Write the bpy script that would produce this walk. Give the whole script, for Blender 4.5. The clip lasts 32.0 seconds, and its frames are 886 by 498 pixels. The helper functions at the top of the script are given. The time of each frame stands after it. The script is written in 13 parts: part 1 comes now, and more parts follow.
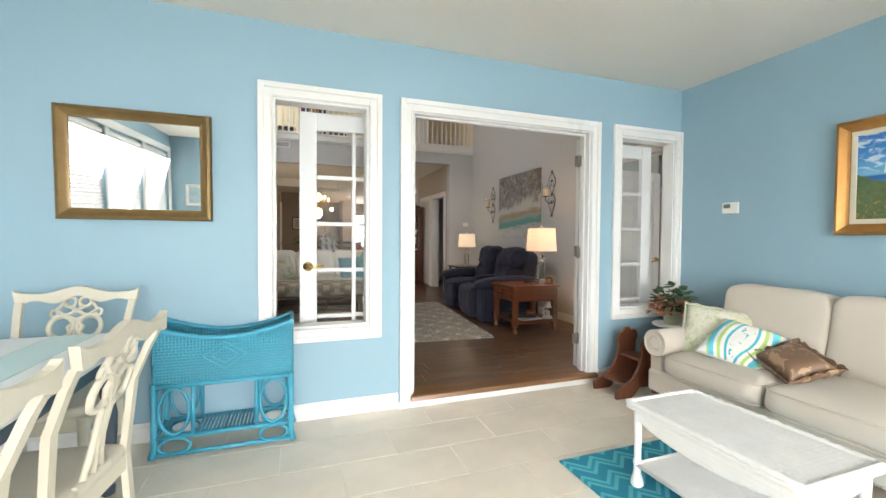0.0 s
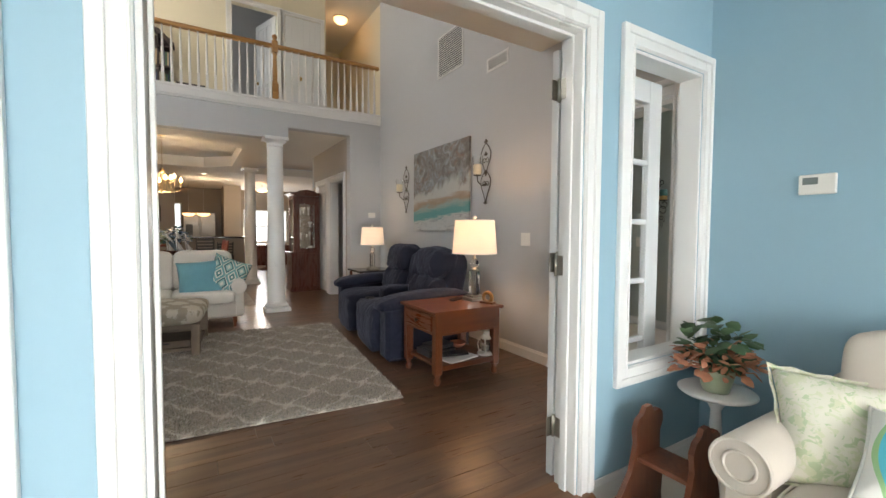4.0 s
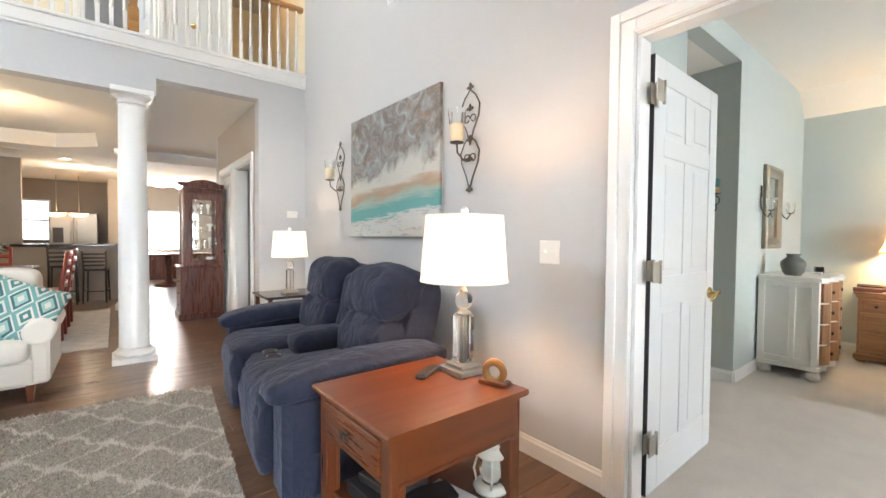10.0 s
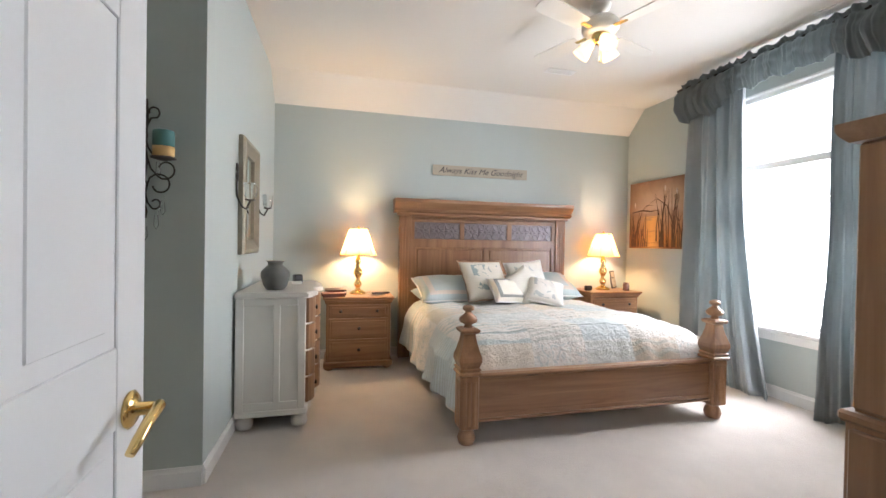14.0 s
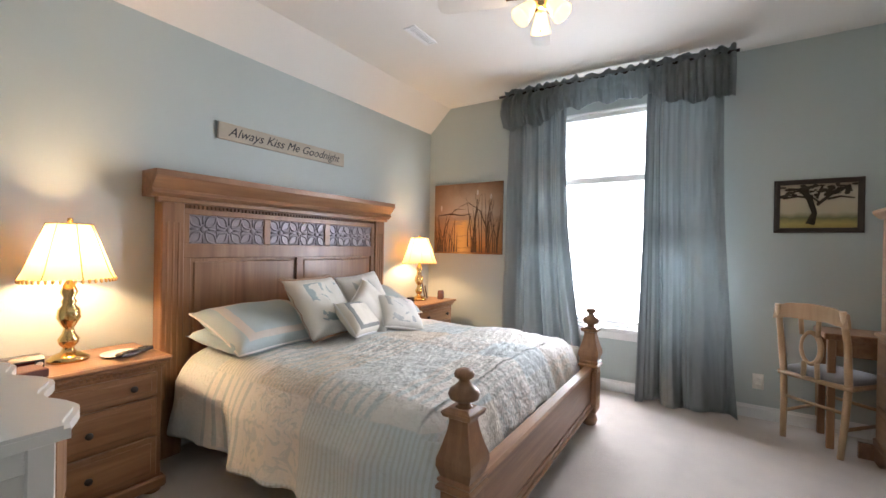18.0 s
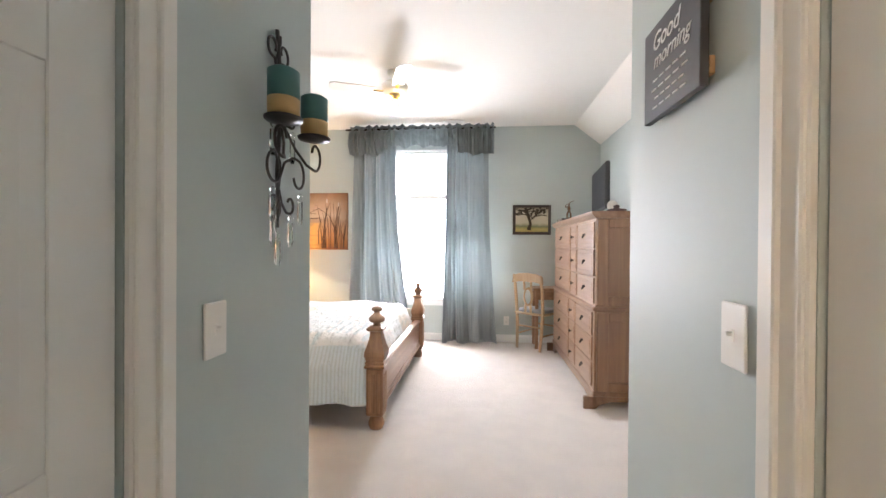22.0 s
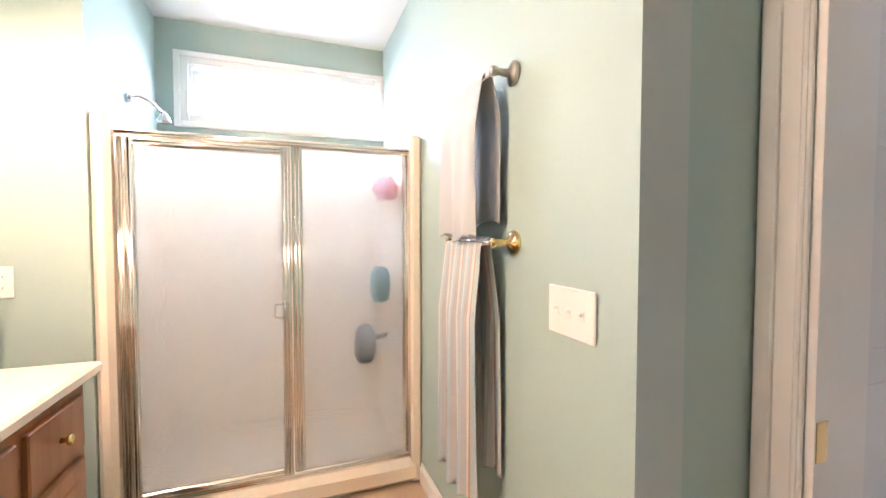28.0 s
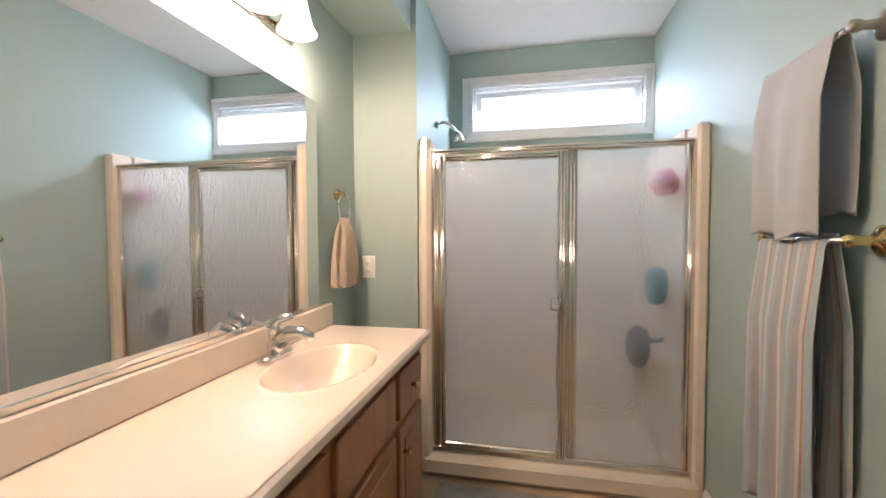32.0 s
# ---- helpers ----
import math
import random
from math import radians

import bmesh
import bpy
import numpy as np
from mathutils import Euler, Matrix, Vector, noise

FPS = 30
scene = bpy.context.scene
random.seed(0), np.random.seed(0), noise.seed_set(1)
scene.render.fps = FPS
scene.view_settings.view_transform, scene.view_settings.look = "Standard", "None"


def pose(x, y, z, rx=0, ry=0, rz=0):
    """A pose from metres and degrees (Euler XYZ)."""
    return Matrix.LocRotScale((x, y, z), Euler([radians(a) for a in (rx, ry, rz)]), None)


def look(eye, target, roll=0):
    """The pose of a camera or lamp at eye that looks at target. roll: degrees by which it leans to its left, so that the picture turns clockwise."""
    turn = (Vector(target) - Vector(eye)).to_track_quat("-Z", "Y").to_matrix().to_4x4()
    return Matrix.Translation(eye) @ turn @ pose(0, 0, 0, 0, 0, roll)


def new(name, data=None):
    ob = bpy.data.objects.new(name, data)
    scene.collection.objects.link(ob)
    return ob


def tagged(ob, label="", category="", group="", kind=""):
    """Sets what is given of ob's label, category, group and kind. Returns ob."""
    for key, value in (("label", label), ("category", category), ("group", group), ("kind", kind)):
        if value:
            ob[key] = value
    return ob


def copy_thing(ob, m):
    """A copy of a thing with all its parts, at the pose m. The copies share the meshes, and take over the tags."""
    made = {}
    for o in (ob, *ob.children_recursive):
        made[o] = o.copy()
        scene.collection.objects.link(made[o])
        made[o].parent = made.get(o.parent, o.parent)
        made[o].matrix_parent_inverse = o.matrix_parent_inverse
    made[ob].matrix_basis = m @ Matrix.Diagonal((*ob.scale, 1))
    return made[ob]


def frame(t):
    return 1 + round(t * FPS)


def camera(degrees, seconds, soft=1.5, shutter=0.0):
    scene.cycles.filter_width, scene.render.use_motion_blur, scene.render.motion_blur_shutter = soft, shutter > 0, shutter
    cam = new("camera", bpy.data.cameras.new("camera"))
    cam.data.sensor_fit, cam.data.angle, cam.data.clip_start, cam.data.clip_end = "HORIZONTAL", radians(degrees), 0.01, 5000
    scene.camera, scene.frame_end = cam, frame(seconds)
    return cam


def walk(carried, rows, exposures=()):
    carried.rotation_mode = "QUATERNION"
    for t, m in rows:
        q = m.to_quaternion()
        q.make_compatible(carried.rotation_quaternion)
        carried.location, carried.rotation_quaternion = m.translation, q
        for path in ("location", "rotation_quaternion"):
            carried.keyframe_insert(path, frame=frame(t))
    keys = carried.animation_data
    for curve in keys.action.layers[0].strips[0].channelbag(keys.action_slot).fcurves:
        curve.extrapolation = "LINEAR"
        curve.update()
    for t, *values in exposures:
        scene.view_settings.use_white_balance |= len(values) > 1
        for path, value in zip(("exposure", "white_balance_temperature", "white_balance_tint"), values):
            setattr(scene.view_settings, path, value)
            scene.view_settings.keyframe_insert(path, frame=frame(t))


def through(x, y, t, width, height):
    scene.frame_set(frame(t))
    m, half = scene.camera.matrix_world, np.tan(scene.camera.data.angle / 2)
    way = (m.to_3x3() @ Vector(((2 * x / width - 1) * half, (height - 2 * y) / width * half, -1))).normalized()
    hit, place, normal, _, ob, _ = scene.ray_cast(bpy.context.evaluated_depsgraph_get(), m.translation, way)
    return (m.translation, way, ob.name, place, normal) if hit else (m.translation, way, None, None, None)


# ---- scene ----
cam = camera(94.2, 32.0)
PATH = [
    (0, (0.623, 0.305, 1.138), (1.298, 2.187, 1.084), 0.4),
    (0.5, (0.645, 0.344, 1.131), (1.554, 2.125, 1.077), 0.6),
    (1, (0.687, 0.385, 1.117), (1.768, 2.067, 1.064), 0.6),
    (1.5, (0.78, 0.465, 1.118), (1.944, 2.09, 1.06), 0.6),
    (2, (0.906, 0.598, 1.115), (2.114, 2.191, 1.058), 0.6),
    (2.5, (1.06, 0.895, 1.138), (2.286, 2.474, 1.07), 0.8),
    (4.5, (1.651, 2.245, 1.175), (2.508, 4.05, 1.092), 0.1),
    (5, (1.755, 2.5, 1.152), (2.372, 4.401, 1.082), -0.1),
    (5.5, (1.839, 2.697, 1.173), (2.17, 4.669, 1.109), -0.4),
    (6, (1.899, 2.837, 1.167), (1.948, 4.836, 1.113), -0.5),
    (6.5, (1.962, 2.931, 1.167), (1.759, 4.92, 1.123), -0.5),
    (7, (2.023, 2.987, 1.171), (1.7, 4.96, 1.135), -0.4),
    (7.5, (2.099, 3.047, 1.174), (1.763, 5.018, 1.14), -0.4),
    (8, (2.183, 3.11, 1.177), (1.985, 5.1, 1.147), -0.3),
    (8.5, (2.248, 3.196, 1.174), (2.368, 5.192, 1.139), -0.1),
    (9, (2.283, 3.318, 1.182), (2.858, 5.233, 1.13), 0.2),
    (9.5, (2.342, 3.403, 1.168), (3.267, 5.175, 1.116), 0.4),
    (10, (2.393, 3.493, 1.171), (3.637, 5.057, 1.115), 0.5),
    (10.5, (2.458, 3.563, 1.232), (3.95, 4.893, 1.177), 0.6),
    (11, (2.596, 3.632, 1.248), (4.309, 4.662, 1.193), 0.6),
    (11.5, (2.807, 3.719, 1.257), (4.667, 4.451, 1.193), 1.2),
    (12, (3.082, 3.812, 1.257), (5.041, 4.213, 1.187), 1.5),
    (12.5, (3.389, 3.862, 1.232), (5.382, 4.033, 1.173), 1.1),
    (13, (3.735, 3.922, 1.205), (5.732, 3.857, 1.166), 0.8),
    (13.5, (3.937, 3.974, 1.195), (5.917, 3.698, 1.161), 0.8),
    (14, (4.127, 3.999, 1.182), (6.065, 3.507, 1.160), 1.0),
    (14.5, (4.319, 4.029, 1.192), (6.211, 3.381, 1.180), 1.0),
    (16.5, (5.188, 4.087, 1.226), (6.81, 2.918, 1.201), 1.0),
    (17, (5.441, 4.155, 1.237), (6.939, 2.831, 1.205), 1.1),
    (17.5, (5.626, 4.265, 1.238), (6.932, 2.751, 1.216), 1.1),
    (18, (5.744, 4.476, 1.24), (6.829, 2.797, 1.233), 1.0),
    (18.5, (5.762, 4.658, 1.243), (6.642, 2.861, 1.245), 0.8),
    (19, (5.743, 4.829, 1.245), (6.36, 2.927, 1.26), 0.6),
    (19.5, (5.718, 4.99, 1.237), (6.105, 3.028, 1.253), 0.6),
    (20, (5.711, 5.162, 1.217), (5.918, 3.172, 1.235), 0.6),
    (20.5, (5.7, 5.365, 1.209), (5.884, 3.373, 1.225), 0.8),
    (21, (5.717, 5.592, 1.217), (5.893, 3.60, 1.229), 0.8),
    (21.5, (5.745, 5.808, 1.24), (5.91, 3.815, 1.232), 0.4),
    (22, (5.743, 5.959, 1.233), (5.93, 3.967, 1.22), 0.4),
    (22.5, (5.742, 6.107, 1.241), (6.007, 4.124, 1.222), 0.4),
    (23, (5.729, 6.262, 1.254), (6.087, 4.295, 1.234), 0.5),
    (23.5, (5.739, 6.385, 1.241), (6.218, 4.443, 1.221), 0.5),
    (24, (5.755, 6.532, 1.228), (6.412, 4.643, 1.209), 0.5),
    (24.5, (5.752, 6.64, 1.217), (6.532, 4.799, 1.2), 0.5),
    (26.5, (5.747, 6.982, 1.221), (7.273, 5.691, 1.155), 1.0),
    (27, (5.73, 7.055, 1.232), (7.414, 5.981, 1.147), 0.3),
    (27.5, (5.704, 7.128, 1.239), (7.496, 6.243, 1.16), 0.1),
    (28, (5.675, 7.197, 1.239), (7.551, 6.509, 1.166), 0.0),
    (28.5, (5.645, 7.267, 1.237), (7.595, 6.826, 1.164), -0.1),
    (29, (5.631, 7.297, 1.235), (7.618, 7.083, 1.163), -0.2),
    (29.5, (5.617, 7.33, 1.233), (7.616, 7.341, 1.167), -0.3),
    (30, (5.616, 7.349, 1.234), (7.602, 7.573, 1.172), -0.4),
    (30.5, (5.616, 7.359, 1.231), (7.579, 7.738, 1.174), -0.5),
    (31, (5.613, 7.37, 1.232), (7.56, 7.825, 1.173), -0.4),
    (31.5, (5.616, 7.371, 1.226), (7.558, 7.841, 1.163), -0.3),
    (32, (5.616, 7.37, 1.233), (7.572, 7.781, 1.159), -0.2),
]
EXPOSURES = [(0.0, -0.75, 7000, 14), (2.5, -0.75, 6900, 14), (5.0, -0.25, 6700, 13), (6.0, 0.62, 6450, 12), (8.0, 0.85, 6450, 12), (9.0, 0.75, 6350, 12), (11.0, 0.4, 6350, 13), (12.0, 0.2, 6500, 15), (13.0, 0.05, 6400, 14),
             (14.0, 0.1, 6300, 18), (17.0, 0.0, 6100, 19), (18.0, -0.2, 6150, 19), (19.0, -0.15, 6250, 20), (20.5, 0.5, 6250, 19), (22.0, 0.86, 6300, 20), (24.5, 1.25, 6250, 23), (27.0, 1.25, 5850, 29), (28.0, 1.12, 5800, 29), (29.0, 0.75, 5700, 28), (31.0, 0.12, 5700, 26), (32.0, 0.02, 5700, 26)]
walk(cam, [(t, look(eye, target, roll)) for t, eye, target, roll in PATH], EXPOSURES)

# ---- world and light ----
world = bpy.data.worlds.new("world")
scene.world = world
world.use_nodes = True
wn = world.node_tree.nodes
sky = wn.new("ShaderNodeTexSky")
sky.sky_type = "NISHITA"
sky.sun_disc = False
sky.sun_elevation = radians(50)
sky.sun_rotation = radians(200)
wn["Background"].inputs["Strength"].default_value = 0.12
world.node_tree.links.new(sky.outputs["Color"], wn["Background"].inputs["Color"])
sun = new("sun", bpy.data.lights.new("sun", "SUN"))
sun.data.energy, sun.data.angle, sun.data.color = 1.5, radians(12), (1.0, 0.96, 0.9)
sun.matrix_world = look((0, 0, 20), (3, 14, 0))


def area(name, eye, target, sx, sy, watts, col=(1.0, 1.0, 1.0)):
    """Daylight standing in a window opening."""
    lt = bpy.data.lights.new(name, "AREA")
    lt.shape, lt.size, lt.size_y, lt.energy, lt.color = "RECTANGLE", sx, sy, watts, col
    ob = new(name, lt)
    ob.matrix_world = look(eye, target)
    return ob


def bulb(name, at, watts, radius=0.04, col=(1.0, 0.72, 0.42)):
    lt = bpy.data.lights.new(name, "POINT")
    lt.energy, lt.shadow_soft_size, lt.color = watts, radius, col
    ob = new(name, lt)
    ob.location = at
    return ob


DAY = (0.93, 0.97, 1.0)
for i in range(4):
    z = 0.50 + 0.48 * i
    area("window_light_sunroom", (1.32, -2.62, z), (1.32, -1.62, z - 0.34), 4.15, 0.50, 290 - 60 * i, DAY)
area("window_light_sunroom_side", (-1.53, 0.0, 1.48), (2, 0.0, 0.6), 4.6, 1.2, 70, DAY)
area("window_light_living_a", (-0.74, 5.62, 1.25), (3, 5.62, 1.1), 0.76, 1.34, 150, DAY)
area("window_light_living_b", (-0.74, 7.6, 1.27), (3, 7.6, 1.1), 0.76, 1.3, 140, DAY)
area("window_light_living_high", (-0.72, 5.7, 3.75), (3, 6.2, 0.6), 2.0, 0.8, 350, DAY)
area("window_light_loft", (-0.72, 9.1, 4.2), (3, 9.1, 3.8), 1.0, 1.5, 90, (1.0, 0.97, 0.9))
area("window_light_dining", (-0.74, 10.75, 1.3), (3, 10.75, 0.7), 0.9, 1.4, 70, DAY)
area("window_light_kitchen", (2.9, 17.2, 1.4), (2.9, 8, 0.2), 1.2, 1.2, 125, DAY)
for z, watts in ((0.91, 95), (1.53, 85), (2.15, 28)):
    area("window_light_bedroom", (6.48, 0.51, z), (6.48, 1.51, z - 0.26), 1.42, 0.65, watts, DAY)
area("window_light_bath", (8.55, 7.2, 2.08), (7.75, 7.2, 1.0), 1.05, 0.22, 17, (0.80, 0.93, 1.0))

# ---- mesh building ----


class MB:
    """Collects vertices and faces of one mesh."""

    def __init__(self, m=None):
        self.v, self.f, self.s, self.mi, self.m, self.cur = [], [], [], [], m, 0

    def add(self, verts, faces, smooth=False):
        n = len(self.v)
        if self.m is not None:
            verts = [tuple(self.m @ Vector(p)) for p in verts]
        self.v.extend(verts)
        for f in faces:
            self.f.append(tuple(i + n for i in f))
            self.s.append(smooth)
            self.mi.append(self.cur)
        return self

    def box(self, x0, y0, z0, x1, y1, z1, b=0.004):
        lo, hi = (min(x0, x1), min(y0, y1), min(z0, z1)), (max(x0, x1), max(y0, y1), max(z0, z1))
        b = min(b, *[(hi[i] - lo[i]) * 0.49 for i in range(3)])
        if b <= 0:
            vs = [(x, y, z) for x in (lo[0], hi[0]) for y in (lo[1], hi[1]) for z in (lo[2], hi[2])]
            return self.add(vs, [(0, 1, 3, 2), (4, 6, 7, 5), (0, 4, 5, 1), (2, 3, 7, 6), (0, 2, 6, 4), (1, 5, 7, 3)])
        vs, ix = [], {}
        for sx in (0, 1):
            for sy in (0, 1):
                for sz in (0, 1):
                    sg = (sx, sy, sz)
                    for ax in range(3):
                        p = []
                        for k in range(3):
                            e = hi[k] if sg[k] else lo[k]
                            p.append(e if k == ax else e + (-b if sg[k] else b))
                        ix[sg + (ax,)] = len(vs)
                        vs.append(tuple(p))
        fs = []
        for ax in range(3):
            o1, o2 = [k for k in range(3) if k != ax]
            for sd in (0, 1):
                q = []
                for a1, a2 in ((0, 0), (1, 0), (1, 1), (0, 1)):
                    sg = [0, 0, 0]
                    sg[ax], sg[o1], sg[o2] = sd, a1, a2
                    q.append(ix[tuple(sg) + (ax,)])
                fs.append(tuple(q))
            for s1 in (0, 1):
                for s2 in (0, 1):
                    a, c = [0, 0, 0], [0, 0, 0]
                    a[ax], c[ax] = 0, 1
                    a[o1] = c[o1] = s1
                    a[o2] = c[o2] = s2
                    a, c = tuple(a), tuple(c)
                    fs.append((ix[a + (o1,)], ix[c + (o1,)], ix[c + (o2,)], ix[a + (o2,)]))
        for sx in (0, 1):
            for sy in (0, 1):
                for sz in (0, 1):
                    fs.append(tuple(ix[(sx, sy, sz, k)] for k in range(3)))
        return self.add(vs, fs)

    def cyl(self, p0, p1, r0, r1=None, n=14, caps=True):
        r1 = r0 if r1 is None else r1
        a, b = Vector(p0), Vector(p1)
        q = (b - a).to_track_quat("Z", "Y")
        vs = []
        for c, r in ((a, r0), (b, r1)):
            for i in range(n):
                t = 2 * math.pi * i / n
                vs.append(tuple(c + q @ Vector((r * math.cos(t), r * math.sin(t), 0))))
        self.add(vs, [(i, (i + 1) % n, n + (i + 1) % n, n + i) for i in range(n)], True)
        if caps:
            self.add(vs, [tuple(range(n))[::-1], tuple(range(n, 2 * n))])
        return self

    def lathe(self, prof, c=(0, 0, 0), n=20, sq=None, smooth=True):
        """Turns (r, z) rows round the z axis; sq makes it n-sided and flat like a square post."""
        vs, fs = [], []
        off = math.pi / 4 if sq else 0
        for r, z in prof:
            for i in range(n):
                t = 2 * math.pi * i / n + off
                vs.append((c[0] + r * math.cos(t), c[1] + r * math.sin(t), c[2] + z))
        for k in range(len(prof) - 1):
            for i in range(n):
                j = (i + 1) % n
                fs.append((k * n + i, k * n + j, (k + 1) * n + j, (k + 1) * n + i))
        self.add(vs, fs, smooth)
        self.add(vs, [tuple(range(n))[::-1], tuple(range((len(prof) - 1) * n, len(prof) * n))])
        return self

    def tube(self, pts, r, n=8, closed=False, flat=1.0):
        pts = [Vector(p) for p in pts]
        m = len(pts)
        rr = r if isinstance(r, (list, tuple)) else [r] * m
        vs, fs, up = [], [], None
        for i, p in enumerate(pts):
            if closed:
                d = pts[(i + 1) % m] - pts[i - 1]
            else:
                d = pts[min(i + 1, m - 1)] - pts[max(i - 1, 0)]
            d = d.normalized() if d.length > 1e-9 else Vector((0, 0, 1))
            if up is None:
                up = d.orthogonal().normalized()
            up = (up - d * up.dot(d))
            up = up.normalized() if up.length > 1e-6 else d.orthogonal().normalized()
            sd = d.cross(up)
            for k in range(n):
                t = 2 * math.pi * k / n
                vs.append(tuple(p + up * (rr[i] * math.cos(t) * flat) + sd * (rr[i] * math.sin(t))))
        for i in range(m if closed else m - 1):
            j = (i + 1) % m
            for k in range(n):
                l = (k + 1) % n
                fs.append((i * n + k, i * n + l, j * n + l, j * n + k))
        self.add(vs, fs, True)
        if not closed:
            self.add(vs, [tuple(range(n))[::-1], tuple(range((m - 1) * n, m * n))])
        return self

    def ell(self, c, r, n=18, m=12, e=1.0, e2=None, lump=0.0, seed=0.0):
        """A (super)ellipsoid; e under 1 gives it boxy, cushion-like sides, e2 the profile up and down."""
        e2 = e if e2 is None else e2
        vs, fs = [], []

        def pw(x, k):
            return math.copysign(abs(x) ** k, x)

        for j in range(1, m):
            ph = -math.pi / 2 + math.pi * j / m
            for i in range(n):
                th = 2 * math.pi * i / n
                x, y, z = pw(math.cos(ph), e2) * pw(math.cos(th), e), pw(math.cos(ph), e2) * pw(math.sin(th), e), pw(math.sin(ph), e2)
                k = 1 + lump * noise.noise((x * 2.3 + seed, y * 2.3, z * 2.3 + seed)) if lump else 1
                vs.append((c[0] + r[0] * x * k, c[1] + r[1] * y * k, c[2] + r[2] * z * k))
        for j in range(m - 2):
            for i in range(n):
                l = (i + 1) % n
                fs.append((j * n + i, j * n + l, (j + 1) * n + l, (j + 1) * n + i))
        b = len(vs)
        vs += [(c[0], c[1], c[2] - r[2]), (c[0], c[1], c[2] + r[2])]
        fs += [(b, (i + 1) % n, i) for i in range(n)]
        fs += [(b + 1, (m - 2) * n + i, (m - 2) * n + (i + 1) % n) for i in range(n)]
        return self.add(vs, fs, True)

    def prism(self, poly, ax, a0, a1, smooth=False):
        """A polygon in the two axes other than ax, in their order, drawn out from a0 to a1."""
        def at(u, w, a):
            p = [u, w]
            p.insert(ax, a)
            return tuple(p)

        n = len(poly)
        vs = [at(u, w, a0) for u, w in poly] + [at(u, w, a1) for u, w in poly]
        self.add(vs, [(i, (i + 1) % n, n + (i + 1) % n, n + i) for i in range(n)], smooth)
        return self.add(vs, [tuple(range(n))[::-1], tuple(range(n, 2 * n))])

    def sheet(self, fn, nu, nv, th=(0, 0, 0)):
        """A surface fn(u, v), u and v from 0 to 1, given a back at the offset th."""
        vs = [tuple(fn(i / nu, j / nv)) for j in range(nv + 1) for i in range(nu + 1)]
        w = nu + 1
        fs = [(j * w + i, j * w + i + 1, (j + 1) * w + i + 1, (j + 1) * w + i) for j in range(nv) for i in range(nu)]
        if th == (0, 0, 0):
            return self.add(vs, fs, True)
        k = len(vs)
        vs += [(x + th[0], y + th[1], z + th[2]) for x, y, z in vs]
        fs += [tuple(q + k for q in f[::-1]) for f in fs]
        rim = [i for i in range(w)] + [j * w + nu for j in range(1, nv + 1)] + [nv * w + i for i in range(nu - 1, -1, -1)] + [j * w for j in range(nv - 1, 0, -1)]
        fs += [(rim[i], rim[(i + 1) % len(rim)], rim[(i + 1) % len(rim)] + k, rim[i] + k) for i in range(len(rim))]
        return self.add(vs, fs, True)

    def mesh(self, name, fix=True):
        me = bpy.data.meshes.new(name)
        me.from_pydata(self.v, [], self.f)
        me.polygons.foreach_set("use_smooth", self.s)
        me.polygons.foreach_set("material_index", self.mi)
        if fix:
            bm = bmesh.new()
            bm.from_mesh(me)
            bmesh.ops.remove_doubles(bm, verts=bm.verts, dist=0.00005)
            bmesh.ops.recalc_face_normals(bm, faces=bm.faces)
            bm.to_mesh(me)
            bm.free()
        me.update()
        return me


def part(name, mb, material, parent, label="", m=None):
    ob = new(name, mb if isinstance(mb, bpy.types.Mesh) else mb.mesh(name))
    if material is not None and not ob.data.materials:
        for one in material if isinstance(material, (list, tuple)) else (material,):
            ob.data.materials.append(one)
    ob.parent = parent
    if m is not None:
        ob.matrix_basis = m
    if label:
        tagged(ob, label)
    return ob


def thing(name, m, label, category, group="", kind=""):
    ob = new(name)
    ob.empty_display_size = 0.1
    ob.matrix_basis = m
    return tagged(ob, label, category, group, kind)


def solid(name, mb, material, label, category, m=None, group="", kind=""):
    ob = part(name, mb, material, None, "", m)
    return tagged(ob, label, category, group, kind)


# ---- materials ----


def node_mat(name):
    m = bpy.data.materials.new(name)
    m.use_nodes = True
    return m, m.node_tree.nodes, m.node_tree.links, m.node_tree.nodes["Principled BSDF"]


def ramp(nd, stops):
    cr = nd.new("ShaderNodeValToRGB")
    el = cr.color_ramp.elements
    while len(el) < len(stops):
        el.new(0.5)
    for e, (p, c) in zip(el, stops):
        e.position, e.color = p, (*c, 1)
    return cr


def coords(nd, lk, scale=(1, 1, 1), rot=(0, 0, 0)):
    tc, mp = nd.new("ShaderNodeTexCoord"), nd.new("ShaderNodeMapping")
    mp.inputs["Scale"].default_value, mp.inputs["Rotation"].default_value = scale, rot
    lk.new(tc.outputs["Object"], mp.inputs["Vector"])
    return mp.outputs["Vector"]


def tex_noise(nd, lk, vec, scale, detail=4.0, rough=0.55, dist=0.0):
    t = nd.new("ShaderNodeTexNoise")
    t.inputs["Scale"].default_value, t.inputs["Detail"].default_value = scale, detail
    t.inputs["Roughness"].default_value, t.inputs["Distortion"].default_value = rough, dist
    lk.new(vec, t.inputs["Vector"])
    return t.outputs["Fac"]


def mix(nd, lk, fac, a, b, mode="MIX"):
    x = nd.new("ShaderNodeMix")
    x.data_type, x.blend_type = "RGBA", mode
    for i, v in ((0, fac), (6, a), (7, b)):
        if isinstance(v, bpy.types.NodeSocket):
            lk.new(v, x.inputs[i])
        else:
            x.inputs[i].default_value = (*v, 1) if isinstance(v, tuple) else v
    return x.outputs[2]


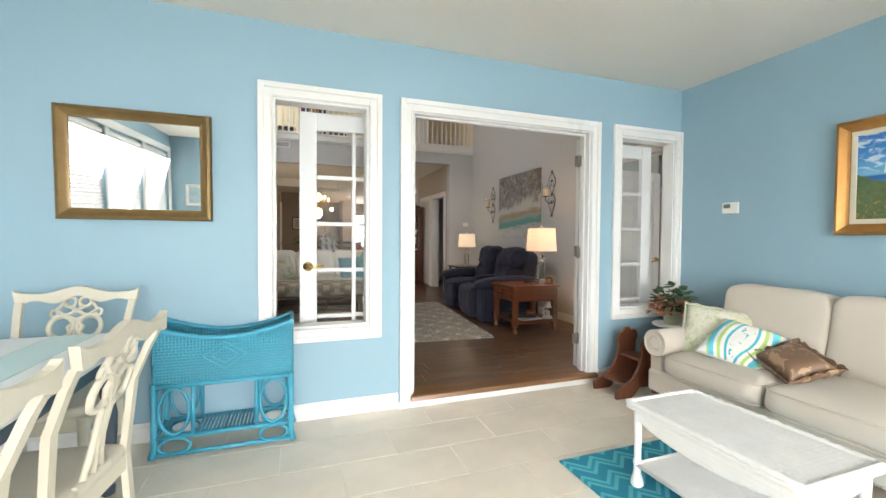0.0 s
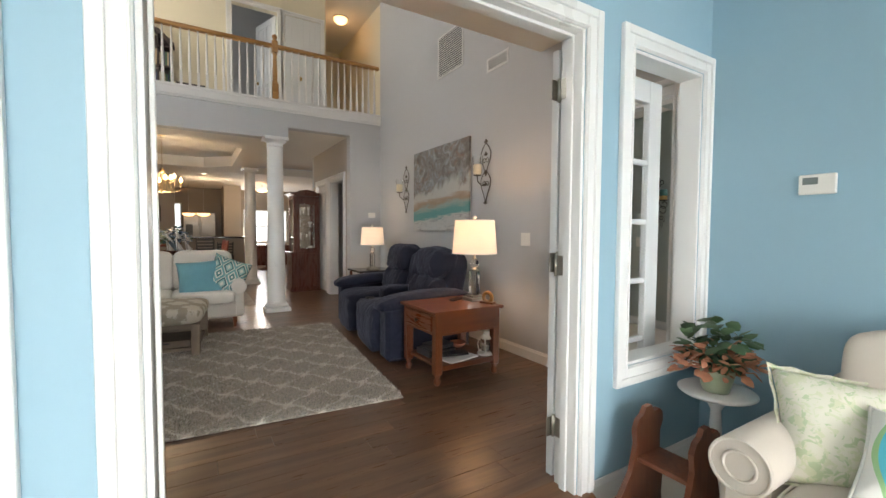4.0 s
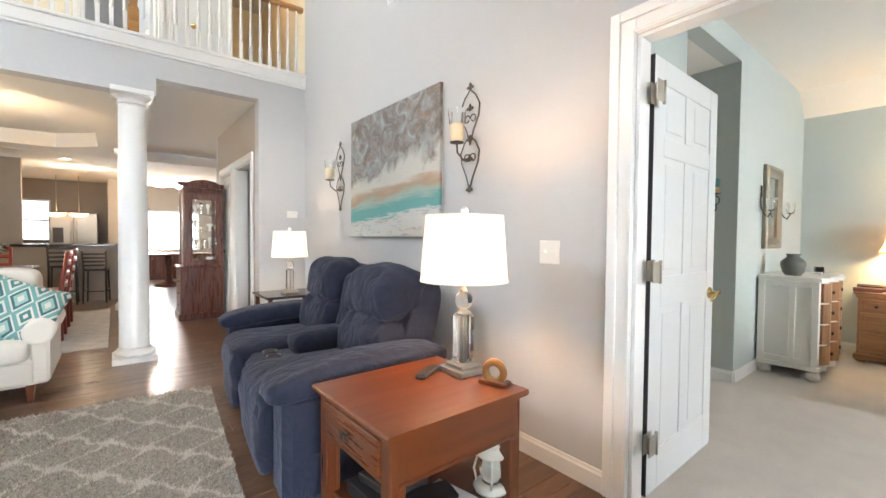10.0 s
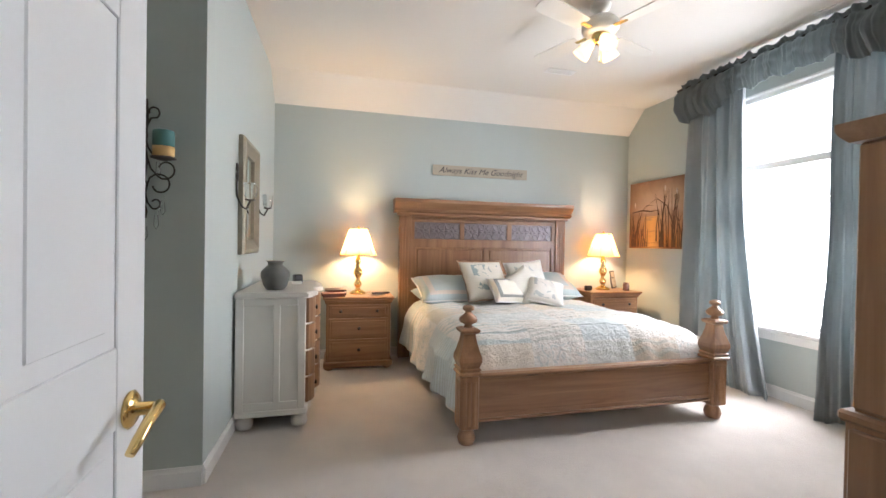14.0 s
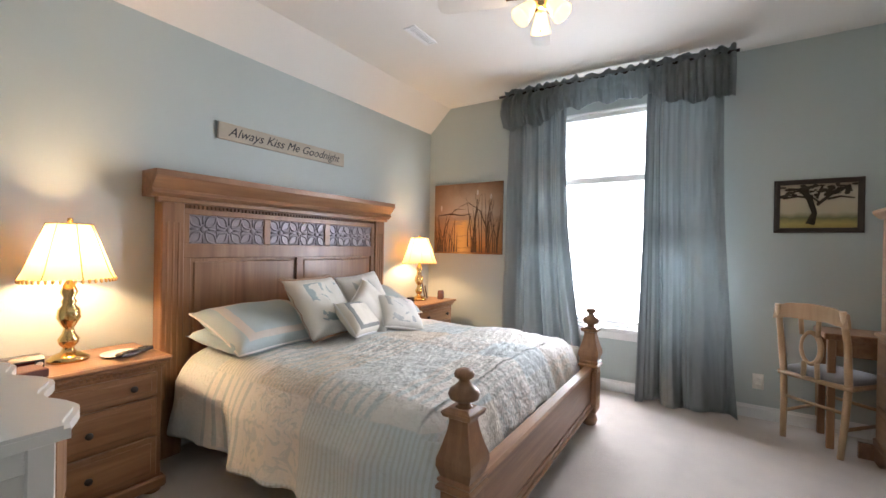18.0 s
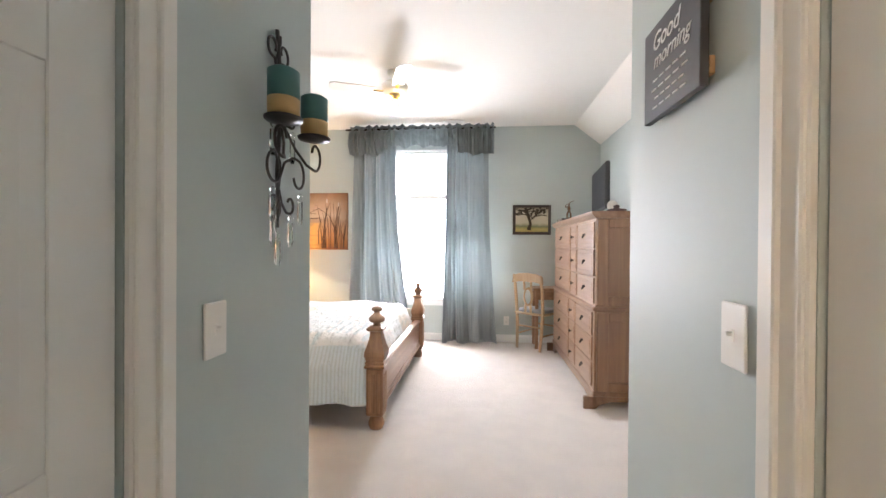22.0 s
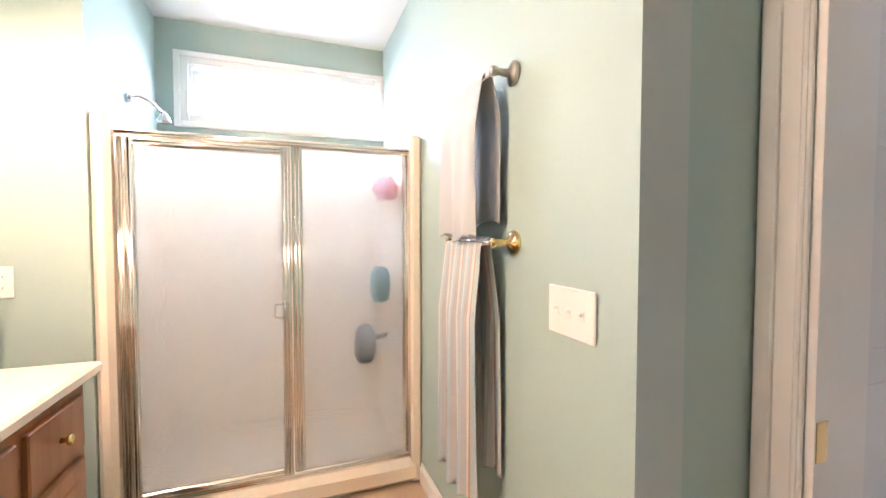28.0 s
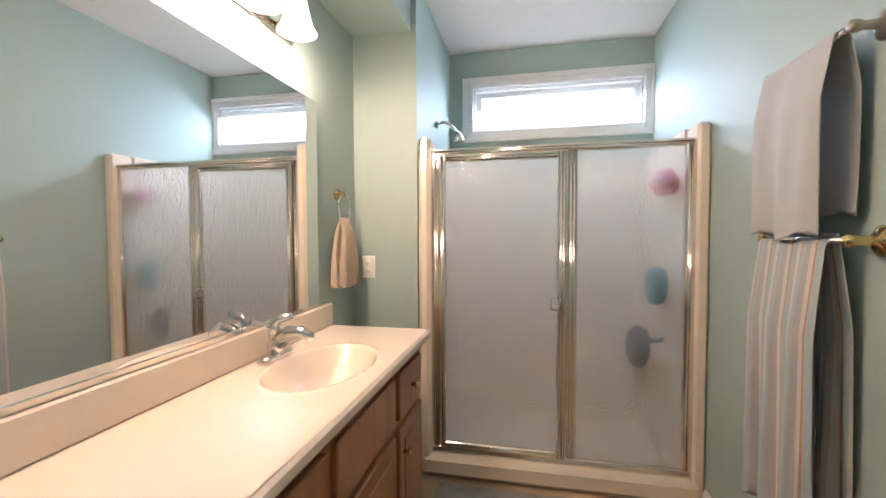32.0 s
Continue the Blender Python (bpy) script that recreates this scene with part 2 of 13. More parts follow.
def calc(nd, lk, op, a, b=0.0):
    x = nd.new("ShaderNodeMath")
    x.operation = op
    for i, v in ((0, a), (1, b)):
        if isinstance(v, bpy.types.NodeSocket):
            lk.new(v, x.inputs[i])
        else:
            x.inputs[i].default_value = v
    return x.outputs[0]


def bump(nd, lk, bs, h, strength=0.2, dist=0.01):
    b = nd.new("ShaderNodeBump")
    b.inputs["Strength"].default_value, b.inputs["Distance"].default_value = strength, dist
    lk.new(h, b.inputs["Height"])
    lk.new(b.outputs["Normal"], bs.inputs["Normal"])


def plain(name, col, rough=0.5, metal=0.0, var=0.08, scale=3.0, fine=90.0, relief=0.08, coat=0.0, dist=0.002, per_object=0.0, sheen=0.0):
    """A surface with large soft variation and fine grain."""
    m, nd, lk, bs = node_mat(name)
    v = coords(nd, lk)
    big, small = tex_noise(nd, lk, v, scale, 3), tex_noise(nd, lk, v, fine, 3)
    dark, light = tuple(c * (1 - var) for c in col), tuple(min(1, c * (1 + var)) for c in col)
    c1 = mix(nd, lk, big, dark, light)
    c2 = mix(nd, lk, calc(nd, lk, "MULTIPLY", small, var * 1.2), c1, tuple(c * 0.6 for c in col))
    if per_object:
        oi = nd.new("ShaderNodeObjectInfo")
        k = calc(nd, lk, "MULTIPLY", oi.outputs["Random"], per_object)
        c2 = mix(nd, lk, k, c2, tuple(c * 0.45 for c in col))
    lk.new(c2, bs.inputs["Base Color"])
    r = calc(nd, lk, "ADD", calc(nd, lk, "MULTIPLY", big, 0.14), rough - 0.07)
    lk.new(r, bs.inputs["Roughness"])
    bs.inputs["Metallic"].default_value = metal
    bs.inputs["Coat Weight"].default_value = coat
    bs.inputs["Coat Roughness"].default_value = 0.12
    if sheen:
        bs.inputs["Sheen Weight"].default_value = sheen
    if relief:
        bump(nd, lk, bs, small, relief, dist)
    return m


def wood(name, dark, light, rough=0.4, axis=0, coat=0.1, grain=1.0, per_object=0.35, relief=0.1):
    """Timber with streaks along one axis."""
    m, nd, lk, bs = node_mat(name)
    sc = [22.0 * grain] * 3
    sc[axis] = 1.3 * grain
    tc, mp = nd.new("ShaderNodeTexCoord"), nd.new("ShaderNodeMapping")
    oi = nd.new("ShaderNodeObjectInfo")
    mp.inputs["Scale"].default_value = sc
    ad = nd.new("ShaderNodeVectorMath")
    cb = nd.new("ShaderNodeCombineXYZ")
    sh = calc(nd, lk, "MULTIPLY", oi.outputs["Random"], 37.0)
    for i in range(3):
        lk.new(sh, cb.inputs[i])
    lk.new(tc.outputs["Object"], ad.inputs[0])
    lk.new(cb.outputs[0], ad.inputs[1])
    lk.new(ad.outputs[0], mp.inputs["Vector"])
    v = mp.outputs["Vector"]
    g = tex_noise(nd, lk, v, 1.0, 5, 0.6, 0.8)
    f = tex_noise(nd, lk, v, 5.0, 3)
    cr = ramp(nd, [(0.28, dark), (0.5, tuple((a + b) / 2 for a, b in zip(dark, light))), (0.72, light)])
    lk.new(g, cr.inputs["Fac"])
    c = mix(nd, lk, calc(nd, lk, "MULTIPLY", f, 0.3), cr.outputs["Color"], dark)
    c = mix(nd, lk, calc(nd, lk, "MULTIPLY", oi.outputs["Random"], per_object), c, tuple(x * 0.6 for x in dark))
    lk.new(c, bs.inputs["Base Color"])
    lk.new(calc(nd, lk, "ADD", calc(nd, lk, "MULTIPLY", f, 0.16), rough - 0.08), bs.inputs["Roughness"])
    bs.inputs["Coat Weight"].default_value = coat
    bs.inputs["Coat Roughness"].default_value = 0.15
    bump(nd, lk, bs, f, relief, 0.002)
    return m


def cloth(name, col, rough=0.9, weave=350.0, var=0.1, relief=0.25, sheen=0.2, scale=4.0, through_light=0.0):
    m, nd, lk, bs = node_mat(name)
    v = coords(nd, lk)
    big = tex_noise(nd, lk, v, scale, 4)
    wv = tex_noise(nd, lk, v, weave, 2)
    c = mix(nd, lk, big, tuple(x * (1 - var) for x in col), tuple(min(1, x * (1 + var)) for x in col))
    c = mix(nd, lk, calc(nd, lk, "MULTIPLY", wv, 0.25), c, tuple(x * 0.55 for x in col))
    lk.new(c, bs.inputs["Base Color"])
    bs.inputs["Roughness"].default_value = rough
    bs.inputs["Sheen Weight"].default_value = sheen
    bump(nd, lk, bs, wv, relief, 0.002)
    if through_light:
        tr = nd.new("ShaderNodeBsdfTranslucent")
        lk.new(c, tr.inputs["Color"])
        ms = nd.new("ShaderNodeMixShader")
        ms.inputs[0].default_value = through_light
        lk.new(bs.outputs[0], ms.inputs[1])
        lk.new(tr.outputs[0], ms.inputs[2])
        lk.new(ms.outputs[0], nd["Material Output"].inputs["Surface"])
    return m


def glow(name, col, strength):
    m, nd, lk, bs = node_mat(name)
    bs.inputs["Base Color"].default_value = (*col, 1)
    bs.inputs["Emission Color"].default_value = (*col, 1)
    bs.inputs["Emission Strength"].default_value = strength
    return m


def glass(name, rough=0.0, col=(0.97, 0.99, 0.98)):
    m, nd, lk, bs = node_mat(name)
    bs.inputs["Base Color"].default_value = (*col, 1)
    bs.inputs["Roughness"].default_value = rough
    bs.inputs["Transmission Weight"].default_value = 1.0
    bs.inputs["IOR"].default_value = 1.45
    return m


def wall_paint(name, col):
    """Rolled wall paint with orange-peel relief and faint scuffs."""
    return plain(name, col, 0.62, 0, 0.025, 0.9, 220, 0.12, 0, 0.0015)


M_BLUE = wall_paint("blue_wall_paint", (0.28, 0.44, 0.53))
M_GREY = wall_paint("grey_wall_paint", (0.53, 0.535, 0.54))
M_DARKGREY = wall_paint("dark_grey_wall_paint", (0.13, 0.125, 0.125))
M_TAUPE = wall_paint("taupe_wall_paint", (0.29, 0.25, 0.21))
M_HALL = wall_paint("greige_hall_paint", (0.42, 0.385, 0.345))
M_SAGE = wall_paint("sage_wall_paint", (0.465, 0.522, 0.50))
M_BATH = wall_paint("pale_green_bath_paint", (0.38, 0.485, 0.44))
M_CREAM = wall_paint("cream_loft_paint", (0.74, 0.68, 0.52))
M_CEIL = plain("white_ceiling_paint", (0.76, 0.735, 0.68), 0.85, 0, 0.02, 0.8, 160, 0.25, 0, 0.003)
M_TRIM = plain("white_gloss_trim", (0.80, 0.80, 0.78), 0.3, 0, 0.02, 2, 60, 0.03)
M_DOOR = plain("white_door_paint", (0.68, 0.70, 0.70), 0.35, 0, 0.025, 2, 40, 0.06)
M_PLANK = wood("dark_brown_floor_plank", (0.09, 0.046, 0.026), (0.24, 0.135, 0.08), 0.3, 0, 0.25, 0.7, 0.55)
M_TILE = plain("beige_stone_tile", (0.85, 0.765, 0.65), 0.38, 0, 0.16, 4, 70, 0.08, 0.1, 0.002, 0.06)
M_GROUT = plain("pale_grout", (0.90, 0.86, 0.78), 0.9)
M_CARPET = plain("beige_cut_pile_carpet", (0.70, 0.635, 0.565), 0.95, 0, 0.14, 5, 260, 0.9, 0, 0.012, 0, 0.3)
M_VINYL = plain("tan_bath_floor", (0.50, 0.38, 0.26), 0.4, 0, 0.1, 4, 80, 0.1)
M_GLASS = glass("clear_glass")
M_DOORGLASS = glass("thin_door_glass", 0.0, (0.97, 0.98, 0.97))
M_DOORGLASS.node_tree.nodes["Principled BSDF"].inputs["IOR"].default_value = 1.18
M_BRASS = plain("polished_brass", (0.78, 0.57, 0.24), 0.2, 1.0, 0.06, 8, 60, 0.02)
M_NICKEL = plain("brushed_nickel", (0.42, 0.40, 0.355), 0.33, 1.0, 0.1, 8, 90, 0.03)
M_CHROME = plain("chrome", (0.78, 0.78, 0.79), 0.1, 1.0, 0.03, 6, 60, 0.0)
M_PLATE = plain("white_switch_plate", (0.82, 0.80, 0.75), 0.35, 0, 0.02)
M_MIRROR = plain("mirror_silver", (0.90, 0.91, 0.91), 0.02, 1.0, 0.0, 1, 1, 0.0)
nd0 = M_MIRROR.node_tree
for lnk in list(nd0.links):
    if lnk.to_socket.name == "Roughness":
        nd0.links.remove(lnk)
nd0.nodes["Principled BSDF"].inputs["Roughness"].default_value = 0.015
M_BLACK = plain("black_plastic", (0.02, 0.02, 0.022), 0.4)
M_SKYGLOW = glow("bright_overcast_view", (0.92, 0.97, 1.0), 3.0)

# ---- structure ----


def wall(name, ax, a0, a1, u0, u1, z0, z1, holes, mats, label, top=None):
    """A wall with thickness a0..a1 across axis ax, running u0..u1; holes are (u0, u1, z0, z1). mats: low side, high side."""
    mb = MB()
    us = sorted({u0, u1, *[h[0] for h in holes], *[h[1] for h in holes]})

    def piece(p, q, b, t):
        if t - b < 1e-4:
            return
        if ax == 0:
            mb.box(a0, p, b, a1, q, t, 0)
        else:
            mb.box(p, a0, b, q, a1, t, 0)

    for p, q in zip(us, us[1:]):
        mid, at = (p + q) / 2, z0
        for h in sorted((h for h in holes if h[0] < mid < h[1]), key=lambda h: h[2]):
            piece(p, q, at, h[2])
            at = h[3]
        piece(p, q, at, z1)
    me = mb.mesh(name)
    for p in me.polygons:
        p.material_index = 1 if p.normal[ax] > 0.5 else 0
    ob = part(name, me, None, None)
    ob.data.materials.append(mats[0])
    ob.data.materials.append(mats[1])
    return tagged(ob, label, "wall", kind="structure")


def slab(name, x0, y0, z0, x1, y1, z1, material, label, category, kind="structure"):
    mb = MB()
    mb.box(x0, y0, z0, x1, y1, z1, 0)
    return solid(name, mb, material, label, category, kind=kind)


ZS = -0.08
wall("wall_sunroom_north", 1, 3.16, 3.28, -1.6, 4.14, ZS - 0.05, 2.90, [(0.49, 1.10, 0.53, 2.03), (1.41, 2.96, 0.0, 2.04), (3.28, 3.895, 0.53, 2.03)],
     (M_BLUE, M_GREY), "blue painted wall with a wide doorway and two interior windows")
wall("wall_sunroom_east", 0, 3.97, 4.09, -2.7, 3.16, ZS - 0.05, 2.52, [], (M_BLUE, M_SAGE), "plain blue painted sunroom wall")
SUN_UNITS = [(-2.41, -1.22), (-1.16, 0.03), (0.09, 1.28), (1.34, 2.53)]
wall("wall_sunroom_west", 0, -1.60, -1.45, -2.7, 3.16, ZS - 0.05, 2.52, [(a, b, 0.78, 2.20) for a, b in SUN_UNITS], (M_BLUE, M_BLUE), "blue sunroom wall with a row of four windows")
wall("wall_sunroom_south", 1, -2.7, -2.55, -1.45, 3.97, ZS - 0.05, 2.52, [(-0.75, 3.5, 0.25, 2.25)], (M_BLUE, M_BLUE), "blue sunroom wall with a wide window")
slab("ceiling_sunroom", -1.6, -2.7, 2.50, 3.97, 3.16, 2.56, M_CEIL, "flat white sunroom ceiling", "ceiling")
slab("floor_sunroom", -1.6, -2.7, ZS - 0.06, 3.97, 3.16, ZS - 0.004, M_GROUT, "beige tile floor with pale grout joints", "floor")
FLOOR_SUN = bpy.data.objects["floor_sunroom"]

wall("wall_living_east", 0, 4.14, 4.23, 3.16, 8.30, 0.0, 5.7, [(3.45, 4.372, 0.0, 2.04)], (M_GREY, M_SAGE), "tall pale grey wall with the bedroom doorway")
wall("wall_living_west", 0, -0.80, -0.65, 3.28, 8.46, 0.0, 5.7, [(5.22, 6.02, 0.55, 1.95), (7.2, 8.0, 0.6, 1.95), (4.7, 6.7, 3.4, 4.2)], (M_GREY, M_GREY), "tall pale grey wall with curtained windows")
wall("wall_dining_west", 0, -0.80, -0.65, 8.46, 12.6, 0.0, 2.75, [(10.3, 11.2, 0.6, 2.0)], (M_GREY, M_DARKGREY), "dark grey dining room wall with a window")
wall("wall_loft_west", 0, -0.80, -0.65, 8.46, 10.0, 3.03, 5.7, [(8.65, 9.55, 3.5, 4.95)], (M_GREY, M_CREAM), "cream loft wall with a bright window")
# beam, loft edge and the wall by the hall
wall("wall_beam", 1, 8.30, 8.46, -0.65, 4.14, 2.49, 2.90, [(2.71, 3.63, 2.49, 2.66), (3.63, 4.14, 2.49, 2.5)], (M_GREY, M_CEIL), "pale grey drywall beam under the loft")
wall("wall_hall_corner", 1, 8.30, 8.46, 3.63, 4.14, 0.0, 2.50, [], (M_GREY, M_GREY), "pale grey wall beside the hallway opening")
wall("wall_hall_east", 0, 3.63, 3.77, 8.46, 10.6, 0.0, 2.66, [(8.62, 9.40, 0.0, 2.04), (9.62, 10.3, 0.0, 2.04)], (M_HALL, M_TAUPE), "greige hallway wall with two doorways")
slab("floor_loft", -0.65, 8.46, 2.75, 4.9, 12.5, 3.03, M_CARPET, "loft floor over the dining room", "floor")
wall("wall_loft_back", 1, 10.0, 10.12, -0.65, 3.72, 3.03, 5.7, [(2.12, 2.85, 3.03, 5.08)], (M_CREAM, M_GREY), "cream loft wall with a doorway and closet doors")
wall("wall_loft_hall", 0, 3.60, 3.72, 10.12, 12.5, 3.03, 5.7, [], (M_GREY, M_CREAM), "warm loft hallway wall")
wall("wall_loft_hall_end", 1, 12.38, 12.5, 3.72, 4.9, 3.03, 5.7, [], (M_CREAM, M_CREAM), "warm end wall of the loft hallway")
wall("wall_loft_east", 0, 4.70, 4.9, 8.46, 12.38, 3.03, 5.7, [], (M_CREAM, M_CREAM), "warm east wall of the loft hallway")
wall("wall_loft_room", 1, 11.2, 11.3, 1.2, 3.6, 3.03, 5.7, [], (M_GREY, M_GREY), "shaded wall of the room beyond the loft door")
mb = MB()
mb.box(-0.65, 3.28, 2.74, 4.14, 4.65, 2.84, 0)
mb.prism([(4.65, 2.74), (8.9, 5.6), (8.9, 5.7), (4.65, 2.84)], 0, -0.65, 4.14)
mb.box(-0.8, 8.9, 5.6, 4.9, 12.5, 5.7, 0)
mb.box(4.14, 8.3, 5.6, 4.9, 8.9, 5.7, 0)
solid("ceiling_living", mb, M_CEIL, "white vaulted ceiling sloping up to the loft", "ceiling", kind="structure")
# dining and kitchen
mb = MB()
TX0, TX1, TY0, TY1, TC = -0.25, 2.2, 8.95, 12.1, 0.5
oc = [(TX0 + TC, TY0), (TX1 - TC, TY0), (TX1, TY0 + TC), (TX1, TY1 - TC), (TX1 - TC, TY1), (TX0 + TC, TY1), (TX0, TY1 - TC), (TX0, TY0 + TC)]
ring = [(TX0 + TC, 8.46), (TX1 - TC, 8.46), (2.71, TY0 + TC), (2.71, TY1 - TC), (TX1 - TC, 12.6), (TX0 + TC, 12.6), (-0.65, TY1 - TC), (-0.65, TY0 + TC)]
crn = {1: (2.71, 8.46), 3: (2.71, 12.6), 5: (-0.65, 12.6), 7: (-0.65, 8.46)}
for i in range(8):
    j = (i + 1) % 8
    vs = [(*oc[i], 2.49), (*oc[j], 2.49), (*ring[j], 2.49), (*ring[i], 2.49)]
    mb.add(vs, [(0, 1, 2, 3)])
    if i in crn:
        mb.add([(*ring[i], 2.49), (*ring[j], 2.49), (*crn[i], 2.49)], [(0, 1, 2)])
    mb.add([(*oc[i], 2.49), (*oc[j], 2.49), (*oc[j], 2.70), (*oc[i], 2.70)], [(0, 1, 2, 3)])
mb.add([(*p, 2.70) for p in oc], [tuple(range(8))])
mb.box(2.71, 8.46, 2.66, 3.63, 12.6, 2.72, 0)
mb.add([(2.71, 8.46, 2.49), (2.71, 12.6, 2.49), (2.71, 12.6, 2.66), (2.71, 8.46, 2.66)], [(0, 1, 2, 3)])
mb.box(-0.65, 12.6, 2.49, 5.2, 17.3, 2.55, 0)
mb.box(3.63, 8.46, 2.66, 5.2, 12.6, 2.72, 0)
solid("ceiling_dining", mb, M_CEIL, "white ceiling with an eight-sided tray recess", "ceiling", kind="structure")
wall("wall_dining_north", 1, 12.6, 12.72, -0.8, 0.22, 0.0, 2.49, [], (M_TAUPE, M_TAUPE), "taupe dining room end wall")
wall("wall_pantry", 1, 13.72, 13.84, 0.10, 1.11, 0.0, 2.49, [], (M_TAUPE, M_TAUPE), "taupe wall with a small framed picture")
wall("wall_pantry_side", 0, 0.10, 0.22, 12.72, 13.72, 0.0, 2.49, [(12.85, 13.5, 0, 2.03)], (M_TAUPE, M_TAUPE), "taupe side wall with a doorway")
wall("wall_kitchen_back", 1, 17.2, 17.34, 0.4, 5.2, 0.0, 2.49, [(0.62, 1.17, 1.0, 2.0), (2.9, 4.3, 0.74, 1.85)], (M_TAUPE, M_TAUPE), "taupe kitchen wall with bright windows")
wall("wall_kitchen_partition", 1, 15.80, 15.92, 2.26, 2.72, 0.0, 2.49, [], (M_HALL, M_TAUPE), "pale partition wall beside the refrigerator")
wall("wall_kitchen_alcove", 0, 2.26, 2.36, 15.92, 17.2, 0.0, 2.49, [], (M_TAUPE, M_TAUPE), "taupe side of the refrigerator alcove")
wall("wall_kitchen_west", 0, 0.28, 0.40, 13.84, 17.2, 0.0, 2.49, [], (M_TAUPE, M_TAUPE), "taupe kitchen side wall")
wall("wall_kitchen_east", 0, 5.1, 5.2, 8.46, 17.2, 0.0, 2.66, [], (M_TAUPE, M_TAUPE), "taupe east wall beyond the hallway")
wall("wall_hall_room", 1, 10.6, 10.72, 3.63, 5.1, 0.0, 2.66, [], (M_GREY, M_GREY), "grey wall beyond the hallway doors")

# bedroom, hall, bathroom
wall("wall_bed_south", 1, 0.45, 0.60, 4.09, 8.6, 0.0, 2.95, [(5.74, 7.22, 0.57, 2.5)], (M_SAGE, M_SAGE), "sage green bedroom wall with a tall window")
wall("wall_bed_east", 0, 8.44, 8.6, 0.60, 4.74, 0.0, 2.95, [], (M_SAGE, M_SAGE), "sage green wall behind the bed")
wall("wall_bed_west", 0, 4.14, 4.26, 0.60, 3.16, 0.0, 2.95, [], (M_SAGE, M_SAGE), "sage green wall behind the dresser")
wall("wall_bed_north", 1, 4.62, 4.74, 6.32, 8.44, 0.0, 2.95, [], (M_SAGE, M_SAGE), "sage green bedroom wall")
wall("wall_bed_north_west", 1, 4.62, 4.74, 4.26, 5.28, 0.0, 2.95, [], (M_SAGE, M_SAGE), "sage green bedroom wall by the door")
wall("wall_bed_header", 1, 4.62, 4.74, 5.28, 6.32, 2.60, 2.95, [], (M_SAGE, M_SAGE), "sage green header over the hall opening")
wall("wall_hall_closet_east", 0, 6.32, 6.44, 4.74, 6.27, 0.0, 2.66, [(5.345, 5.98, 0.0, 1.90)], (M_SAGE, M_SAGE), "sage green hall wall with a closet door")
wall("wall_hall_closet_west", 0, 5.16, 5.28, 4.74, 6.27, 0.0, 2.66, [(5.345, 5.98, 0.0, 1.90)], (M_SAGE, M_SAGE), "sage green hall wall with a closet door")
wall("wall_bath_door", 1, 6.10, 6.27, 5.28, 6.32, 0.0, 2.66, [(5.40, 6.17, 0.0, 1.97)], (M_SAGE, M_BATH), "wall with the bathroom doorway")
wall("wall_bath_south", 1, 6.48, 6.60, 6.26, 8.6, 0.0, 2.6, [], (M_SAGE, M_BATH), "pale green bathroom wall with towel bars")
wall("wall_bath_return", 0, 6.26, 6.38, 6.27, 6.48, 0.0, 2.6, [], (M_BATH, M_SAGE), "pale green wall end beside the bathroom door")
wall("wall_bath_south_west", 1, 6.10, 6.27, 4.4, 5.16, 0.0, 2.6, [], (M_SAGE, M_BATH), "pale green bathroom wall")
wall("wall_bath_west", 0, 4.28, 4.4, 6.10, 8.5, 0.0, 2.6, [], (M_BATH, M_BATH), "pale green bathroom wall")
wall("wall_bath_north", 1, 8.25, 8.5, 4.4, 7.72, 0.0, 2.6, [], (M_BATH, M_BATH), "pale green wall behind the vanity")
wall("wall_bath_nook", 0, 7.60, 7.72, 7.917, 8.25, 0.0, 2.6, [], (M_BATH, M_BATH), "pale green end wall of the vanity")
wall("wall_shower_north", 1, 7.92, 8.05, 7.72, 8.6, 0.0, 2.6, [], (M_BATH, M_BATH), "pale green wall over the shower")
wall("wall_shower_east", 0, 8.49, 8.62, 6.55, 7.92, 0.0, 2.6, [(6.66, 7.75, 1.945, 2.225)], (M_BATH, M_BATH), "pale green wall with a high transom window")
slab("wall_bath_soffit", 4.4, 7.945, 2.225, 7.60, 8.25, 2.48, M_BATH, "pale green soffit over the vanity", "wall")
slab("ceiling_bath", 4.28, 6.27, 2.48, 8.6, 8.25, 2.56, M_CEIL, "flat white bathroom ceiling", "ceiling")
slab("ceiling_bed_hall", 5.28, 4.74, 2.60, 6.32, 6.10, 2.66, M_CEIL, "white ceiling of the short hall", "ceiling")
mb = MB()
mb.box(4.58, 0.60, 2.78, 8.18, 4.62, 2.88, 0)
mb.prism([(8.18, 2.78), (8.44, 2.53), (8.44, 2.88), (8.18, 2.88)], 1, 0.60, 4.62)
mb.prism([(4.58, 2.78), (4.26, 2.53), (4.26, 2.88), (4.58, 2.88)], 1, 0.60, 4.62)
solid("ceiling_bedroom", mb, M_CEIL, "white bedroom ceiling with sloped sides", "ceiling", kind="structure")
slab("floor_living_base", -0.80, 3.18, -0.12, 5.2, 17.3, -0.012, M_BLACK, "dark brown plank floor", "floor")
FLOOR_LIV = bpy.data.objects["floor_living_base"]
slab("floor_bedroom", 4.20, 0.45, -0.12, 8.6, 6.18, 0.006, M_CARPET, "beige wall-to-wall carpet", "floor")
slab("floor_bath", 4.28, 6.18, -0.12, 8.6, 8.5, 0.004, M_VINYL, "tan sheet floor of the bathroom", "floor")
slab("ground", -60, -60, -0.6, 70, 80, -0.5, plain("lawn_ground", (0.09, 0.14, 0.05), 0.95, 0, 0.3, 0.5, 20, 0.4), "green lawn round the house", "ground")

# ---- trim, doors, windows ----


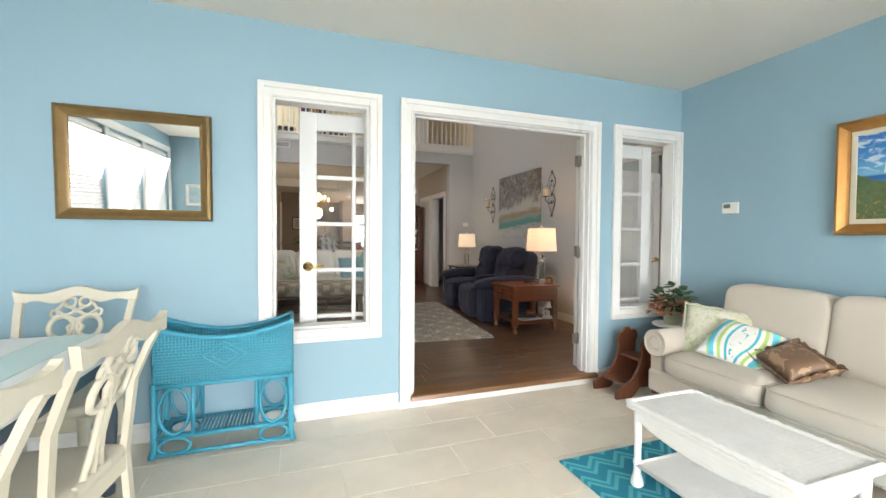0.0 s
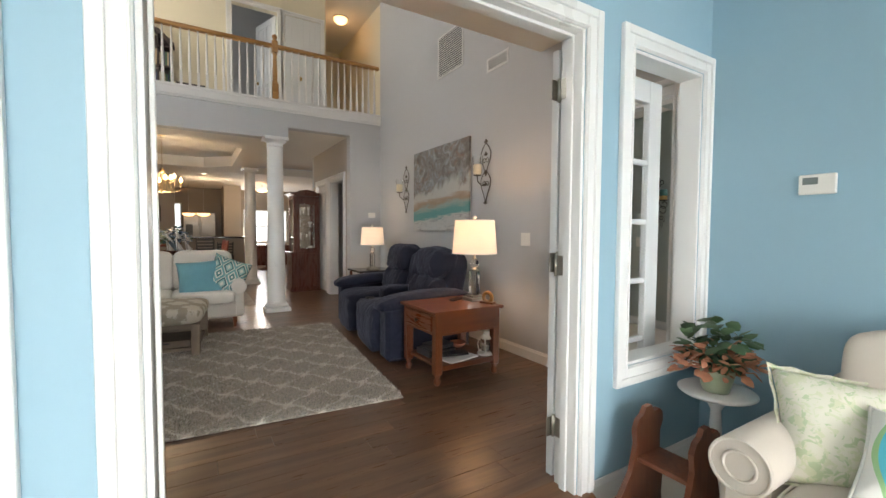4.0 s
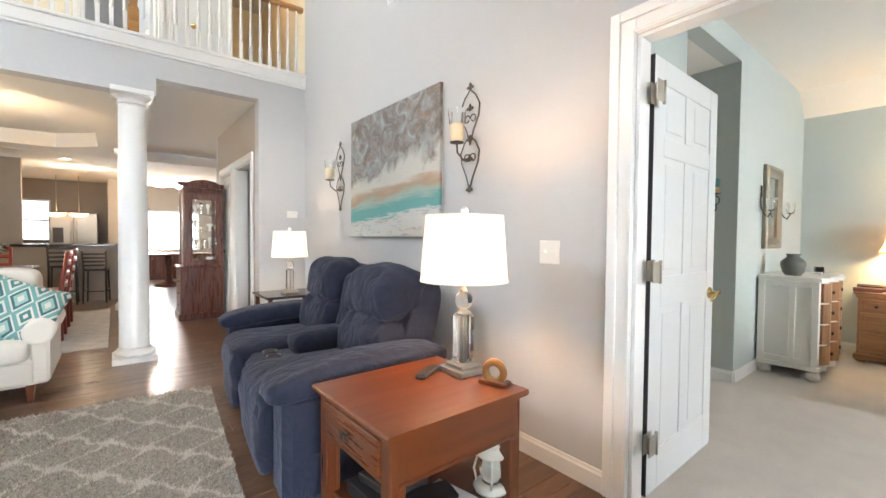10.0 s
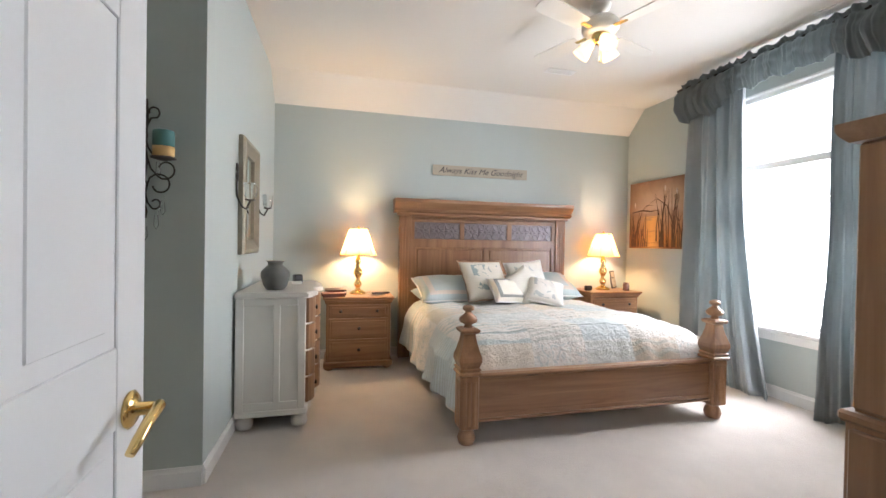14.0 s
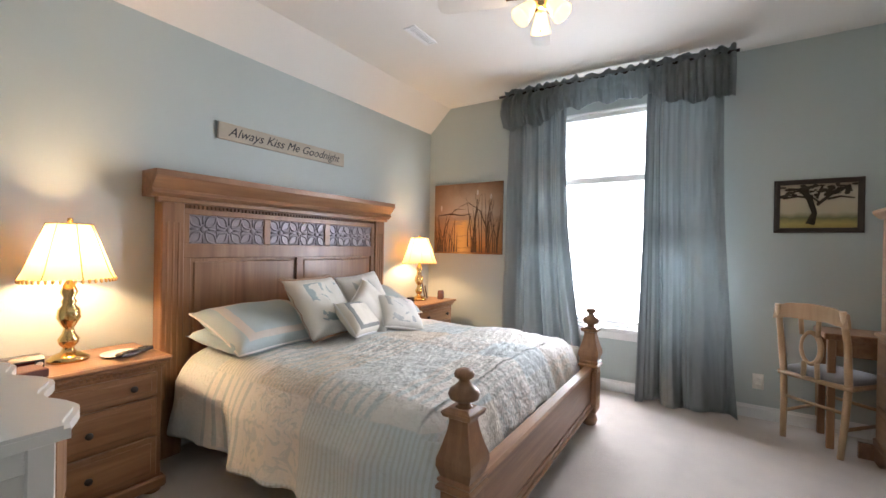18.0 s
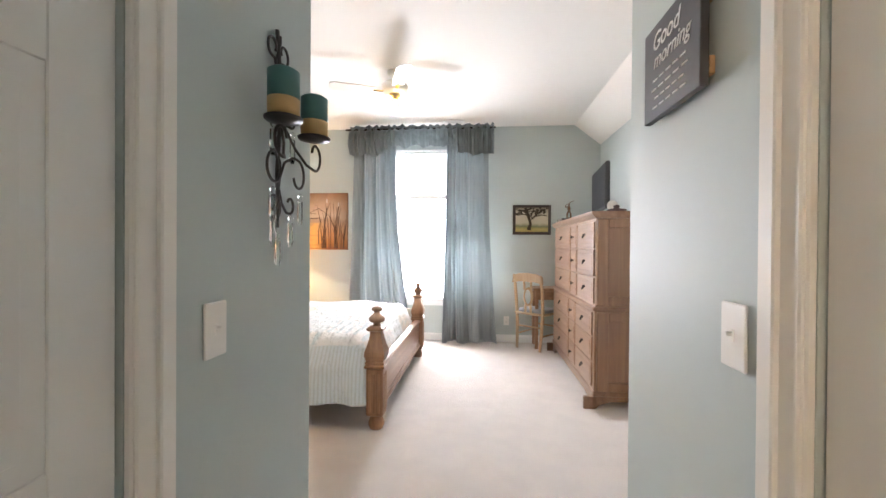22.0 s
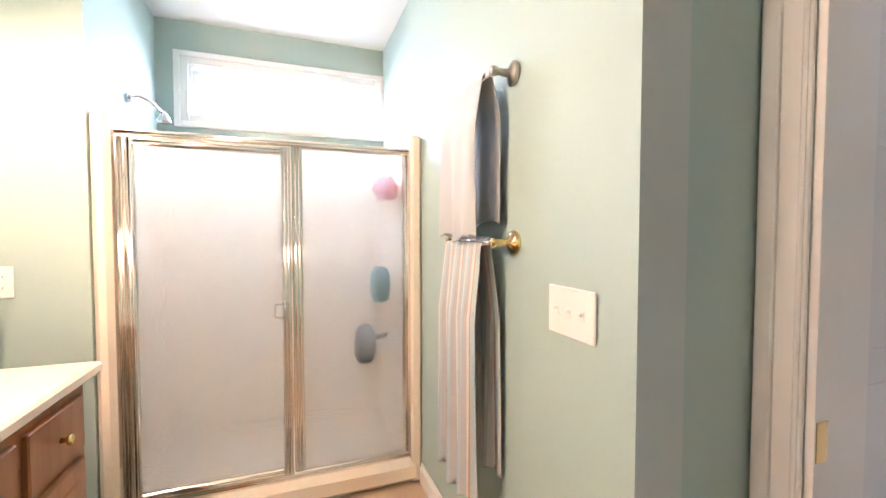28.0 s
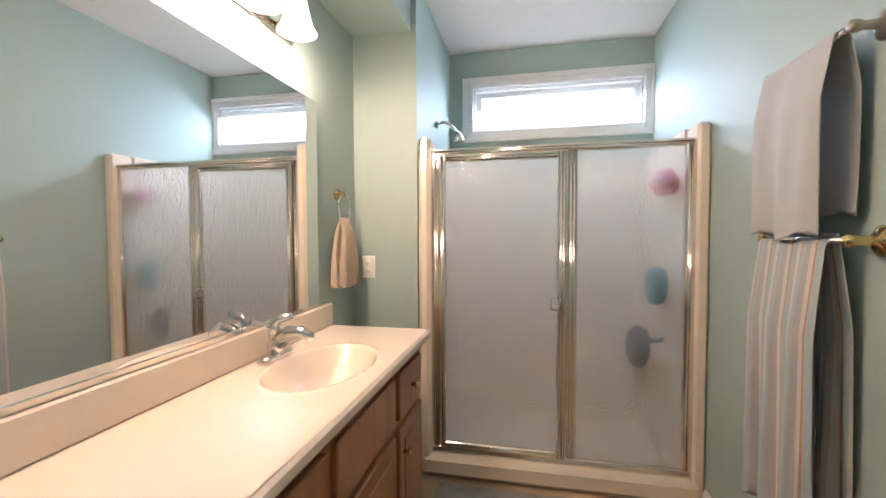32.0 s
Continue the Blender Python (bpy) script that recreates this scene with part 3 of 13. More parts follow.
def casing(name, ax, face, sgn, u0, u1, z0, z1, w=0.085, floor=True, label="white moulded casing"):
    """Moulded trim round an opening on one wall face; sgn is the side to which it stands out. floor: no bottom piece."""
    mb = MB()

    def piece(p, q, b, t, d0, d1):
        a, c = face + sgn * d0, face + sgn * d1
        if ax == 0:
            mb.box(a, p, b, c, q, t, 0.003)
        else:
            mb.box(p, a, b, q, c, t, 0.003)

    for k, (i, o, d) in enumerate(((0.0, w, 0.014), (w * 0.62, w + 0.004, 0.024), (0.004, w * 0.16, 0.020))):
        lo = z0 if floor else z0 - i
        piece(u0 - o, u0 - i, z0 if floor else z0 - o, z1 + o, 0, d + k * 0.0007)
        piece(u1 + i, u1 + o, z0 if floor else z0 - o, z1 + o, 0, d + k * 0.0007)
        piece(u0 - i, u1 + i, z1 + i, z1 + o, 0, d + k * 0.0007 - 0.0003)
        if not floor:
            piece(u0 - i, u1 + i, z0 - o, z0 - i, 0, d + k * 0.0007 - 0.0003)
    return solid(name, mb, M_TRIM, label, "trim", kind="structure")


def lining(name, ax, a0, a1, u0, u1, z0, z1, floor=True, t=0.016):
    """White boards that line an opening through a wall."""
    mb = MB()

    def piece(p, q, b, c):
        if ax == 0:
            mb.box(a0 + 0.001, p, b, a1 - 0.001, q, c, 0.001)
        else:
            mb.box(p, a0 + 0.001, b, q, a1 - 0.001, c, 0.001)

    piece(u0, u0 + t, z0, z1)
    piece(u1 - t, u1, z0, z1)
    piece(u0 + t, u1 - t, z1 - t, z1)
    if not floor:
        piece(u0 + t, u1 - t, z0, z0 + t)
    return solid(name, mb, M_TRIM, "white boards lining the opening", "trim", kind="structure")


def baseboard(name, ax, face, sgn, u0, u1, z0=0.0, h=0.10):
    mb = MB()
    prof = [(0, 0), (0.014, 0), (0.014, h * 0.78), (0.009, h * 0.86), (0.006, h), (0, h)]
    poly = [(face + sgn * d, z0 + z) for d, z in prof]
    if ax == 0:
        mb.prism([(x, z) for x, z in poly], 1, u0, u1)
    else:
        mb.prism([(y, z) for y, z in poly], 0, u0, u1)
    return solid(name, mb, M_TRIM, "white painted baseboard", "baseboard", kind="structure")


casing("trim_sunroom_window_1", 1, 3.16, -1, 0.49, 1.10, 0.53, 2.03, floor=False)
casing("trim_sunroom_doorway", 1, 3.16, -1, 1.41, 2.96, -0.06, 2.03)
casing("trim_sunroom_window_2", 1, 3.16, -1, 3.28, 3.895, 0.53, 2.03, floor=False)
lining("trim_window_lining_1", 1, 3.16, 3.28, 0.49, 1.10, 0.53, 2.03, False)
lining("trim_doorway_lining", 1, 3.16, 3.28, 1.41, 2.96, 0.0, 2.04)
lining("trim_window_lining_2", 1, 3.16, 3.28, 3.28, 3.895, 0.53, 2.03, False)
casing("trim_living_window_1", 1, 3.28, 1, 0.49, 1.10, 0.53, 2.03, floor=False)
casing("trim_living_doorway", 1, 3.28, 1, 1.41, 2.96, 0.0, 2.03)
casing("trim_living_window_2", 1, 3.28, 1, 3.28, 3.895, 0.53, 2.03, floor=False)
mb = MB()
for x in (1.432, 2.926):
    mb.box(x, 3.20, 0.0, x + 0.012, 3.235, 2.02, 0.002)
mb.box(1.445, 3.20, 2.008, 2.925, 3.235, 2.022, 0.002)
solid("trim_door_stop", mb, M_TRIM, "white door stop moulding in the doorway", "trim", kind="structure")
mb = MB()
mb.prism([(3.105, -0.03), (3.112, -0.004), (3.125, 0.004), (3.285, 0.004), (3.285, -0.03)], 0, 1.40, 3.03)
solid("threshold", mb, wood("golden_threshold_wood", (0.17, 0.075, 0.03), (0.33, 0.16, 0.07), 0.35, 0, 0.3), "golden brown wooden threshold nosing", "threshold", kind="structure")
mb = MB()
mb.box(1.31, 3.125, ZS, 3.06, 3.16, -0.03, 0.003)
solid("trim_step_riser", mb, M_TRIM, "white riser under the threshold", "trim", kind="structure")
baseboard("baseboard_sunroom_a", 1, 3.16, -1, -1.45, 1.31, ZS, 0.11)
baseboard("baseboard_sunroom_b", 1, 3.16, -1, 3.06, 3.97, ZS, 0.11)
baseboard("baseboard_sunroom_c", 0, 3.97, -1, -2.5, 3.145, ZS, 0.11)
casing("trim_bedroom_doorway", 0, 4.14, -1, 3.45, 4.372, 0.0, 2.04, 0.108)
casing("trim_bedroom_doorway_inner", 0, 4.23, 1, 3.45, 4.372, 0.0, 2.04, 0.075)
lining("trim_bedroom_door_lining", 0, 4.14, 4.23, 3.45, 4.372, 0.0, 2.04)
baseboard("baseboard_living_east", 0, 4.14, -1, 4.485, 8.30)
baseboard("baseboard_living_west", 0, -0.65, 1, 3.40, 12.6)
baseboard("baseboard_living_corner", 1, 8.30, -1, 3.63, 4.125)
baseboard("baseboard_living_south_a", 1, 3.28, 1, -0.63, 1.32)
baseboard("baseboard_living_south_b", 1, 3.28, 1, 3.05, 4.125)
casing("trim_hall_doorway_1", 0, 3.63, -1, 8.62, 9.40, 0.0, 2.04)
casing("trim_hall_doorway_2", 0, 3.63, -1, 9.62, 10.3, 0.0, 2.04)
lining("trim_hall_lining_1", 0, 3.63, 3.77, 8.62, 9.40, 0.0, 2.04)
lining("trim_hall_lining_2", 0, 3.63, 3.77, 9.62, 10.3, 0.0, 2.04)
casing("trim_loft_doorway", 1, 10.0, -1, 2.12, 2.85, 3.03, 5.08)
casing("trim_loft_closet", 1, 10.0, -1, 2.98, 3.62, 3.03, 5.08, 0.07)
baseboard("baseboard_bed_south", 1, 0.60, 1, 4.26, 8.44)
baseboard("baseboard_bed_east", 0, 8.44, -1, 0.615, 4.62)
baseboard("baseboard_bed_west", 0, 4.26, 1, 0.615, 3.37)
baseboard("baseboard_bed_north", 1, 4.62, -1, 6.32, 8.43)
baseboard("baseboard_bed_north_w", 1, 4.62, -1, 4.335, 5.28)
baseboard("baseboard_hall_e", 0, 6.32, -1, 4.62, 5.29)
baseboard("baseboard_hall_w", 0, 5.28, 1, 4.62, 5.29)
baseboard("baseboard_bath_s", 1, 6.60, 1, 6.27, 7.6)
casing("trim_closet_e", 0, 6.32, -1, 5.345, 5.98, 0.0, 1.90)
casing("trim_closet_w", 0, 5.28, 1, 5.345, 5.98, 0.0, 1.90)
casing("trim_bath_door", 1, 6.27, 1, 5.40, 6.17, 0.0, 1.97, 0.08)
lining("trim_bath_door_lining", 1, 6.10, 6.27, 5.40, 6.17, 0.0, 1.97)
# loft edge and rail
mb = MB()
mb.box(-0.65, 8.27, 2.90, 4.14, 8.47, 3.03, 0.006)
mb.box(-0.65, 8.255, 3.00, 4.14, 8.30, 3.035, 0.006)
mb.box(-0.65, 8.285, 2.875, 4.14, 8.31, 2.91, 0.006)
solid("trim_loft_edge", mb, M_TRIM, "white moulded band along the loft edge", "trim", kind="structure")
M_OAK = wood("golden_oak_rail", (0.36, 0.17, 0.05), (0.62, 0.34, 0.12), 0.3, 0, 0.3)
rail = thing("balcony_railing", pose(0, 8.36, 3.035), "golden oak handrail on white turned balusters along the loft", "railing")
mb = MB()
mb.prism([(-0.03, 0.74), (0.03, 0.74), (0.035, 0.765), (0.02, 0.795), (-0.02, 0.795), (-0.035, 0.765)], 0, -0.64, 4.13)
part("handrail", mb, M_OAK, rail, "golden oak handrail")
mb = MB()
mb.box(-0.64, -0.035, 0.0, 4.13, 0.035, 0.02, 0.004)
part("bottom_rail", mb, M_TRIM, rail)
bal = MB()
bal.box(-0.016, -0.016, 0.02, 0.016, 0.016, 0.20, 0.002)
bal.lathe([(0.016, 0.20), (0.019, 0.215), (0.013, 0.23), (0.017, 0.27), (0.016, 0.34), (0.012, 0.56), (0.009, 0.74)], n=8)
bme = bal.mesh("baluster")
bme.materials.append(M_TRIM)
newels = (0.96, 2.545)
k = 0
for i in range(48):
    x = -0.57 + i * 0.0985
    if min(abs(x - n) for n in newels) < 0.05:
        continue
    b = part("baluster", bme, None, rail, "white turned baluster" if k == 0 else "", pose(x, 0, 0))
    k += 1
nw = MB()
nw.box(-0.042, -0.042, 0.0, 0.042, 0.042, 0.24, 0.004)
nw.lathe([(0.036, 0.24), (0.042, 0.26), (0.030, 0.285), (0.036, 0.33), (0.034, 0.40), (0.024, 0.64), (0.034, 0.66), (0.026, 0.68)], n=14)
nw.box(-0.04, -0.04, 0.68, 0.04, 0.04, 0.83, 0.004)
nw.lathe([(0.03, 0.83), (0.045, 0.84), (0.02, 0.86), (0.036, 0.89), (0.036, 0.91), (0.012, 0.935)], n=14)
nme = nw.mesh("newel_post")
nme.materials.append(M_OAK)
for x in newels:
    part("newel_post", nme, None, rail, "golden oak newel post with a turned finial", pose(x, 0, 0))


def knob_mesh(style="knob"):
    mb = MB()
    mb.lathe([(0.0, 0), (0.032, 0), (0.034, 0.004), (0.026, 0.010), (0.011, 0.014), (0.011, 0.030), (0.022, 0.036), (0.028, 0.048), (0.026, 0.058), (0.012, 0.066), (0, 0.067)], n=16)
    return mb


def hinge_mesh():
    mb = MB()
    mb.box(-0.045, -0.002, -0.045, 0.0, 0.002, 0.045, 0.001)
    mb.box(0.0, -0.002, -0.045, 0.035, 0.002, 0.045, 0.001)
    mb.cyl((0, -0.006, -0.05), (0, -0.006, 0.05), 0.007, n=10)
    return mb


def six_panel(name, m, w, h, label, knob=True, hinges=(), metal=None, t=0.035, rail=0.14, sink=0.009):
    """A six-panel door leaf from its hinge along +x; its thickness is centred on y = 0."""
    metal = metal or M_BRASS
    d = thing(name, m, label, "door", kind="structure")
    mb = MB()
    st, ms = 0.105, 0.09
    zs = [0.0, 0.19, h * 0.43, h * 0.43 + rail, h * 0.78, h * 0.78 + 0.09, h - 0.11, h]
    for x0, x1 in ((0, st), (w - st, w)):
        mb.box(x0, -t / 2, 0, x1, t / 2, h, 0.002)
    for a, b in ((zs[0], zs[1]), (zs[2], zs[3]), (zs[4], zs[5]), (zs[6], zs[7])):
        mb.box(st, -t / 2, a, w - st, t / 2, b, 0.002)
    xm = w / 2
    for a, b in ((zs[1], zs[2]), (zs[3], zs[4]), (zs[5], zs[6])):
        mb.box(xm - ms / 2, -t / 2, a, xm + ms / 2, t / 2, b, 0.002)
        for x0, x1 in ((st, xm - ms / 2), (xm + ms / 2, w - st)):
            mb.box(x0, -t / 2 + sink, a, x1, t / 2 - sink, b, 0)
            mb.box(x0 + 0.028, -t / 2 + 0.002, a + 0.028, x1 - 0.028, t / 2 - 0.002, b - 0.028, sink)
    part("leaf", mb, M_DOOR, d, "white six-panel leaf")
    if knob:
        for sg in (1, -1):
            part("knob", knob_mesh(), metal, d, "brass door knob", pose(w - 0.06, sg * t / 2, 0.93, -90 * sg))
    for hz in hinges:
        part("hinge", hinge_mesh(), M_NICKEL, d, "tarnished metal hinge", pose(0, -t / 2 - 0.002, hz))
    return d


d1 = six_panel("door_1", pose(4.245, 4.3605, 0.012, 0, 0, 1.2), 0.79, 1.97, "white six-panel bedroom door standing open", False, (0.25, 1.02, 1.79), sink=0.0045)
# black strip added over the leaf's end as the shade of the hinge gap
part("edge_seal", MB().box(-0.004, -0.0172, 0.001, -0.0005, 0.0172, 1.969, 0), M_BLACK, d1, "dark strip standing in for the shade at the hinge edge")
for sg in (1, -1):
    lv = MB()
    lv.lathe([(0.0, 0), (0.032, 0), (0.034, 0.004), (0.026, 0.010), (0.012, 0.014), (0.011, 0.050), (0, 0.052)], n=16)
    lv.tube([(0, 0.004, 0.046), (-0.025, 0.012, 0.056), (-0.065, 0.004, 0.056), (-0.10, -0.016, 0.052), (-0.118, -0.030, 0.048)], [0.011, 0.010, 0.009, 0.009, 0.007], 10)
    part("lever_handle", lv, M_BRASS, d1, "polished brass lever handle", pose(0.73, sg * 0.0175, 0.865, -90 * sg) if sg < 0 else pose(0.73, 0.0175, 0.865, -90))
six_panel("door_2", pose(6.345, 5.35, 0.012, 0, 0, 90), 0.625, 1.88, "closed white closet door in the short hall", False, rail=0.10, sink=0.0036)
six_panel("door_3", pose(5.255, 5.35, 0.012, 0, 0, 90), 0.625, 1.88, "closed white closet door facing the hall", False, rail=0.085, sink=0.006)
for nm, x, sg in (("door_2", 6.345, -1), ("door_3", 5.255, 1)):
    part("knob", knob_mesh(), M_NICKEL if nm == "door_2" else M_PLATE, bpy.data.objects[nm], "small nickel knob" if nm == "door_2" else "small white knob", pose(0.115, 0.0175 if sg < 0 else -0.0175, 0.84, -90 if sg < 0 else 90) @ Matrix.Diagonal((0.5, 0.5, 0.5, 1)))
M_CREAMPAINT = plain("cream_hall_paint", (0.78, 0.755, 0.70), 0.35, 0, 0.025, 2, 40, 0.06)


def grained_paint():
    """Gloss paint over an embossed wood grain."""
    m, nd, lk, bs = node_mat("cream_grained_door_paint")
    v = coords(nd, lk, (9, 9, 1.2))
    g = nd.new("ShaderNodeTexWave")
    g.wave_type, g.bands_direction = "RINGS", "Y"
    g.inputs["Scale"].default_value, g.inputs["Distortion"].default_value, g.inputs["Detail Scale"].default_value = 1.6, 5.0, 0.7
    lk.new(v, g.inputs["Vector"])
    n = tex_noise(nd, lk, coords(nd, lk), 2, 3)
    lk.new(mix(nd, lk, n, (0.66, 0.655, 0.62), (0.72, 0.71, 0.675)), bs.inputs["Base Color"])
    bs.inputs["Roughness"].default_value = 0.3
    bump(nd, lk, bs, g.outputs["Fac"], 0.18, 0.003)
    return m


M_GRAINED = grained_paint()
for nm in ("trim_closet_e", "trim_closet_w", "trim_bath_door", "trim_bath_door_lining"):
    bpy.data.objects[nm].data.materials[0] = M_CREAMPAINT
for nm in ("door_2", "door_3"):
    for ch in bpy.data.objects[nm].children:
        if ch.name.startswith("leaf"):
            ch.data.materials[0] = M_GRAINED
six_panel("door_4", pose(3.665, 9.63, 0.012, 0, 0, 90), 0.66, 2.0, "closed white six-panel hallway door", True)
casing("trim_pantry_door", 0, 0.22, 1, 12.85, 13.5, 0.0, 2.03)
six_panel("door_pantry", pose(0.165, 12.86, 0.012, 0, 0, 90), 0.63, 2.0, "closed white panelled pantry door", True)
six_panel("door_5", pose(3.70, 8.64, 0.012, 0, 0, 20), 0.74, 2.0, "white hallway door standing ajar", True)
six_panel("door_6", pose(2.84, 10.03, 3.035, 0, 0, 110), 0.71, 2.0, "white loft room door standing open", True)
six_panel("door_7", pose(2.985, 9.992, 3.035, 0, 0, 0), 0.315, 2.03, "white closet leaf in the loft", True)
six_panel("door_8", pose(3.302, 9.992, 3.035, 0, 0, 0), 0.315, 2.03, "white closet leaf beside the loft hallway", False)


def french_door(name, m, w, h, label, flip):
    d = thing(name, m, label, "door", kind="structure")
    t = 0.04
    mb = MB()
    st, tr, br = 0.115, 0.12, 0.24
    mb.box(0, -t / 2, 0, st, t / 2, h, 0.003)
    mb.box(w - st, -t / 2, 0, w, t / 2, h, 0.003)
    mb.box(st, -t / 2, 0, w - st, t / 2, br, 0.003)
    mb.box(st, -t / 2, h - tr, w - st, t / 2, h, 0.003)
    part("frame", mb, M_DOOR, d, "white door frame")
    z0, z1, x0, x1 = br, h - tr, st, w - st
    for i in range(1, 2):
        mb = MB()
        xx = x0 + (x1 - x0) * i / 2
        mb.box(xx - 0.014, -t / 2 + 0.003, z0, xx + 0.014, t / 2 - 0.003, z1, 0.004)
        part("muntin", mb, M_DOOR, d)
    for j in range(1, 5):
        mb = MB()
        zz = z0 + (z1 - z0) * j / 5
        mb.box(x0, -t / 2 + 0.004, zz - 0.014, x1, t / 2 - 0.004, zz + 0.014, 0.004)
        part("muntin", mb, M_DOOR, d)
    for i in range(2):
        for j in range(5):
            mb = MB()
            a, b = x0 + (x1 - x0) * i / 2, z0 + (z1 - z0) * j / 5
            mb.box(a, -0.002, b, a + (x1 - x0) / 2, 0.002, b + (z1 - z0) / 5, 0)
            ob = part("pane", mb, M_DOORGLASS, d, "clear glass pane")
            ob.visible_shadow = False
    for sg in (() if flip else (1, -1)):
        mb = MB()
        mb.lathe([(0, 0), (0.033, 0), (0.033, 0.006), (0.014, 0.010), (0.011, 0.045), (0, 0.046)], n=16)
        mb.tube([(0, 0, 0.04), (-0.02, 0, 0.047), (-0.06, 0.004, 0.047), (-0.11, 0.0, 0.046)], [0.010, 0.010, 0.008, 0.006], 8)
        part("lever_handle", mb, M_BRASS, d, "polished brass lever handle", pose(w - 0.055, sg * t / 2, 0.92, -90 * sg, 0, 0))
    for hz in (0.25, 1.02, 1.80):
        part("hinge", hinge_mesh(), M_NICKEL, d, "dark metal hinge", pose(0.0, (-1 if flip else 1) * (t / 2 + 0.001), hz))
    return d


french_door("door_9", pose(1.390, 3.322, 0.012, 0, 0, 178.5), 0.74, 1.99, "white glazed french door swung open against the wall", False)
french_door("door_10", pose(2.955, 3.325, 0.012, 0, 0, 1.5), 0.84, 1.99, "white glazed french door folded back beside the doorway", True)
# hinge plates in the doorway's jambs
for nm, x, sg in (("jamb_hinge_a", 2.9435, -1), ("jamb_hinge_b", 1.4265, 1)):
    for hz in (0.27, 1.02, 1.81):
        mb = MB()
        mb.box(x, 3.245, hz - 0.045, x + sg * 0.003, 3.278, hz + 0.045, 0.0005)
        mb.cyl((x + sg * 0.004, 3.287, hz - 0.05), (x + sg * 0.004, 3.287, hz + 0.05), 0.008, n=10)
        solid("hinge", mb, M_NICKEL, "tarnished metal hinge on the white door jamb", "hinge", group="doorway hinges")
for hz in (0.28, 1.03, 1.80):
    mb = MB()
    mb.box(4.165, 4.2955, hz - 0.045, 4.225, 4.2985, hz + 0.045, 0.0005)
    mb.cyl((4.238, 4.299, hz - 0.05), (4.238, 4.299, hz + 0.05), 0.007, n=10)
    solid("hinge", mb, M_NICKEL, "tarnished metal hinge on the bedroom door jamb", "hinge", group="doorway hinges")
mb = MB()
mb.box(6.1515, 6.232, 0.80, 6.1535, 6.266, 0.88, 0.0005)
solid("strike_plate", mb, M_BRASS, "brass strike plate on the bathroom door jamb", "strike plate")
mb = MB()
mb.box(4.185, 3.4665, 0.775, 4.215, 3.4685, 0.835, 0.0005)
solid("strike_plate", mb, M_BRASS, "brass strike plate on the bedroom door jamb", "strike plate")


def window(name, ax, wallface, a_out, u0, u1, z0, z1, label, rail=True, sill=None, glow_s=None, gx=None):
    """Sash window set in a wall opening. ax: the wall's axis; a_out: outer plane."""
    w = thing(name, Matrix(), label, "window", kind="structure")
    a = (wallface + a_out) / 2

    def bx(mb, p, b, q, t, d=0.02):
        if ax == 0:
            mb.box(a - d, p, b, a + d, q, t, 0.003)
        else:
            mb.box(p, a - d, b, q, a + d, t, 0.003)

    mb = MB()
    f = 0.045
    bx(mb, u0, z0, u0 + f, z1)
    bx(mb, u1 - f, z0, u1, z1)
    bx(mb, u0 + f, z0, u1 - f, z0 + f)
    bx(mb, u0 + f, z1 - f, u1 - f, z1)
    part("window_frame", mb, M_TRIM, w)
    if rail:
        mb = MB()
        zz = (z0 + z1) / 2
        bx(mb, u0 + f, zz - 0.022, u1 - f, zz + 0.022, 0.018)
        part("meeting_rail", mb, M_TRIM, w)
    for k, (b, t) in enumerate((((z0 + f), (z0 + z1) / 2), ((z0 + z1) / 2, z1 - f)) if rail else ((z0 + f, z1 - f),)):
        mb = MB()
        bx(mb, u0 + f, b, u1 - f, t, 0.002)
        ob = part("pane", mb, M_GLASS, w, "clear glass pane")
        ob.visible_shadow = False
    return w


window("window_1", 0, -0.65, -0.80, 5.22, 6.02, 0.55, 1.95, "white sash window behind blue curtains")
window("window_2", 0, -0.65, -0.80, 7.2, 8.0, 0.6, 1.95, "white sash window behind the far blue curtain")
window("window_3", 0, -0.65, -0.80, 10.3, 11.2, 0.6, 2.0, "white dining room sash window")
w4 = window("window_4", 1, 0.60, 0.45, 5.74, 7.22, 0.57, 2.5, "tall white bedroom sash window full of daylight", False)
part("meeting_rail", MB().box(5.785, 0.507, 1.885, 7.175, 0.543, 1.915, 0.003), M_TRIM, w4)
window("window_5", 0, 8.49, 8.62, 6.66, 7.75, 1.945, 2.225, "white transom window over the shower", False)
window("window_6", 0, -0.65, -0.80, 8.65, 9.55, 3.5, 4.95, "bright white loft window")
window("window_7", 0, -0.65, -0.80, 4.7, 6.7, 3.4, 4.2, "high white clerestory window")
window("window_9", 1, -2.55, -2.7, -0.75, 3.5, 0.25, 2.25, "wide white sunroom window with blinds")
for nm, (a, b) in zip(("window_8", "window_10", "window_13", "window_14"), SUN_UNITS):
    window(nm, 0, -1.45, -1.60, a, b, 0.78, 2.20, "white sunroom sash window behind closed blinds", False)
casing("trim_sunroom_side_windows", 0, -1.45, 1, SUN_UNITS[0][0], SUN_UNITS[-1][1], 0.78, 2.20, 0.085, floor=False)
for a, b in ((SUN_UNITS[k][1], SUN_UNITS[k + 1][0]) for k in range(3)):
    mb = MB()
    mb.box(-1.452, a - 0.02, 0.785, -1.43, b + 0.02, 2.195, 0.004)
    solid("trim_window_mullion", mb, M_TRIM, "white mullion between two sunroom windows", "trim", kind="structure")
window("window_11", 1, 17.2, 17.34, 0.62, 1.17, 1.0, 2.0, "small bright kitchen window")
window("window_12", 1, 17.2, 17.34, 2.9, 4.3, 0.74, 1.85, "wide bright breakfast room window")
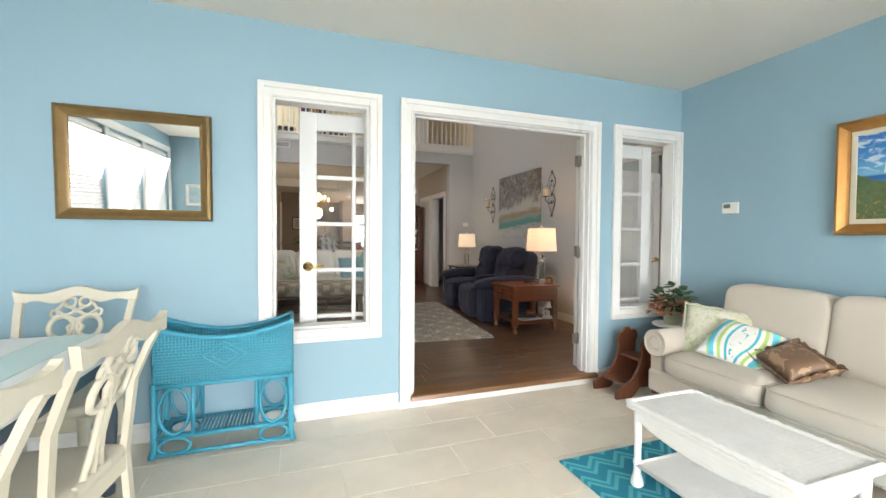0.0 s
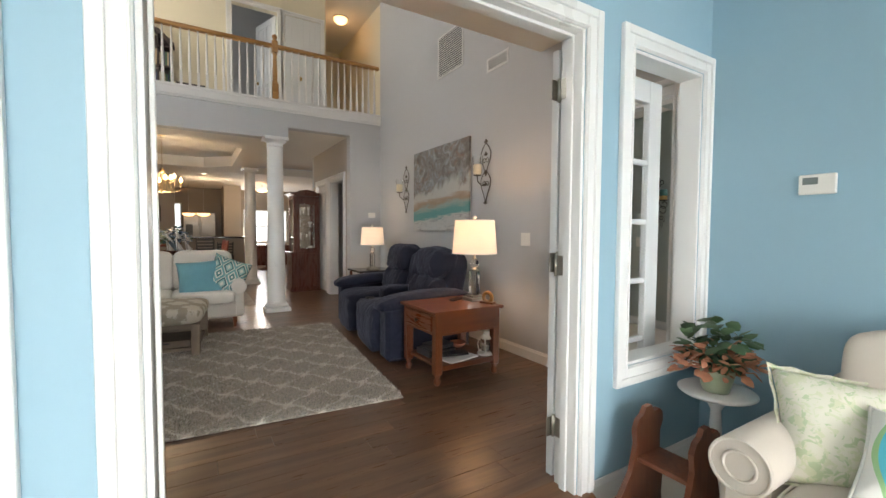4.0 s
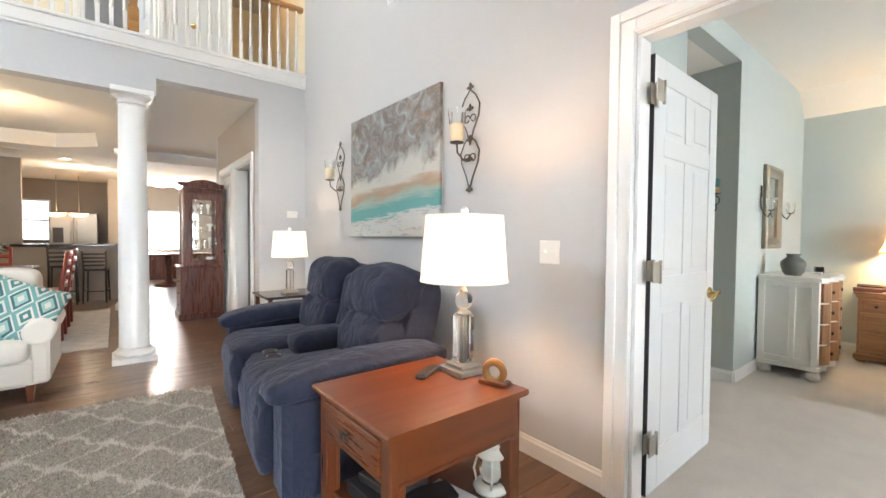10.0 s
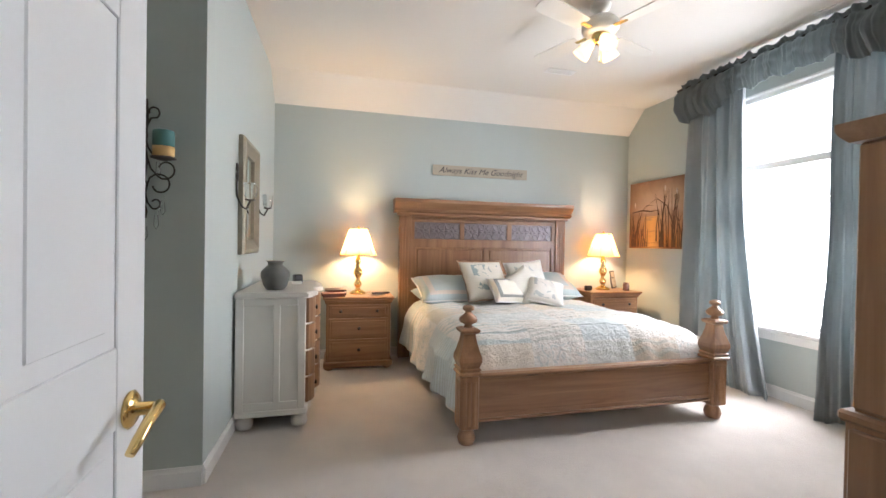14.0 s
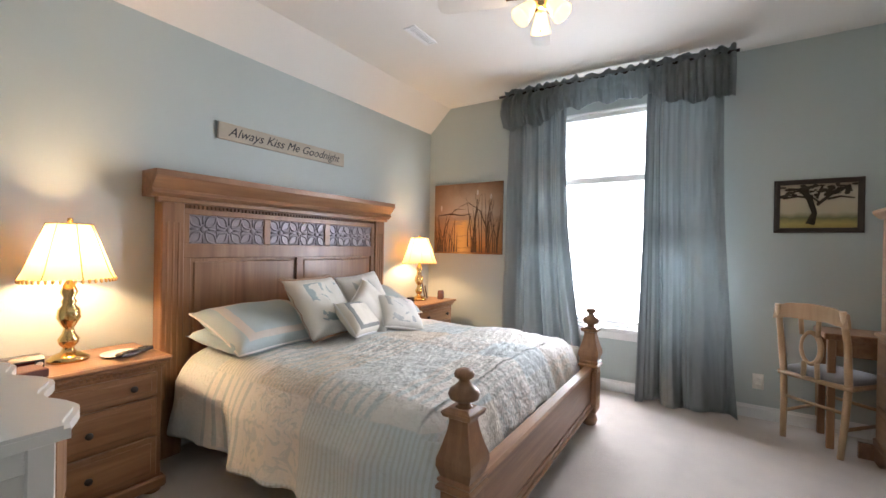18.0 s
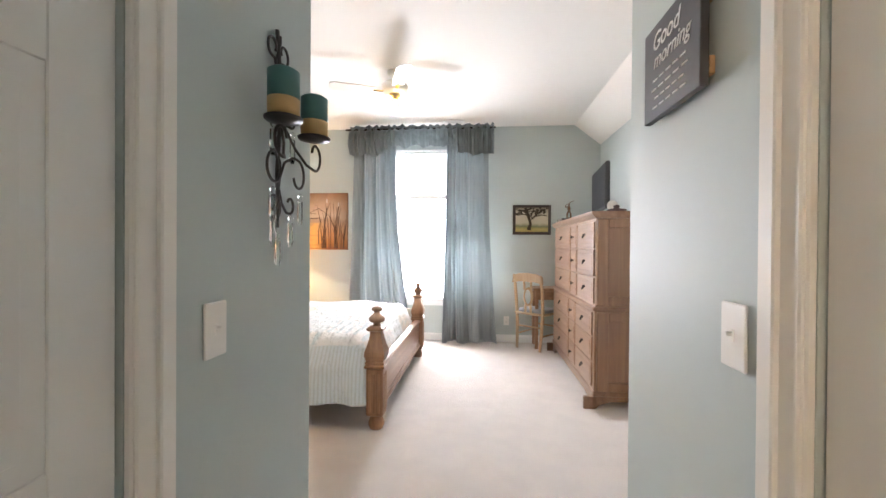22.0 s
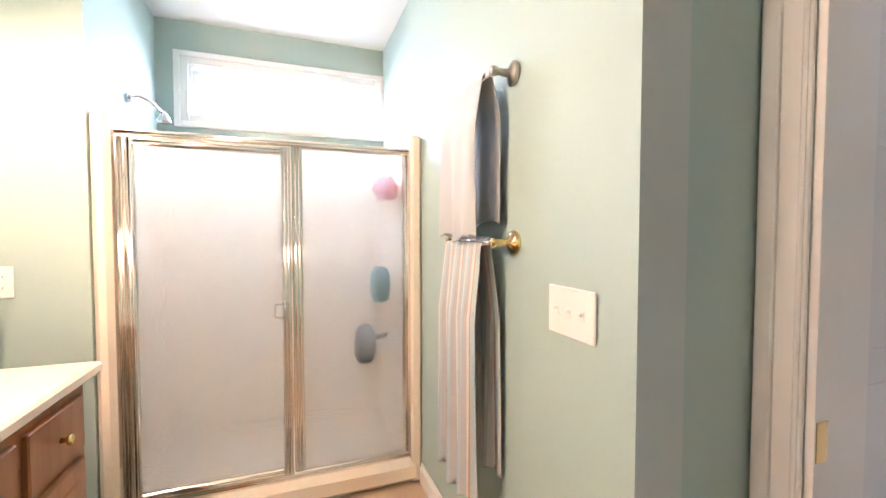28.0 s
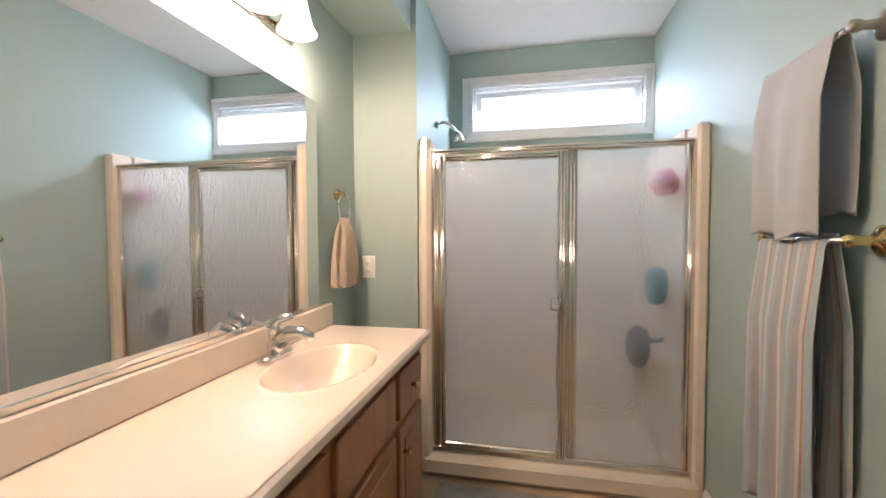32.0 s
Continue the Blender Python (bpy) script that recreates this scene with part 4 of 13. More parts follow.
casing("trim_bath_window", 0, 8.49, -1, 6.66, 7.75, 1.945, 2.225, 0.075, floor=False)
lining("trim_bath_window_lining", 0, 8.49, 8.60, 6.66, 7.75, 1.945, 2.225, False, 0.012)
lining("trim_bed_window_lining", 1, 0.46, 0.60, 5.74, 7.22, 0.57, 2.5, False, 0.012)
mb = MB()
mb.box(5.68, 0.575, 0.53, 7.28, 0.66, 0.565, 0.006)
mb.box(5.71, 0.60, 0.46, 7.25, 0.622, 0.53, 0.004)
solid("trim_bed_window_sill", mb, M_TRIM, "white window sill and apron", "trim", kind="structure")
# bright haze outside the windows
for nm, b in (("backdrop_bedroom", (3.8, -1.6, -0.4, 9.6, -1.58, 4.2)), ("backdrop_bath", (9.3, 6.0, 1.2, 9.32, 8.4, 3.0)), ("backdrop_west", (-2.0, 3.5, -0.4, -1.98, 12.4, 5.6)),
              ("backdrop_kitchen", (-0.5, 18.2, 0, 5.2, 18.22, 3)), ("backdrop_sunroom", (-3.0, -3.9, -0.4, 4.2, -3.88, 3)), ("backdrop_sunroom_side", (-2.6, -3.2, -0.4, -2.58, 3.2, 3))):
    mb = MB()
    mb.box(*b, 0)
    solid(nm, mb, M_SKYGLOW, "bright white overcast daylight outside", "backdrop", kind="structure")


def blind(name, ax, a, u0, u1, z0, z1, tilt=35, label="white slatted window blind"):
    b = thing(name, Matrix(), label, "blind")
    mb = MB()
    n = int((z1 - z0) / 0.042)
    dy, dz = 0.022 * math.cos(radians(tilt)), 0.022 * math.sin(radians(tilt))
    for i in range(n):
        z = z0 + 0.03 + i * 0.042
        if ax == 0:
            mb.prism([(a - dy, z - dz), (a + dy, z + dz), (a + dy, z + dz + 0.003), (a - dy, z - dz + 0.003)], 1, u0, u1)
        else:
            mb.prism([(a - dy, z - dz), (a + dy, z + dz), (a + dy, z + dz + 0.003), (a - dy, z - dz + 0.003)], 0, u0, u1)
    tagged(part("slats", mb, M_BLIND, b, "white slats"), kind="stuff")
    mb = MB()
    if ax == 0:
        mb.box(a - 0.025, u0, z1 - 0.01, a + 0.025, u1, z1 + 0.04, 0.003)
    else:
        mb.box(u0, a - 0.025, z1 - 0.01, u1, a + 0.025, z1 + 0.04, 0.003)
    part("head_rail", mb, M_TRIM, b)


M_BLIND = cloth("white_blind_slat", (0.85, 0.85, 0.83), 0.5, 60, 0.02, 0.02, 0, 2, 0.45)
blind("window_blind", 1, -2.515, -0.73, 3.48, 0.27, 2.2, -22)
for a, b in SUN_UNITS:
    blind("window_blind", 0, -1.485, a + 0.03, b - 0.03, 0.80, 2.12, -48)
blind("window_blind", 0, -0.69, 5.26, 5.98, 0.62, 1.88, -20, "white slatted blind behind sheer blue curtains")
blind("window_blind", 0, -0.69, 7.24, 7.96, 0.66, 1.88, -20, "white slatted blind behind the far curtain")
blind("window_blind", 1, 0.575, 5.80, 7.16, 1.52, 1.855, -8, "white slatted blind pulled half way down")
# ceiling gap closure by the kitchen
slab("wall_kitchen_header", -0.65, 12.59, 2.486, 5.1, 12.67, 2.655, M_CEIL, "white drop where the hall ceiling meets the kitchen", "wall")


def vent(name, m, w, h, label, n=8):
    v = thing(name, m, label, "vent")
    mb = MB()
    f = 0.022
    mb.box(-w / 2, -h / 2, 0, w / 2, -h / 2 + f, 0.008, 0.002)
    mb.box(-w / 2, h / 2 - f, 0, w / 2, h / 2, 0.008, 0.002)
    mb.box(-w / 2, -h / 2 + f, 0, -w / 2 + f, h / 2 - f, 0.008, 0.002)
    mb.box(w / 2 - f, -h / 2 + f, 0, w / 2, h / 2 - f, 0.008, 0.002)
    part("frame", mb, M_TRIM, v)
    mb = MB()
    mb.box(-w / 2 + f, -h / 2 + f, 0.0, w / 2 - f, h / 2 - f, 0.0012, 0)
    part("backing", mb, M_DUCT, v)
    for i in range(n):
        y = -h / 2 + f + (h - 2 * f) * (i + 0.5) / n
        mb = MB()
        mb.box(-w / 2 + f, y - 0.004, 0.0015, w / 2 - f, y + 0.002, 0.007, 0.0005)
        part("slat", mb, M_TRIM, v)
    return v


M_DUCT = plain("dull_grey_duct", (0.20, 0.20, 0.20), 0.8)
vent("wall_vent", pose(0.39, 8.298, 2.80, 90), 0.30, 0.12, "white register with dark slots under the loft", 5)
vent("return_grille", pose(4.138, 6.15, 3.29, 90, 0, -90), 0.56, 0.50, "large white return air grille high on the wall", 18)
vent("wall_vent", pose(4.138, 5.25, 2.87, 90, 0, -90), 0.34, 0.14, "white wall register high on the grey wall", 5)
vent("ceiling_vent", pose(7.53, 2.06, 2.779, 180, 0, 90), 0.28, 0.10, "white slotted vent in the bedroom ceiling", 4)
vent("ceiling_vent", pose(6.10, 0.855, 2.779, 180, 0, 4), 0.27, 0.12, "white slotted vent above the window", 6)


def plate(name, m, w, h, label, toggles=1, outlet=False):
    p = thing(name, m, label, "outlet" if outlet else "switch")
    mb = MB()
    mb.box(-w / 2, -h / 2, 0, w / 2, h / 2, 0.006, 0.003)
    part("plate", mb, M_PLATE, p)
    if outlet:
        for s in (-1, 1):
            mb = MB()
            mb.lathe([(0, 0.005), (0.016, 0.005), (0.015, 0.008), (0, 0.008)], (0, s * 0.02, 0), 16)
            o = part("socket", mb, M_PLATE, p)
            for dx in (-0.006, 0.006):
                mb = MB()
                mb.box(dx - 0.001, s * 0.02 - 0.004, 0.0075, dx + 0.001, s * 0.02 + 0.004, 0.0085, 0)
                part("slot", mb, M_BLACK, o)
    for i in range(toggles):
        x = (i - (toggles - 1) / 2) * 0.046
        mb = MB()
        mb.box(x - 0.005, -0.012, 0.005, x + 0.005, 0.012, 0.008, 0.001)
        mb.box(x - 0.004, 0.0, 0.006, x + 0.004, 0.008, 0.018, 0.002)
        part("toggle", mb, M_PLATE, p)
    return p


plate("light_switch", pose(4.138, 4.805, 1.10, 90, 0, -90), 0.125, 0.12, "white double switch plate on the grey wall", 2)
th = thing("thermostat", pose(3.968, 2.68, 1.397, 90, 0, -90), "small white thermostat with a grey display on the blue wall", "thermostat")
part("plate", MB().box(-0.068, -0.046, 0, 0.068, 0.046, 0.016, 0.005), M_PLATE, th)
part("display", MB().box(-0.052, 0.0, 0.0155, 0.004, 0.032, 0.0175, 0.001), plain("grey_green_display", (0.17, 0.20, 0.19), 0.3), th, "grey display")
part("button_row", MB().box(0.02, -0.002, 0.0155, 0.052, 0.03, 0.018, 0.002), M_PLATE, th)
plate("light_switch", pose(4.262, 3.205, 1.055, 90, 0, 90), 0.125, 0.115, "white double switch plate beside the bedroom door", 2)
plate("light_switch", pose(6.318, 5.12, 1.05, 90, 0, -90), 0.075, 0.12, "white switch plate on the hall wall", 1)
plate("light_switch", pose(5.282, 5.165, 1.074, 90, 0, 90), 0.075, 0.12, "white switch plate facing the hall", 1)
plate("light_switch", pose(6.447, 6.602, 1.06, 90, 0, 180), 0.165, 0.115, "white triple switch plate by the towels", 3)
plate("wall_outlet", pose(7.598, 8.175, 1.065, 90, 0, -90), 0.07, 0.115, "white outlet beside the vanity mirror", 0, True)
plate("wall_outlet", pose(3.99, 8.298, 1.42, 90), 0.12, 0.08, "beige thermostat plate on the grey wall", 0)
plate("wall_outlet", pose(5.42, 0.602, 0.28, 90, 0, 180), 0.07, 0.115, "white outlet by the bedroom desk", 0, True)

# ---- bedroom ----
M_PINE = wood("honey_pine", (0.19, 0.09, 0.042), (0.40, 0.22, 0.11), 0.38, 2, 0.15, 0.8, 0.25)
M_PINEX = wood("honey_pine_along", (0.19, 0.09, 0.042), (0.40, 0.22, 0.11), 0.38, 1, 0.15, 0.8, 0.25)
M_DRESS = wood("pale_brown_dresser_wood", (0.19, 0.10, 0.052), (0.37, 0.225, 0.13), 0.33, 2, 0.2, 0.7, 0.3)
M_DRESSX = wood("pale_brown_drawer_wood", (0.18, 0.095, 0.052), (0.35, 0.215, 0.13), 0.33, 1, 0.2, 0.7, 0.3)
M_IRON = plain("dark_iron", (0.05, 0.045, 0.04), 0.5, 0.7, 0.15)
M_WHITE_WOOD = plain("white_painted_wood", (0.74, 0.72, 0.66), 0.38, 0, 0.05, 4, 50, 0.06)
M_TIN = plain("pewter_pressed_tin", (0.24, 0.21, 0.22), 0.42, 0.6, 0.25, 20, 60, 0.3)


def quilt_mat():
    """Washed patchwork: plain, striped, leaf-printed and shell-printed squares in cream, sand and aqua."""
    m, nd, lk, bs = node_mat("pale_patchwork_quilt")
    v = coords(nd, lk)
    vo = nd.new("ShaderNodeTexVoronoi")
    vo.distance, vo.inputs["Scale"].default_value, vo.inputs["Randomness"].default_value = "CHEBYCHEV", 2.7, 0.0
    lk.new(v, vo.inputs["Vector"])
    bw = nd.new("ShaderNodeSeparateColor")
    lk.new(vo.outputs["Color"], bw.inputs[0])
    cr = ramp(nd, [(0.0, (0.77, 0.75, 0.70)), (0.26, (0.68, 0.62, 0.52)), (0.42, (0.62, 0.69, 0.69)), (0.58, (0.76, 0.74, 0.68)), (0.78, (0.67, 0.71, 0.69))])
    cr.color_ramp.interpolation = "CONSTANT"
    lk.new(bw.outputs[0], cr.inputs["Fac"])
    wv = nd.new("ShaderNodeTexWave")
    wv.bands_direction, wv.inputs["Scale"].default_value, wv.inputs["Distortion"].default_value = "X", 13.0, 0.6
    lk.new(v, wv.inputs["Vector"])
    wide = nd.new("ShaderNodeTexWave")
    wide.bands_direction, wide.inputs["Scale"].default_value, wide.inputs["Distortion"].default_value = "X", 5.0, 0.4
    lk.new(v, wide.inputs["Vector"])
    st = calc(nd, lk, "MULTIPLY", calc(nd, lk, "GREATER_THAN", bw.outputs[1], 0.56), calc(nd, lk, "MULTIPLY", calc(nd, lk, "GREATER_THAN", wv.outputs["Fac"], 0.6), 0.6))
    c = mix(nd, lk, st, cr.outputs["Color"], (0.49, 0.53, 0.48))
    s2 = calc(nd, lk, "MULTIPLY", calc(nd, lk, "LESS_THAN", bw.outputs[1], 0.16), calc(nd, lk, "MULTIPLY", calc(nd, lk, "GREATER_THAN", wide.outputs["Fac"], 0.72), 0.7))
    c = mix(nd, lk, s2, c, (0.44, 0.54, 0.54))
    n1 = tex_noise(nd, lk, v, 11, 5, 0.62, 2.2)
    leafy = ramp(nd, [(0.52, (0, 0, 0)), (0.57, (1, 1, 1))])
    lk.new(n1, leafy.inputs["Fac"])
    on = calc(nd, lk, "MULTIPLY", calc(nd, lk, "GREATER_THAN", bw.outputs[2], 0.55), calc(nd, lk, "LESS_THAN", bw.outputs[1], 0.56))
    c = mix(nd, lk, calc(nd, lk, "MULTIPLY", leafy.outputs["Color"], calc(nd, lk, "MULTIPLY", on, 0.55)), c, (0.45, 0.54, 0.54))
    n4 = tex_noise(nd, lk, v, 5, 4, 0.6, 1.0)
    c = mix(nd, lk, calc(nd, lk, "MULTIPLY", n4, 0.22), c, (0.68, 0.66, 0.62))
    edge = calc(nd, lk, "GREATER_THAN", vo.outputs["Distance"], 0.485)
    c = mix(nd, lk, calc(nd, lk, "MULTIPLY", edge, 0.3), c, (0.70, 0.69, 0.65))
    lk.new(c, bs.inputs["Base Color"])
    bs.inputs["Roughness"].default_value = 0.8
    bs.inputs["Sheen Weight"].default_value = 0.15
    q = nd.new("ShaderNodeTexWave")
    q.bands_direction, q.inputs["Scale"].default_value, q.inputs["Distortion"].default_value = "X", 7.0, 7.0
    q.inputs["Detail Scale"].default_value = 2.4
    lk.new(v, q.inputs["Vector"])
    n2 = tex_noise(nd, lk, v, 46, 4, 0.6, 0.6)
    n3 = tex_noise(nd, lk, v, 150, 3)
    hgt = calc(nd, lk, "ADD", calc(nd, lk, "ADD", calc(nd, lk, "MULTIPLY", q.outputs["Fac"], 0.25), n2), calc(nd, lk, "MULTIPLY", n3, 0.3))
    bump(nd, lk, bs, hgt, 0.6, 0.018)
    return m


M_QUILT = quilt_mat()
bed = thing("bed", pose(0, 0, 0), "honey pine bed with a tall panelled headboard and turned posts", "bed")
hb = part("headboard", MB().box(8.365, 1.53, 0.10, 8.405, 3.36, 1.50, 0.004), M_PINE, bed, "tall panelled pine headboard")
for y in (1.50, 3.27):
    mb = MB()
    mb.box(8.33, y, 0.006, 8.43, y + 0.12, 1.50, 0.006)
    hp = part("headboard_post", mb, M_PINE, bed, "reeded pine headboard post")
    for k in (0.03, 0.06, 0.09):
        part("reed", MB().box(8.326, y + k - 0.006, 0.35, 8.332, y + k + 0.006, 1.36, 0.002), M_PINE, hp)
mb = MB()
mb.prism([(8.33, 1.50), (8.30, 1.52), (8.31, 1.545), (8.275, 1.585), (8.255, 1.61), (8.255, 1.645), (8.435, 1.645), (8.435, 1.50)], 1, 1.44, 3.45)
mb.box(8.318, 1.47, 1.472, 8.36, 3.42, 1.502, 0.006)
part("cornice", mb, M_PINEX, hb, "moulded pine cornice")
den = MB()
for i in range(64):
    y = 1.63 + i * 0.0252
    den.box(8.346, y, 1.449, 8.366, y + 0.014, 1.469, 0.002)
tagged(part("dentil_moulding", den, M_PINEX, hb), kind="stuff")
mb = MB()
for z0, z1 in ((1.412, 1.446), (1.15, 1.238)):
    mb.box(8.346, 1.62, z0, 8.366, 3.27, z1, 0.003)
for y0, y1 in ((1.62, 1.665), (2.15, 2.205), (2.695, 2.745), (3.235, 3.27)):
    mb.box(8.3455, y0, 1.238, 8.366, y1, 1.412, 0.003)
for y0, y1 in ((1.62, 1.665), (2.42, 2.47), (3.225, 3.27)):
    mb.box(8.3465, y0, 0.5, 8.366, y1, 1.15, 0.003)
part("panel_frame", mb, M_PINE, hb)
for y0, y1 in ((1.665, 2.42), (2.47, 3.225)):
    mb = MB()
    mb.box(8.354, y0 + 0.02, 0.5, 8.368, y1 - 0.02, 1.13, 0.012)
    part("raised_panel", mb, M_PINE, hb)
tile = MB()
tile.box(-0.006, -0.078, -0.078, 0.004, 0.078, 0.078, 0.003)
for k in range(4):
    a = math.pi / 4 + k * math.pi / 2
    pts = []
    for i in range(9):
        t = i / 8
        r = 0.085 * math.sin(math.pi * t)
        pts.append((-0.008, 0.02 * math.cos(a) + (0.09 * t) * math.cos(a) - 0.3 * r * math.sin(a), 0.02 * math.sin(a) + (0.09 * t) * math.sin(a) + 0.3 * r * math.cos(a)))
    tile.tube(pts, 0.006, 6)
    pts = [(p[0], 2 * (p[1] * math.cos(a) + p[2] * math.sin(a)) * math.cos(a) - p[1], 2 * (p[1] * math.cos(a) + p[2] * math.sin(a)) * math.sin(a) - p[2]) for p in pts]
    tile.tube(pts, 0.006, 6)
    tile.tube([(-0.008, 0.075 * math.cos(a + 0.785 * 1), 0.075 * math.sin(a + 0.785)), (-0.01, 0.03 * math.cos(a + 0.785), 0.03 * math.sin(a + 0.785))], 0.006, 6)
tile.ell((-0.008, 0, 0), (0.008, 0.018, 0.018), 10, 8)
tme = tile.mesh("pressed_tin_tile")
tme.materials.append(M_TIN)
for y0, y1 in ((1.665, 2.15), (2.205, 2.695), (2.745, 3.235)):
    for i in range(3):
        w = (y1 - y0) / 3
        part("pressed_tin_tile", tme, None, hb, "pewter pressed tin tile with a flower", pose(8.364, y0 + w * (i + 0.5), 1.325) @ Matrix.Diagonal((1, w / 0.158, 0.174 / 0.158, 1)))


def bed_post(x, y):
    q = 2 ** 0.5
    p = MB()
    p.box(x - 0.058, y - 0.058, 0.105, x + 0.058, y + 0.058, 0.42, 0.008)
    post = part("bed_post", p, M_PINE, bed, "turned pine bed post with an urn finial")
    part("bun_foot", MB().lathe([(0.02, 0.006), (0.045, 0.012), (0.056, 0.045), (0.046, 0.08), (0.036, 0.095), (0.044, 0.106)], (x, y, 0), 20), M_PINE, post)
    for s in (-1, 1):
        for k in (-0.03, 0.0, 0.03):
            part("reed", MB().box(x + s * 0.057, y + k - 0.009, 0.13, x + s * 0.063, y + k + 0.009, 0.39, 0.004), M_PINE, post)
            part("reed", MB().box(x + k - 0.009, y + s * 0.057, 0.13, x + k + 0.009, y + s * 0.063, 0.39, 0.004), M_PINE, post)
    urn = MB()
    urn.lathe([(0.060 * q, 0.42), (0.068 * q, 0.428), (0.068 * q, 0.438), (0.058 * q, 0.446), (0.064 * q, 0.456), (0.064 * q, 0.462), (0.056 * q, 0.468), (0.068 * q, 0.505), (0.067 * q, 0.53), (0.054 * q, 0.57), (0.042 * q, 0.615), (0.036 * q, 0.65),
               (0.037 * q, 0.662), (0.052 * q, 0.670), (0.058 * q, 0.684), (0.054 * q, 0.690), (0.036 * q, 0.698)], (x, y, 0), 4, sq=True, smooth=False)
    part("urn", urn, M_PINE, post)
    fin = MB()
    fin.lathe([(0.034, 0.694), (0.022, 0.706), (0.024, 0.716), (0.050, 0.728), (0.055, 0.742), (0.050, 0.756), (0.030, 0.772), (0.019, 0.784), (0.019, 0.792), (0.033, 0.800), (0.036, 0.810), (0.030, 0.822), (0.012, 0.829)], (x, y, 0), 22)
    part("finial", fin, M_PINE, post)


for y in (1.447, 3.25):
    bed_post(6.44, y)
fb = part("footboard", MB().box(6.42, 1.50, 0.155, 6.46, 3.20, 0.395, 0.004), M_PINEX, bed, "low pine footboard rail")
part("top_rail", MB().box(6.405, 1.50, 0.395, 6.475, 3.20, 0.425, 0.01), M_PINEX, fb)
part("bottom_rail", MB().box(6.40, 1.50, 0.14, 6.47, 3.20, 0.155, 0.005), M_PINEX, fb)
part("bead_moulding", MB().box(6.412, 1.50, 0.155, 6.42, 3.20, 0.185, 0.004), M_PINEX, fb)
for y in (1.455, 3.215):
    mb = MB()
    mb.box(6.50, y, 0.16, 8.33, y + 0.032, 0.36, 0.005)
    mb.box(6.50, y - 0.006, 0.16, 8.33, y + 0.038, 0.185, 0.005)
    part("side_rail", mb, wood("pine_rail", (0.22, 0.115, 0.055), (0.43, 0.26, 0.14), 0.4, 0, 0.1), bed)
mb = MB()
mb.box(6.58, 1.51, 0.20, 8.32, 3.19, 0.54, 0.05)
part("mattress", mb, cloth("white_mattress", (0.75, 0.75, 0.72)), bed)


def quilt(u, v):
    """u from the foot to the head, v from the north hem over the top to the south hem."""
    s = v * 3.0
    x = 6.49 + u * 1.80 + 0.014 * noise.noise((s * 9, 5.0, 0.0)) * max(0.0, 1 - u * 14)
    wob = 0.012 * math.sin(19 * u + 3) + 0.010 * math.sin(41 * u) + 0.016 * noise.noise((x * 3, v * 9, 0))
    top = 0.615 + 0.025 * noise.noise((x * 2.2, s * 2.2, 1.0)) + 0.010 * noise.noise((x * 8, s * 8, 4.0)) 
    top += 0.03 * math.sin(math.pi * min(1, max(0, (s - 0.5) / 2.0)))
    top += (0.007 * noise.noise((x * 26, s * 7, 7.0)) + 0.004 * noise.noise((x * 30, s * 30, 9.0))) * (0.5 + 0.9 * max(0.0, 1 - u * 1.4))
    drop = 0.56
    if s < drop:
        t = 1 - s / drop
        hang = 0.40 * (t ** 1.0)
        y = 3.22 + 0.10 * min(1.0, t * 2.5) ** 0.6 + wob * (0.4 + 1.6 * t) + 0.03 * t
        z = top - 0.03 - hang + 0.02 * math.sin(8 * u) * t
        if u < 0.06:
            y -= 0.05 * (0.06 - u) / 0.06
    elif s > 3.0 - drop:
        t = 1 - (3.0 - s) / drop
        y = 1.48 - 0.10 * min(1.0, t * 2.5) ** 0.6 - wob * (0.4 + 1.6 * t)
        z = top - 0.03 - 0.40 * t
    else:
        k = (s - drop) / (3.0 - 2 * drop)
        y = 3.22 - k * 1.74
        e = min(k, 1 - k) * 1.74
        z = top - 0.03 * max(0.0, 1 - e / 0.12) ** 2
    if u < 0.075 and 0.5 < s < 2.5:
        # rolls over the foot of the mattress and tucks in behind the footboard
        f = 1 - u / 0.075
        z -= 0.24 * f ** 2.2
        x += 0.10 * (1 - f) * 0.2
    return (x, y, z)


mb = MB()
mb.sheet(quilt, 130, 240, (0, 0, -0.012))
solid("quilt", mb, M_QUILT, "pale aqua and cream patchwork quilt with quilted ripples on the bed", "quilt")


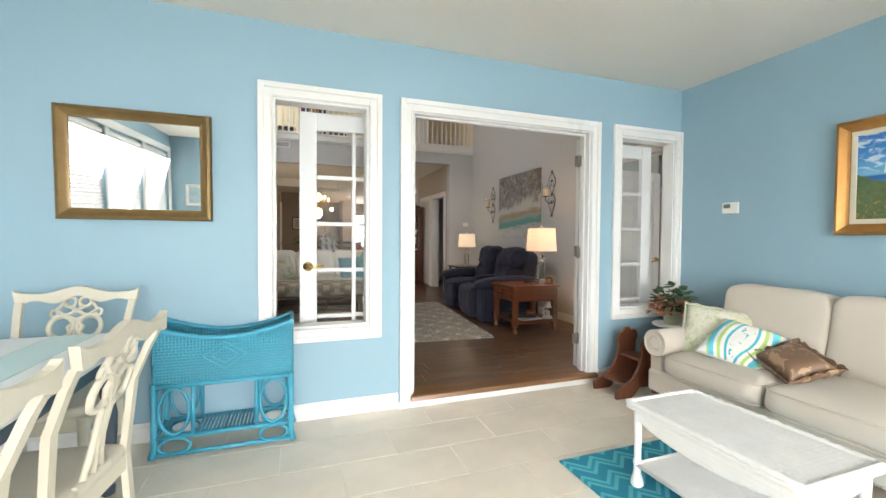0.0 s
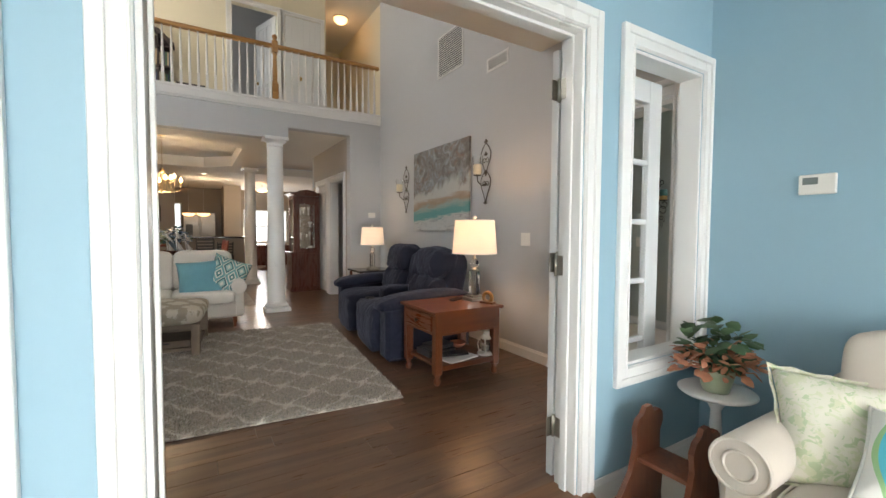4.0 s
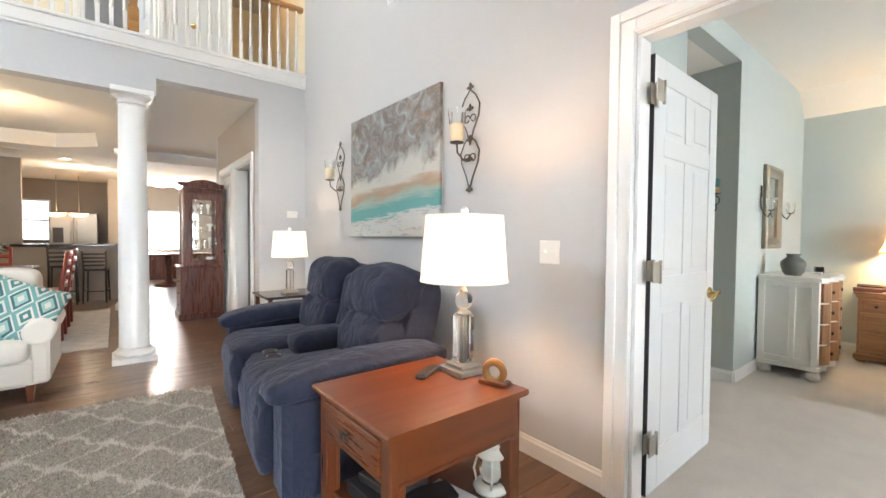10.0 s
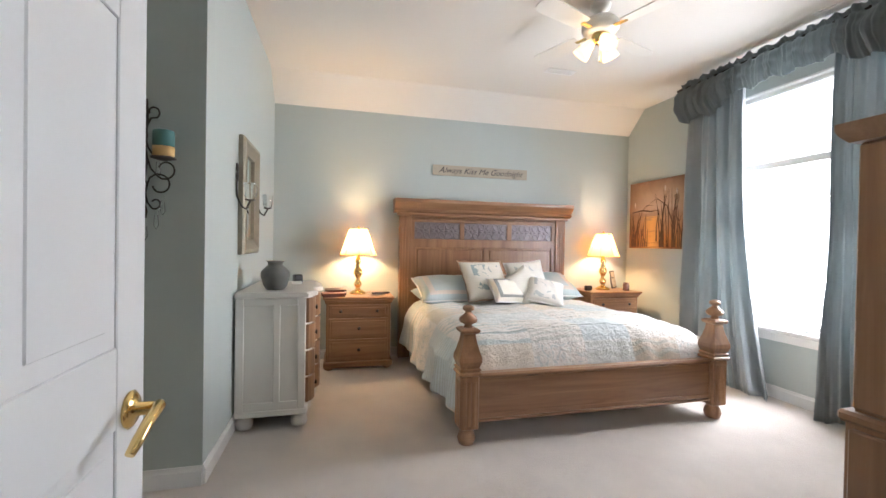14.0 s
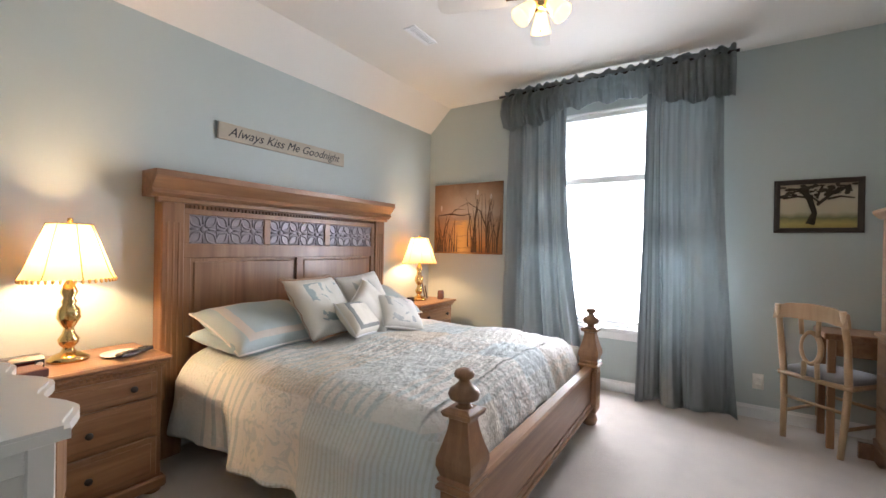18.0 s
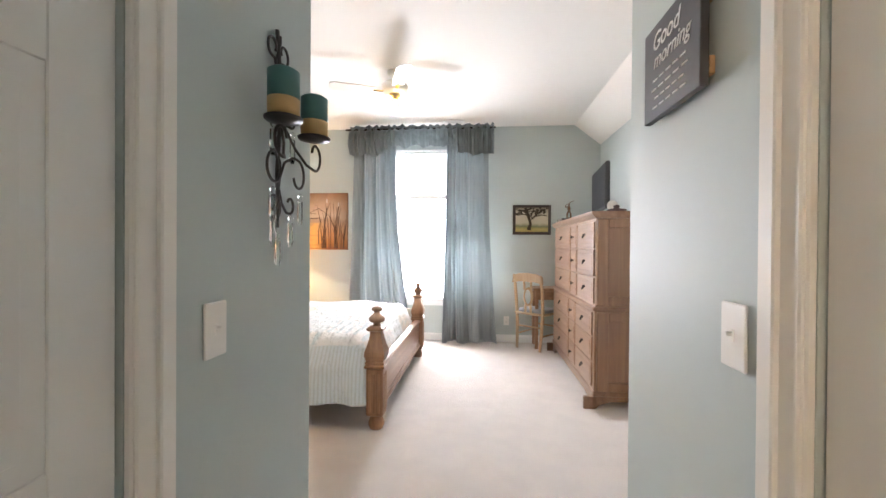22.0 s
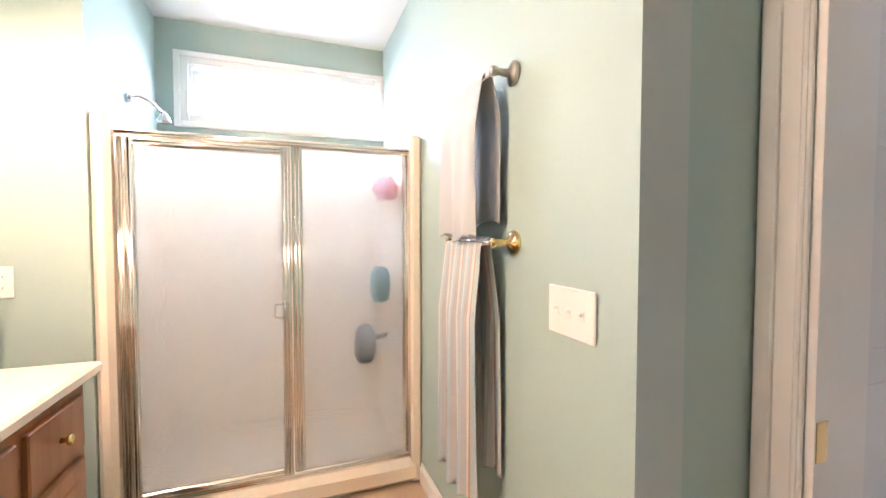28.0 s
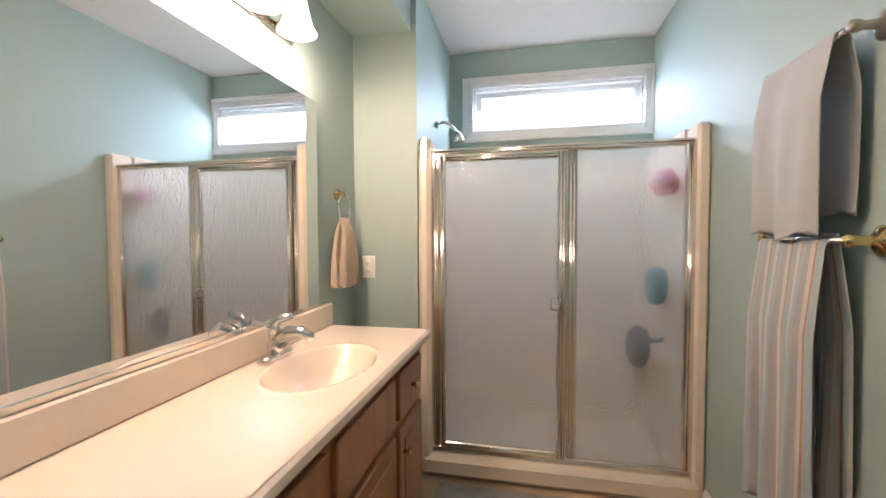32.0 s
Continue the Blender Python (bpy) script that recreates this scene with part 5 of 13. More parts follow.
def pillow_mat(name, base, band, blob=None, scale=(3.0, 3.0)):
    """Printed cushion cover: a border band and soft painted motifs."""
    m, nd, lk, bs = node_mat(name)
    tc = nd.new("ShaderNodeTexCoord")
    sp = nd.new("ShaderNodeSeparateXYZ")
    lk.new(tc.outputs["Object"], sp.inputs[0])
    ax = calc(nd, lk, "ABSOLUTE", sp.outputs[0])
    ay = calc(nd, lk, "ABSOLUTE", sp.outputs[1])
    mx = calc(nd, lk, "MAXIMUM", calc(nd, lk, "DIVIDE", ax, scale[0]), calc(nd, lk, "DIVIDE", ay, scale[1]))
    cr = ramp(nd, [(0.0, base), (0.62, band), (0.78, base)])
    cr.color_ramp.interpolation = "CONSTANT"
    lk.new(mx, cr.inputs["Fac"])
    c = cr.outputs["Color"]
    if blob:
        n = tex_noise(nd, lk, tc.outputs["Object"], 9.0, 3, 0.5, 1.5)
        inside = calc(nd, lk, "LESS_THAN", mx, 0.6)
        c = mix(nd, lk, calc(nd, lk, "MULTIPLY", calc(nd, lk, "GREATER_THAN", n, 0.56), calc(nd, lk, "MULTIPLY", inside, 0.8)), c, blob)
    w = tex_noise(nd, lk, tc.outputs["Object"], 240, 2)
    c = mix(nd, lk, calc(nd, lk, "MULTIPLY", w, 0.2), c, tuple(x * 0.6 for x in base))
    lk.new(c, bs.inputs["Base Color"])
    bs.inputs["Roughness"].default_value = 0.85
    n3 = tex_noise(nd, lk, tc.outputs["Object"], 7, 4, 0.6, 0.5)
    bump(nd, lk, bs, calc(nd, lk, "ADD", n3, calc(nd, lk, "MULTIPLY", w, 0.15)), 0.35, 0.03)
    return m


def pillow(name, m, w, h, t, material, label, piping=None, flange=0.0, e=0.55, category="pillow"):
    """A stuffed cushion lying in its xy plane."""
    p = thing(name, m, label, category)
    mb = MB()
    n, k = 26, 20
    for sg in (1, -1):
        def fn(u, v, sg=sg):
            x, y = u * 2 - 1, v * 2 - 1
            px = x * (1 - 0.07 * (1 - y * y) * abs(x))
            py = y * (1 - 0.07 * (1 - x * x) * abs(y))
            th = max(0.0, (1 - x ** 4) * (1 - y ** 4)) ** e
            th *= 1 + 0.12 * noise.noise((px * 2.5 + w * 9, py * 2.5, sg))
            return (px * w / 2, py * h / 2, sg * t / 2 * th)
        mb.sheet(fn, n, k)
    part("cover", mb, material, p)
    rim = []
    for i in range(48):
        a = i / 48 * 4
        s, f = int(a), a - int(a)
        x, y = [(-1 + 2 * f, -1), (1, -1 + 2 * f), (1 - 2 * f, 1), (-1, 1 - 2 * f)][s]
        rim.append((x * (1 - 0.07 * (1 - y * y)) * w / 2, y * (1 - 0.07 * (1 - x * x)) * h / 2, 0))
    if piping is not None:
        mb = MB()
        if flange:
            mb.tube([(q[0] * (1 + flange / w), q[1] * (1 + flange / h), 0.008 * math.sin(i * 2.1)) for i, q in enumerate(rim)], [flange * (0.5 + 0.12 * math.sin(i * 2.7)) for i in range(48)], 8, True, 0.25)
        else:
            mb.tube(rim, 0.006, 6, True)
        part("piping", mb, piping, p)
    return p


P_AQUA = pillow_mat("aqua_border_sham", (0.50, 0.585, 0.58), (0.70, 0.62, 0.54), None, (0.33, 0.25))
P_CORAL = pillow_mat("coral_print_cover", (0.70, 0.67, 0.59), (0.70, 0.67, 0.59), (0.19, 0.28, 0.29), (0.24, 0.24))
P_STRIPE = pillow_mat("cream_cover_with_grey_band", (0.72, 0.68, 0.58), (0.20, 0.21, 0.20), None, (0.19, 0.13))
P_SHELL = pillow_mat("white_shell_print_cover", (0.74, 0.72, 0.66), (0.74, 0.72, 0.66), (0.36, 0.40, 0.40), (0.2, 0.2))
M_TANPIPE = cloth("tan_fringe", (0.50, 0.32, 0.20))
M_WHITEPIPE = cloth("white_piping", (0.75, 0.74, 0.70))
pillow("pillow", pose(8.03, 2.93, 0.745, 0, -22, 4) @ pose(0, 0, 0, 0, 0, 90), 0.68, 0.48, 0.17, P_AQUA, "pale aqua bed pillow with a pink and white border", M_WHITEPIPE)
pillow("pillow", pose(8.05, 1.92, 0.77, 0, -22, -3) @ pose(0, 0, 0, 0, 0, 90), 0.68, 0.48, 0.19, P_AQUA, "pale aqua bed pillow against the headboard", M_WHITEPIPE)
pillow("pillow", pose(8.08, 1.95, 0.70, 0, -6, -3) @ pose(0, 0, 0, 0, 0, 90), 0.66, 0.44, 0.16, cloth("aqua_pillowcase", (0.52, 0.64, 0.66)), "aqua pillow under the white one")
pillow("pillow", pose(8.06, 2.95, 0.69, 0, -4, 3) @ pose(0, 0, 0, 0, 0, 90), 0.66, 0.44, 0.14, cloth("dusty_blue_pillowcase", (0.36, 0.47, 0.52)), "dusty blue pillow under the sham")
pillow("cushion", pose(7.88, 2.62, 0.84, 0, -52, 8) @ pose(0, 0, 0, 0, 0, 90), 0.46, 0.44, 0.15, P_CORAL, "cream cushion with a blue coral print and tan fringe", M_TANPIPE, 0.018)
pillow("cushion", pose(7.70, 2.47, 0.76, 0, -50, 22) @ pose(0, 0, 0, 0, 0, 84), 0.38, 0.26, 0.13, P_STRIPE, "small cream cushion with a grey band border", M_WHITEPIPE)
pillow("cushion", pose(7.93, 2.16, 0.85, 0, -58, -6) @ pose(0, 0, 0, 0, 0, 96), 0.40, 0.40, 0.14, P_SHELL, "white cushion with a grey seashell print", M_WHITEPIPE)
pillow("cushion", pose(7.78, 2.25, 0.79, 0, -55, 12) @ pose(0, 0, 0, 0, 0, 118), 0.38, 0.36, 0.14, cloth("ivory_cushion", (0.74, 0.71, 0.63)), "plain ivory cushion tilted on the bed", M_WHITEPIPE)
pillow("cushion", pose(7.66, 2.10, 0.75, 0, -42, -4) @ pose(0, 0, 0, 0, 0, 72), 0.36, 0.30, 0.14, P_SHELL, "white cushion with pale grey scrolls lying in front", M_WHITEPIPE)


def knob_small(p, at, rx, material, label=""):
    mb = MB()
    mb.lathe([(0, 0), (0.008, 0), (0.006, 0.012), (0.015, 0.018), (0.014, 0.026), (0, 0.028)], n=12)
    return part("knob", mb, material, p, label, pose(*at, *rx))


def nightstand(name, y0, y1, top, label):
    n = thing(name, pose(0, 0, 0), label, "nightstand")
    x0, x1 = 8.02, 8.42
    mb = MB()
    mb.box(x0, y0 + 0.02, 0.07, x1, y1 - 0.02, top - 0.06, 0.004)
    part("body", mb, M_PINE, n)
    mb = MB()
    mb.box(x0 - 0.045, y0 - 0.01, top - 0.022, x1, y1 + 0.01, top, 0.008)
    mb.box(x0 - 0.03, y0 + 0.002, top - 0.04, x1, y1 - 0.002, top - 0.022, 0.006)
    mb.box(x0 - 0.012, y0 + 0.01, top - 0.062, x1, y1 - 0.01, top - 0.04, 0.004)
    part("top", mb, M_PINEX, n, "moulded pine top")
    den = MB()
    c = int((y1 - y0 - 0.04) / 0.024)
    for i in range(c):
        den.box(x0 - 0.018, y0 + 0.02 + i * 0.024, top - 0.058, x0 - 0.010, y0 + 0.033 + i * 0.024, top - 0.044, 0.001)
    tagged(part("dentil_moulding", den, M_PINEX, n), kind="stuff")
    mb = MB()
    mb.box(x0 - 0.02, y0, 0.03, x1, y1, 0.085, 0.008)
    part("plinth", mb, M_PINEX, n)
    for yy in (y0 + 0.05, y1 - 0.05):
        mb = MB()
        mb.lathe([(0.03, 0.007), (0.042, 0.015), (0.04, 0.03), (0.03, 0.036)], (x0 + 0.03, yy, 0), 14)
        part("foot", mb, M_PINE, n)
    h = top - 0.07 - 0.095
    z = 0.095
    for k, hh in enumerate((h * 0.39, h * 0.37, h * 0.24)):
        mb = MB()
        mb.box(x0 - 0.014, y0 + 0.045, z + 0.006, x0 + 0.01, y1 - 0.045, z + hh - 0.006, 0.004)
        mb.box(x0 - 0.018, y0 + 0.07, z + 0.03, x0 - 0.01, y1 - 0.07, z + hh - 0.03, 0.003)
        d = part("drawer", mb, M_PINEX, n)
        ys = ((y0 + y1) / 2,) if k < 2 else (y0 + 0.15, y1 - 0.15)
        for yy in ys:
            knob_small(d, (x0 - 0.016, yy, z + hh / 2), (0, -90, 0), M_IRON, "dark round knob")
        z += hh
    return n


nightstand("nightstand", 3.49, 4.12, 0.685, "honey pine nightstand with three drawers beside the bed")
nightstand("nightstand", 0.75, 1.38, 0.70, "honey pine nightstand below the beach painting")


def shade_mat(name, col, strength, through=0.5):
    """A lit fabric lampshade: light comes through it."""
    m, nd, lk, bs = node_mat(name)
    v = coords(nd, lk)
    w = tex_noise(nd, lk, v, 300, 2)
    c = mix(nd, lk, calc(nd, lk, "MULTIPLY", w, 0.15), col, tuple(x * 0.7 for x in col))
    lk.new(c, bs.inputs["Base Color"])
    bs.inputs["Roughness"].default_value = 0.8
    lk.new(c, bs.inputs["Emission Color"])
    bs.inputs["Emission Strength"].default_value = strength
    tr = nd.new("ShaderNodeBsdfTranslucent")
    lk.new(c, tr.inputs["Color"])
    ms = nd.new("ShaderNodeMixShader")
    ms.inputs[0].default_value = through
    lk.new(bs.outputs[0], ms.inputs[1])
    lk.new(tr.outputs[0], ms.inputs[2])
    lk.new(ms.outputs[0], nd["Material Output"].inputs["Surface"])
    return m


M_SHADE_WARM = shade_mat("lit_cream_silk_shade", (0.9, 0.55, 0.22), 0.30, 0.38)
M_SHADE_WHITE = shade_mat("lit_white_linen_shade", (0.97, 0.88, 0.76), 0.10, 0.12)


M_SEAM = cloth("amber_seam_braid", (0.30, 0.17, 0.06))


def brass_lamp(name, x, y, z, label):
    l = thing(name, pose(x, y, z), label, "table lamp")
    mb = MB()
    mb.lathe([(0, 0), (0.075, 0), (0.078, 0.012), (0.055, 0.03), (0.03, 0.04), (0.02, 0.06), (0.035, 0.08), (0.04, 0.10), (0.025, 0.125), (0.018, 0.15), (0.03, 0.17), (0.045, 0.20), (0.04, 0.24), (0.022, 0.26), (0.03, 0.275), (0.02, 0.29), (0.035, 0.32), (0.022, 0.35), (0.012, 0.37), (0.01, 0.42)], n=22)
    part("base", mb, M_BRASS, l, "turned polished brass base")
    mb = MB()
    prof = [(0.172, 0.385), (0.155, 0.42), (0.125, 0.51), (0.098, 0.59), (0.082, 0.635)]
    vs = []
    n = 40
    for r, zz in prof:
        for i in range(n):
            t = 2 * math.pi * i / n
            rr = r * (1 + 0.035 * abs(math.cos(4 * t)) ** 6)
            vs.append((rr * math.cos(t), rr * math.sin(t), zz))
    mb.add(vs, [(k * n + i, k * n + (i + 1) % n, (k + 1) * n + (i + 1) % n, (k + 1) * n + i) for k in range(4) for i in range(n)], True)
    sd_ = part("shade", mb, M_SHADE_WARM, l, "lit cream bell-shaped shade")
    for k in range(8):
        t = k * math.pi / 4
        part("seam_trim", MB().tube([(r * 1.037 * math.cos(t), r * 1.037 * math.sin(t), zz) for r, zz in prof], 0.0022, 6), M_SEAM, sd_)
    mb = MB()
    for i in range(44):
        t = 2 * math.pi * i / 44
        mb.ell((0.172 * math.cos(t), 0.172 * math.sin(t), 0.376), (0.006, 0.006, 0.011), 6, 5)
    tagged(part("beaded_fringe", mb, plain("amber_glass_bead", (0.70, 0.42, 0.16), 0.2), l), kind="stuff")
    mb = MB()
    mb.lathe([(0.004, 0.42), (0.004, 0.64), (0.012, 0.645), (0.010, 0.66), (0, 0.665)], n=10)
    mb.tube([(0.083 * math.cos(t), 0.083 * math.sin(t), 0.634) for t in [2 * math.pi * i / 24 for i in range(24)]], 0.003, 6, True)
    part("finial", mb, M_BRASS, l)
    return l


brass_lamp("table_lamp", 8.24, 3.81, 0.685, "lit brass table lamp with a cream bell shade")
bulb("bulb_bed_north", (8.24, 3.81, 1.18), 44, 0.05, (1.0, 0.66, 0.33))
brass_lamp("table_lamp", 8.23, 1.07, 0.70, "lit brass table lamp in the corner by the painting")
bulb("bulb_bed_south", (8.23, 1.07, 1.195), 34, 0.05, (1.0, 0.66, 0.33))


def text_mesh(body, size, ext=0.001, shear=0.0):
    cu = bpy.data.curves.new("lettering", "FONT")
    cu.body, cu.size, cu.extrude, cu.shear = body, size, ext, shear
    cu.align_x, cu.align_y = "CENTER", "CENTER"
    ob = bpy.data.objects.new("lettering", cu)
    scene.collection.objects.link(ob)
    bpy.context.view_layer.update()
    me = bpy.data.meshes.new_from_object(ob.evaluated_get(bpy.context.evaluated_depsgraph_get()))
    bpy.data.objects.remove(ob)
    return me


sign = thing("wall_sign", pose(8.437, 2.49, 1.98, 90, 0, -90), "weathered cream wooden sign with black script over the bed", "sign")
mb = MB()
mb.box(-0.545, -0.056, 0, 0.545, 0.056, 0.02, 0.003)
part("board", mb, plain("weathered_cream_board", (0.44, 0.385, 0.30), 0.7, 0, 0.18, 6, 40, 0.2), sign)
tx = text_mesh("Always Kiss Me Goodnight", 0.088, 0.001, 0.42)
part("lettering", tx, M_BLACK, sign, "black painted script", pose(0, 0, 0.021))

# framed things
M_GOLD = plain("antique_gold_frame", (0.44, 0.22, 0.065), 0.36, 0.65, 0.25, 14, 50, 0.25)
M_OLIVE = plain("dull_champagne_frame", (0.27, 0.24, 0.175), 0.45, 0.4, 0.3, 16, 60, 0.3)
M_DKFRAME = plain("black_brown_frame", (0.05, 0.035, 0.025), 0.4, 0, 0.2, 10, 50, 0.1)


def framed(name, m, w, h, fw, frame_mat, face_mat, label, category="picture", depth=0.035, inner=None, canvas=False):
    """A picture or mirror standing out along local +z."""
    p = thing(name, m, label, category)
    if canvas:
        mb = MB()
        mb.box(-w / 2, -h / 2, depth * 0.3, w / 2, h / 2, depth, 0.003)
        part("canvas", mb, face_mat, p)
        part("stretcher", MB().box(-w / 2 + 0.012, -h / 2 + 0.012, 0, w / 2 - 0.012, h / 2 - 0.012, depth * 0.3, 0.001), M_WHITE_WOOD, p, "pale wooden stretcher")
        return p
    mb = MB()
    prof = [(0, 0), (fw, 0), (fw, depth * 0.45), (fw * 0.82, depth * 0.55), (fw * 0.6, depth * 0.75), (fw * 0.35, depth), (fw * 0.12, depth * 0.9), (0, depth * 0.6)]
    cs = [(-1, -1), (1, -1), (1, 1), (-1, 1)]
    vs, fs, n = [], [], len(prof)
    for sx, sy in cs:
        for d, z in prof:
            vs.append((sx * (w / 2 - d), sy * (h / 2 - d), z))
    for c in range(4):
        for i in range(n):
            j, e = (i + 1) % n, (c + 1) % 4
            fs.append((c * n + i, c * n + j, e * n + j, e * n + i))
    mb.add(vs, fs)
    part("frame", mb, frame_mat, p)
    if inner is not None:
        mb = MB()
        g = fw + 0.03
        mb.box(-w / 2 + fw, -h / 2 + fw, 0.004, w / 2 - fw, -h / 2 + g, 0.014, 0.002)
        mb.box(-w / 2 + fw, h / 2 - g, 0.004, w / 2 - fw, h / 2 - fw, 0.014, 0.002)
        mb.box(-w / 2 + fw, -h / 2 + g, 0.004, -w / 2 + g, h / 2 - g, 0.014, 0.002)
        mb.box(w / 2 - g, -h / 2 + g, 0.004, w / 2 - fw, h / 2 - g, 0.014, 0.002)
        part("liner", mb, inner, p)
    mb = MB()
    mb.box(-w / 2 + fw * 0.9, -h / 2 + fw * 0.9, 0.002, w / 2 - fw * 0.9, h / 2 - fw * 0.9, 0.008, 0)
    part("mirror_glass" if category == "mirror" else "picture_sheet", mb, face_mat, p)
    return p


def painting(name, build):
    """Painted picture: build(nd, lk, x, y) returns a colour from local coordinates in metres."""
    m, nd, lk, bs = node_mat(name)
    tc = nd.new("ShaderNodeTexCoord")
    sp = nd.new("ShaderNodeSeparateXYZ")
    lk.new(tc.outputs["Object"], sp.inputs[0])
    c = build(nd, lk, sp.outputs[0], sp.outputs[1], tc.outputs["Object"])
    lk.new(c, bs.inputs["Base Color"])
    bs.inputs["Roughness"].default_value = 0.55
    bump(nd, lk, bs, tex_noise(nd, lk, tc.outputs["Object"], 60, 4), 0.25, 0.003)
    return m


def band(nd, lk, y, edges, wob=None):
    """A colour ramp up the picture; edges are (height, colour)."""
    lo, hi = edges[0][0], edges[-1][0]
    f = calc(nd, lk, "DIVIDE", calc(nd, lk, "SUBTRACT", y if wob is None else calc(nd, lk, "ADD", y, wob), lo), hi - lo)
    cr = ramp(nd, [((e - lo) / (hi - lo), c) for e, c in edges])
    lk.new(f, cr.inputs["Fac"])
    return cr.outputs["Color"]


def sunset(nd, lk, x, y, v):
    n = tex_noise(nd, lk, v, 5, 4, 0.6, 0.8)
    c = band(nd, lk, y, [(-0.38, (0.26, 0.10, 0.03)), (-0.28, (0.50, 0.22, 0.06)), (-0.10, (0.50, 0.30, 0.16)), (0.02, (0.46, 0.33, 0.23)), (0.06, (0.60, 0.47, 0.35)), (0.22, (0.50, 0.35, 0.23)), (0.38, (0.22, 0.11, 0.05))], calc(nd, lk, "MULTIPLY", calc(nd, lk, "SUBTRACT", n, 0.5), 0.16))
    gx = calc(nd, lk, "POWER", 2.718, calc(nd, lk, "MULTIPLY", calc(nd, lk, "POWER", calc(nd, lk, "DIVIDE", calc(nd, lk, "ADD", x, 0.06), 0.11), 2.0), -1.0))
    low = calc(nd, lk, "LESS_THAN", y, -0.02)
    rip = calc(nd, lk, "GREATER_THAN", tex_noise(nd, lk, coords(nd, lk, (4, 40, 1)), 1.0, 2), 0.42)
    c = mix(nd, lk, calc(nd, lk, "MULTIPLY", calc(nd, lk, "MULTIPLY", gx, low), calc(nd, lk, "ADD", calc(nd, lk, "MULTIPLY", rip, 0.5), 0.35)), c, (0.88, 0.52, 0.14))
    e = calc(nd, lk, "MULTIPLY", calc(nd, lk, "POWER", calc(nd, lk, "ABSOLUTE", x), 2.0), 4.5)
    return mix(nd, lk, e, c, (0.16, 0.065, 0.02))


sun_pic = framed("painting", pose(7.93, 0.602, 1.555, 90, 0, 180), 0.83, 0.755, 0, None, painting("sunset_reeds_paint", sunset), "unframed canvas of reeds at an orange sunset", "painting", 0.035, None, True)
mb = MB()
rng = random.Random(4)
for i in range(46):
    left = rng.random() < 0.38
    x0 = rng.uniform(-0.37, -0.12) if left else rng.uniform(0.05, 0.38)
    h0 = rng.uniform(0.18, 0.42) if left else rng.uniform(0.25, 0.62)
    b = rng.uniform(-0.10, 0.10)
    pts = [(x0 + b * t * t, -0.36 + h0 * t, 0.036) for t in (0, 0.25, 0.5, 0.75, 1)]
    mb.tube([(min(0.40, max(-0.40, p[0])), p[1], p[2]) for p in pts], [0.007, 0.006, 0.005, 0.003, 0.001], 4, False, 0.3)
mb.tube([(0.24, -0.1, 0.036), (0.16, 0.08, 0.036), (0.02, 0.17, 0.036), (-0.08, 0.13, 0.036), (-0.20, 0.05, 0.036)], [0.008, 0.007, 0.006, 0.005, 0.003], 4, False, 0.3)
mb.tube([(-0.36, 0.04, 0.036), (-0.20, 0.055, 0.036), (-0.05, 0.035, 0.036), (0.06, 0.05, 0.036)], [0.012, 0.018, 0.010, 0.003], 4, False, 0.3)
mb.tube([(-0.20, 0.05, 0.036), (-0.14, 0.105, 0.036), (-0.02, 0.10, 0.036)], [0.010, 0.008, 0.003], 4, False, 0.3)
for x0, y0, x1, y1 in ((-0.28, -0.20, -0.22, 0.0), (0.02, -0.30, 0.05, 0.03), (0.24, -0.25, 0.30, 0.24), (0.12, -0.25, 0.13, 0.20)):
    mb.tube([(x0, y0, 0.036), ((x0 + x1) / 2 - 0.02, (y0 + y1) / 2, 0.036), (x1, y1, 0.036)], [0.009, 0.006, 0.004], 4, False, 0.3)
tagged(part("painted_reeds", mb, plain("dark_umber_paint", (0.085, 0.038, 0.016), 0.6), sun_pic), kind="stuff")
mb = MB()
for x0, y0 in ((0.13, 0.27), (0.29, 0.22), (-0.32, 0.12)):
    mb.ell((x0, y0, 0.036), (0.012, 0.032, 0.002), 8, 6)
tagged(part("painted_seed_heads", mb, plain("pale_cream_paint", (0.62, 0.54, 0.44), 0.6), sun_pic), kind="stuff")


def oak_pic(nd, lk, x, y, v):
    n = tex_noise(nd, lk, v, 14, 3)
    return band(nd, lk, y, [(-0.19, (0.20, 0.15, 0.04)), (-0.10, (0.42, 0.34, 0.10)), (-0.06, (0.16, 0.17, 0.07)), (-0.02, (0.48, 0.44, 0.30)), (0.12, (0.55, 0.50, 0.38)), (0.19, (0.25, 0.20, 0.12))], calc(nd, lk, "MULTIPLY", n, 0.05))


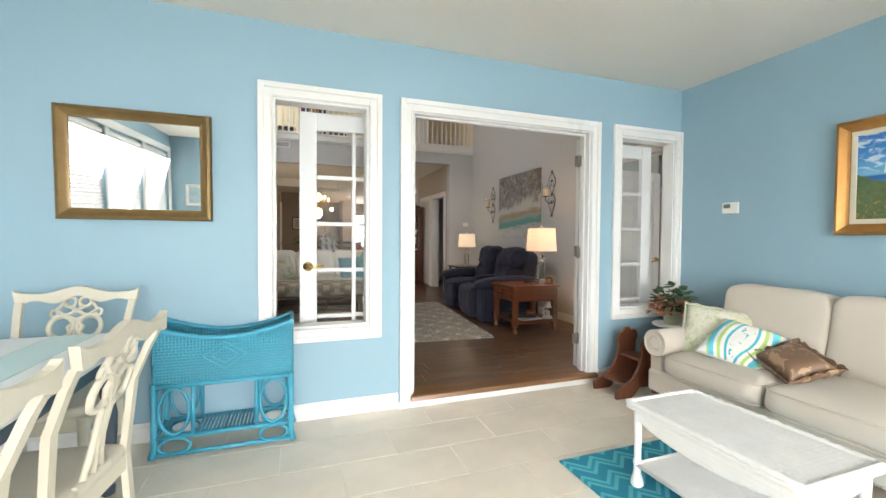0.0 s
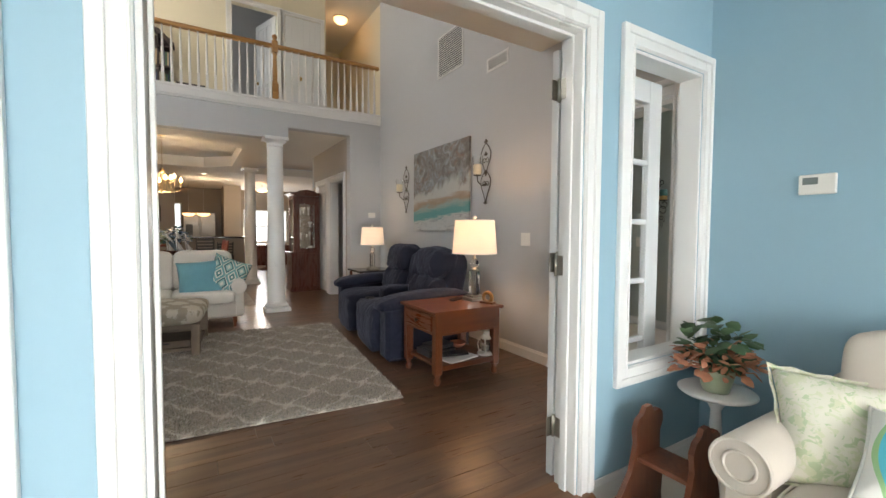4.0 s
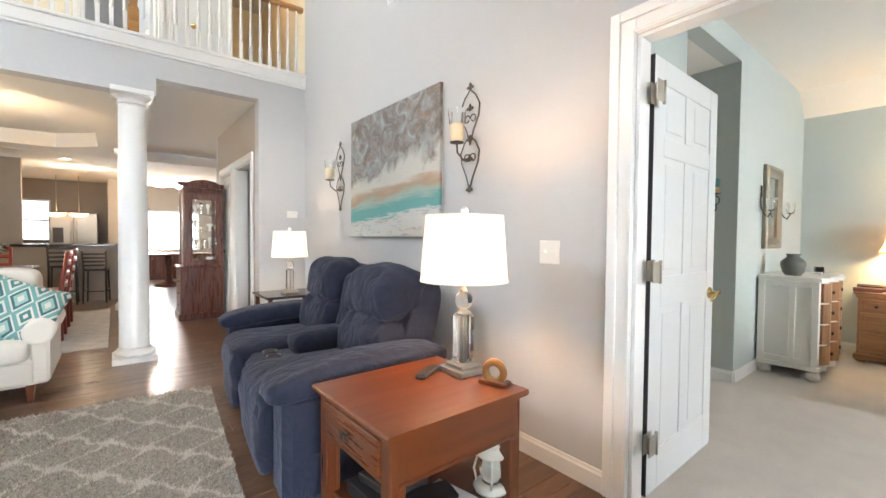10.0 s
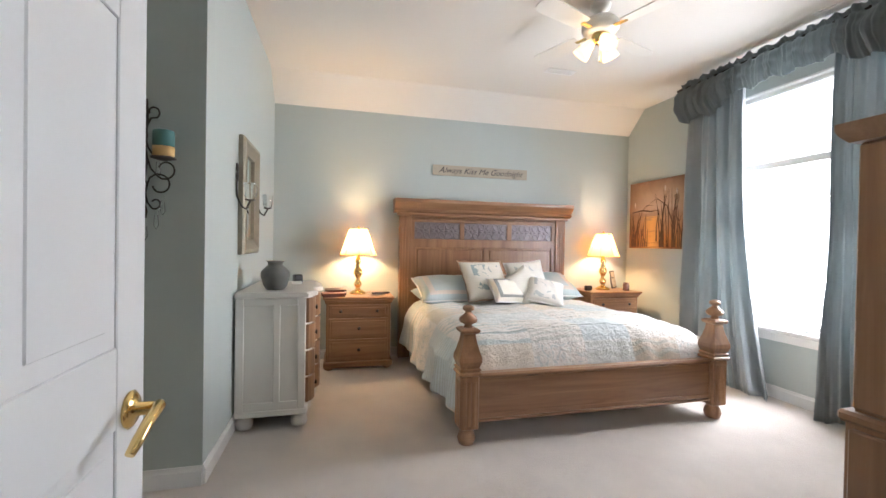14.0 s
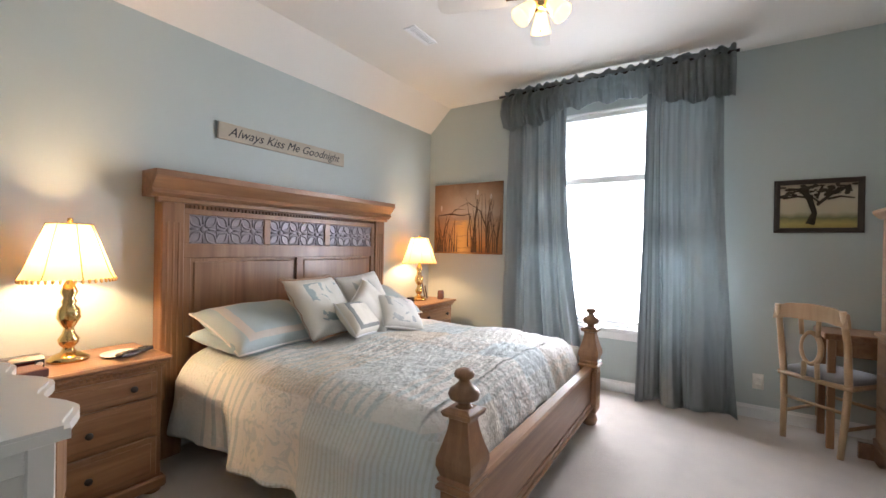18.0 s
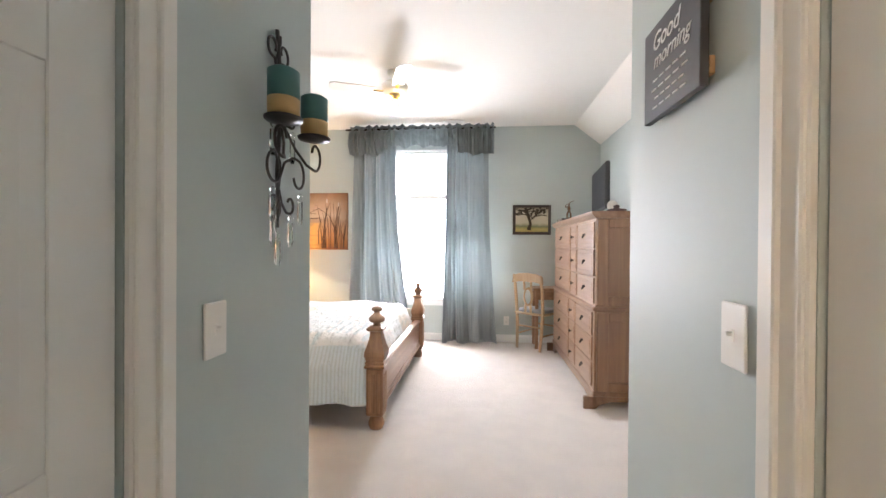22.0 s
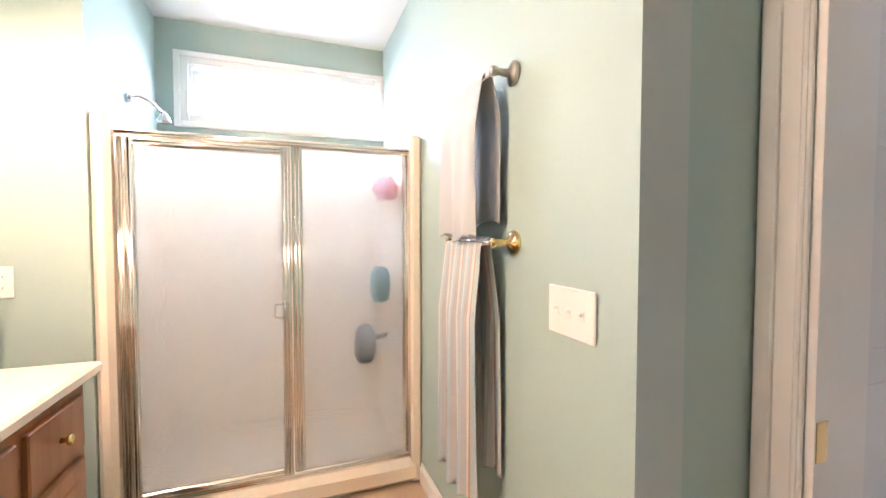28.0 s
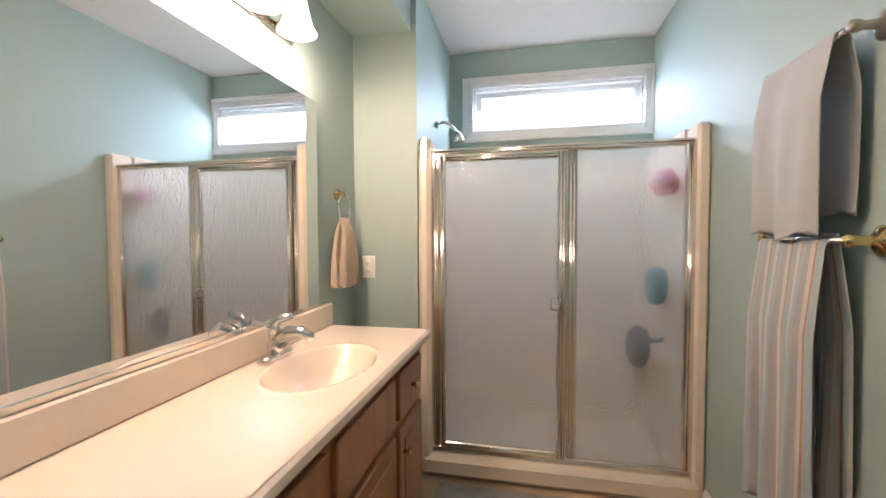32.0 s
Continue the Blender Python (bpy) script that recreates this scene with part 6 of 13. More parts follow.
op = framed("picture", pose(5.108, 0.602, 1.58, 90, 0, 180), 0.48, 0.38, 0.035, M_DKFRAME, painting("oak_tree_paint", oak_pic), "dark framed picture of a broad tree at dusk", "picture", 0.025)
mb = MB()
mb.tube([(-0.02, -0.135, 0.009), (-0.005, -0.05, 0.009), (-0.03, 0.05, 0.009), (-0.07, 0.14, 0.009)], [0.075, 0.042, 0.050, 0.062], 8, False, 0.06)
mb.tube([(0.0, 0.0, 0.009), (0.07, 0.07, 0.009), (0.17, 0.13, 0.009)], [0.032, 0.030, 0.026], 6, False, 0.08)
for a, b in (((0.01, 0.03), (-0.10, 0.10)), ((-0.03, 0.06), (-0.19, 0.06)), ((0.02, 0.04), (0.12, 0.09)), ((0.05, 0.05), (0.19, 0.05)), ((0.0, 0.05), (0.03, 0.14)), ((-0.05, 0.09), (-0.16, 0.13)), ((0.06, 0.08), (0.16, 0.13))):
    mb.tube([(*a, 0.0095), ((a[0] + b[0]) / 2, (a[1] + b[1]) / 2 + 0.015, 0.0095), (*b, 0.0095)], [0.02, 0.016, 0.012], 5, False, 0.1)
for i in range(40):
    mb.ell((rng.uniform(-0.2, 0.2), rng.uniform(0.07, 0.15), 0.0095), (rng.uniform(0.01, 0.03), rng.uniform(0.006, 0.014), 0.001), 8, 4)
tagged(part("painted_tree", mb, plain("dark_tree_paint", (0.05, 0.035, 0.015), 0.6), op), kind="stuff")


def abstract_w(nd, lk, x, y, v):
    n = tex_noise(nd, lk, v, 5, 4, 0.6, 1.0)
    return band(nd, lk, y, [(-0.30, (0.25, 0.18, 0.09)), (-0.14, (0.28, 0.20, 0.11)), (-0.13, (0.12, 0.17, 0.20)), (0.02, (0.17, 0.21, 0.23)), (0.04, (0.32, 0.34, 0.31)), (0.12, (0.27, 0.30, 0.29)), (0.13, (0.10, 0.14, 0.18)), (0.30, (0.15, 0.20, 0.24))], calc(nd, lk, "ADD", calc(nd, lk, "MULTIPLY", n, 0.05), calc(nd, lk, "MULTIPLY", calc(nd, lk, "GREATER_THAN", x, 0.02), 0.10)))


framed("painting", pose(4.262, 2.96, 1.58, 90, 0, 90), 0.28, 0.60, 0, None, painting("blue_brown_block_paint", abstract_w), "narrow canvas in blue and brown blocks by the door", "painting", 0.035, None, True)
framed("wall_mirror", pose(7.22, 4.618, 1.475, 90), 0.50, 0.76, 0.10, M_OLIVE, M_MIRROR, "dull champagne framed mirror over the white chest", "mirror", 0.045)


def candle_sconce(name, m, label, tall=0.30):
    s = thing(name, m, label, "sconce")
    mb = MB()
    mb.tube([(0, 0.14, 0.006), (0.02, 0.10, 0.010), (0, 0.05, 0.008), (-0.02, 0.0, 0.010), (0, -0.06, 0.008), (0.02, -0.12, 0.03), (0, -0.14, 0.06), (0, -0.09, 0.085)], 0.006, 7)
    for z in (0.11, 0.06):
        mb.ell((0, z, 0.01), (0.022, 0.03, 0.008), 8, 6)
    part("bracket", mb, M_IRON, s, "twisted iron bracket")
    mb = MB()
    mb.lathe([(0.012, -0.005), (0.03, 0), (0.032, 0.004), (0.012, 0.006)], n=14)
    part("cup", mb, M_IRON, s, "", pose(0, -0.085, 0.085, -90))
    mb = MB()
    prof = [(0.022, 0.0), (0.034, 0.02), (0.036, 0.06), (0.042, 0.10)]
    vs = [(r * math.cos(t), r * math.sin(t), z) for r, z in prof for t in [2 * math.pi * i / 16 for i in range(16)]]
    mb.add(vs, [(k * 16 + i, k * 16 + (i + 1) % 16, (k + 1) * 16 + (i + 1) % 16, (k + 1) * 16 + i) for k in range(3) for i in range(16)], True)
    part("glass_cup", mb, M_GLASS, s, "clear glass votive cup", pose(0, -0.08, 0.085, -90))
    return s


candle_sconce("candle_sconce", pose(6.90, 4.618, 1.52, 90), "iron candle sconce with a glass cup beside the mirror")
candle_sconce("candle_sconce", pose(7.54, 4.618, 1.52, 90), "iron candle sconce on the other side of the mirror")

# white chest under the mirror
ch = thing("chest", pose(0, 0, 0), "white painted chest with wooden drawer fronts and ball feet", "chest")
CX0, CX1, CY0, CY1, CH = 6.87, 7.64, 4.19, 4.605, 0.865


def serp(x, d):
    t = (x - CX0) / (CX1 - CX0)
    return CY0 - d - 0.030 * math.sin(math.pi * t) ** 2 + 0.022 * math.cos(6 * math.pi * t)


mb = MB()
pts = [(CX0 + (CX1 - CX0) * i / 24, serp(CX0 + (CX1 - CX0) * i / 24, 0)) for i in range(25)]
mb.prism(pts + [(CX1, CY1), (CX0, CY1)], 2, 0.09, CH - 0.03)
part("body", mb, M_WHITE_WOOD, ch)
mb = MB()
pts = [(CX0 - 0.03 + (CX1 - CX0 + 0.06) * i / 30, serp(CX0 + (CX1 - CX0) * i / 30, 0.035)) for i in range(31)]
mb.prism(pts + [(CX1 + 0.03, CY1), (CX0 - 0.03, CY1)], 2, CH - 0.03, CH - 0.008)
pts2 = [(x, y + 0.012) for x, y in pts]
mb.prism(pts2 + [(CX1 + 0.02, CY1), (CX0 - 0.02, CY1)], 2, CH - 0.008, CH)
part("top", mb, M_WHITE_WOOD, ch, "white serpentine top")
mb = MB()
mb.box(CX0 - 0.012, CY0 - 0.01, 0.09, CX1 + 0.012, CY1, 0.13, 0.006)
part("plinth", mb, M_WHITE_WOOD, ch)
mb = MB()
for y0, y1 in ((CY0 + 0.005, CY0 + 0.05), (4.345, 4.385), (CY1 - 0.05, CY1 - 0.005)):
    mb.box(CX0 - 0.010, y0, 0.13, CX0 + 0.002, y1, CH - 0.035, 0.003)
for z0, z1 in ((0.13, 0.18), (CH - 0.085, CH - 0.035)):
    mb.box(CX0 - 0.0095, CY0 + 0.05, z0, CX0 + 0.002, CY1 - 0.05, z1, 0.003)
part("side_frame", mb, M_WHITE_WOOD, ch, "white panelled side")
for x, y in ((CX0 + 0.04, CY0 + 0.04), (CX1 - 0.04, CY0 + 0.04), (CX0 + 0.04, CY1 - 0.05), (CX1 - 0.04, CY1 - 0.05)):
    mb = MB()
    mb.lathe([(0.02, 0.007), (0.045, 0.015), (0.052, 0.04), (0.045, 0.065), (0.03, 0.078), (0.04, 0.09)], (x, y, 0), 16)
    part("foot", mb, M_WHITE_WOOD, ch, "white ball foot")
for k in range(4):
    z0 = 0.145 + k * 0.172
    mb = MB()
    pts = [(CX0 + 0.05 + (CX1 - CX0 - 0.1) * i / 20, serp(CX0 + 0.05 + (CX1 - CX0 - 0.1) * i / 20, 0.018)) for i in range(21)]
    mb.prism(pts + [(x, y + 0.03) for x, y in pts[::-1]], 2, z0, z0 + 0.158)
    d = part("drawer", mb, M_PINE, ch, "brown wooden drawer front")
    for x in (CX0 + 0.2, CX1 - 0.2):
        knob_small(d, (x, serp(x, 0.02), z0 + 0.08), (90, 0, 0), M_IRON)
vs_ = MB()
vs_.lathe([(0.0, 0.001), (0.055, 0.001), (0.075, 0.03), (0.092, 0.09), (0.090, 0.12), (0.062, 0.15), (0.048, 0.162), (0.046, 0.175), (0.060, 0.19), (0.055, 0.19), (0.040, 0.172)], n=12)
solid("vase", vs_, plain("mottled_green_black_pottery", (0.14, 0.145, 0.13), 0.4, 0, 0.85, 20, 40, 0.3), "mottled dark green pottery jar on the white chest", "vase", pose(7.03, 4.40, CH))
mb = MB()
mb.box(-0.035, -0.035, 0, 0.035, 0.035, 0.075, 0.006)
solid("candle_box", mb, plain("dark_brown_wax", (0.03, 0.022, 0.02), 0.35), "small dark cube candle on the chest", "candle", pose(7.45, 4.50, CH))
mb = MB()
mb.box(-0.05, -0.035, 0, 0.05, 0.035, 0.02, 0.006)
solid("trinket_box", mb, M_WHITE_WOOD, "small white trinket box on the chest", "box", pose(7.42, 4.30, CH))

dc_ = thing("desk_clock", pose(7.46, 4.30, CH + 0.001, 0, 0, 20), "small black cube clock on the white chest", "clock")
part("case", MB().box(-0.032, -0.03, 0, 0.032, 0.03, 0.066, 0.004), M_BLACK, dc_)
part("dial_face", MB().box(-0.024, -0.0325, 0.01, 0.024, -0.0295, 0.057, 0.001), plain("dark_clock_face", (0.03, 0.03, 0.035), 0.2), dc_)
# small things on the nightstands
cr_ = thing("clock_radio", pose(8.17, 4.02, 0.685, 0, 0, -90), "black clock radio on the nightstand", "clock radio")
mb = MB()
mb.prism([(-0.05, 0), (0.05, 0), (0.045, 0.045), (0.02, 0.065), (-0.03, 0.065), (-0.05, 0.05)], 0, -0.10, 0.10)
part("case", mb, M_BLACK, cr_)
mb = MB()
mb.box(-0.07, -0.053, 0.015, 0.07, -0.049, 0.045, 0.001)
part("display", mb, plain("dark_red_display", (0.05, 0.008, 0.006), 0.15), cr_)
for s in (-1, 1):
    mb = MB()
    mb.cyl((s * 0.085, -0.052, 0.03), (s * 0.085, -0.046, 0.03), 0.012)
    part("dial", mb, M_CHROME, cr_)
mb = MB()
mb.box(-0.07, -0.10, 0, 0.07, 0.10, 0.035, 0.004)
mb.box(-0.065, -0.097, 0.006, 0.0705, 0.097, 0.029, 0)
solid("book", mb, plain("dark_red_book_cloth", (0.12, 0.05, 0.04), 0.7), "dark hardback book on the nightstand", "book", pose(8.06, 4.04, 0.685, 0, 0, 8))
mb = MB()
mb.lathe([(0, 0), (0.06, 0), (0.085, 0.010), (0.084, 0.013), (0.058, 0.004), (0, 0.003)], n=24)
solid("dish", mb, plain("white_china", (0.78, 0.77, 0.74), 0.2), "small white dish on the nightstand", "dish", pose(8.16, 3.63, 0.685))
mb = MB()
mb.box(-0.022, -0.09, 0, 0.022, 0.09, 0.018, 0.006)
for i in range(5):
    for j in range(2):
        mb.ell((-0.009 + 0.018 * j, -0.06 + 0.028 * i, 0.018), (0.005, 0.005, 0.003), 8, 4)
solid("remote_control", mb, M_BLACK, "black remote control resting on the dish", "remote", pose(8.09, 3.60, 0.699, 0, 0, 25))
for nm, x, y, w, h, t in (("photo_frame", 8.22, 0.93, 0.09, 0.13, 12), ("photo_frame", 8.30, 0.86, 0.11, 0.20, 10)):
    f = thing(nm, pose(x, y, 0.70 + 0.012, 78, 0, -60), "brown photo frame standing on the nightstand", "photo frame")
    mb = MB()
    mb.box(-w / 2, 0, -0.006, w / 2, h, 0.006, 0.003)
    part("frame", mb, M_DKFRAME, f)
    mb = MB()
    mb.box(-w / 2 + 0.015, 0.015, 0.006, w / 2 - 0.015, h - 0.015, 0.008, 0)
    part("picture_sheet", mb, plain("sepia_photo", (0.42, 0.33, 0.22), 0.4, 0, 0.4, 20), f)
mb = MB()
mb.lathe([(0.03, 0), (0.034, 0.004), (0.034, 0.07), (0.03, 0.076), (0.03, 0.09), (0, 0.092)], n=16)
solid("jar_candle", mb, plain("purple_brown_jar", (0.14, 0.07, 0.06), 0.25), "dark jar candle with a lid on the nightstand", "candle", pose(8.10, 0.86, 0.70))
mb = MB()
mb.box(-0.04, -0.02, 0, 0.04, 0.02, 0.055, 0.006)
solid("alarm_clock", mb, M_BLACK, "small black alarm clock on the nightstand", "clock", pose(8.16, 1.30, 0.70, 0, 0, -90))

# ---- tall dresser ----
dr = thing("dresser", pose(0, 0, 0), "large pale brown wooden dresser in two stacked sections", "dresser")
DX0, DX1, DY0, DY1 = 4.45, 4.875, 0.995, 2.73
mb = MB()
mb.box(DX0, DY0, 0.775, DX1, DY1, 1.47, 0.004)
part("upper_body", mb, M_DRESS, dr)
mb = MB()
mb.box(DX0, DY0 - 0.012, 0.12, DX1 + 0.012, DY1 + 0.012, 0.755, 0.004)
part("lower_body", mb, M_DRESS, dr)
mb = MB()
mb.prism([(DX0, 1.455), (DX1 + 0.008, 1.455), (DX1 + 0.03, 1.475), (DX1 + 0.04, 1.49), (DX1 + 0.04, 1.508), (DX0, 1.508)], 1, DY0 - 0.03, DY1 + 0.03)
part("top", mb, M_DRESSX, dr, "moulded wooden top")
mb = MB()
mb.box(DX0, DY0 - 0.022, 0.75, DX1 + 0.026, DY1 + 0.022, 0.78, 0.008)
part("waist_moulding", mb, M_DRESSX, dr)
mb = MB()
mb.box(DX0, DY0 - 0.022, 0.10, DX1 + 0.022, DY1 + 0.022, 0.14, 0.006)
part("base_moulding", mb, M_DRESSX, dr)
arch = [(-0.30, 0.006), (-0.30, 0.10), (0.30, 0.10), (0.30, 0.006), (0.22, 0.006), (0.17, 0.04), (0.10, 0.065), (-0.10, 0.065), (-0.17, 0.04), (-0.22, 0.006)]
for yy in (DY0 - 0.02, DY1 - 0.005):
    mb = MB()
    mb.prism([((DX0 + DX1) / 2 + a, z) for a, z in arch], 1, yy, yy + 0.025)
    part("bracket_foot", mb, M_DRESSX, dr)
mb = MB()
L = (DY1 - DY0) / 2
mb.prism([((DY0 + DY1) / 2 + a, z) for a, z in [(-L - 0.02, 0.006), (-L - 0.02, 0.10), (L + 0.02, 0.10), (L + 0.02, 0.006), (L - 0.10, 0.006), (L - 0.16, 0.05), (L - 0.26, 0.07), (-L + 0.26, 0.07), (-L + 0.16, 0.05), (-L + 0.10, 0.006)]], 0, DX1 - 0.005, DX1 + 0.02)
part("bracket_foot", mb, M_DRESSX, dr)
for zlo, zhi, off in ((0.82, 1.43, 0.0), (0.17, 0.72, 0.012)):
    mb = MB()
    yf = DY1 + off
    for x0, x1 in ((DX0 + 0.01, DX0 + 0.09), (DX1 - 0.09, DX1 - 0.005)):
        mb.box(x0, yf - 0.002, zlo - 0.03, x1, yf + 0.018, zhi + 0.02, 0.005)
    for z0, z1 in ((zlo - 0.03, zlo + 0.04), (zhi - 0.05, zhi + 0.02)):
        mb.box(DX0 + 0.09, yf - 0.002, z0, DX1 - 0.09, yf + 0.0175, z1, 0.005)
    part("side_frame", mb, M_DRESS, dr, "panelled dresser side")
cols = ((1.04, 1.86), (1.885, 2.135), (2.16, 2.70))
pull = MB()
pull.box(-0.005, -0.024, -0.008, 0.004, 0.024, 0.008, 0.003)
pull.tube([(0.006, -0.016, -0.004), (0.016, -0.014, -0.022), (0.018, 0, -0.030), (0.016, 0.014, -0.022), (0.006, 0.016, -0.004)], 0.004, 6)
pull.ell((0.008, 0, 0), (0.006, 0.008, 0.008), 8, 6)
pme = pull.mesh("pull")
pme.materials.append(M_IRON)
for xf, rows in ((DX1, ((0.80, 1.0), (1.01, 1.215), (1.225, 1.43))), (DX1 + 0.012, ((0.165, 0.35), (0.36, 0.545), (0.555, 0.735)))):
    for c, (y0, y1) in enumerate(cols):
        for z0, z1 in rows:
            mb = MB()
            mb.box(xf - 0.01, y0, z0, xf + 0.012, y1, z1, 0.004)
            mb.box(xf + 0.006, y0 + 0.035, z0 + 0.035, xf + 0.0145, y1 - 0.035, z1 - 0.035, 0.003)
            d = part("drawer", mb, M_DRESSX, dr)
            if c == 1:
                knob_small(d, (xf + 0.013, (y0 + y1) / 2, (z0 + z1) / 2), (0, 90, 0), M_IRON, "dark iron knob")
            else:
                part("pull", pme, None, d, "dark iron drop pull", pose(xf + 0.016, (y0 + y1) / 2, (z0 + z1) / 2 + 0.012))

tv = thing("television", pose(4.70, 2.19, 1.508, 0, 0, 84), "flat black television on top of the dresser", "television")
mb = MB()
mb.box(-0.345, -0.018, 0.045, 0.345, 0.018, 0.425, 0.006)
part("housing", mb, M_BLACK, tv)
mb = MB()
mb.box(-0.33, -0.0205, 0.062, 0.33, -0.018, 0.41, 0)
part("screen", mb, plain("dark_screen", (0.004, 0.0045, 0.006), 0.4, 0, 0.05, 3, 60, 0), tv, "glossy dark screen")
bpy.data.materials["dark_screen"].node_tree.nodes["Principled BSDF"].inputs["Specular IOR Level"].default_value = 0.12
mb = MB()
mb.box(-0.13, -0.08, 0, 0.13, 0.08, 0.012, 0.005)
mb.cyl((0, 0, 0.01), (0, 0, 0.06), 0.02)
part("stand", mb, M_BLACK, tv)
mb = MB()
mb.box(-0.10, -0.15, 0, 0.10, 0.15, 0.04, 0.005)
mb.box(0.098, -0.12, 0.012, 0.102, 0.12, 0.028, 0.001)
solid("cable_box", mb, M_BLACK, "black cable box on the dresser", "cable box", pose(4.78, 1.25, 1.508))
mb = MB()
mb.cyl((0, 0, 0), (0, 0, 0.015), 0.035, 0.032)
for s in (-1, 1):
    mb.tube([(s * 0.02, 0, 0.015), (s * 0.018, 0, 0.06), (0, 0, 0.09)], [0.010, 0.009, 0.011], 8)
mb.ell((0, 0, 0.115), (0.018, 0.014, 0.032), 10, 8)
mb.ell((0, 0, 0.155), (0.011, 0.012, 0.014), 10, 8)
mb.tube([(0.01, 0, 0.135), (0.035, -0.01, 0.13), (0.03, -0.025, 0.155)], 0.006, 6)
mb.tube([(0.03, -0.025, 0.155), (0.0, 0.05, 0.175), (-0.03, 0.11, 0.19)], 0.003, 6)
solid("figurine", mb, plain("bronze_figurine", (0.16, 0.09, 0.045), 0.4, 0.6), "small bronze sports figurine on the cable box", "figurine", pose(4.78, 1.27, 1.548))
mb = MB()
mb.cyl((0, 0, 0), (0, 0, 0.02), 0.04, 0.03)
mb.ell((0, 0, 0.062), (0.042, 0.042, 0.042), 18, 12)
solid("ball_on_stand", mb, plain("cream_leather_ball", (0.66, 0.62, 0.55), 0.35), "cream ball on a small round stand", "ornament", pose(4.70, 2.54, 1.508))
mb = MB()
mb.lathe([(0.05, 0), (0.075, 0.015), (0.07, 0.022), (0.02, 0.03), (0.025, 0.05), (0, 0.06)], n=16)
solid("trinket_dish", mb, plain("dark_red_black_dish", (0.06, 0.03, 0.03), 0.35), "dark lidded trinket dish on the dresser", "dish", pose(4.70, 2.64, 1.508))

# desk and chair by the window
dk = thing("desk", pose(0, 0, 0), "brown wooden writing desk in the corner", "desk")
mb = MB()
mb.box(4.345, 0.63, 0.70, 5.12, 0.97, 0.74, 0.006)
part("desktop", mb, M_PINEX, dk)
for x in (4.38, 5.06):
    for y in (0.66, 0.92):
        mb = MB()
        mb.box(x, y, 0.007, x + 0.04, y + 0.03, 0.70, 0.004)
        part("leg", mb, M_PINE, dk)
mb = MB()
mb.box(4.40, 0.66, 0.60, 5.06, 0.95, 0.70, 0.003)
part("apron", mb, M_PINEX, dk)
M_BIRCH = wood("light_maple", (0.36, 0.23, 0.12), (0.58, 0.42, 0.25), 0.35, 2, 0.2)


def desk_chair(m):
    c = thing("desk_chair", m, "light maple chair with an oval cut-out back and grey seat", "chair")
    for s in (-1, 1):
        mb = MB()
        mb.tube([(s * 0.16, 0.19, 0.006), (s * 0.17, 0.17, 0.25), (s * 0.18, 0.165, 0.45), (s * 0.185, 0.19, 0.70), (s * 0.18, 0.23, 0.90)], [0.018, 0.02, 0.021, 0.019, 0.018], 8)
        part("back_leg", mb, M_BIRCH, c)
        mb = MB()
        mb.lathe([(0.014, 0.006), (0.02, 0.10), (0.022, 0.30), (0.02, 0.43)], (s * 0.18, -0.18, 0), 10)
        part("front_leg", mb, M_BIRCH, c)
        mb = MB()
        mb.cyl((s * 0.18, -0.18, 0.18), (s * 0.165, 0.17, 0.18), 0.011, n=8)
        part("stretcher", mb, M_BIRCH, c)
    mb = MB()
    mb.cyl((-0.165, 0.17, 0.28), (0.165, 0.17, 0.28), 0.011, n=8)
    mb.cyl((-0.17, -0.18, 0.26), (0.17, -0.18, 0.26), 0.011, n=8)
    part("stretcher", mb, M_BIRCH, c)
    mb = MB()
    mb.prism([(-0.21, 0.80), (-0.20, 0.885), (-0.12, 0.915), (0, 0.925), (0.12, 0.915), (0.20, 0.885), (0.21, 0.80), (0.10, 0.82), (-0.10, 0.82)], 1, 0.205, 0.232)
    part("top_rail", mb, M_BIRCH, c)
    mb = MB()
    ov = [(0.055 * math.cos(t), 0.64 + 0.10 * math.sin(t)) for t in [2 * math.pi * i / 24 for i in range(24)]]
    mb.tube([(x, 0.20, z) for x, z in ov], 0.016, 8, True, 0.6)
    for s in (-1, 1):
        mb.tube([(s * 0.04, 0.20, 0.45), (s * 0.035, 0.20, 0.55)], 0.014, 6)
        mb.tube([(s * 0.045, 0.21, 0.72), (s * 0.05, 0.215, 0.82)], 0.014, 6)
    part("splat", mb, M_BIRCH, c, "pierced oval splat")
    mb = MB()
    mb.box(-0.21, -0.21, 0.42, 0.21, 0.19, 0.45, 0.01)
    part("seat_frame", mb, M_BIRCH, c)
    mb = MB()
    mb.ell((0, -0.01, 0.46), (0.20, 0.19, 0.03), 20, 10, 0.5)
    part("seat", mb, cloth("grey_seat_cloth", (0.25, 0.26, 0.27)), c)
    return c


desk_chair(pose(5.06, 0.84, 0.0, 0, 0, -40))
tb = MB()
tb.lathe([(0.08, 0), (0.10, 0.16), (0.105, 0.24), (0.095, 0.24), (0.075, 0.01)], n=18)
solid("waste_basket", tb, M_IRON, "dark waste basket under the desk", "basket", pose(4.60, 0.80, 0.007))

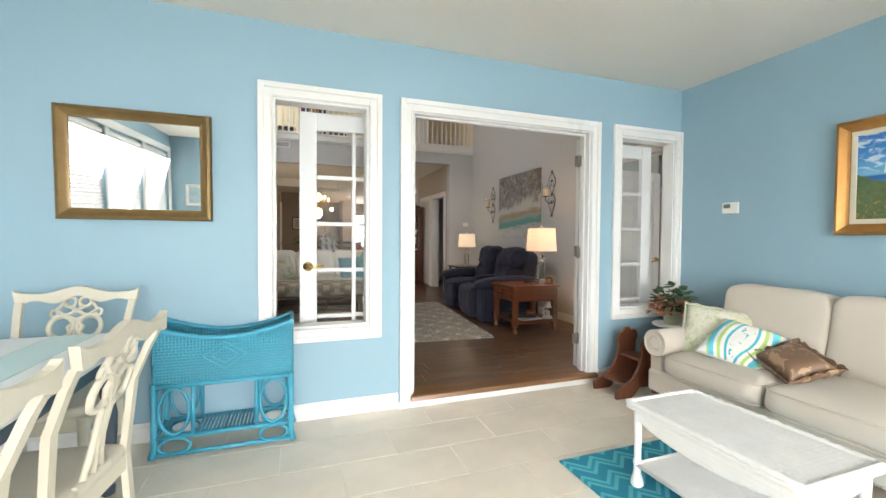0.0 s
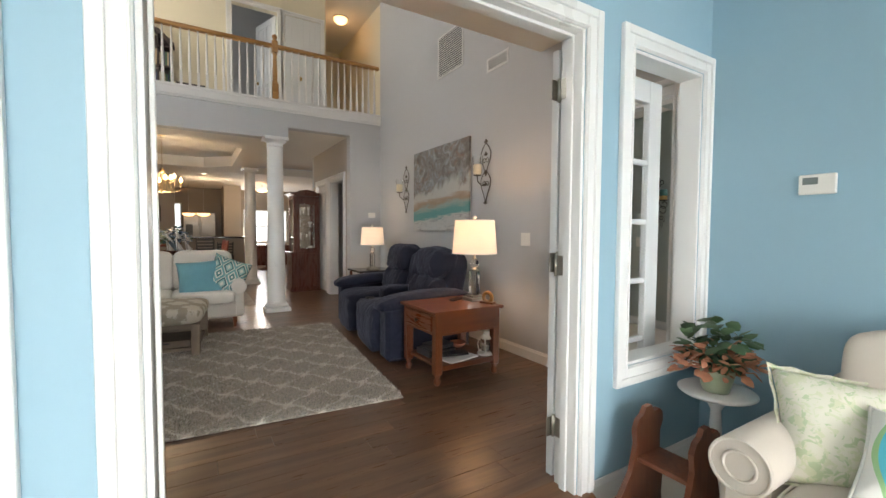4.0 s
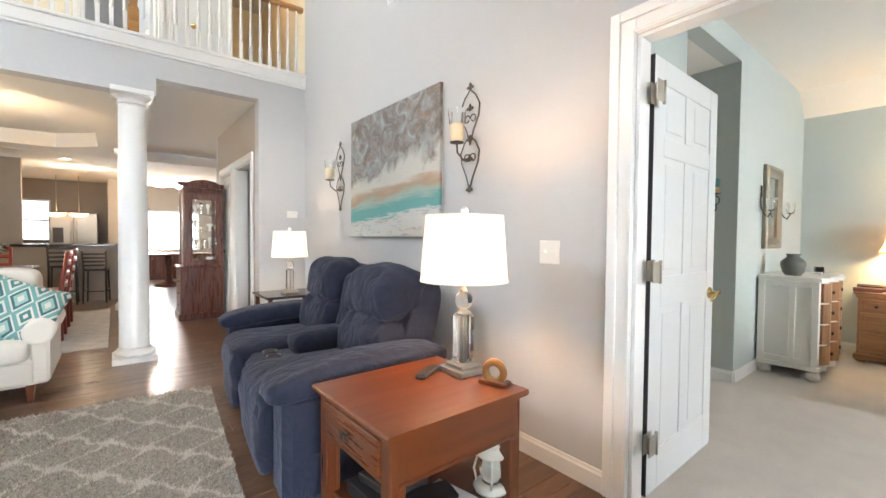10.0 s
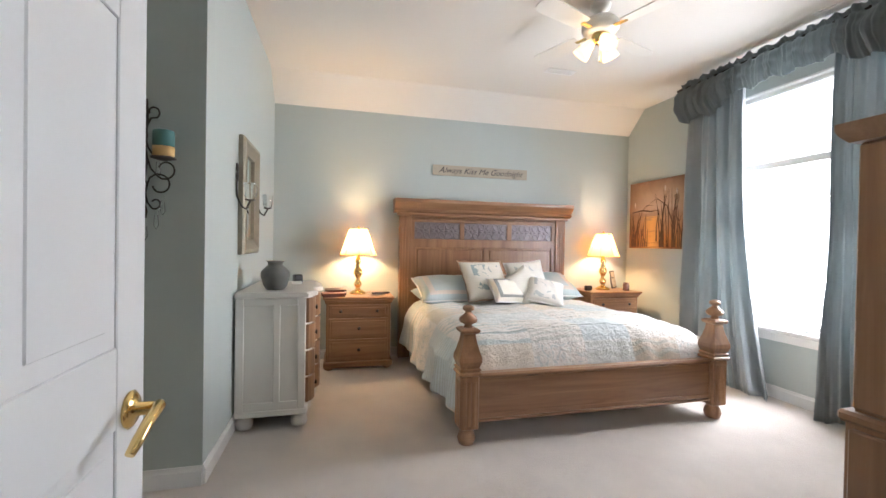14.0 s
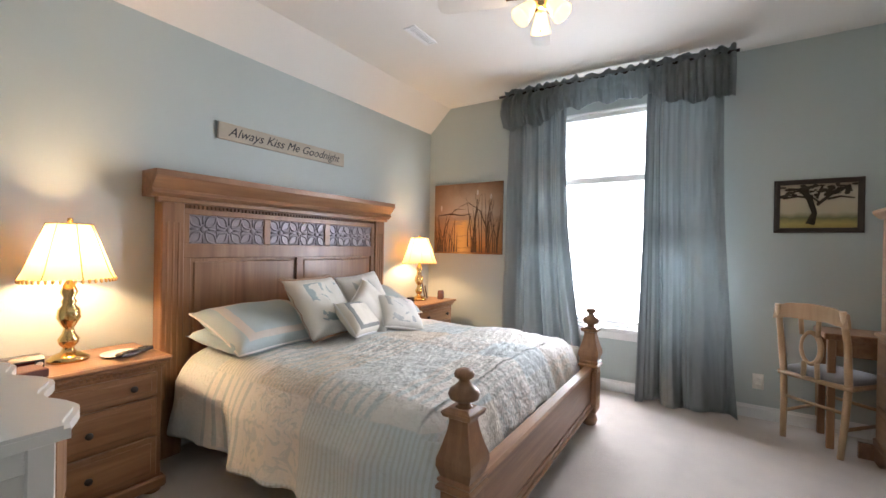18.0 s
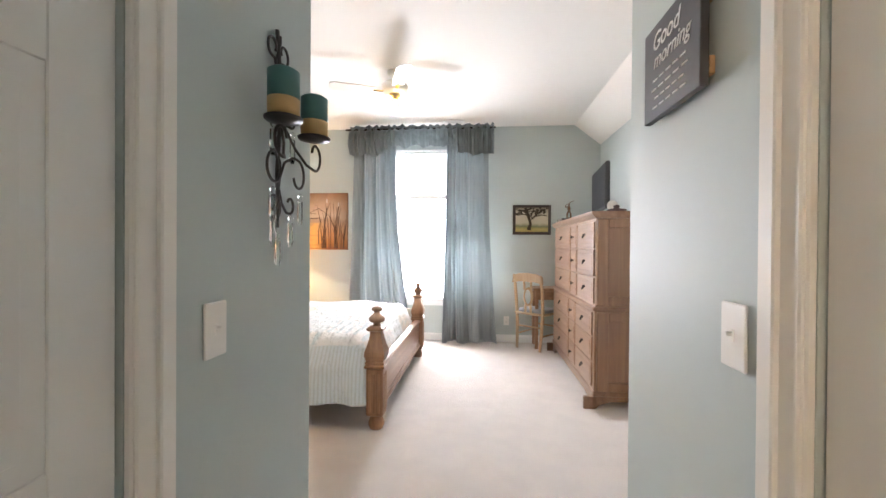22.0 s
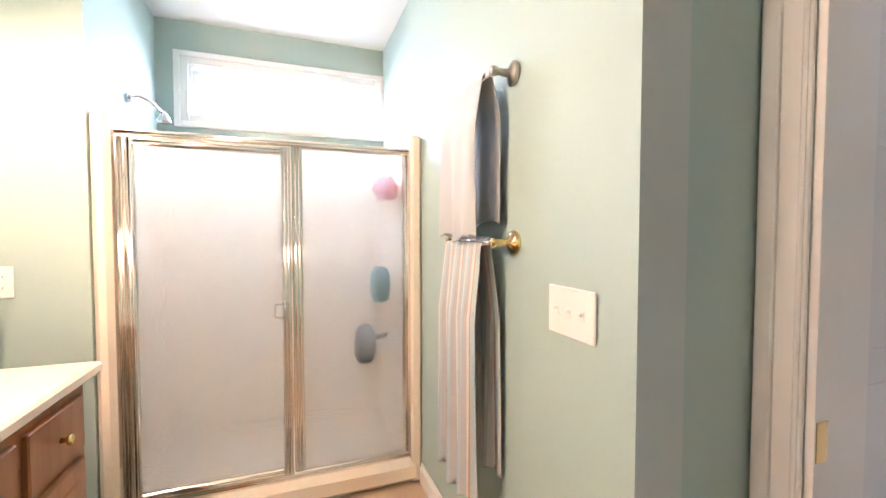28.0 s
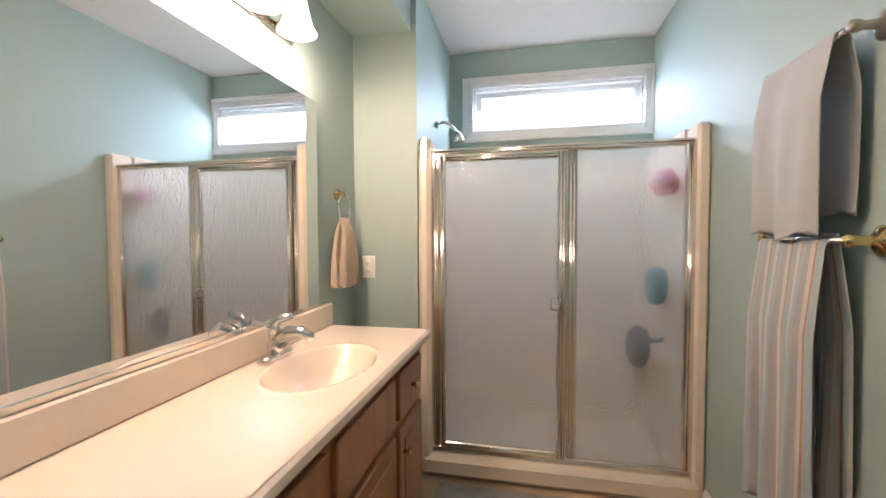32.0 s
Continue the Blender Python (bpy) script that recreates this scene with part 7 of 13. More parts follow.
# ---- curtains ----
M_TEAL = cloth("grey_teal_silk", (0.30, 0.34, 0.345), 0.34, 500, 0.14, 0.1, 0.5, 3, 0.36)
M_BLUECUR = cloth("steel_blue_curtain", (0.42, 0.545, 0.625), 0.5, 500, 0.10, 0.12, 0.3, 3, 0.6)
M_BROWNHEAD = cloth("pale_brown_header_cloth", (0.52, 0.40, 0.30), 0.85, 300, 0.08, 0.1, 0.1, 3, 0.2)
M_WHITETAB = cloth("white_tab_cloth", (0.72, 0.72, 0.70), 0.9, 300, 0.05, 0.1, 0.1, 3, 0.3)
M_ROD = plain("brushed_steel_rod", (0.5, 0.5, 0.5), 0.3, 1.0, 0.05)
M_DKROD = plain("dark_curtain_rod", (0.06, 0.05, 0.045), 0.4, 0.8, 0.05)


def drape(ax, a, u0, u1, z0, z1, folds, amp, gather=None, seed=0, flare=0.0):
    """Pleated cloth hanging in front of plane a. gather: (height, width factor, centre factor)."""
    rg = random.Random(seed)
    ph = [rg.uniform(0, 6.28) for _ in range(4)]

    def fn(u, v):
        z = z1 + (z0 - z1) * v
        c = (u0 + u1) / 2
        w = (u1 - u0) * (1 + flare * v)
        if gather:
            g = 1 - (1 - gather[1]) * math.exp(-((v - gather[0]) / 0.28) ** 2)
            c += gather[2] * (u1 - u0) * (1 - g)
            w *= g
        x = c + (u - 0.5) * w
        s = 2 * math.pi * folds * u
        d = amp * (math.sin(s + ph[0] + 0.5 * math.sin(2.3 * v + ph[1])) + 0.45 * math.sin(1.7 * s + ph[2]) + 0.2 * math.sin(3.1 * s + ph[3])) * (0.55 + 0.55 * v)
        d += 0.012 * noise.noise((u * 6, v * 5, seed))
        x += 0.006 * math.sin(2 * s + ph[1] + 3 * v)
        return (a + d, x, z) if ax == 0 else (x, a + d, z)

    return fn


cu = thing("curtain_set", pose(0, 0, 0), "grey teal silk curtains with a ruffled valance at the bedroom window", "curtain")


def silk_panel(inner, outer, z0, z1, folds, amp, dense, seed):
    """Silk hanging in the plane y = 0.74. inner, outer: edge positions at the top, the middle and the hem; dense over 1 crowds the folds at the inner edge."""
    rg = random.Random(seed)
    ph = [rg.uniform(0, 6.28) for _ in range(5)]

    def along(e, v):
        return e[0] * (1 - v) * (1 - v) + 2 * v * (1 - v) * (2 * e[1] - 0.5 * (e[0] + e[2])) + e[2] * v * v

    def fn(u, v):
        a, b = along(inner, v), along(outer, v)
        x = a + (b - a) * u
        w = u ** (1 / dense)
        s = 2 * math.pi * folds * (w + 0.035 * noise.noise((w * 3, v * 2.2, seed))) + ph[0]
        k = math.sin(s + 0.4 * math.sin(s))
        d = amp * (0.5 + 0.75 * v) * (k + 0.3 * math.sin(2.2 * s + ph[1] + 2.5 * v) + 0.6 * math.sin(0.41 * s + ph[2] + 2.2 * v) + 0.22 * math.sin(5.3 * s + ph[4]) * (1 - u))
        d += 0.035 * noise.noise((u * 4, v * 3, seed + 2)) + 0.006 * noise.noise((u * 26, v * 14, seed + 5))
        x += 0.5 * amp * math.cos(s + ph[3]) * (0.3 + 0.7 * v)
        z = z1 + (z0 - z1) * v + (0.014 * math.sin(s * 0.5 + ph[4]) if v > 0.97 else 0.0)
        return (x, 0.745 + d, z)

    return fn


for inner, outer, folds, dense, seed in (((6.83, 6.79, 6.58), (7.38, 7.41, 7.45), 4.2, 1.3, 3), ((6.19, 6.205, 6.225), (5.66, 5.63, 5.53), 4.6, 2.3, 9)):
    mb = MB()
    mb.sheet(silk_panel(inner, outer, 0.02, 2.66, folds, 0.036, dense, seed), 150, 60, (0, 0.003, 0))
    part("curtain_panel", mb, M_TEAL, cu)


def valance(u, v):
    """A gathered heading with puffed ends and a shorter, flatter middle."""
    x = 5.60 + u * 1.83
    e = abs(u - 0.5) * 2
    k = min(1.0, max(0.0, (e - 0.42) / 0.16))
    k = k * k * (3 - 2 * k)
    s = u * 2 * math.pi * 23 + 3 * math.sin(u * 17)
    ruff = 0.016 * math.sin(s) + 0.010 * math.sin(2.3 * s + 2 * v) + 0.006 * math.sin(4.1 * s)
    length = 0.27 + 0.10 * k + 0.012 * math.sin(s * 0.37 + 1)
    z = 2.755 - v * length + (0.012 * math.sin(s * 0.8) + 0.016 * noise.noise((u * 60, 3.1, 0))) * (1 - v) ** 3 + 0.014 * math.sin(s * 0.5) * v * v
    puff = (0.03 + 0.05 * k) * math.sin(math.pi * min(1, max(0.0, (v - 0.12) / 0.88))) if v > 0.12 else 0.0
    y = 0.825 + puff + ruff * (0.5 + 0.7 * v) * (0.6 + 0.4 * k) - 0.022 * math.exp(-((v - 0.13) / 0.05) ** 2) + 0.018 * noise.noise((u * 18, v * 5, 2))
    return (x, y, z)


mb = MB()
mb.sheet(valance, 280, 26, (0, 0.003, 0))
part("valance", mb, cloth("grey_teal_valance", (0.31, 0.355, 0.36), 0.42, 500, 0.14, 0.12, 0.45, 3, 0.6), cu, "ruffled grey teal valance")
mb = MB()
mb.cyl((5.58, 0.80, 2.715), (7.49, 0.80, 2.715), 0.012)
part("curtain_rod", mb, M_DKROD, cu)

# ---- ceiling fan ----
fan = thing("ceiling_fan", pose(6.52, 2.35, 2.78), "white and brass ceiling fan with lit glass shades", "ceiling fan")
mb = MB()
mb.lathe([(0.065, 0), (0.06, -0.035), (0.025, -0.05), (0.012, -0.055), (0.012, -0.10), (0.03, -0.105)][::-1], n=20)
part("canopy", mb, M_WHITE_WOOD, fan)
mb = MB()
mb.lathe([(0.03, -0.09), (0.095, -0.105), (0.118, -0.13), (0.118, -0.165), (0.10, -0.19), (0.055, -0.20)][::-1], n=28)
part("motor", mb, M_WHITE_WOOD, fan)
mb = MB()
mb.lathe([(0.05, -0.198), (0.055, -0.21), (0.04, -0.225), (0.045, -0.25), (0.02, -0.262), (0, -0.265)][::-1], n=20)
part("light_fitter", mb, M_BRASS, fan, "polished brass light fitter")
for i in range(4):
    t = radians(20 + 90 * i)
    mb = MB(Matrix.Rotation(t, 4, "Z"))
    mb.box(0.08, -0.015, -0.185, 0.19, 0.015, -0.178, 0.002)
    arm = part("blade_arm", mb, M_BRASS, fan)
    mb = MB(Matrix.Rotation(t, 4, "Z") @ pose(0, 0, -0.182, 10, 0, 0))
    mb.prism([(0.17, -0.05), (0.30, -0.06), (0.52, -0.065), (0.56, -0.045), (0.57, 0.0), (0.56, 0.045), (0.52, 0.065), (0.30, 0.06), (0.17, 0.05)], 2, 0.0, 0.007)
    part("blade", mb, M_WHITE_WOOD, fan, "white fan blade")
M_BULBGLASS = glow("lit_frosted_glass", (1.0, 0.74, 0.42), 1.6)
for i in range(3):
    t = radians(50 + 120 * i)
    c, s = math.cos(t), math.sin(t)
    mb = MB(Matrix.Translation((0.05 * c, 0.05 * s, -0.235)) @ Matrix.Rotation(t, 4, "Z") @ Matrix.Rotation(radians(140), 4, "Y") @ Matrix.Diagonal((1.12, 1.12, 1.2, 1)))
    prof = [(0.018, 0.0), (0.026, 0.01), (0.034, 0.04), (0.045, 0.075), (0.05, 0.095), (0.045, 0.093), (0.03, 0.05)]
    mb.lathe(prof, n=16)
    part("glass_shade", mb, M_BULBGLASS, fan, "lit frosted glass shade")
mb = MB()
mb.cyl((0, 0, -0.26), (0, 0, -0.36), 0.0015, n=6)
mb.ell((0, 0, -0.37), (0.006, 0.006, 0.012), 8, 6)
part("pull_chain", mb, M_BRASS, fan)
bulb("bulb_fan", (6.52, 2.35, 2.42), 3.0, 0.06, (1.0, 0.78, 0.5))

# ---- hall: candle holder and slate sign ----
ws = thing("wall_candle_holder", pose(6.318, 4.865, 1.50, 90, 0, -90) @ Matrix.Diagonal((1.12, 1.15, 1.0, 1)), "scrolled iron wall candle holder with striped candles and crystal drops", "candle holder")
mb = MB()


def scroll(cx, cy, r, a0, a1, z0=0.012, n=18, k=0.45):
    return [(cx + r * (1 - k * i / n) * math.cos(a0 + (a1 - a0) * i / n), cy + r * (1 - k * i / n) * math.sin(a0 + (a1 - a0) * i / n), z0) for i in range(n + 1)]


def curl(pts, cx, cy, r, a0, a1, z, k=0.55, n=16):
    """A swept wire that ends in a curl round (cx, cy)."""
    return pts + [(cx + r * (1 - k * i / n) * math.cos(a0 + (a1 - a0) * i / n), cy + r * (1 - k * i / n) * math.sin(a0 + (a1 - a0) * i / n), z) for i in range(n + 1)]


for s in (-1, 1):
    for wire in (curl([(0.0, 0.10, 0.012), (0.006, 0.06, 0.022), (0.030, 0.005, 0.045), (0.062, -0.028, 0.062)], 0.092, 0.0, 0.040, -1.9, 2.9, 0.075, 0.45),
                 curl([(0.0, -0.11, 0.012), (0.004, -0.07, 0.014), (0.018, -0.03, 0.020), (0.045, -0.014, 0.030)], 0.060, -0.058, 0.042, 1.7, -2.9, 0.038, 0.4),
                 curl([(0.0, -0.09, 0.012), (0.010, -0.13, 0.016), (0.028, -0.152, 0.020)], 0.040, -0.132, 0.022, -1.7, 2.6, 0.024, 0.4),
                 curl([(0.0, 0.13, 0.012), (0.010, 0.09, 0.014), (0.030, 0.062, 0.020)], 0.044, 0.082, 0.022, -1.9, 2.3, 0.026, 0.4),
                 curl([(0.0, 0.17, 0.010), (0.018, 0.21, 0.012)], 0.026, 0.235, 0.026, -1.0, 3.6, 0.012, 0.5)):
        mb.tube([(s * x, y, z) for x, y, z in wire], 0.0038, 7)
mb.tube([(0, 0.285, 0.008), (0.006, 0.20, 0.012), (-0.004, 0.12, 0.012), (0.005, 0.04, 0.012), (-0.004, -0.05, 0.012), (0, -0.19, 0.010)], 0.0055, 8)
mb.tube([(0.006 * math.sin(k * 0.9), 0.27 - k * 0.0145, 0.012 + 0.006 * math.cos(k * 0.9)) for k in range(32)], 0.003, 6)
part("scrollwork", mb, M_IRON, ws, "dark scrolled ironwork")
M_CANDLE_T = plain("teal_green_wax", (0.06, 0.18, 0.17), 0.5, 0, 0.2, 10)
M_CANDLE_S = plain("sand_yellow_wax", (0.55, 0.36, 0.14), 0.6, 0, 0.15, 20)
for s in (-1, 1):
    mb = MB()
    mb.lathe([(0.012, -0.012), (0.045, -0.004), (0.047, 0.002), (0, 0.0)], n=18)
    part("dish", mb, M_IRON, ws, "", pose(s * 0.085, 0.045, 0.075, -90))
    mb = MB()
    mb.lathe([(0.038, 0.0), (0.039, 0.04), (0, 0.04)], n=20)
    c = part("candle", mb, M_CANDLE_S, ws, "striped sand and teal candle", pose(s * 0.085, 0.047, 0.075, -90))
    mb = MB()
    mb.lathe([(0.0385, 0.04), (0.0385, 0.10), (0.03, 0.105), (0, 0.10)], n=20)
    part("candle_top", mb, M_CANDLE_T, c)
for x, y, z in ((-0.072, -0.108, 0.038), (0.072, -0.108, 0.038), (-0.044, -0.165, 0.024), (0.044, -0.165, 0.024), (0, -0.21, 0.012), (-0.05, 0.045, 0.026), (0.05, 0.045, 0.026)):
    mb = MB()
    mb.ell((x, y, z), (0.008, 0.008, 0.008), 8, 6)
    mb.prism([(x - 0.006, y - 0.012), (x + 0.006, y - 0.012), (x + 0.008, y - 0.055), (x, y - 0.072), (x - 0.008, y - 0.055)], 2, z - 0.005, z + 0.005)
    part("crystal_drop", mb, M_GLASS, ws, "clear crystal drop")
gs = thing("wall_sign", pose(5.282, 4.95, 1.675, 90, 0, 90) @ Matrix.Diagonal((0.94, 0.94, 1.0, 1.0)), "dark slate wooden plaque with white script in the hall", "sign")
mb = MB()
mb.box(-0.15, -0.125, 0.012, 0.15, 0.125, 0.03, 0.002)
part("board", mb, plain("charcoal_board", (0.045, 0.042, 0.045), 0.6, 0, 0.2, 8, 50, 0.2), gs)
mb = MB()
for y in (-0.08, 0.08):
    mb.box(-0.15, y - 0.02, 0, 0.15, y + 0.02, 0.012, 0.002)
part("batten", mb, wood("raw_pine_batten", (0.42, 0.25, 0.12), (0.62, 0.42, 0.22), 0.6, 0, 0), gs)
M_CHALK = plain("white_chalk_paint", (0.75, 0.73, 0.70), 0.8)
part("lettering", text_mesh("Good", 0.064, 0.0006, 0.3), M_CHALK, gs, "white script", pose(-0.02, 0.075, 0.031))
part("lettering", text_mesh("morning", 0.058, 0.0006, 0.3), M_CHALK, gs, "", pose(0.01, 0.025, 0.031))
mb = MB()
for i in range(4):
    w = (0.09, 0.10, 0.08, 0.09)[i]
    for k in range(5):
        mb.box(-w + k * w * 0.42, -0.025 - i * 0.024, 0.030, -w + k * w * 0.42 + w * 0.3, -0.0205 - i * 0.024, 0.0312, 0)
part("small_writing", mb, M_CHALK, gs)

# ---- bathroom ----
M_COUNTER = plain("cream_cultured_marble", (0.90, 0.78, 0.64), 0.16, 0, 0.03, 2, 40, 0.0, 0.4)
M_CAB = wood("warm_brown_cabinet", (0.30, 0.115, 0.04), (0.46, 0.195, 0.075), 0.35, 2, 0.2, 0.8, 0.15)
M_STALL = plain("cream_shower_surround", (0.88, 0.77, 0.62), 0.25, 0, 0.03, 2, 40, 0.02, 0.3)
M_ALU = plain("polished_aluminium", (0.93, 0.88, 0.81), 0.14, 1.0, 0.06, 8, 60, 0.02)
VX0, VX1, VY0, VY1, VZ = 4.42, 7.27, 7.785, 8.245, 0.835
va = thing("vanity_cabinet", pose(0, 0, 0), "warm brown bathroom vanity with doors and drawers", "cabinet")
mb = MB()
mb.box(VX0, VY0 + 0.03, 0.09, VX1 - 0.02, VY1, VZ - 0.16, 0.003)
mb.box(VX0, VY0 + 0.03, VZ - 0.16, VX1 - 0.02, VY0 + 0.05, VZ - 0.036, 0)
mb.box(VX1 - 0.04, VY0 + 0.05, VZ - 0.16, VX1 - 0.02, VY1, VZ - 0.036, 0)
mb.box(VX0, VY0 + 0.09, 0.005, VX1 - 0.02, VY1, 0.09, 0.002)
part("body", mb, M_CAB, va)


def front(x0, x1, z0, z1, name, kx):
    mb = MB()
    y = VY0 + 0.03
    f = 0.05 if z1 - z0 > 0.25 else 0.03
    mb.box(x0, y - 0.018, z0, x1, y + 0.001, z1, 0.004)
    p_ = part(name, mb, M_CAB, va)
    if z1 - z0 > 0.25:
        mb = MB()
        mb.box(x0 + f, y - 0.0225, z0 + f, x1 - f, y - 0.014, z1 - f, 0.006)
        part("raised_panel", mb, M_CAB, p_)
    for x in kx:
        knob_small(p_, (x, y - 0.019, z0 + (z1 - z0) * (0.5 if z1 - z0 < 0.25 else 0.8)), (90, 0, 0), M_BRASS, "round brass knob")


x = VX1 - 0.06
front(x - 0.28, x, 0.595, 0.755, "drawer", (x - 0.14,))
front(x - 0.28, x, 0.11, 0.565, "door", (x - 0.24,))
x -= 0.32
for k in range(4):
    front(x - 0.42, x, 0.595, 0.755, "drawer", () if k == 0 else (x - 0.21,))
    front(x - 0.42, x, 0.11, 0.565, "door", (x - (0.04 if k % 2 else 0.38),))
    x -= 0.46


def counter_top(u, v):
    X, Y = VX0 + u * (VX1 - VX0), VY0 + v * (VY1 - VY0)
    z = VZ
    for cx in (6.76, 5.52):
        r = math.hypot((X - cx) / 0.225, (Y - 7.985) / 0.15)
        if r < 1.06:
            z = VZ - 0.12 * max(0.0, 1 - max(0.0, r - 0.0) ** 2.6) + 0.004 * math.exp(-((r - 1.02) / 0.03) ** 2)
        else:
            z += 0.004 * math.exp(-((r - 1.02) / 0.04) ** 2)
    return (X, Y, z)


ct = thing("countertop", pose(0, 0, 0), "glossy cream vanity top with moulded oval basins", "countertop")
mb = MB()
mb.sheet(counter_top, 300, 70)
part("top", mb, M_COUNTER, ct)
mb = MB()
mb.box(VX0, VY0 - 0.012, VZ - 0.038, VX1 + 0.012, VY0 + 0.006, VZ - 0.0005, 0.008)
mb.box(VX1 - 0.004, VY0 + 0.006, VZ - 0.038, VX1 + 0.012, VY1, VZ - 0.0005, 0.008)
mb.box(VX0, VY0 + 0.006, VZ - 0.038, VX1 - 0.004, VY0 + 0.05, VZ - 0.012, 0)
part("front_edge", mb, M_COUNTER, ct)
mb = MB()
mb.box(VX0, VY1 - 0.036, VZ, VX1, VY1, VZ + 0.098, 0.006)
part("backsplash", mb, M_COUNTER, ct)
for cx in (6.76, 5.52):
    mb = MB()
    mb.lathe([(0, 0), (0.022, 0), (0.022, 0.004), (0.012, 0.005), (0, 0.003)], (cx, 7.985, VZ - 0.118), 16)
    part("drain", mb, M_CHROME, ct)


def faucet(cx, cy, label):
    f = thing("faucet", pose(cx, cy, VZ), label, "faucet")
    mb = MB()
    mb.ell((0, 0, 0.010), (0.075, 0.026, 0.014), 24, 10, 0.6)
    mb.lathe([(0.028, 0.012), (0.026, 0.05), (0.02, 0.075), (0.016, 0.085)], n=18)
    part("body", mb, M_CHROME, f)
    mb = MB()
    mb.tube([(0, -0.01, 0.055), (0, -0.05, 0.085), (0, -0.09, 0.09), (0, -0.12, 0.078), (0, -0.125, 0.062)], [0.027, 0.024, 0.020, 0.017, 0.015], 12)
    part("spout", mb, M_CHROME, f)
    mb = MB()
    mb.tube([(0, 0.0, 0.08), (0, 0.008, 0.105), (0, -0.015, 0.128), (0, -0.06, 0.140)], [0.024, 0.021, 0.014, 0.010], 10)
    part("lever", mb, M_CHROME, f)
    return f


faucet(6.785, 8.165, "chrome single lever faucet behind the basin")
mi = thing("vanity_mirror", pose(0, 0, 0), "large frameless mirror over the vanity", "mirror")
mb = MB()
mb.box(VX0, VY1 - 0.026, 0.947, 7.165, VY1 + 0.004, 1.768, 0)
part("mirror_glass", mb, M_MIRROR, mi)
mb = MB()
mb.box(VX0, VY1 - 0.032, 0.936, 7.168, VY1 + 0.004, 0.949, 0.001)
part("channel", mb, M_ALU, mi)
lb = thing("vanity_light", pose(0, 0, 0), "chrome vanity light bar with frosted bell shades", "wall light")
mb = MB()
mb.box(6.24, 8.222, 1.918, 7.006, 8.248, 1.962, 0.006)
for z in (1.927, 1.94, 1.953):
    mb.cyl((6.245, 8.222, z), (7.001, 8.222, z), 0.006, n=10)
part("back_plate", mb, M_CHROME, lb, "ribbed chrome back plate")
M_VANGLASS = glow("lit_white_vanity_glass", (1.0, 0.84, 0.60), 2.2)
for x in (6.345, 6.53, 6.715, 6.90):
    mb = MB()
    mb.tube([(x, 8.22, 1.945), (x, 8.19, 1.96), (x, 8.175, 2.02), (x, 8.165, 2.07), (x, 8.15, 2.078), (x, 8.14, 2.065)], 0.007, 8)
    mb.lathe([(0.0, 2.07), (0.02, 2.065), (0.026, 2.045), (0.022, 2.038)][::-1], (x, 8.14, 0), 16)
    a_ = part("arm", mb, M_BRASS, lb, "curved brass arm")
    mb = MB()
    mb.lathe([(0.026, 0.0), (0.034, -0.025), (0.042, -0.07), (0.052, -0.105), (0.066, -0.13), (0.062, -0.13), (0.04, -0.07)][::-1], (x, 8.14, 2.042), 24)
    part("glass_shade", mb, M_VANGLASS, a_, "lit frosted bell shade")
    bulb("bulb_vanity", (x, 8.13, 1.88), 12.5, 0.045, (1.0, 0.72, 0.45))

# shower
sh = thing("shower_stall", pose(0, 0, 0), "cream shower stall with framed rain-glass doors", "shower")
mb = MB()
mb.box(7.60, 7.85, 0.005, 7.74, 7.915, 1.715, 0.02)
part("surround_post", mb, M_STALL, sh, "cream moulded post")
mb = MB()
mb.box(7.60, 6.602, 0.005, 7.74, 6.656, 1.715, 0.012)
part("surround_post", mb, M_STALL, sh, "cream moulded post")
mb = MB()
mb.box(7.59, 6.604, 0.005, 7.76, 7.91, 0.125, 0.03)
part("curb", mb, M_STALL, sh, "cream moulded curb")
mb = MB()
mb.box(7.74, 6.604, 0.005, 8.485, 7.915, 0.05, 0)
mb.box(8.465, 6.66, 0.05, 8.487, 7.90, 1.715, 0.004)
mb.box(7.74, 7.895, 0.05, 8.465, 7.917, 1.715, 0.004)
mb.box(7.74, 6.604, 0.05, 8.465, 6.665, 1.715, 0.004)
part("surround", mb, M_STALL, sh, "cream moulded shower walls")


def rain_glass():
    m, nd, lk, bs = node_mat("rain_patterned_glass")
    bs.inputs["Base Color"].default_value = (0.91, 0.91, 0.86, 1)
    bs.inputs["Transmission Weight"].default_value = 0.95
    bs.inputs["Roughness"].default_value = 0.21
    v = coords(nd, lk)
    vo = nd.new("ShaderNodeTexVoronoi")
    vo.inputs["Scale"].default_value = 70
    lk.new(v, vo.inputs["Vector"])
    bump(nd, lk, bs, vo.outputs["Distance"], 0.5, 0.004)
    tr = nd.new("ShaderNodeBsdfTranslucent")
    tr.inputs["Color"].default_value = (0.94, 0.92, 0.86, 1)
    ms = nd.new("ShaderNodeMixShader")
    ms.inputs[0].default_value = 0.22
    lk.new(bs.outputs[0], ms.inputs[1])
    lk.new(tr.outputs[0], ms.inputs[2])
    lk.new(ms.outputs[0], nd["Material Output"].inputs["Surface"])
    return m


M_RAIN = rain_glass()


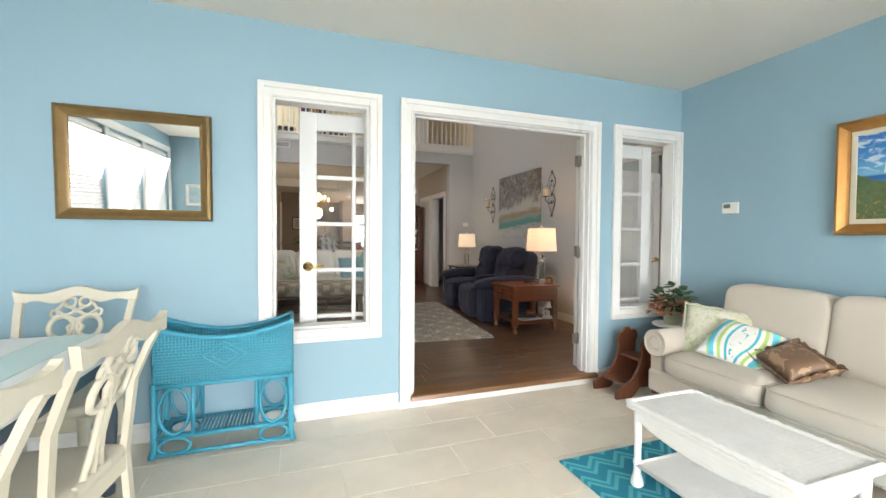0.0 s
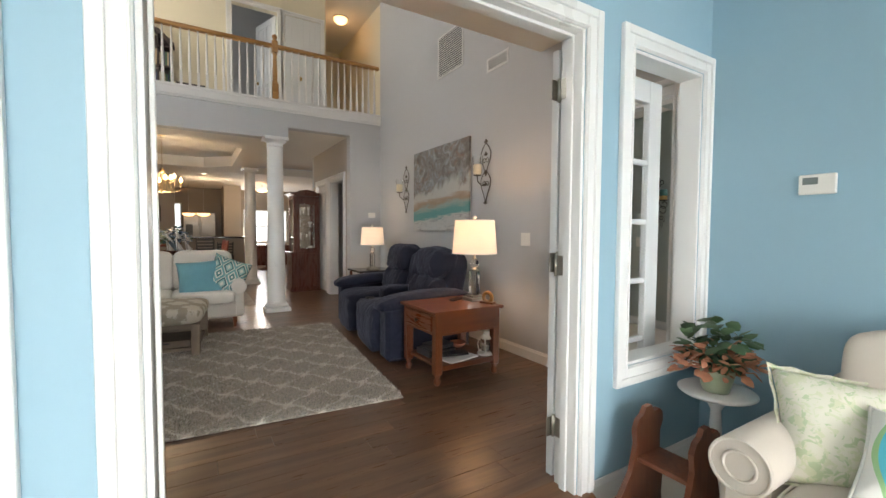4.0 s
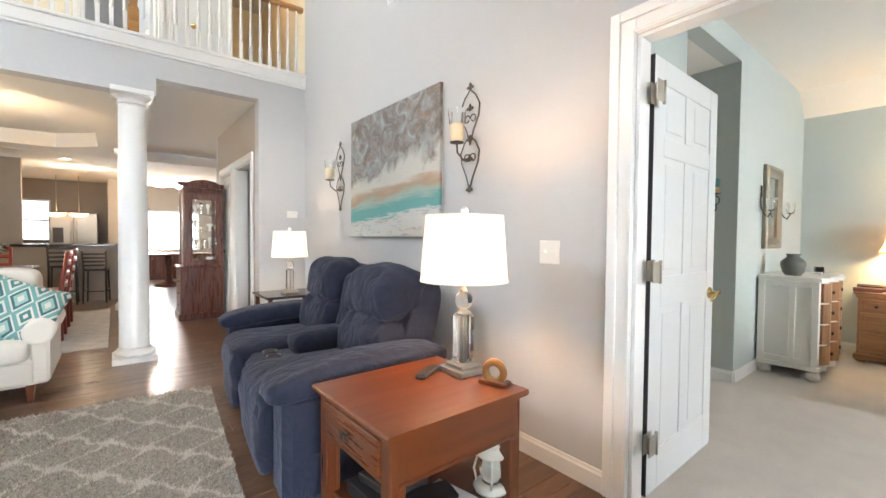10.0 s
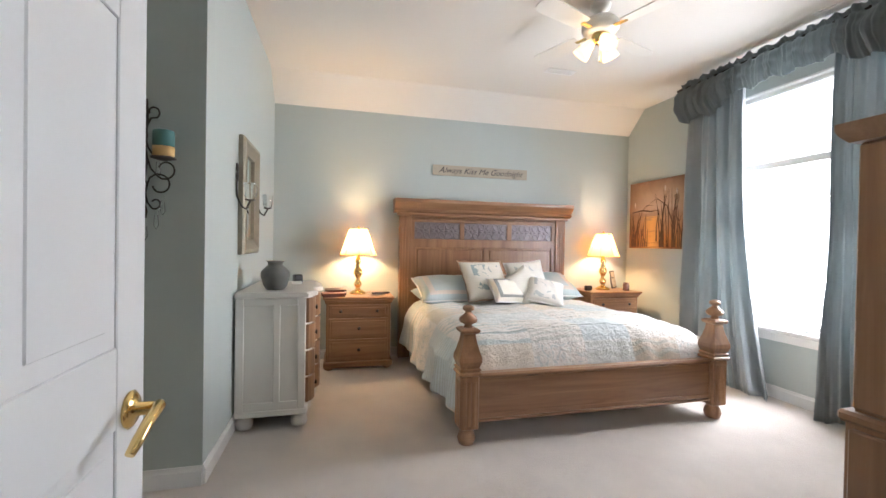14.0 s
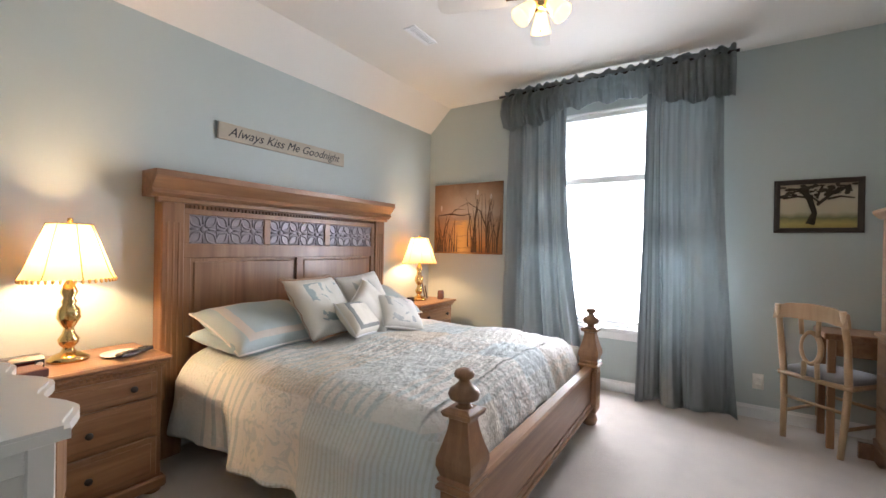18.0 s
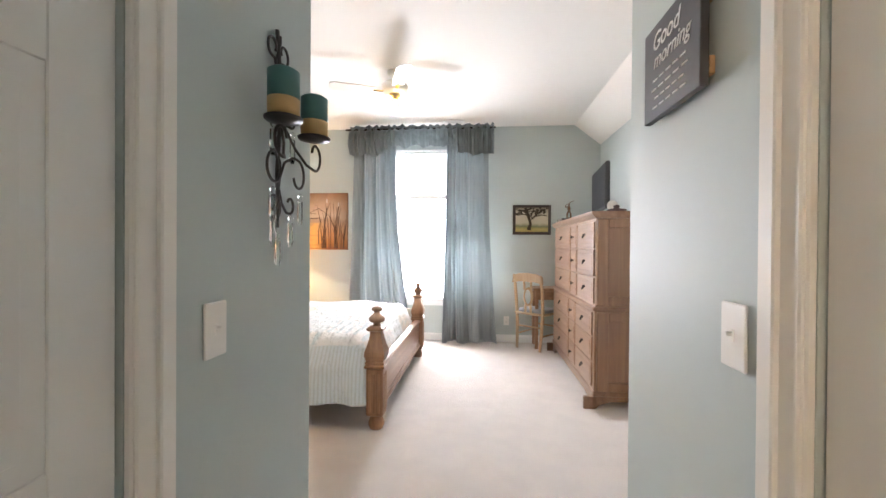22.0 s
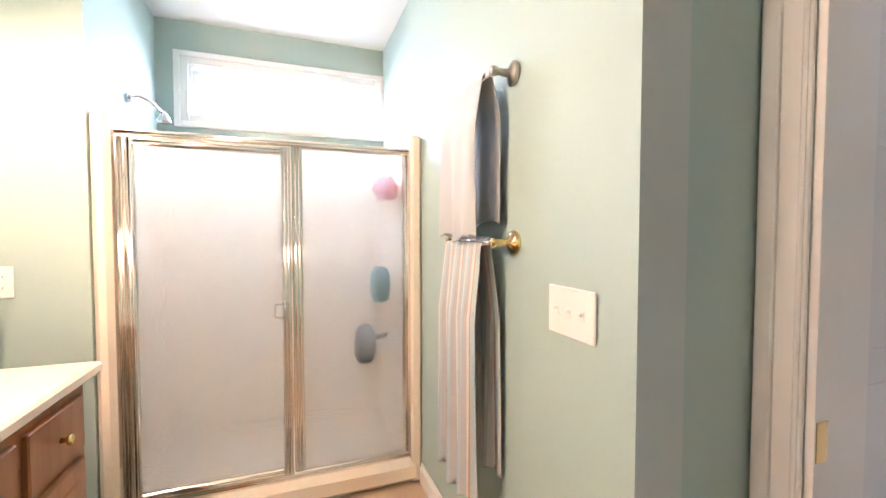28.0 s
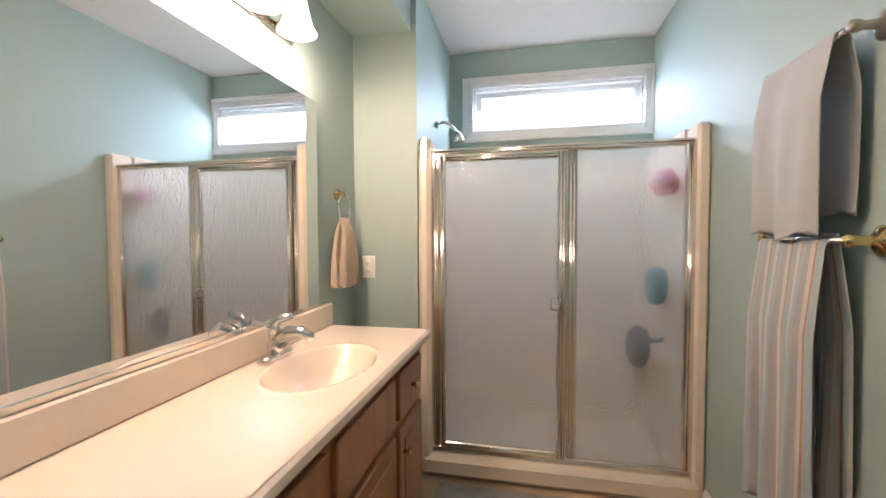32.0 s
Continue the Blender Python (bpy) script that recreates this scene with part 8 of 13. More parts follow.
def bar(p, mbx, nm="frame_bar"):
    x0, y0, z0, x1, y1, z1 = mbx
    b_ = part(nm, MB().box(*mbx, 0.004), M_ALU, p, "ribbed aluminium bar")
    for k in (0.33, 0.66):
        yy, zz = y0 + (y1 - y0) * k, z0 + (z1 - z0) * k
        if abs(z1 - z0) > abs(y1 - y0):
            part("rib", MB().cyl((x0, yy, z0 + 0.003), (x0, yy, z1 - 0.003), 0.0055, n=12), M_ALU, b_)
        else:
            part("rib", MB().cyl((x0, y0 + 0.003, zz), (x0, y1 - 0.003, zz), 0.0055, n=12), M_ALU, b_)
    return b_


ya, yb, yc, yd, zb, zt = 6.655, 7.15, 7.24, 7.848, 0.122, 1.655
bar(sh, (7.635, ya, zt - 0.03, 7.675, yd, zt))
bar(sh, (7.635, ya, zb, 7.675, yd, zb + 0.028))
bar(sh, (7.637, yd - 0.035, zb + 0.028, 7.672, yd, zt - 0.03))
bar(sh, (7.637, ya, zb + 0.028, 7.672, ya + 0.03, zt - 0.03))
bar(sh, (7.637, yb, zb + 0.028, 7.672, yb + 0.046, zt - 0.03))
sd = bar(sh, (7.622, yc - 0.042, zb + 0.032, 7.655, yc, zt - 0.034), "door_stile")
bar(sh, (7.622, yd - 0.068, zb + 0.032, 7.655, yd - 0.037, zt - 0.034), "door_stile")
bar(sh, (7.622, yc, zt - 0.064, 7.655, yd - 0.068, zt - 0.034), "door_rail")
bar(sh, (7.622, yc, zb + 0.032, 7.655, yd - 0.068, zb + 0.06), "door_rail")
mb = MB()
mb.box(7.636, yc, zb + 0.06, 7.642, yd - 0.068, zt - 0.064, 0)
part("door_glass", mb, M_RAIN, sh, "obscure rain-patterned glass door")
mb = MB()
mb.box(7.652, ya + 0.03, zb + 0.028, 7.658, yb, zt - 0.03, 0)
part("fixed_glass", mb, M_RAIN, sh, "obscure rain-patterned fixed panel")
mb = MB()
mb.tube([(7.62, yc - 0.012, 0.87), (7.60, yc - 0.012, 0.87), (7.598, yc - 0.012, 0.935), (7.62, yc - 0.012, 0.935)], 0.006, 8)
mb.tube([(7.60, yc - 0.012, 0.87), (7.60, yc + 0.03, 0.875), (7.60, yc + 0.03, 0.93), (7.60, yc - 0.012, 0.935)], 0.005, 8)
part("door_pull", mb, M_CHROME, sh, "small chrome door pull")
mb = MB()
mb.tube([(8.03, 7.915, 1.88), (8.05, 7.88, 1.90), (8.075, 7.84, 1.885), (8.10, 7.80, 1.845)], 0.009, 8)
mb.cyl((8.03, 7.917, 1.88), (8.03, 7.908, 1.88), 0.022)
mb.lathe([(0.012, 0.03), (0.022, 0.0), (0.034, -0.02), (0.034, -0.028), (0, -0.026)][::-1], (8.105, 7.79, 1.82), 16)
part("shower_head", mb, M_CHROME, bpy.data.objects["shower_stall"], "chrome shower head on a bent arm")
mb = MB()
mb.ell((0, 0, 0), (0.045, 0.06, 0.06), 24, 16, 1.0, None, 0.35, 3)
solid("bath_pouf", mb, cloth("hot_pink_mesh", (0.85, 0.10, 0.32), 0.8, 90), "hot pink mesh bath pouf hanging in the shower", "bath pouf", pose(7.735, 6.75, 1.47))
mb = MB()
mb.ell((0, 0, 0), (0.03, 0.05, 0.09), 18, 12, 0.7)
solid("bath_sponge", mb, plain("turquoise_sponge", (0.03, 0.33, 0.50), 0.8), "turquoise sponge on the shower wall", "sponge", pose(7.715, 6.785, 0.985))
mb = MB()
mb.ell((0, 0, 0), (0.03, 0.055, 0.10), 18, 12, 0.8)
mb.cyl((0, -0.03, 0.03), (0, -0.11, 0.04), 0.015, 0.012)
solid("shower_valve", mb, plain("dark_bronze_valve", (0.05, 0.05, 0.06), 0.4, 0.5), "dark round shower valve seen through the glass", "valve", pose(7.72, 6.86, 0.69))

# towels and bars


def towel_bar(name, z, x0, x1, label):
    b = thing(name, pose(0, 0, 0), label, "towel bar")
    for x in (x0, x1):
        mb = MB()
        mb.lathe([(0, 0), (0.034, 0), (0.036, 0.006), (0.026, 0.014), (0.012, 0.02), (0.010, 0.05), (0.015, 0.062), (0.014, 0.075), (0, 0.078)], n=18)
        part("post", mb, M_BRASS if z < 1.4 else M_NICKEL, b, "polished bracket", pose(x, 6.602, z, -90))
    mb = MB()
    mb.cyl((x0, 6.668, z), (x1, 6.668, z), 0.008)
    part("bar", mb, M_CHROME, b)
    return b


towel_bar("towel_bar", 1.69, 6.713, 7.045, "metal towel bar high on the bathroom wall")
towel_bar("towel_bar", 1.214, 6.703, 7.055, "brass and chrome towel bar below the first")


def stripe_towel():
    m, nd, lk, bs = node_mat("striped_terry")
    tc = nd.new("ShaderNodeTexCoord")
    sp = nd.new("ShaderNodeSeparateXYZ")
    lk.new(tc.outputs["Object"], sp.inputs[0])
    f = calc(nd, lk, "FRACT", calc(nd, lk, "MULTIPLY", sp.outputs[0], 10.5))
    cr = ramp(nd, [(0.0, (0.44, 0.54, 0.57)), (0.22, (0.60, 0.31, 0.15)), (0.29, (0.68, 0.66, 0.62)), (0.46, (0.50, 0.49, 0.48)), (0.62, (0.47, 0.57, 0.60)), (0.80, (0.62, 0.44, 0.33)), (0.85, (0.68, 0.67, 0.65))])
    cr.color_ramp.interpolation = "CONSTANT"
    lk.new(f, cr.inputs["Fac"])
    n = tex_noise(nd, lk, tc.outputs["Object"], 300, 2)
    lk.new(mix(nd, lk, calc(nd, lk, "MULTIPLY", n, 0.35), cr.outputs["Color"], (0.2, 0.2, 0.2)), bs.inputs["Base Color"])
    bs.inputs["Roughness"].default_value = 0.95
    bump(nd, lk, bs, n, 0.5, 0.004)
    return m


def towel(name, z, x0, x1, drop, material, label, seed, folds=17, deep=0.014):
    rg = random.Random(seed)
    ph = rg.uniform(0, 6)

    def fn(u, v):
        s = v * 2 - 1
        x = x0 + u * (x1 - x0) + 0.012 * math.sin(3 * v + ph) * (u - 0.5)
        k = abs(s)
        y = 6.668 + (1 if s < 0 else -1) * (0.012 + 0.028 * min(1, k * 3)) + deep * math.sin(u * folds + ph) * k + deep * 0.55 * math.sin(u * folds * 2.3 + ph + 2 * v) * k
        zz = z + 0.011 - (k ** 1.05) * (drop if s < 0 else drop * 0.9) + 0.01 * math.sin(9 * u) * k
        if s > 0:
            y = max(y, 6.612)
        return (x, y, zz)

    mb = MB()
    mb.sheet(fn, 60, 60, (0, 0, 0.006))
    solid(name, mb, material, label, "towel")


towel("towel", 1.69, 6.752, 7.04, 0.48, cloth("grey_blue_terry", (0.47, 0.485, 0.475), 0.95, 260, 0.08, 0.5), "grey bath towel hanging over the upper bar", 2, 7, 0.011)
towel("towel", 1.214, 6.752, 7.05, 0.80, stripe_towel(), "blue grey and rust striped towel over the lower bar", 5)
rg_ = thing("towel_ring", pose(7.39, 8.248, 1.418, 90), "chrome and brass towel ring", "towel ring")
mb = MB()
mb.lathe([(0, 0), (0.026, 0), (0.024, 0.01), (0.010, 0.02), (0.012, 0.045), (0, 0.048)], n=16)
part("post", mb, M_BRASS, rg_)
mb = MB()
mb.tube([(0.062 * math.sin(t), -0.066 + 0.062 * math.cos(t), 0.04) for t in [2 * math.pi * i / 32 for i in range(32)]], 0.005, 8, True)
part("ring", mb, M_CHROME, rg_)


def hand_towel(u, v):
    s = v * 2 - 1
    k = abs(s)
    pinch = 0.45 + 0.55 * min(1, k * 1.6)
    x = 7.385 + (u - 0.5) * 0.17 * pinch
    y = 8.205 - (0.02 if s < 0 else -0.018) * min(1, k * 4) + 0.010 * math.sin(u * 22 + (1 if s < 0 else 2)) * (0.4 + k)
    return (x, y, 1.302 - 0.31 * k)


mb = MB()
mb.sheet(hand_towel, 40, 40, (0, 0, 0.005))
solid("hand_towel", mb, cloth("beige_terry", (0.56, 0.46, 0.33), 0.95, 240, 0.08, 0.5), "beige hand towel hanging from the ring", "towel")
mb = MB()
mb.box(6.98, 7.12, 0.006, 7.55, 7.80, 0.016, 0.005)
M_MAT = plain("grey_cream_mat", (0.40, 0.38, 0.34), 0.95, 0, 0.45, 22, 80, 0.5)
solid("bath_mat", mb, M_MAT, "grey and cream patterned bath mat by the shower", "bath mat")

# ---- living room ----


def navy_mat():
    """Brushed navy cloth with soft creases."""
    m, nd, lk, bs = node_mat("navy_microfibre")
    v = coords(nd, lk)
    fold, fine = tex_noise(nd, lk, v, 7, 4, 0.55, 1.5), tex_noise(nd, lk, v, 260, 2)
    c = mix(nd, lk, fold, (0.0135, 0.0165, 0.031), (0.028, 0.033, 0.056))
    lk.new(c, bs.inputs["Base Color"])
    bs.inputs["Roughness"].default_value = 0.8
    bs.inputs["Specular IOR Level"].default_value = 0.15
    bs.inputs["Sheen Weight"].default_value, bs.inputs["Sheen Roughness"].default_value = 0.14, 0.4
    bs.inputs["Sheen Tint"].default_value = (0.70, 0.76, 1.0, 1)
    bump(nd, lk, bs, calc(nd, lk, "ADD", calc(nd, lk, "MULTIPLY", fold, 3.0), calc(nd, lk, "MULTIPLY", fine, 0.1)), 0.4, 0.02)
    return m


M_NAVY = navy_mat()
M_CREAMSOFA = cloth("cream_upholstery", (0.78, 0.73, 0.65), 0.9, 320, 0.06, 0.25, 0.2, 3)
M_CHERRY = wood("cherry_orange_wood", (0.092, 0.022, 0.006), (0.18, 0.048, 0.012), 0.34, 0, 0.2, 0.6, 0.12, 0.01)
M_CHERRYV = wood("cherry_orange_upright", (0.10, 0.024, 0.008), (0.20, 0.062, 0.019), 0.3, 2, 0.3, 0.4, 0.12, 0.01)
M_DKCHERRY = wood("dark_cherry_wood", (0.06, 0.016, 0.010), (0.13, 0.038, 0.022), 0.28, 2, 0.3, 0.8, 0.1)
M_GREYWOOD = wood("grey_brown_oak", (0.13, 0.095, 0.065), (0.26, 0.20, 0.145), 0.55, 2, 0.0, 0.8, 0.2)
M_CONSOLE = plain("distressed_white_paint", (0.80, 0.81, 0.79), 0.5, 0, 0.10, 9, 45, 0.15)
M_CONTOP = wood("weathered_taupe_top", (0.19, 0.16, 0.13), (0.34, 0.30, 0.25), 0.5, 1, 0.0, 0.7, 0.1)
M_CRYSTAL = glass("crystal_glass", 0.02, (0.98, 0.98, 0.97))


def trellis_mat(name, base, line, sx, sy, width, soft=0.9, fray=0.0):
    """Ogee lattice in two colours over local x and y."""
    m, nd, lk, bs = node_mat(name)
    tc = nd.new("ShaderNodeTexCoord")
    sp = nd.new("ShaderNodeSeparateXYZ")
    lk.new(tc.outputs["Object"], sp.inputs[0])
    n0 = tex_noise(nd, lk, tc.outputs["Object"], 9, 3)
    jit = calc(nd, lk, "MULTIPLY", calc(nd, lk, "SUBTRACT", n0, 0.5), 0.9)
    u = calc(nd, lk, "ADD", calc(nd, lk, "MULTIPLY", sp.outputs[0], 2 * math.pi / sx), jit)
    v = calc(nd, lk, "MULTIPLY", sp.outputs[1], 2 * math.pi / sy)
    u2 = calc(nd, lk, "ADD", u, calc(nd, lk, "MULTIPLY", calc(nd, lk, "SINE", calc(nd, lk, "MULTIPLY", v, 2.0)), 0.35))
    f = calc(nd, lk, "ABSOLUTE", calc(nd, lk, "ADD", calc(nd, lk, "COSINE", u2), calc(nd, lk, "COSINE", v)))
    n1 = tex_noise(nd, lk, tc.outputs["Object"], 60, 4, 0.7)
    k = calc(nd, lk, "LESS_THAN", calc(nd, lk, "ADD", f, calc(nd, lk, "MULTIPLY", calc(nd, lk, "SUBTRACT", n1, 0.5), fray)), width)
    n2 = tex_noise(nd, lk, tc.outputs["Object"], 3, 3)
    nc = ramp(nd, [(0.32, (0, 0, 0)), (0.68, (1, 1, 1))])
    lk.new(n1, nc.inputs["Fac"])
    b = mix(nd, lk, nc.outputs["Color"], tuple(x * 0.42 for x in base), tuple(min(1, x * 1.6) for x in base))
    l = mix(nd, lk, n1, tuple(x * 0.65 for x in line), tuple(min(1, x * 1.2) for x in line))
    c = mix(nd, lk, calc(nd, lk, "MULTIPLY", k, soft), b, l)
    c = mix(nd, lk, calc(nd, lk, "MULTIPLY", n2, 0.3), c, tuple(x * 0.6 for x in base))
    lk.new(c, bs.inputs["Base Color"])
    bs.inputs["Roughness"].default_value = 0.95
    bs.inputs["Sheen Weight"].default_value = 0.3
    bump(nd, lk, bs, n1, 0.8, 0.01)
    return m


M_RUG = trellis_mat("grey_shag_trellis", (0.35, 0.31, 0.255), (0.84, 0.78, 0.69), 0.37, 0.37, 0.15, 0.7, 1.1)
rug = thing("area_rug", pose(2.755, 4.51, 0.0, 0, 0, -4.4), "shaggy grey rug with a cream trellis lattice", "rug")
RW, RL = 3.05, 2.56
mb = MB()
mb.box(-RW, 0, 0.002, 0, RL, 0.016, 0.004)
part("backing", mb, M_RUG, rug)
rgn = np.random.RandomState(3)
N = 34000
px, py = -RW * rgn.rand(N), RL * rgn.rand(N)
ln, an = 0.014 + 0.012 * rgn.rand(N), 6.28 * rgn.rand(N)
lean = 0.012 * rgn.rand(N)
V = np.zeros((N, 4, 3))
for k in range(3):
    V[:, k, 0], V[:, k, 1], V[:, k, 2] = px + 0.0055 * np.cos(an + 2.094 * k), py + 0.0055 * np.sin(an + 2.094 * k), 0.013
V[:, 3, 0], V[:, 3, 1], V[:, 3, 2] = px + lean * np.cos(an), py + lean * np.sin(an), 0.013 + ln
ix = 4 * np.arange(N)[:, None]
F = np.concatenate([ix + np.array([[0, 1, 3]]), ix + np.array([[1, 2, 3]]), ix + np.array([[2, 0, 3]])])
me = bpy.data.meshes.new("shag")
me.from_pydata(V.reshape(-1, 3).tolist(), [], F.tolist())
tagged(part("shag", me, M_RUG, rug, "shaggy wool pile"), kind="stuff")

# ottoman
def damask_mat():
    m, nd, lk, bs = node_mat("taupe_and_cream_damask")
    tc = nd.new("ShaderNodeTexCoord")
    sp = nd.new("ShaderNodeSeparateXYZ")
    lk.new(tc.outputs["Object"], sp.inputs[0])
    w = calc(nd, lk, "ADD", sp.outputs[1], calc(nd, lk, "MULTIPLY", sp.outputs[2], -1.0))
    lace = calc(nd, lk, "MULTIPLY", calc(nd, lk, "SUBTRACT", tex_noise(nd, lk, tc.outputs["Object"], 62, 3, 0.6, 1.0), 0.5), 0.95)
    k = None
    for ox, oy in ((0.0, 0.0), (0.15, 0.185)):
        u = calc(nd, lk, "DIVIDE", calc(nd, lk, "PINGPONG", calc(nd, lk, "ADD", sp.outputs[0], 4.0 + ox), 0.15), 0.15)
        v = calc(nd, lk, "DIVIDE", calc(nd, lk, "PINGPONG", calc(nd, lk, "ADD", w, 4.0 + oy), 0.185), 0.185)
        lobes = calc(nd, lk, "MULTIPLY", calc(nd, lk, "COSINE", calc(nd, lk, "MULTIPLY", calc(nd, lk, "ARCTAN2", v, u), 8.0)), 0.10)
        d = calc(nd, lk, "ADD", calc(nd, lk, "ADD", calc(nd, lk, "MULTIPLY", u, 0.95), v), lobes)
        one = calc(nd, lk, "LESS_THAN", calc(nd, lk, "ADD", d, calc(nd, lk, "MULTIPLY", lace, calc(nd, lk, "ADD", d, 0.20))), 0.66)
        k = one if k is None else calc(nd, lk, "MAXIMUM", k, one)
    wv = tex_noise(nd, lk, tc.outputs["Object"], 220, 2)
    c = mix(nd, lk, k, (0.33, 0.29, 0.225), (0.60, 0.55, 0.46))
    c = mix(nd, lk, calc(nd, lk, "MULTIPLY", wv, 0.3), c, (0.16, 0.14, 0.10))
    lk.new(c, bs.inputs["Base Color"])
    bs.inputs["Roughness"].default_value = 0.9
    bump(nd, lk, bs, wv, 0.3, 0.003)
    return m


ot = thing("ottoman", pose(0.09, 6.46, 0.016, 0, 0, -6.0), "long damask ottoman bench on grey oak legs with trays below", "ottoman")
OW, OD = 1.46, 0.80
mb = MB()
mb.ell((OW / 2, OD / 2, 0.355), (OW / 2 + 0.02, OD / 2 + 0.02, 0.095), 56, 22, 0.16, 0.55)
part("cushion", mb, damask_mat(), ot, "taupe and cream damask cushion")
for x in (0.035, OW - 0.035):
    for y in (0.035, OD - 0.035):
        mb = MB()
        mb.box(x - 0.035, y - 0.035, 0.0, x + 0.035, y + 0.035, 0.29, 0.005)
        part("leg", mb, M_GREYWOOD, ot)
for y in (0.02, OD - 0.05):
    mb = MB()
    mb.box(0.07, y, 0.25, OW - 0.07, y + 0.03, 0.29, 0.003)
    mb.box(0.07, y, 0.045, OW - 0.07, y + 0.03, 0.075, 0.003)
    part("rail", mb, wood("grey_oak_rail", (0.13, 0.095, 0.065), (0.26, 0.20, 0.145), 0.55, 0, 0) if y < 0.1 else bpy.data.materials["grey_oak_rail"], ot)
for x in (0.02, OW - 0.05):
    mb = MB()
    mb.box(x, 0.07, 0.045, x + 0.03, OD - 0.07, 0.075, 0.003)
    part("rail", mb, M_GREYWOOD, ot)
mb = MB()
for i in range(7):
    mb.box(0.05, 0.07 + i * 0.096, 0.055, OW - 0.05, 0.155 + i * 0.096, 0.07, 0.002)
tagged(part("shelf_slats", mb, bpy.data.materials["grey_oak_rail"], ot), kind="stuff")
for i in range(3):
    x0 = 0.085 + i * 0.435
    mb = MB()
    mb.box(x0, 0.06, 0.077, x0 + 0.42, 0.70, 0.085, 0.001)
    for b in ((x0, 0.055, 0.077, x0 + 0.42, 0.07, 0.135), (x0, 0.69, 0.077, x0 + 0.42, 0.705, 0.135), (x0, 0.07, 0.077, x0 + 0.015, 0.69, 0.135), (x0 + 0.405, 0.07, 0.077, x0 + 0.42, 0.69, 0.135)):
        mb.box(*b, 0.002)
    tr_ = solid("tray", mb, bpy.data.materials["grey_oak_rail"], "grey oak tray on the ottoman shelf", "tray", pose(0.09, 6.46, 0.016, 0, 0, -6.0), group="ottoman trays")
    mb = MB()
    mb.box(x0 + 0.16, 0.051, 0.108, x0 + 0.26, 0.056, 0.124, 0.002)
    part("handle_slot", mb, M_BLACK, tr_)


def sofa_cushion(c, r, e=0.28, e2=0.55, lump=0.02, seed=0):
    mb = MB()
    mb.ell(c, r, 34, 18, e, e2, lump, seed)
    return mb


so = thing("sofa", pose(-0.095, 7.40, 0.0) @ Matrix.Diagonal((0.968, 1.0, 1.0, 1.0)), "cream three-seat sofa with rolled arms and wooden legs", "sofa")
mb = MB()
mb.box(0.06, 0.07, 0.11, 2.12, 0.86, 0.30, 0.03)
part("base", mb, M_CREAMSOFA, so)
mb = MB()
mb.box(0.08, 0.72, 0.28, 2.10, 0.90, 0.76, 0.05)
part("back", mb, M_CREAMSOFA, so)
for i in range(3):
    part("back_cushion", sofa_cushion((0.42 + i * 0.665, 0.66, 0.66), (0.338, 0.15, 0.245), 0.24, 0.34, 0.03, i), M_CREAMSOFA, so)
for i in range(3):
    part("seat_cushion", sofa_cushion((0.42 + i * 0.665, 0.29, 0.365), (0.336, 0.31, 0.085), 0.2, 0.42, 0.02, i + 7), M_CREAMSOFA, so)
for s, x in ((0, 0.05), (1, 2.13)):
    mb = MB()
    mb.box(x - 0.055, 0.08, 0.12, x + 0.055, 0.86, 0.50, 0.02)
    mb.cyl((x, 0.04, 0.49), (x, 0.86, 0.49), 0.088, n=26)
    mb.cyl((x, 0.028, 0.49), (x, 0.04, 0.49), 0.066, 0.088, n=26)
    for k in range(22):
        t = 2 * math.pi * k / 22
        mb.ell((x + 0.075 * math.cos(t), 0.034, 0.49 + 0.075 * math.sin(t)), (0.006, 0.005, 0.006), 6, 4)
    part("arm", mb, M_CREAMSOFA, so, "rolled arm")
for x in (0.10, 2.08):
    for y in (0.10, 0.80):
        mb = MB()
        mb.lathe([(0.020, 0.002), (0.035, 0.12)], (x, y, 0), 4, sq=True, smooth=False)
        part("leg", mb, M_CHERRYV, so)
M_SKYBLUE = cloth("sky_blue_linen", (0.22, 0.46, 0.62), 0.9, 300, 0.06, 0.2)
M_TEALCUSH = cloth("turquoise_knit", (0.13, 0.32, 0.37), 0.95, 70, 0.25, 0.9)
P_FLORAL = pillow_mat("cream_floral_cover", (0.68, 0.66, 0.55), (0.68, 0.66, 0.55), (0.45, 0.47, 0.25), (0.26, 0.26))


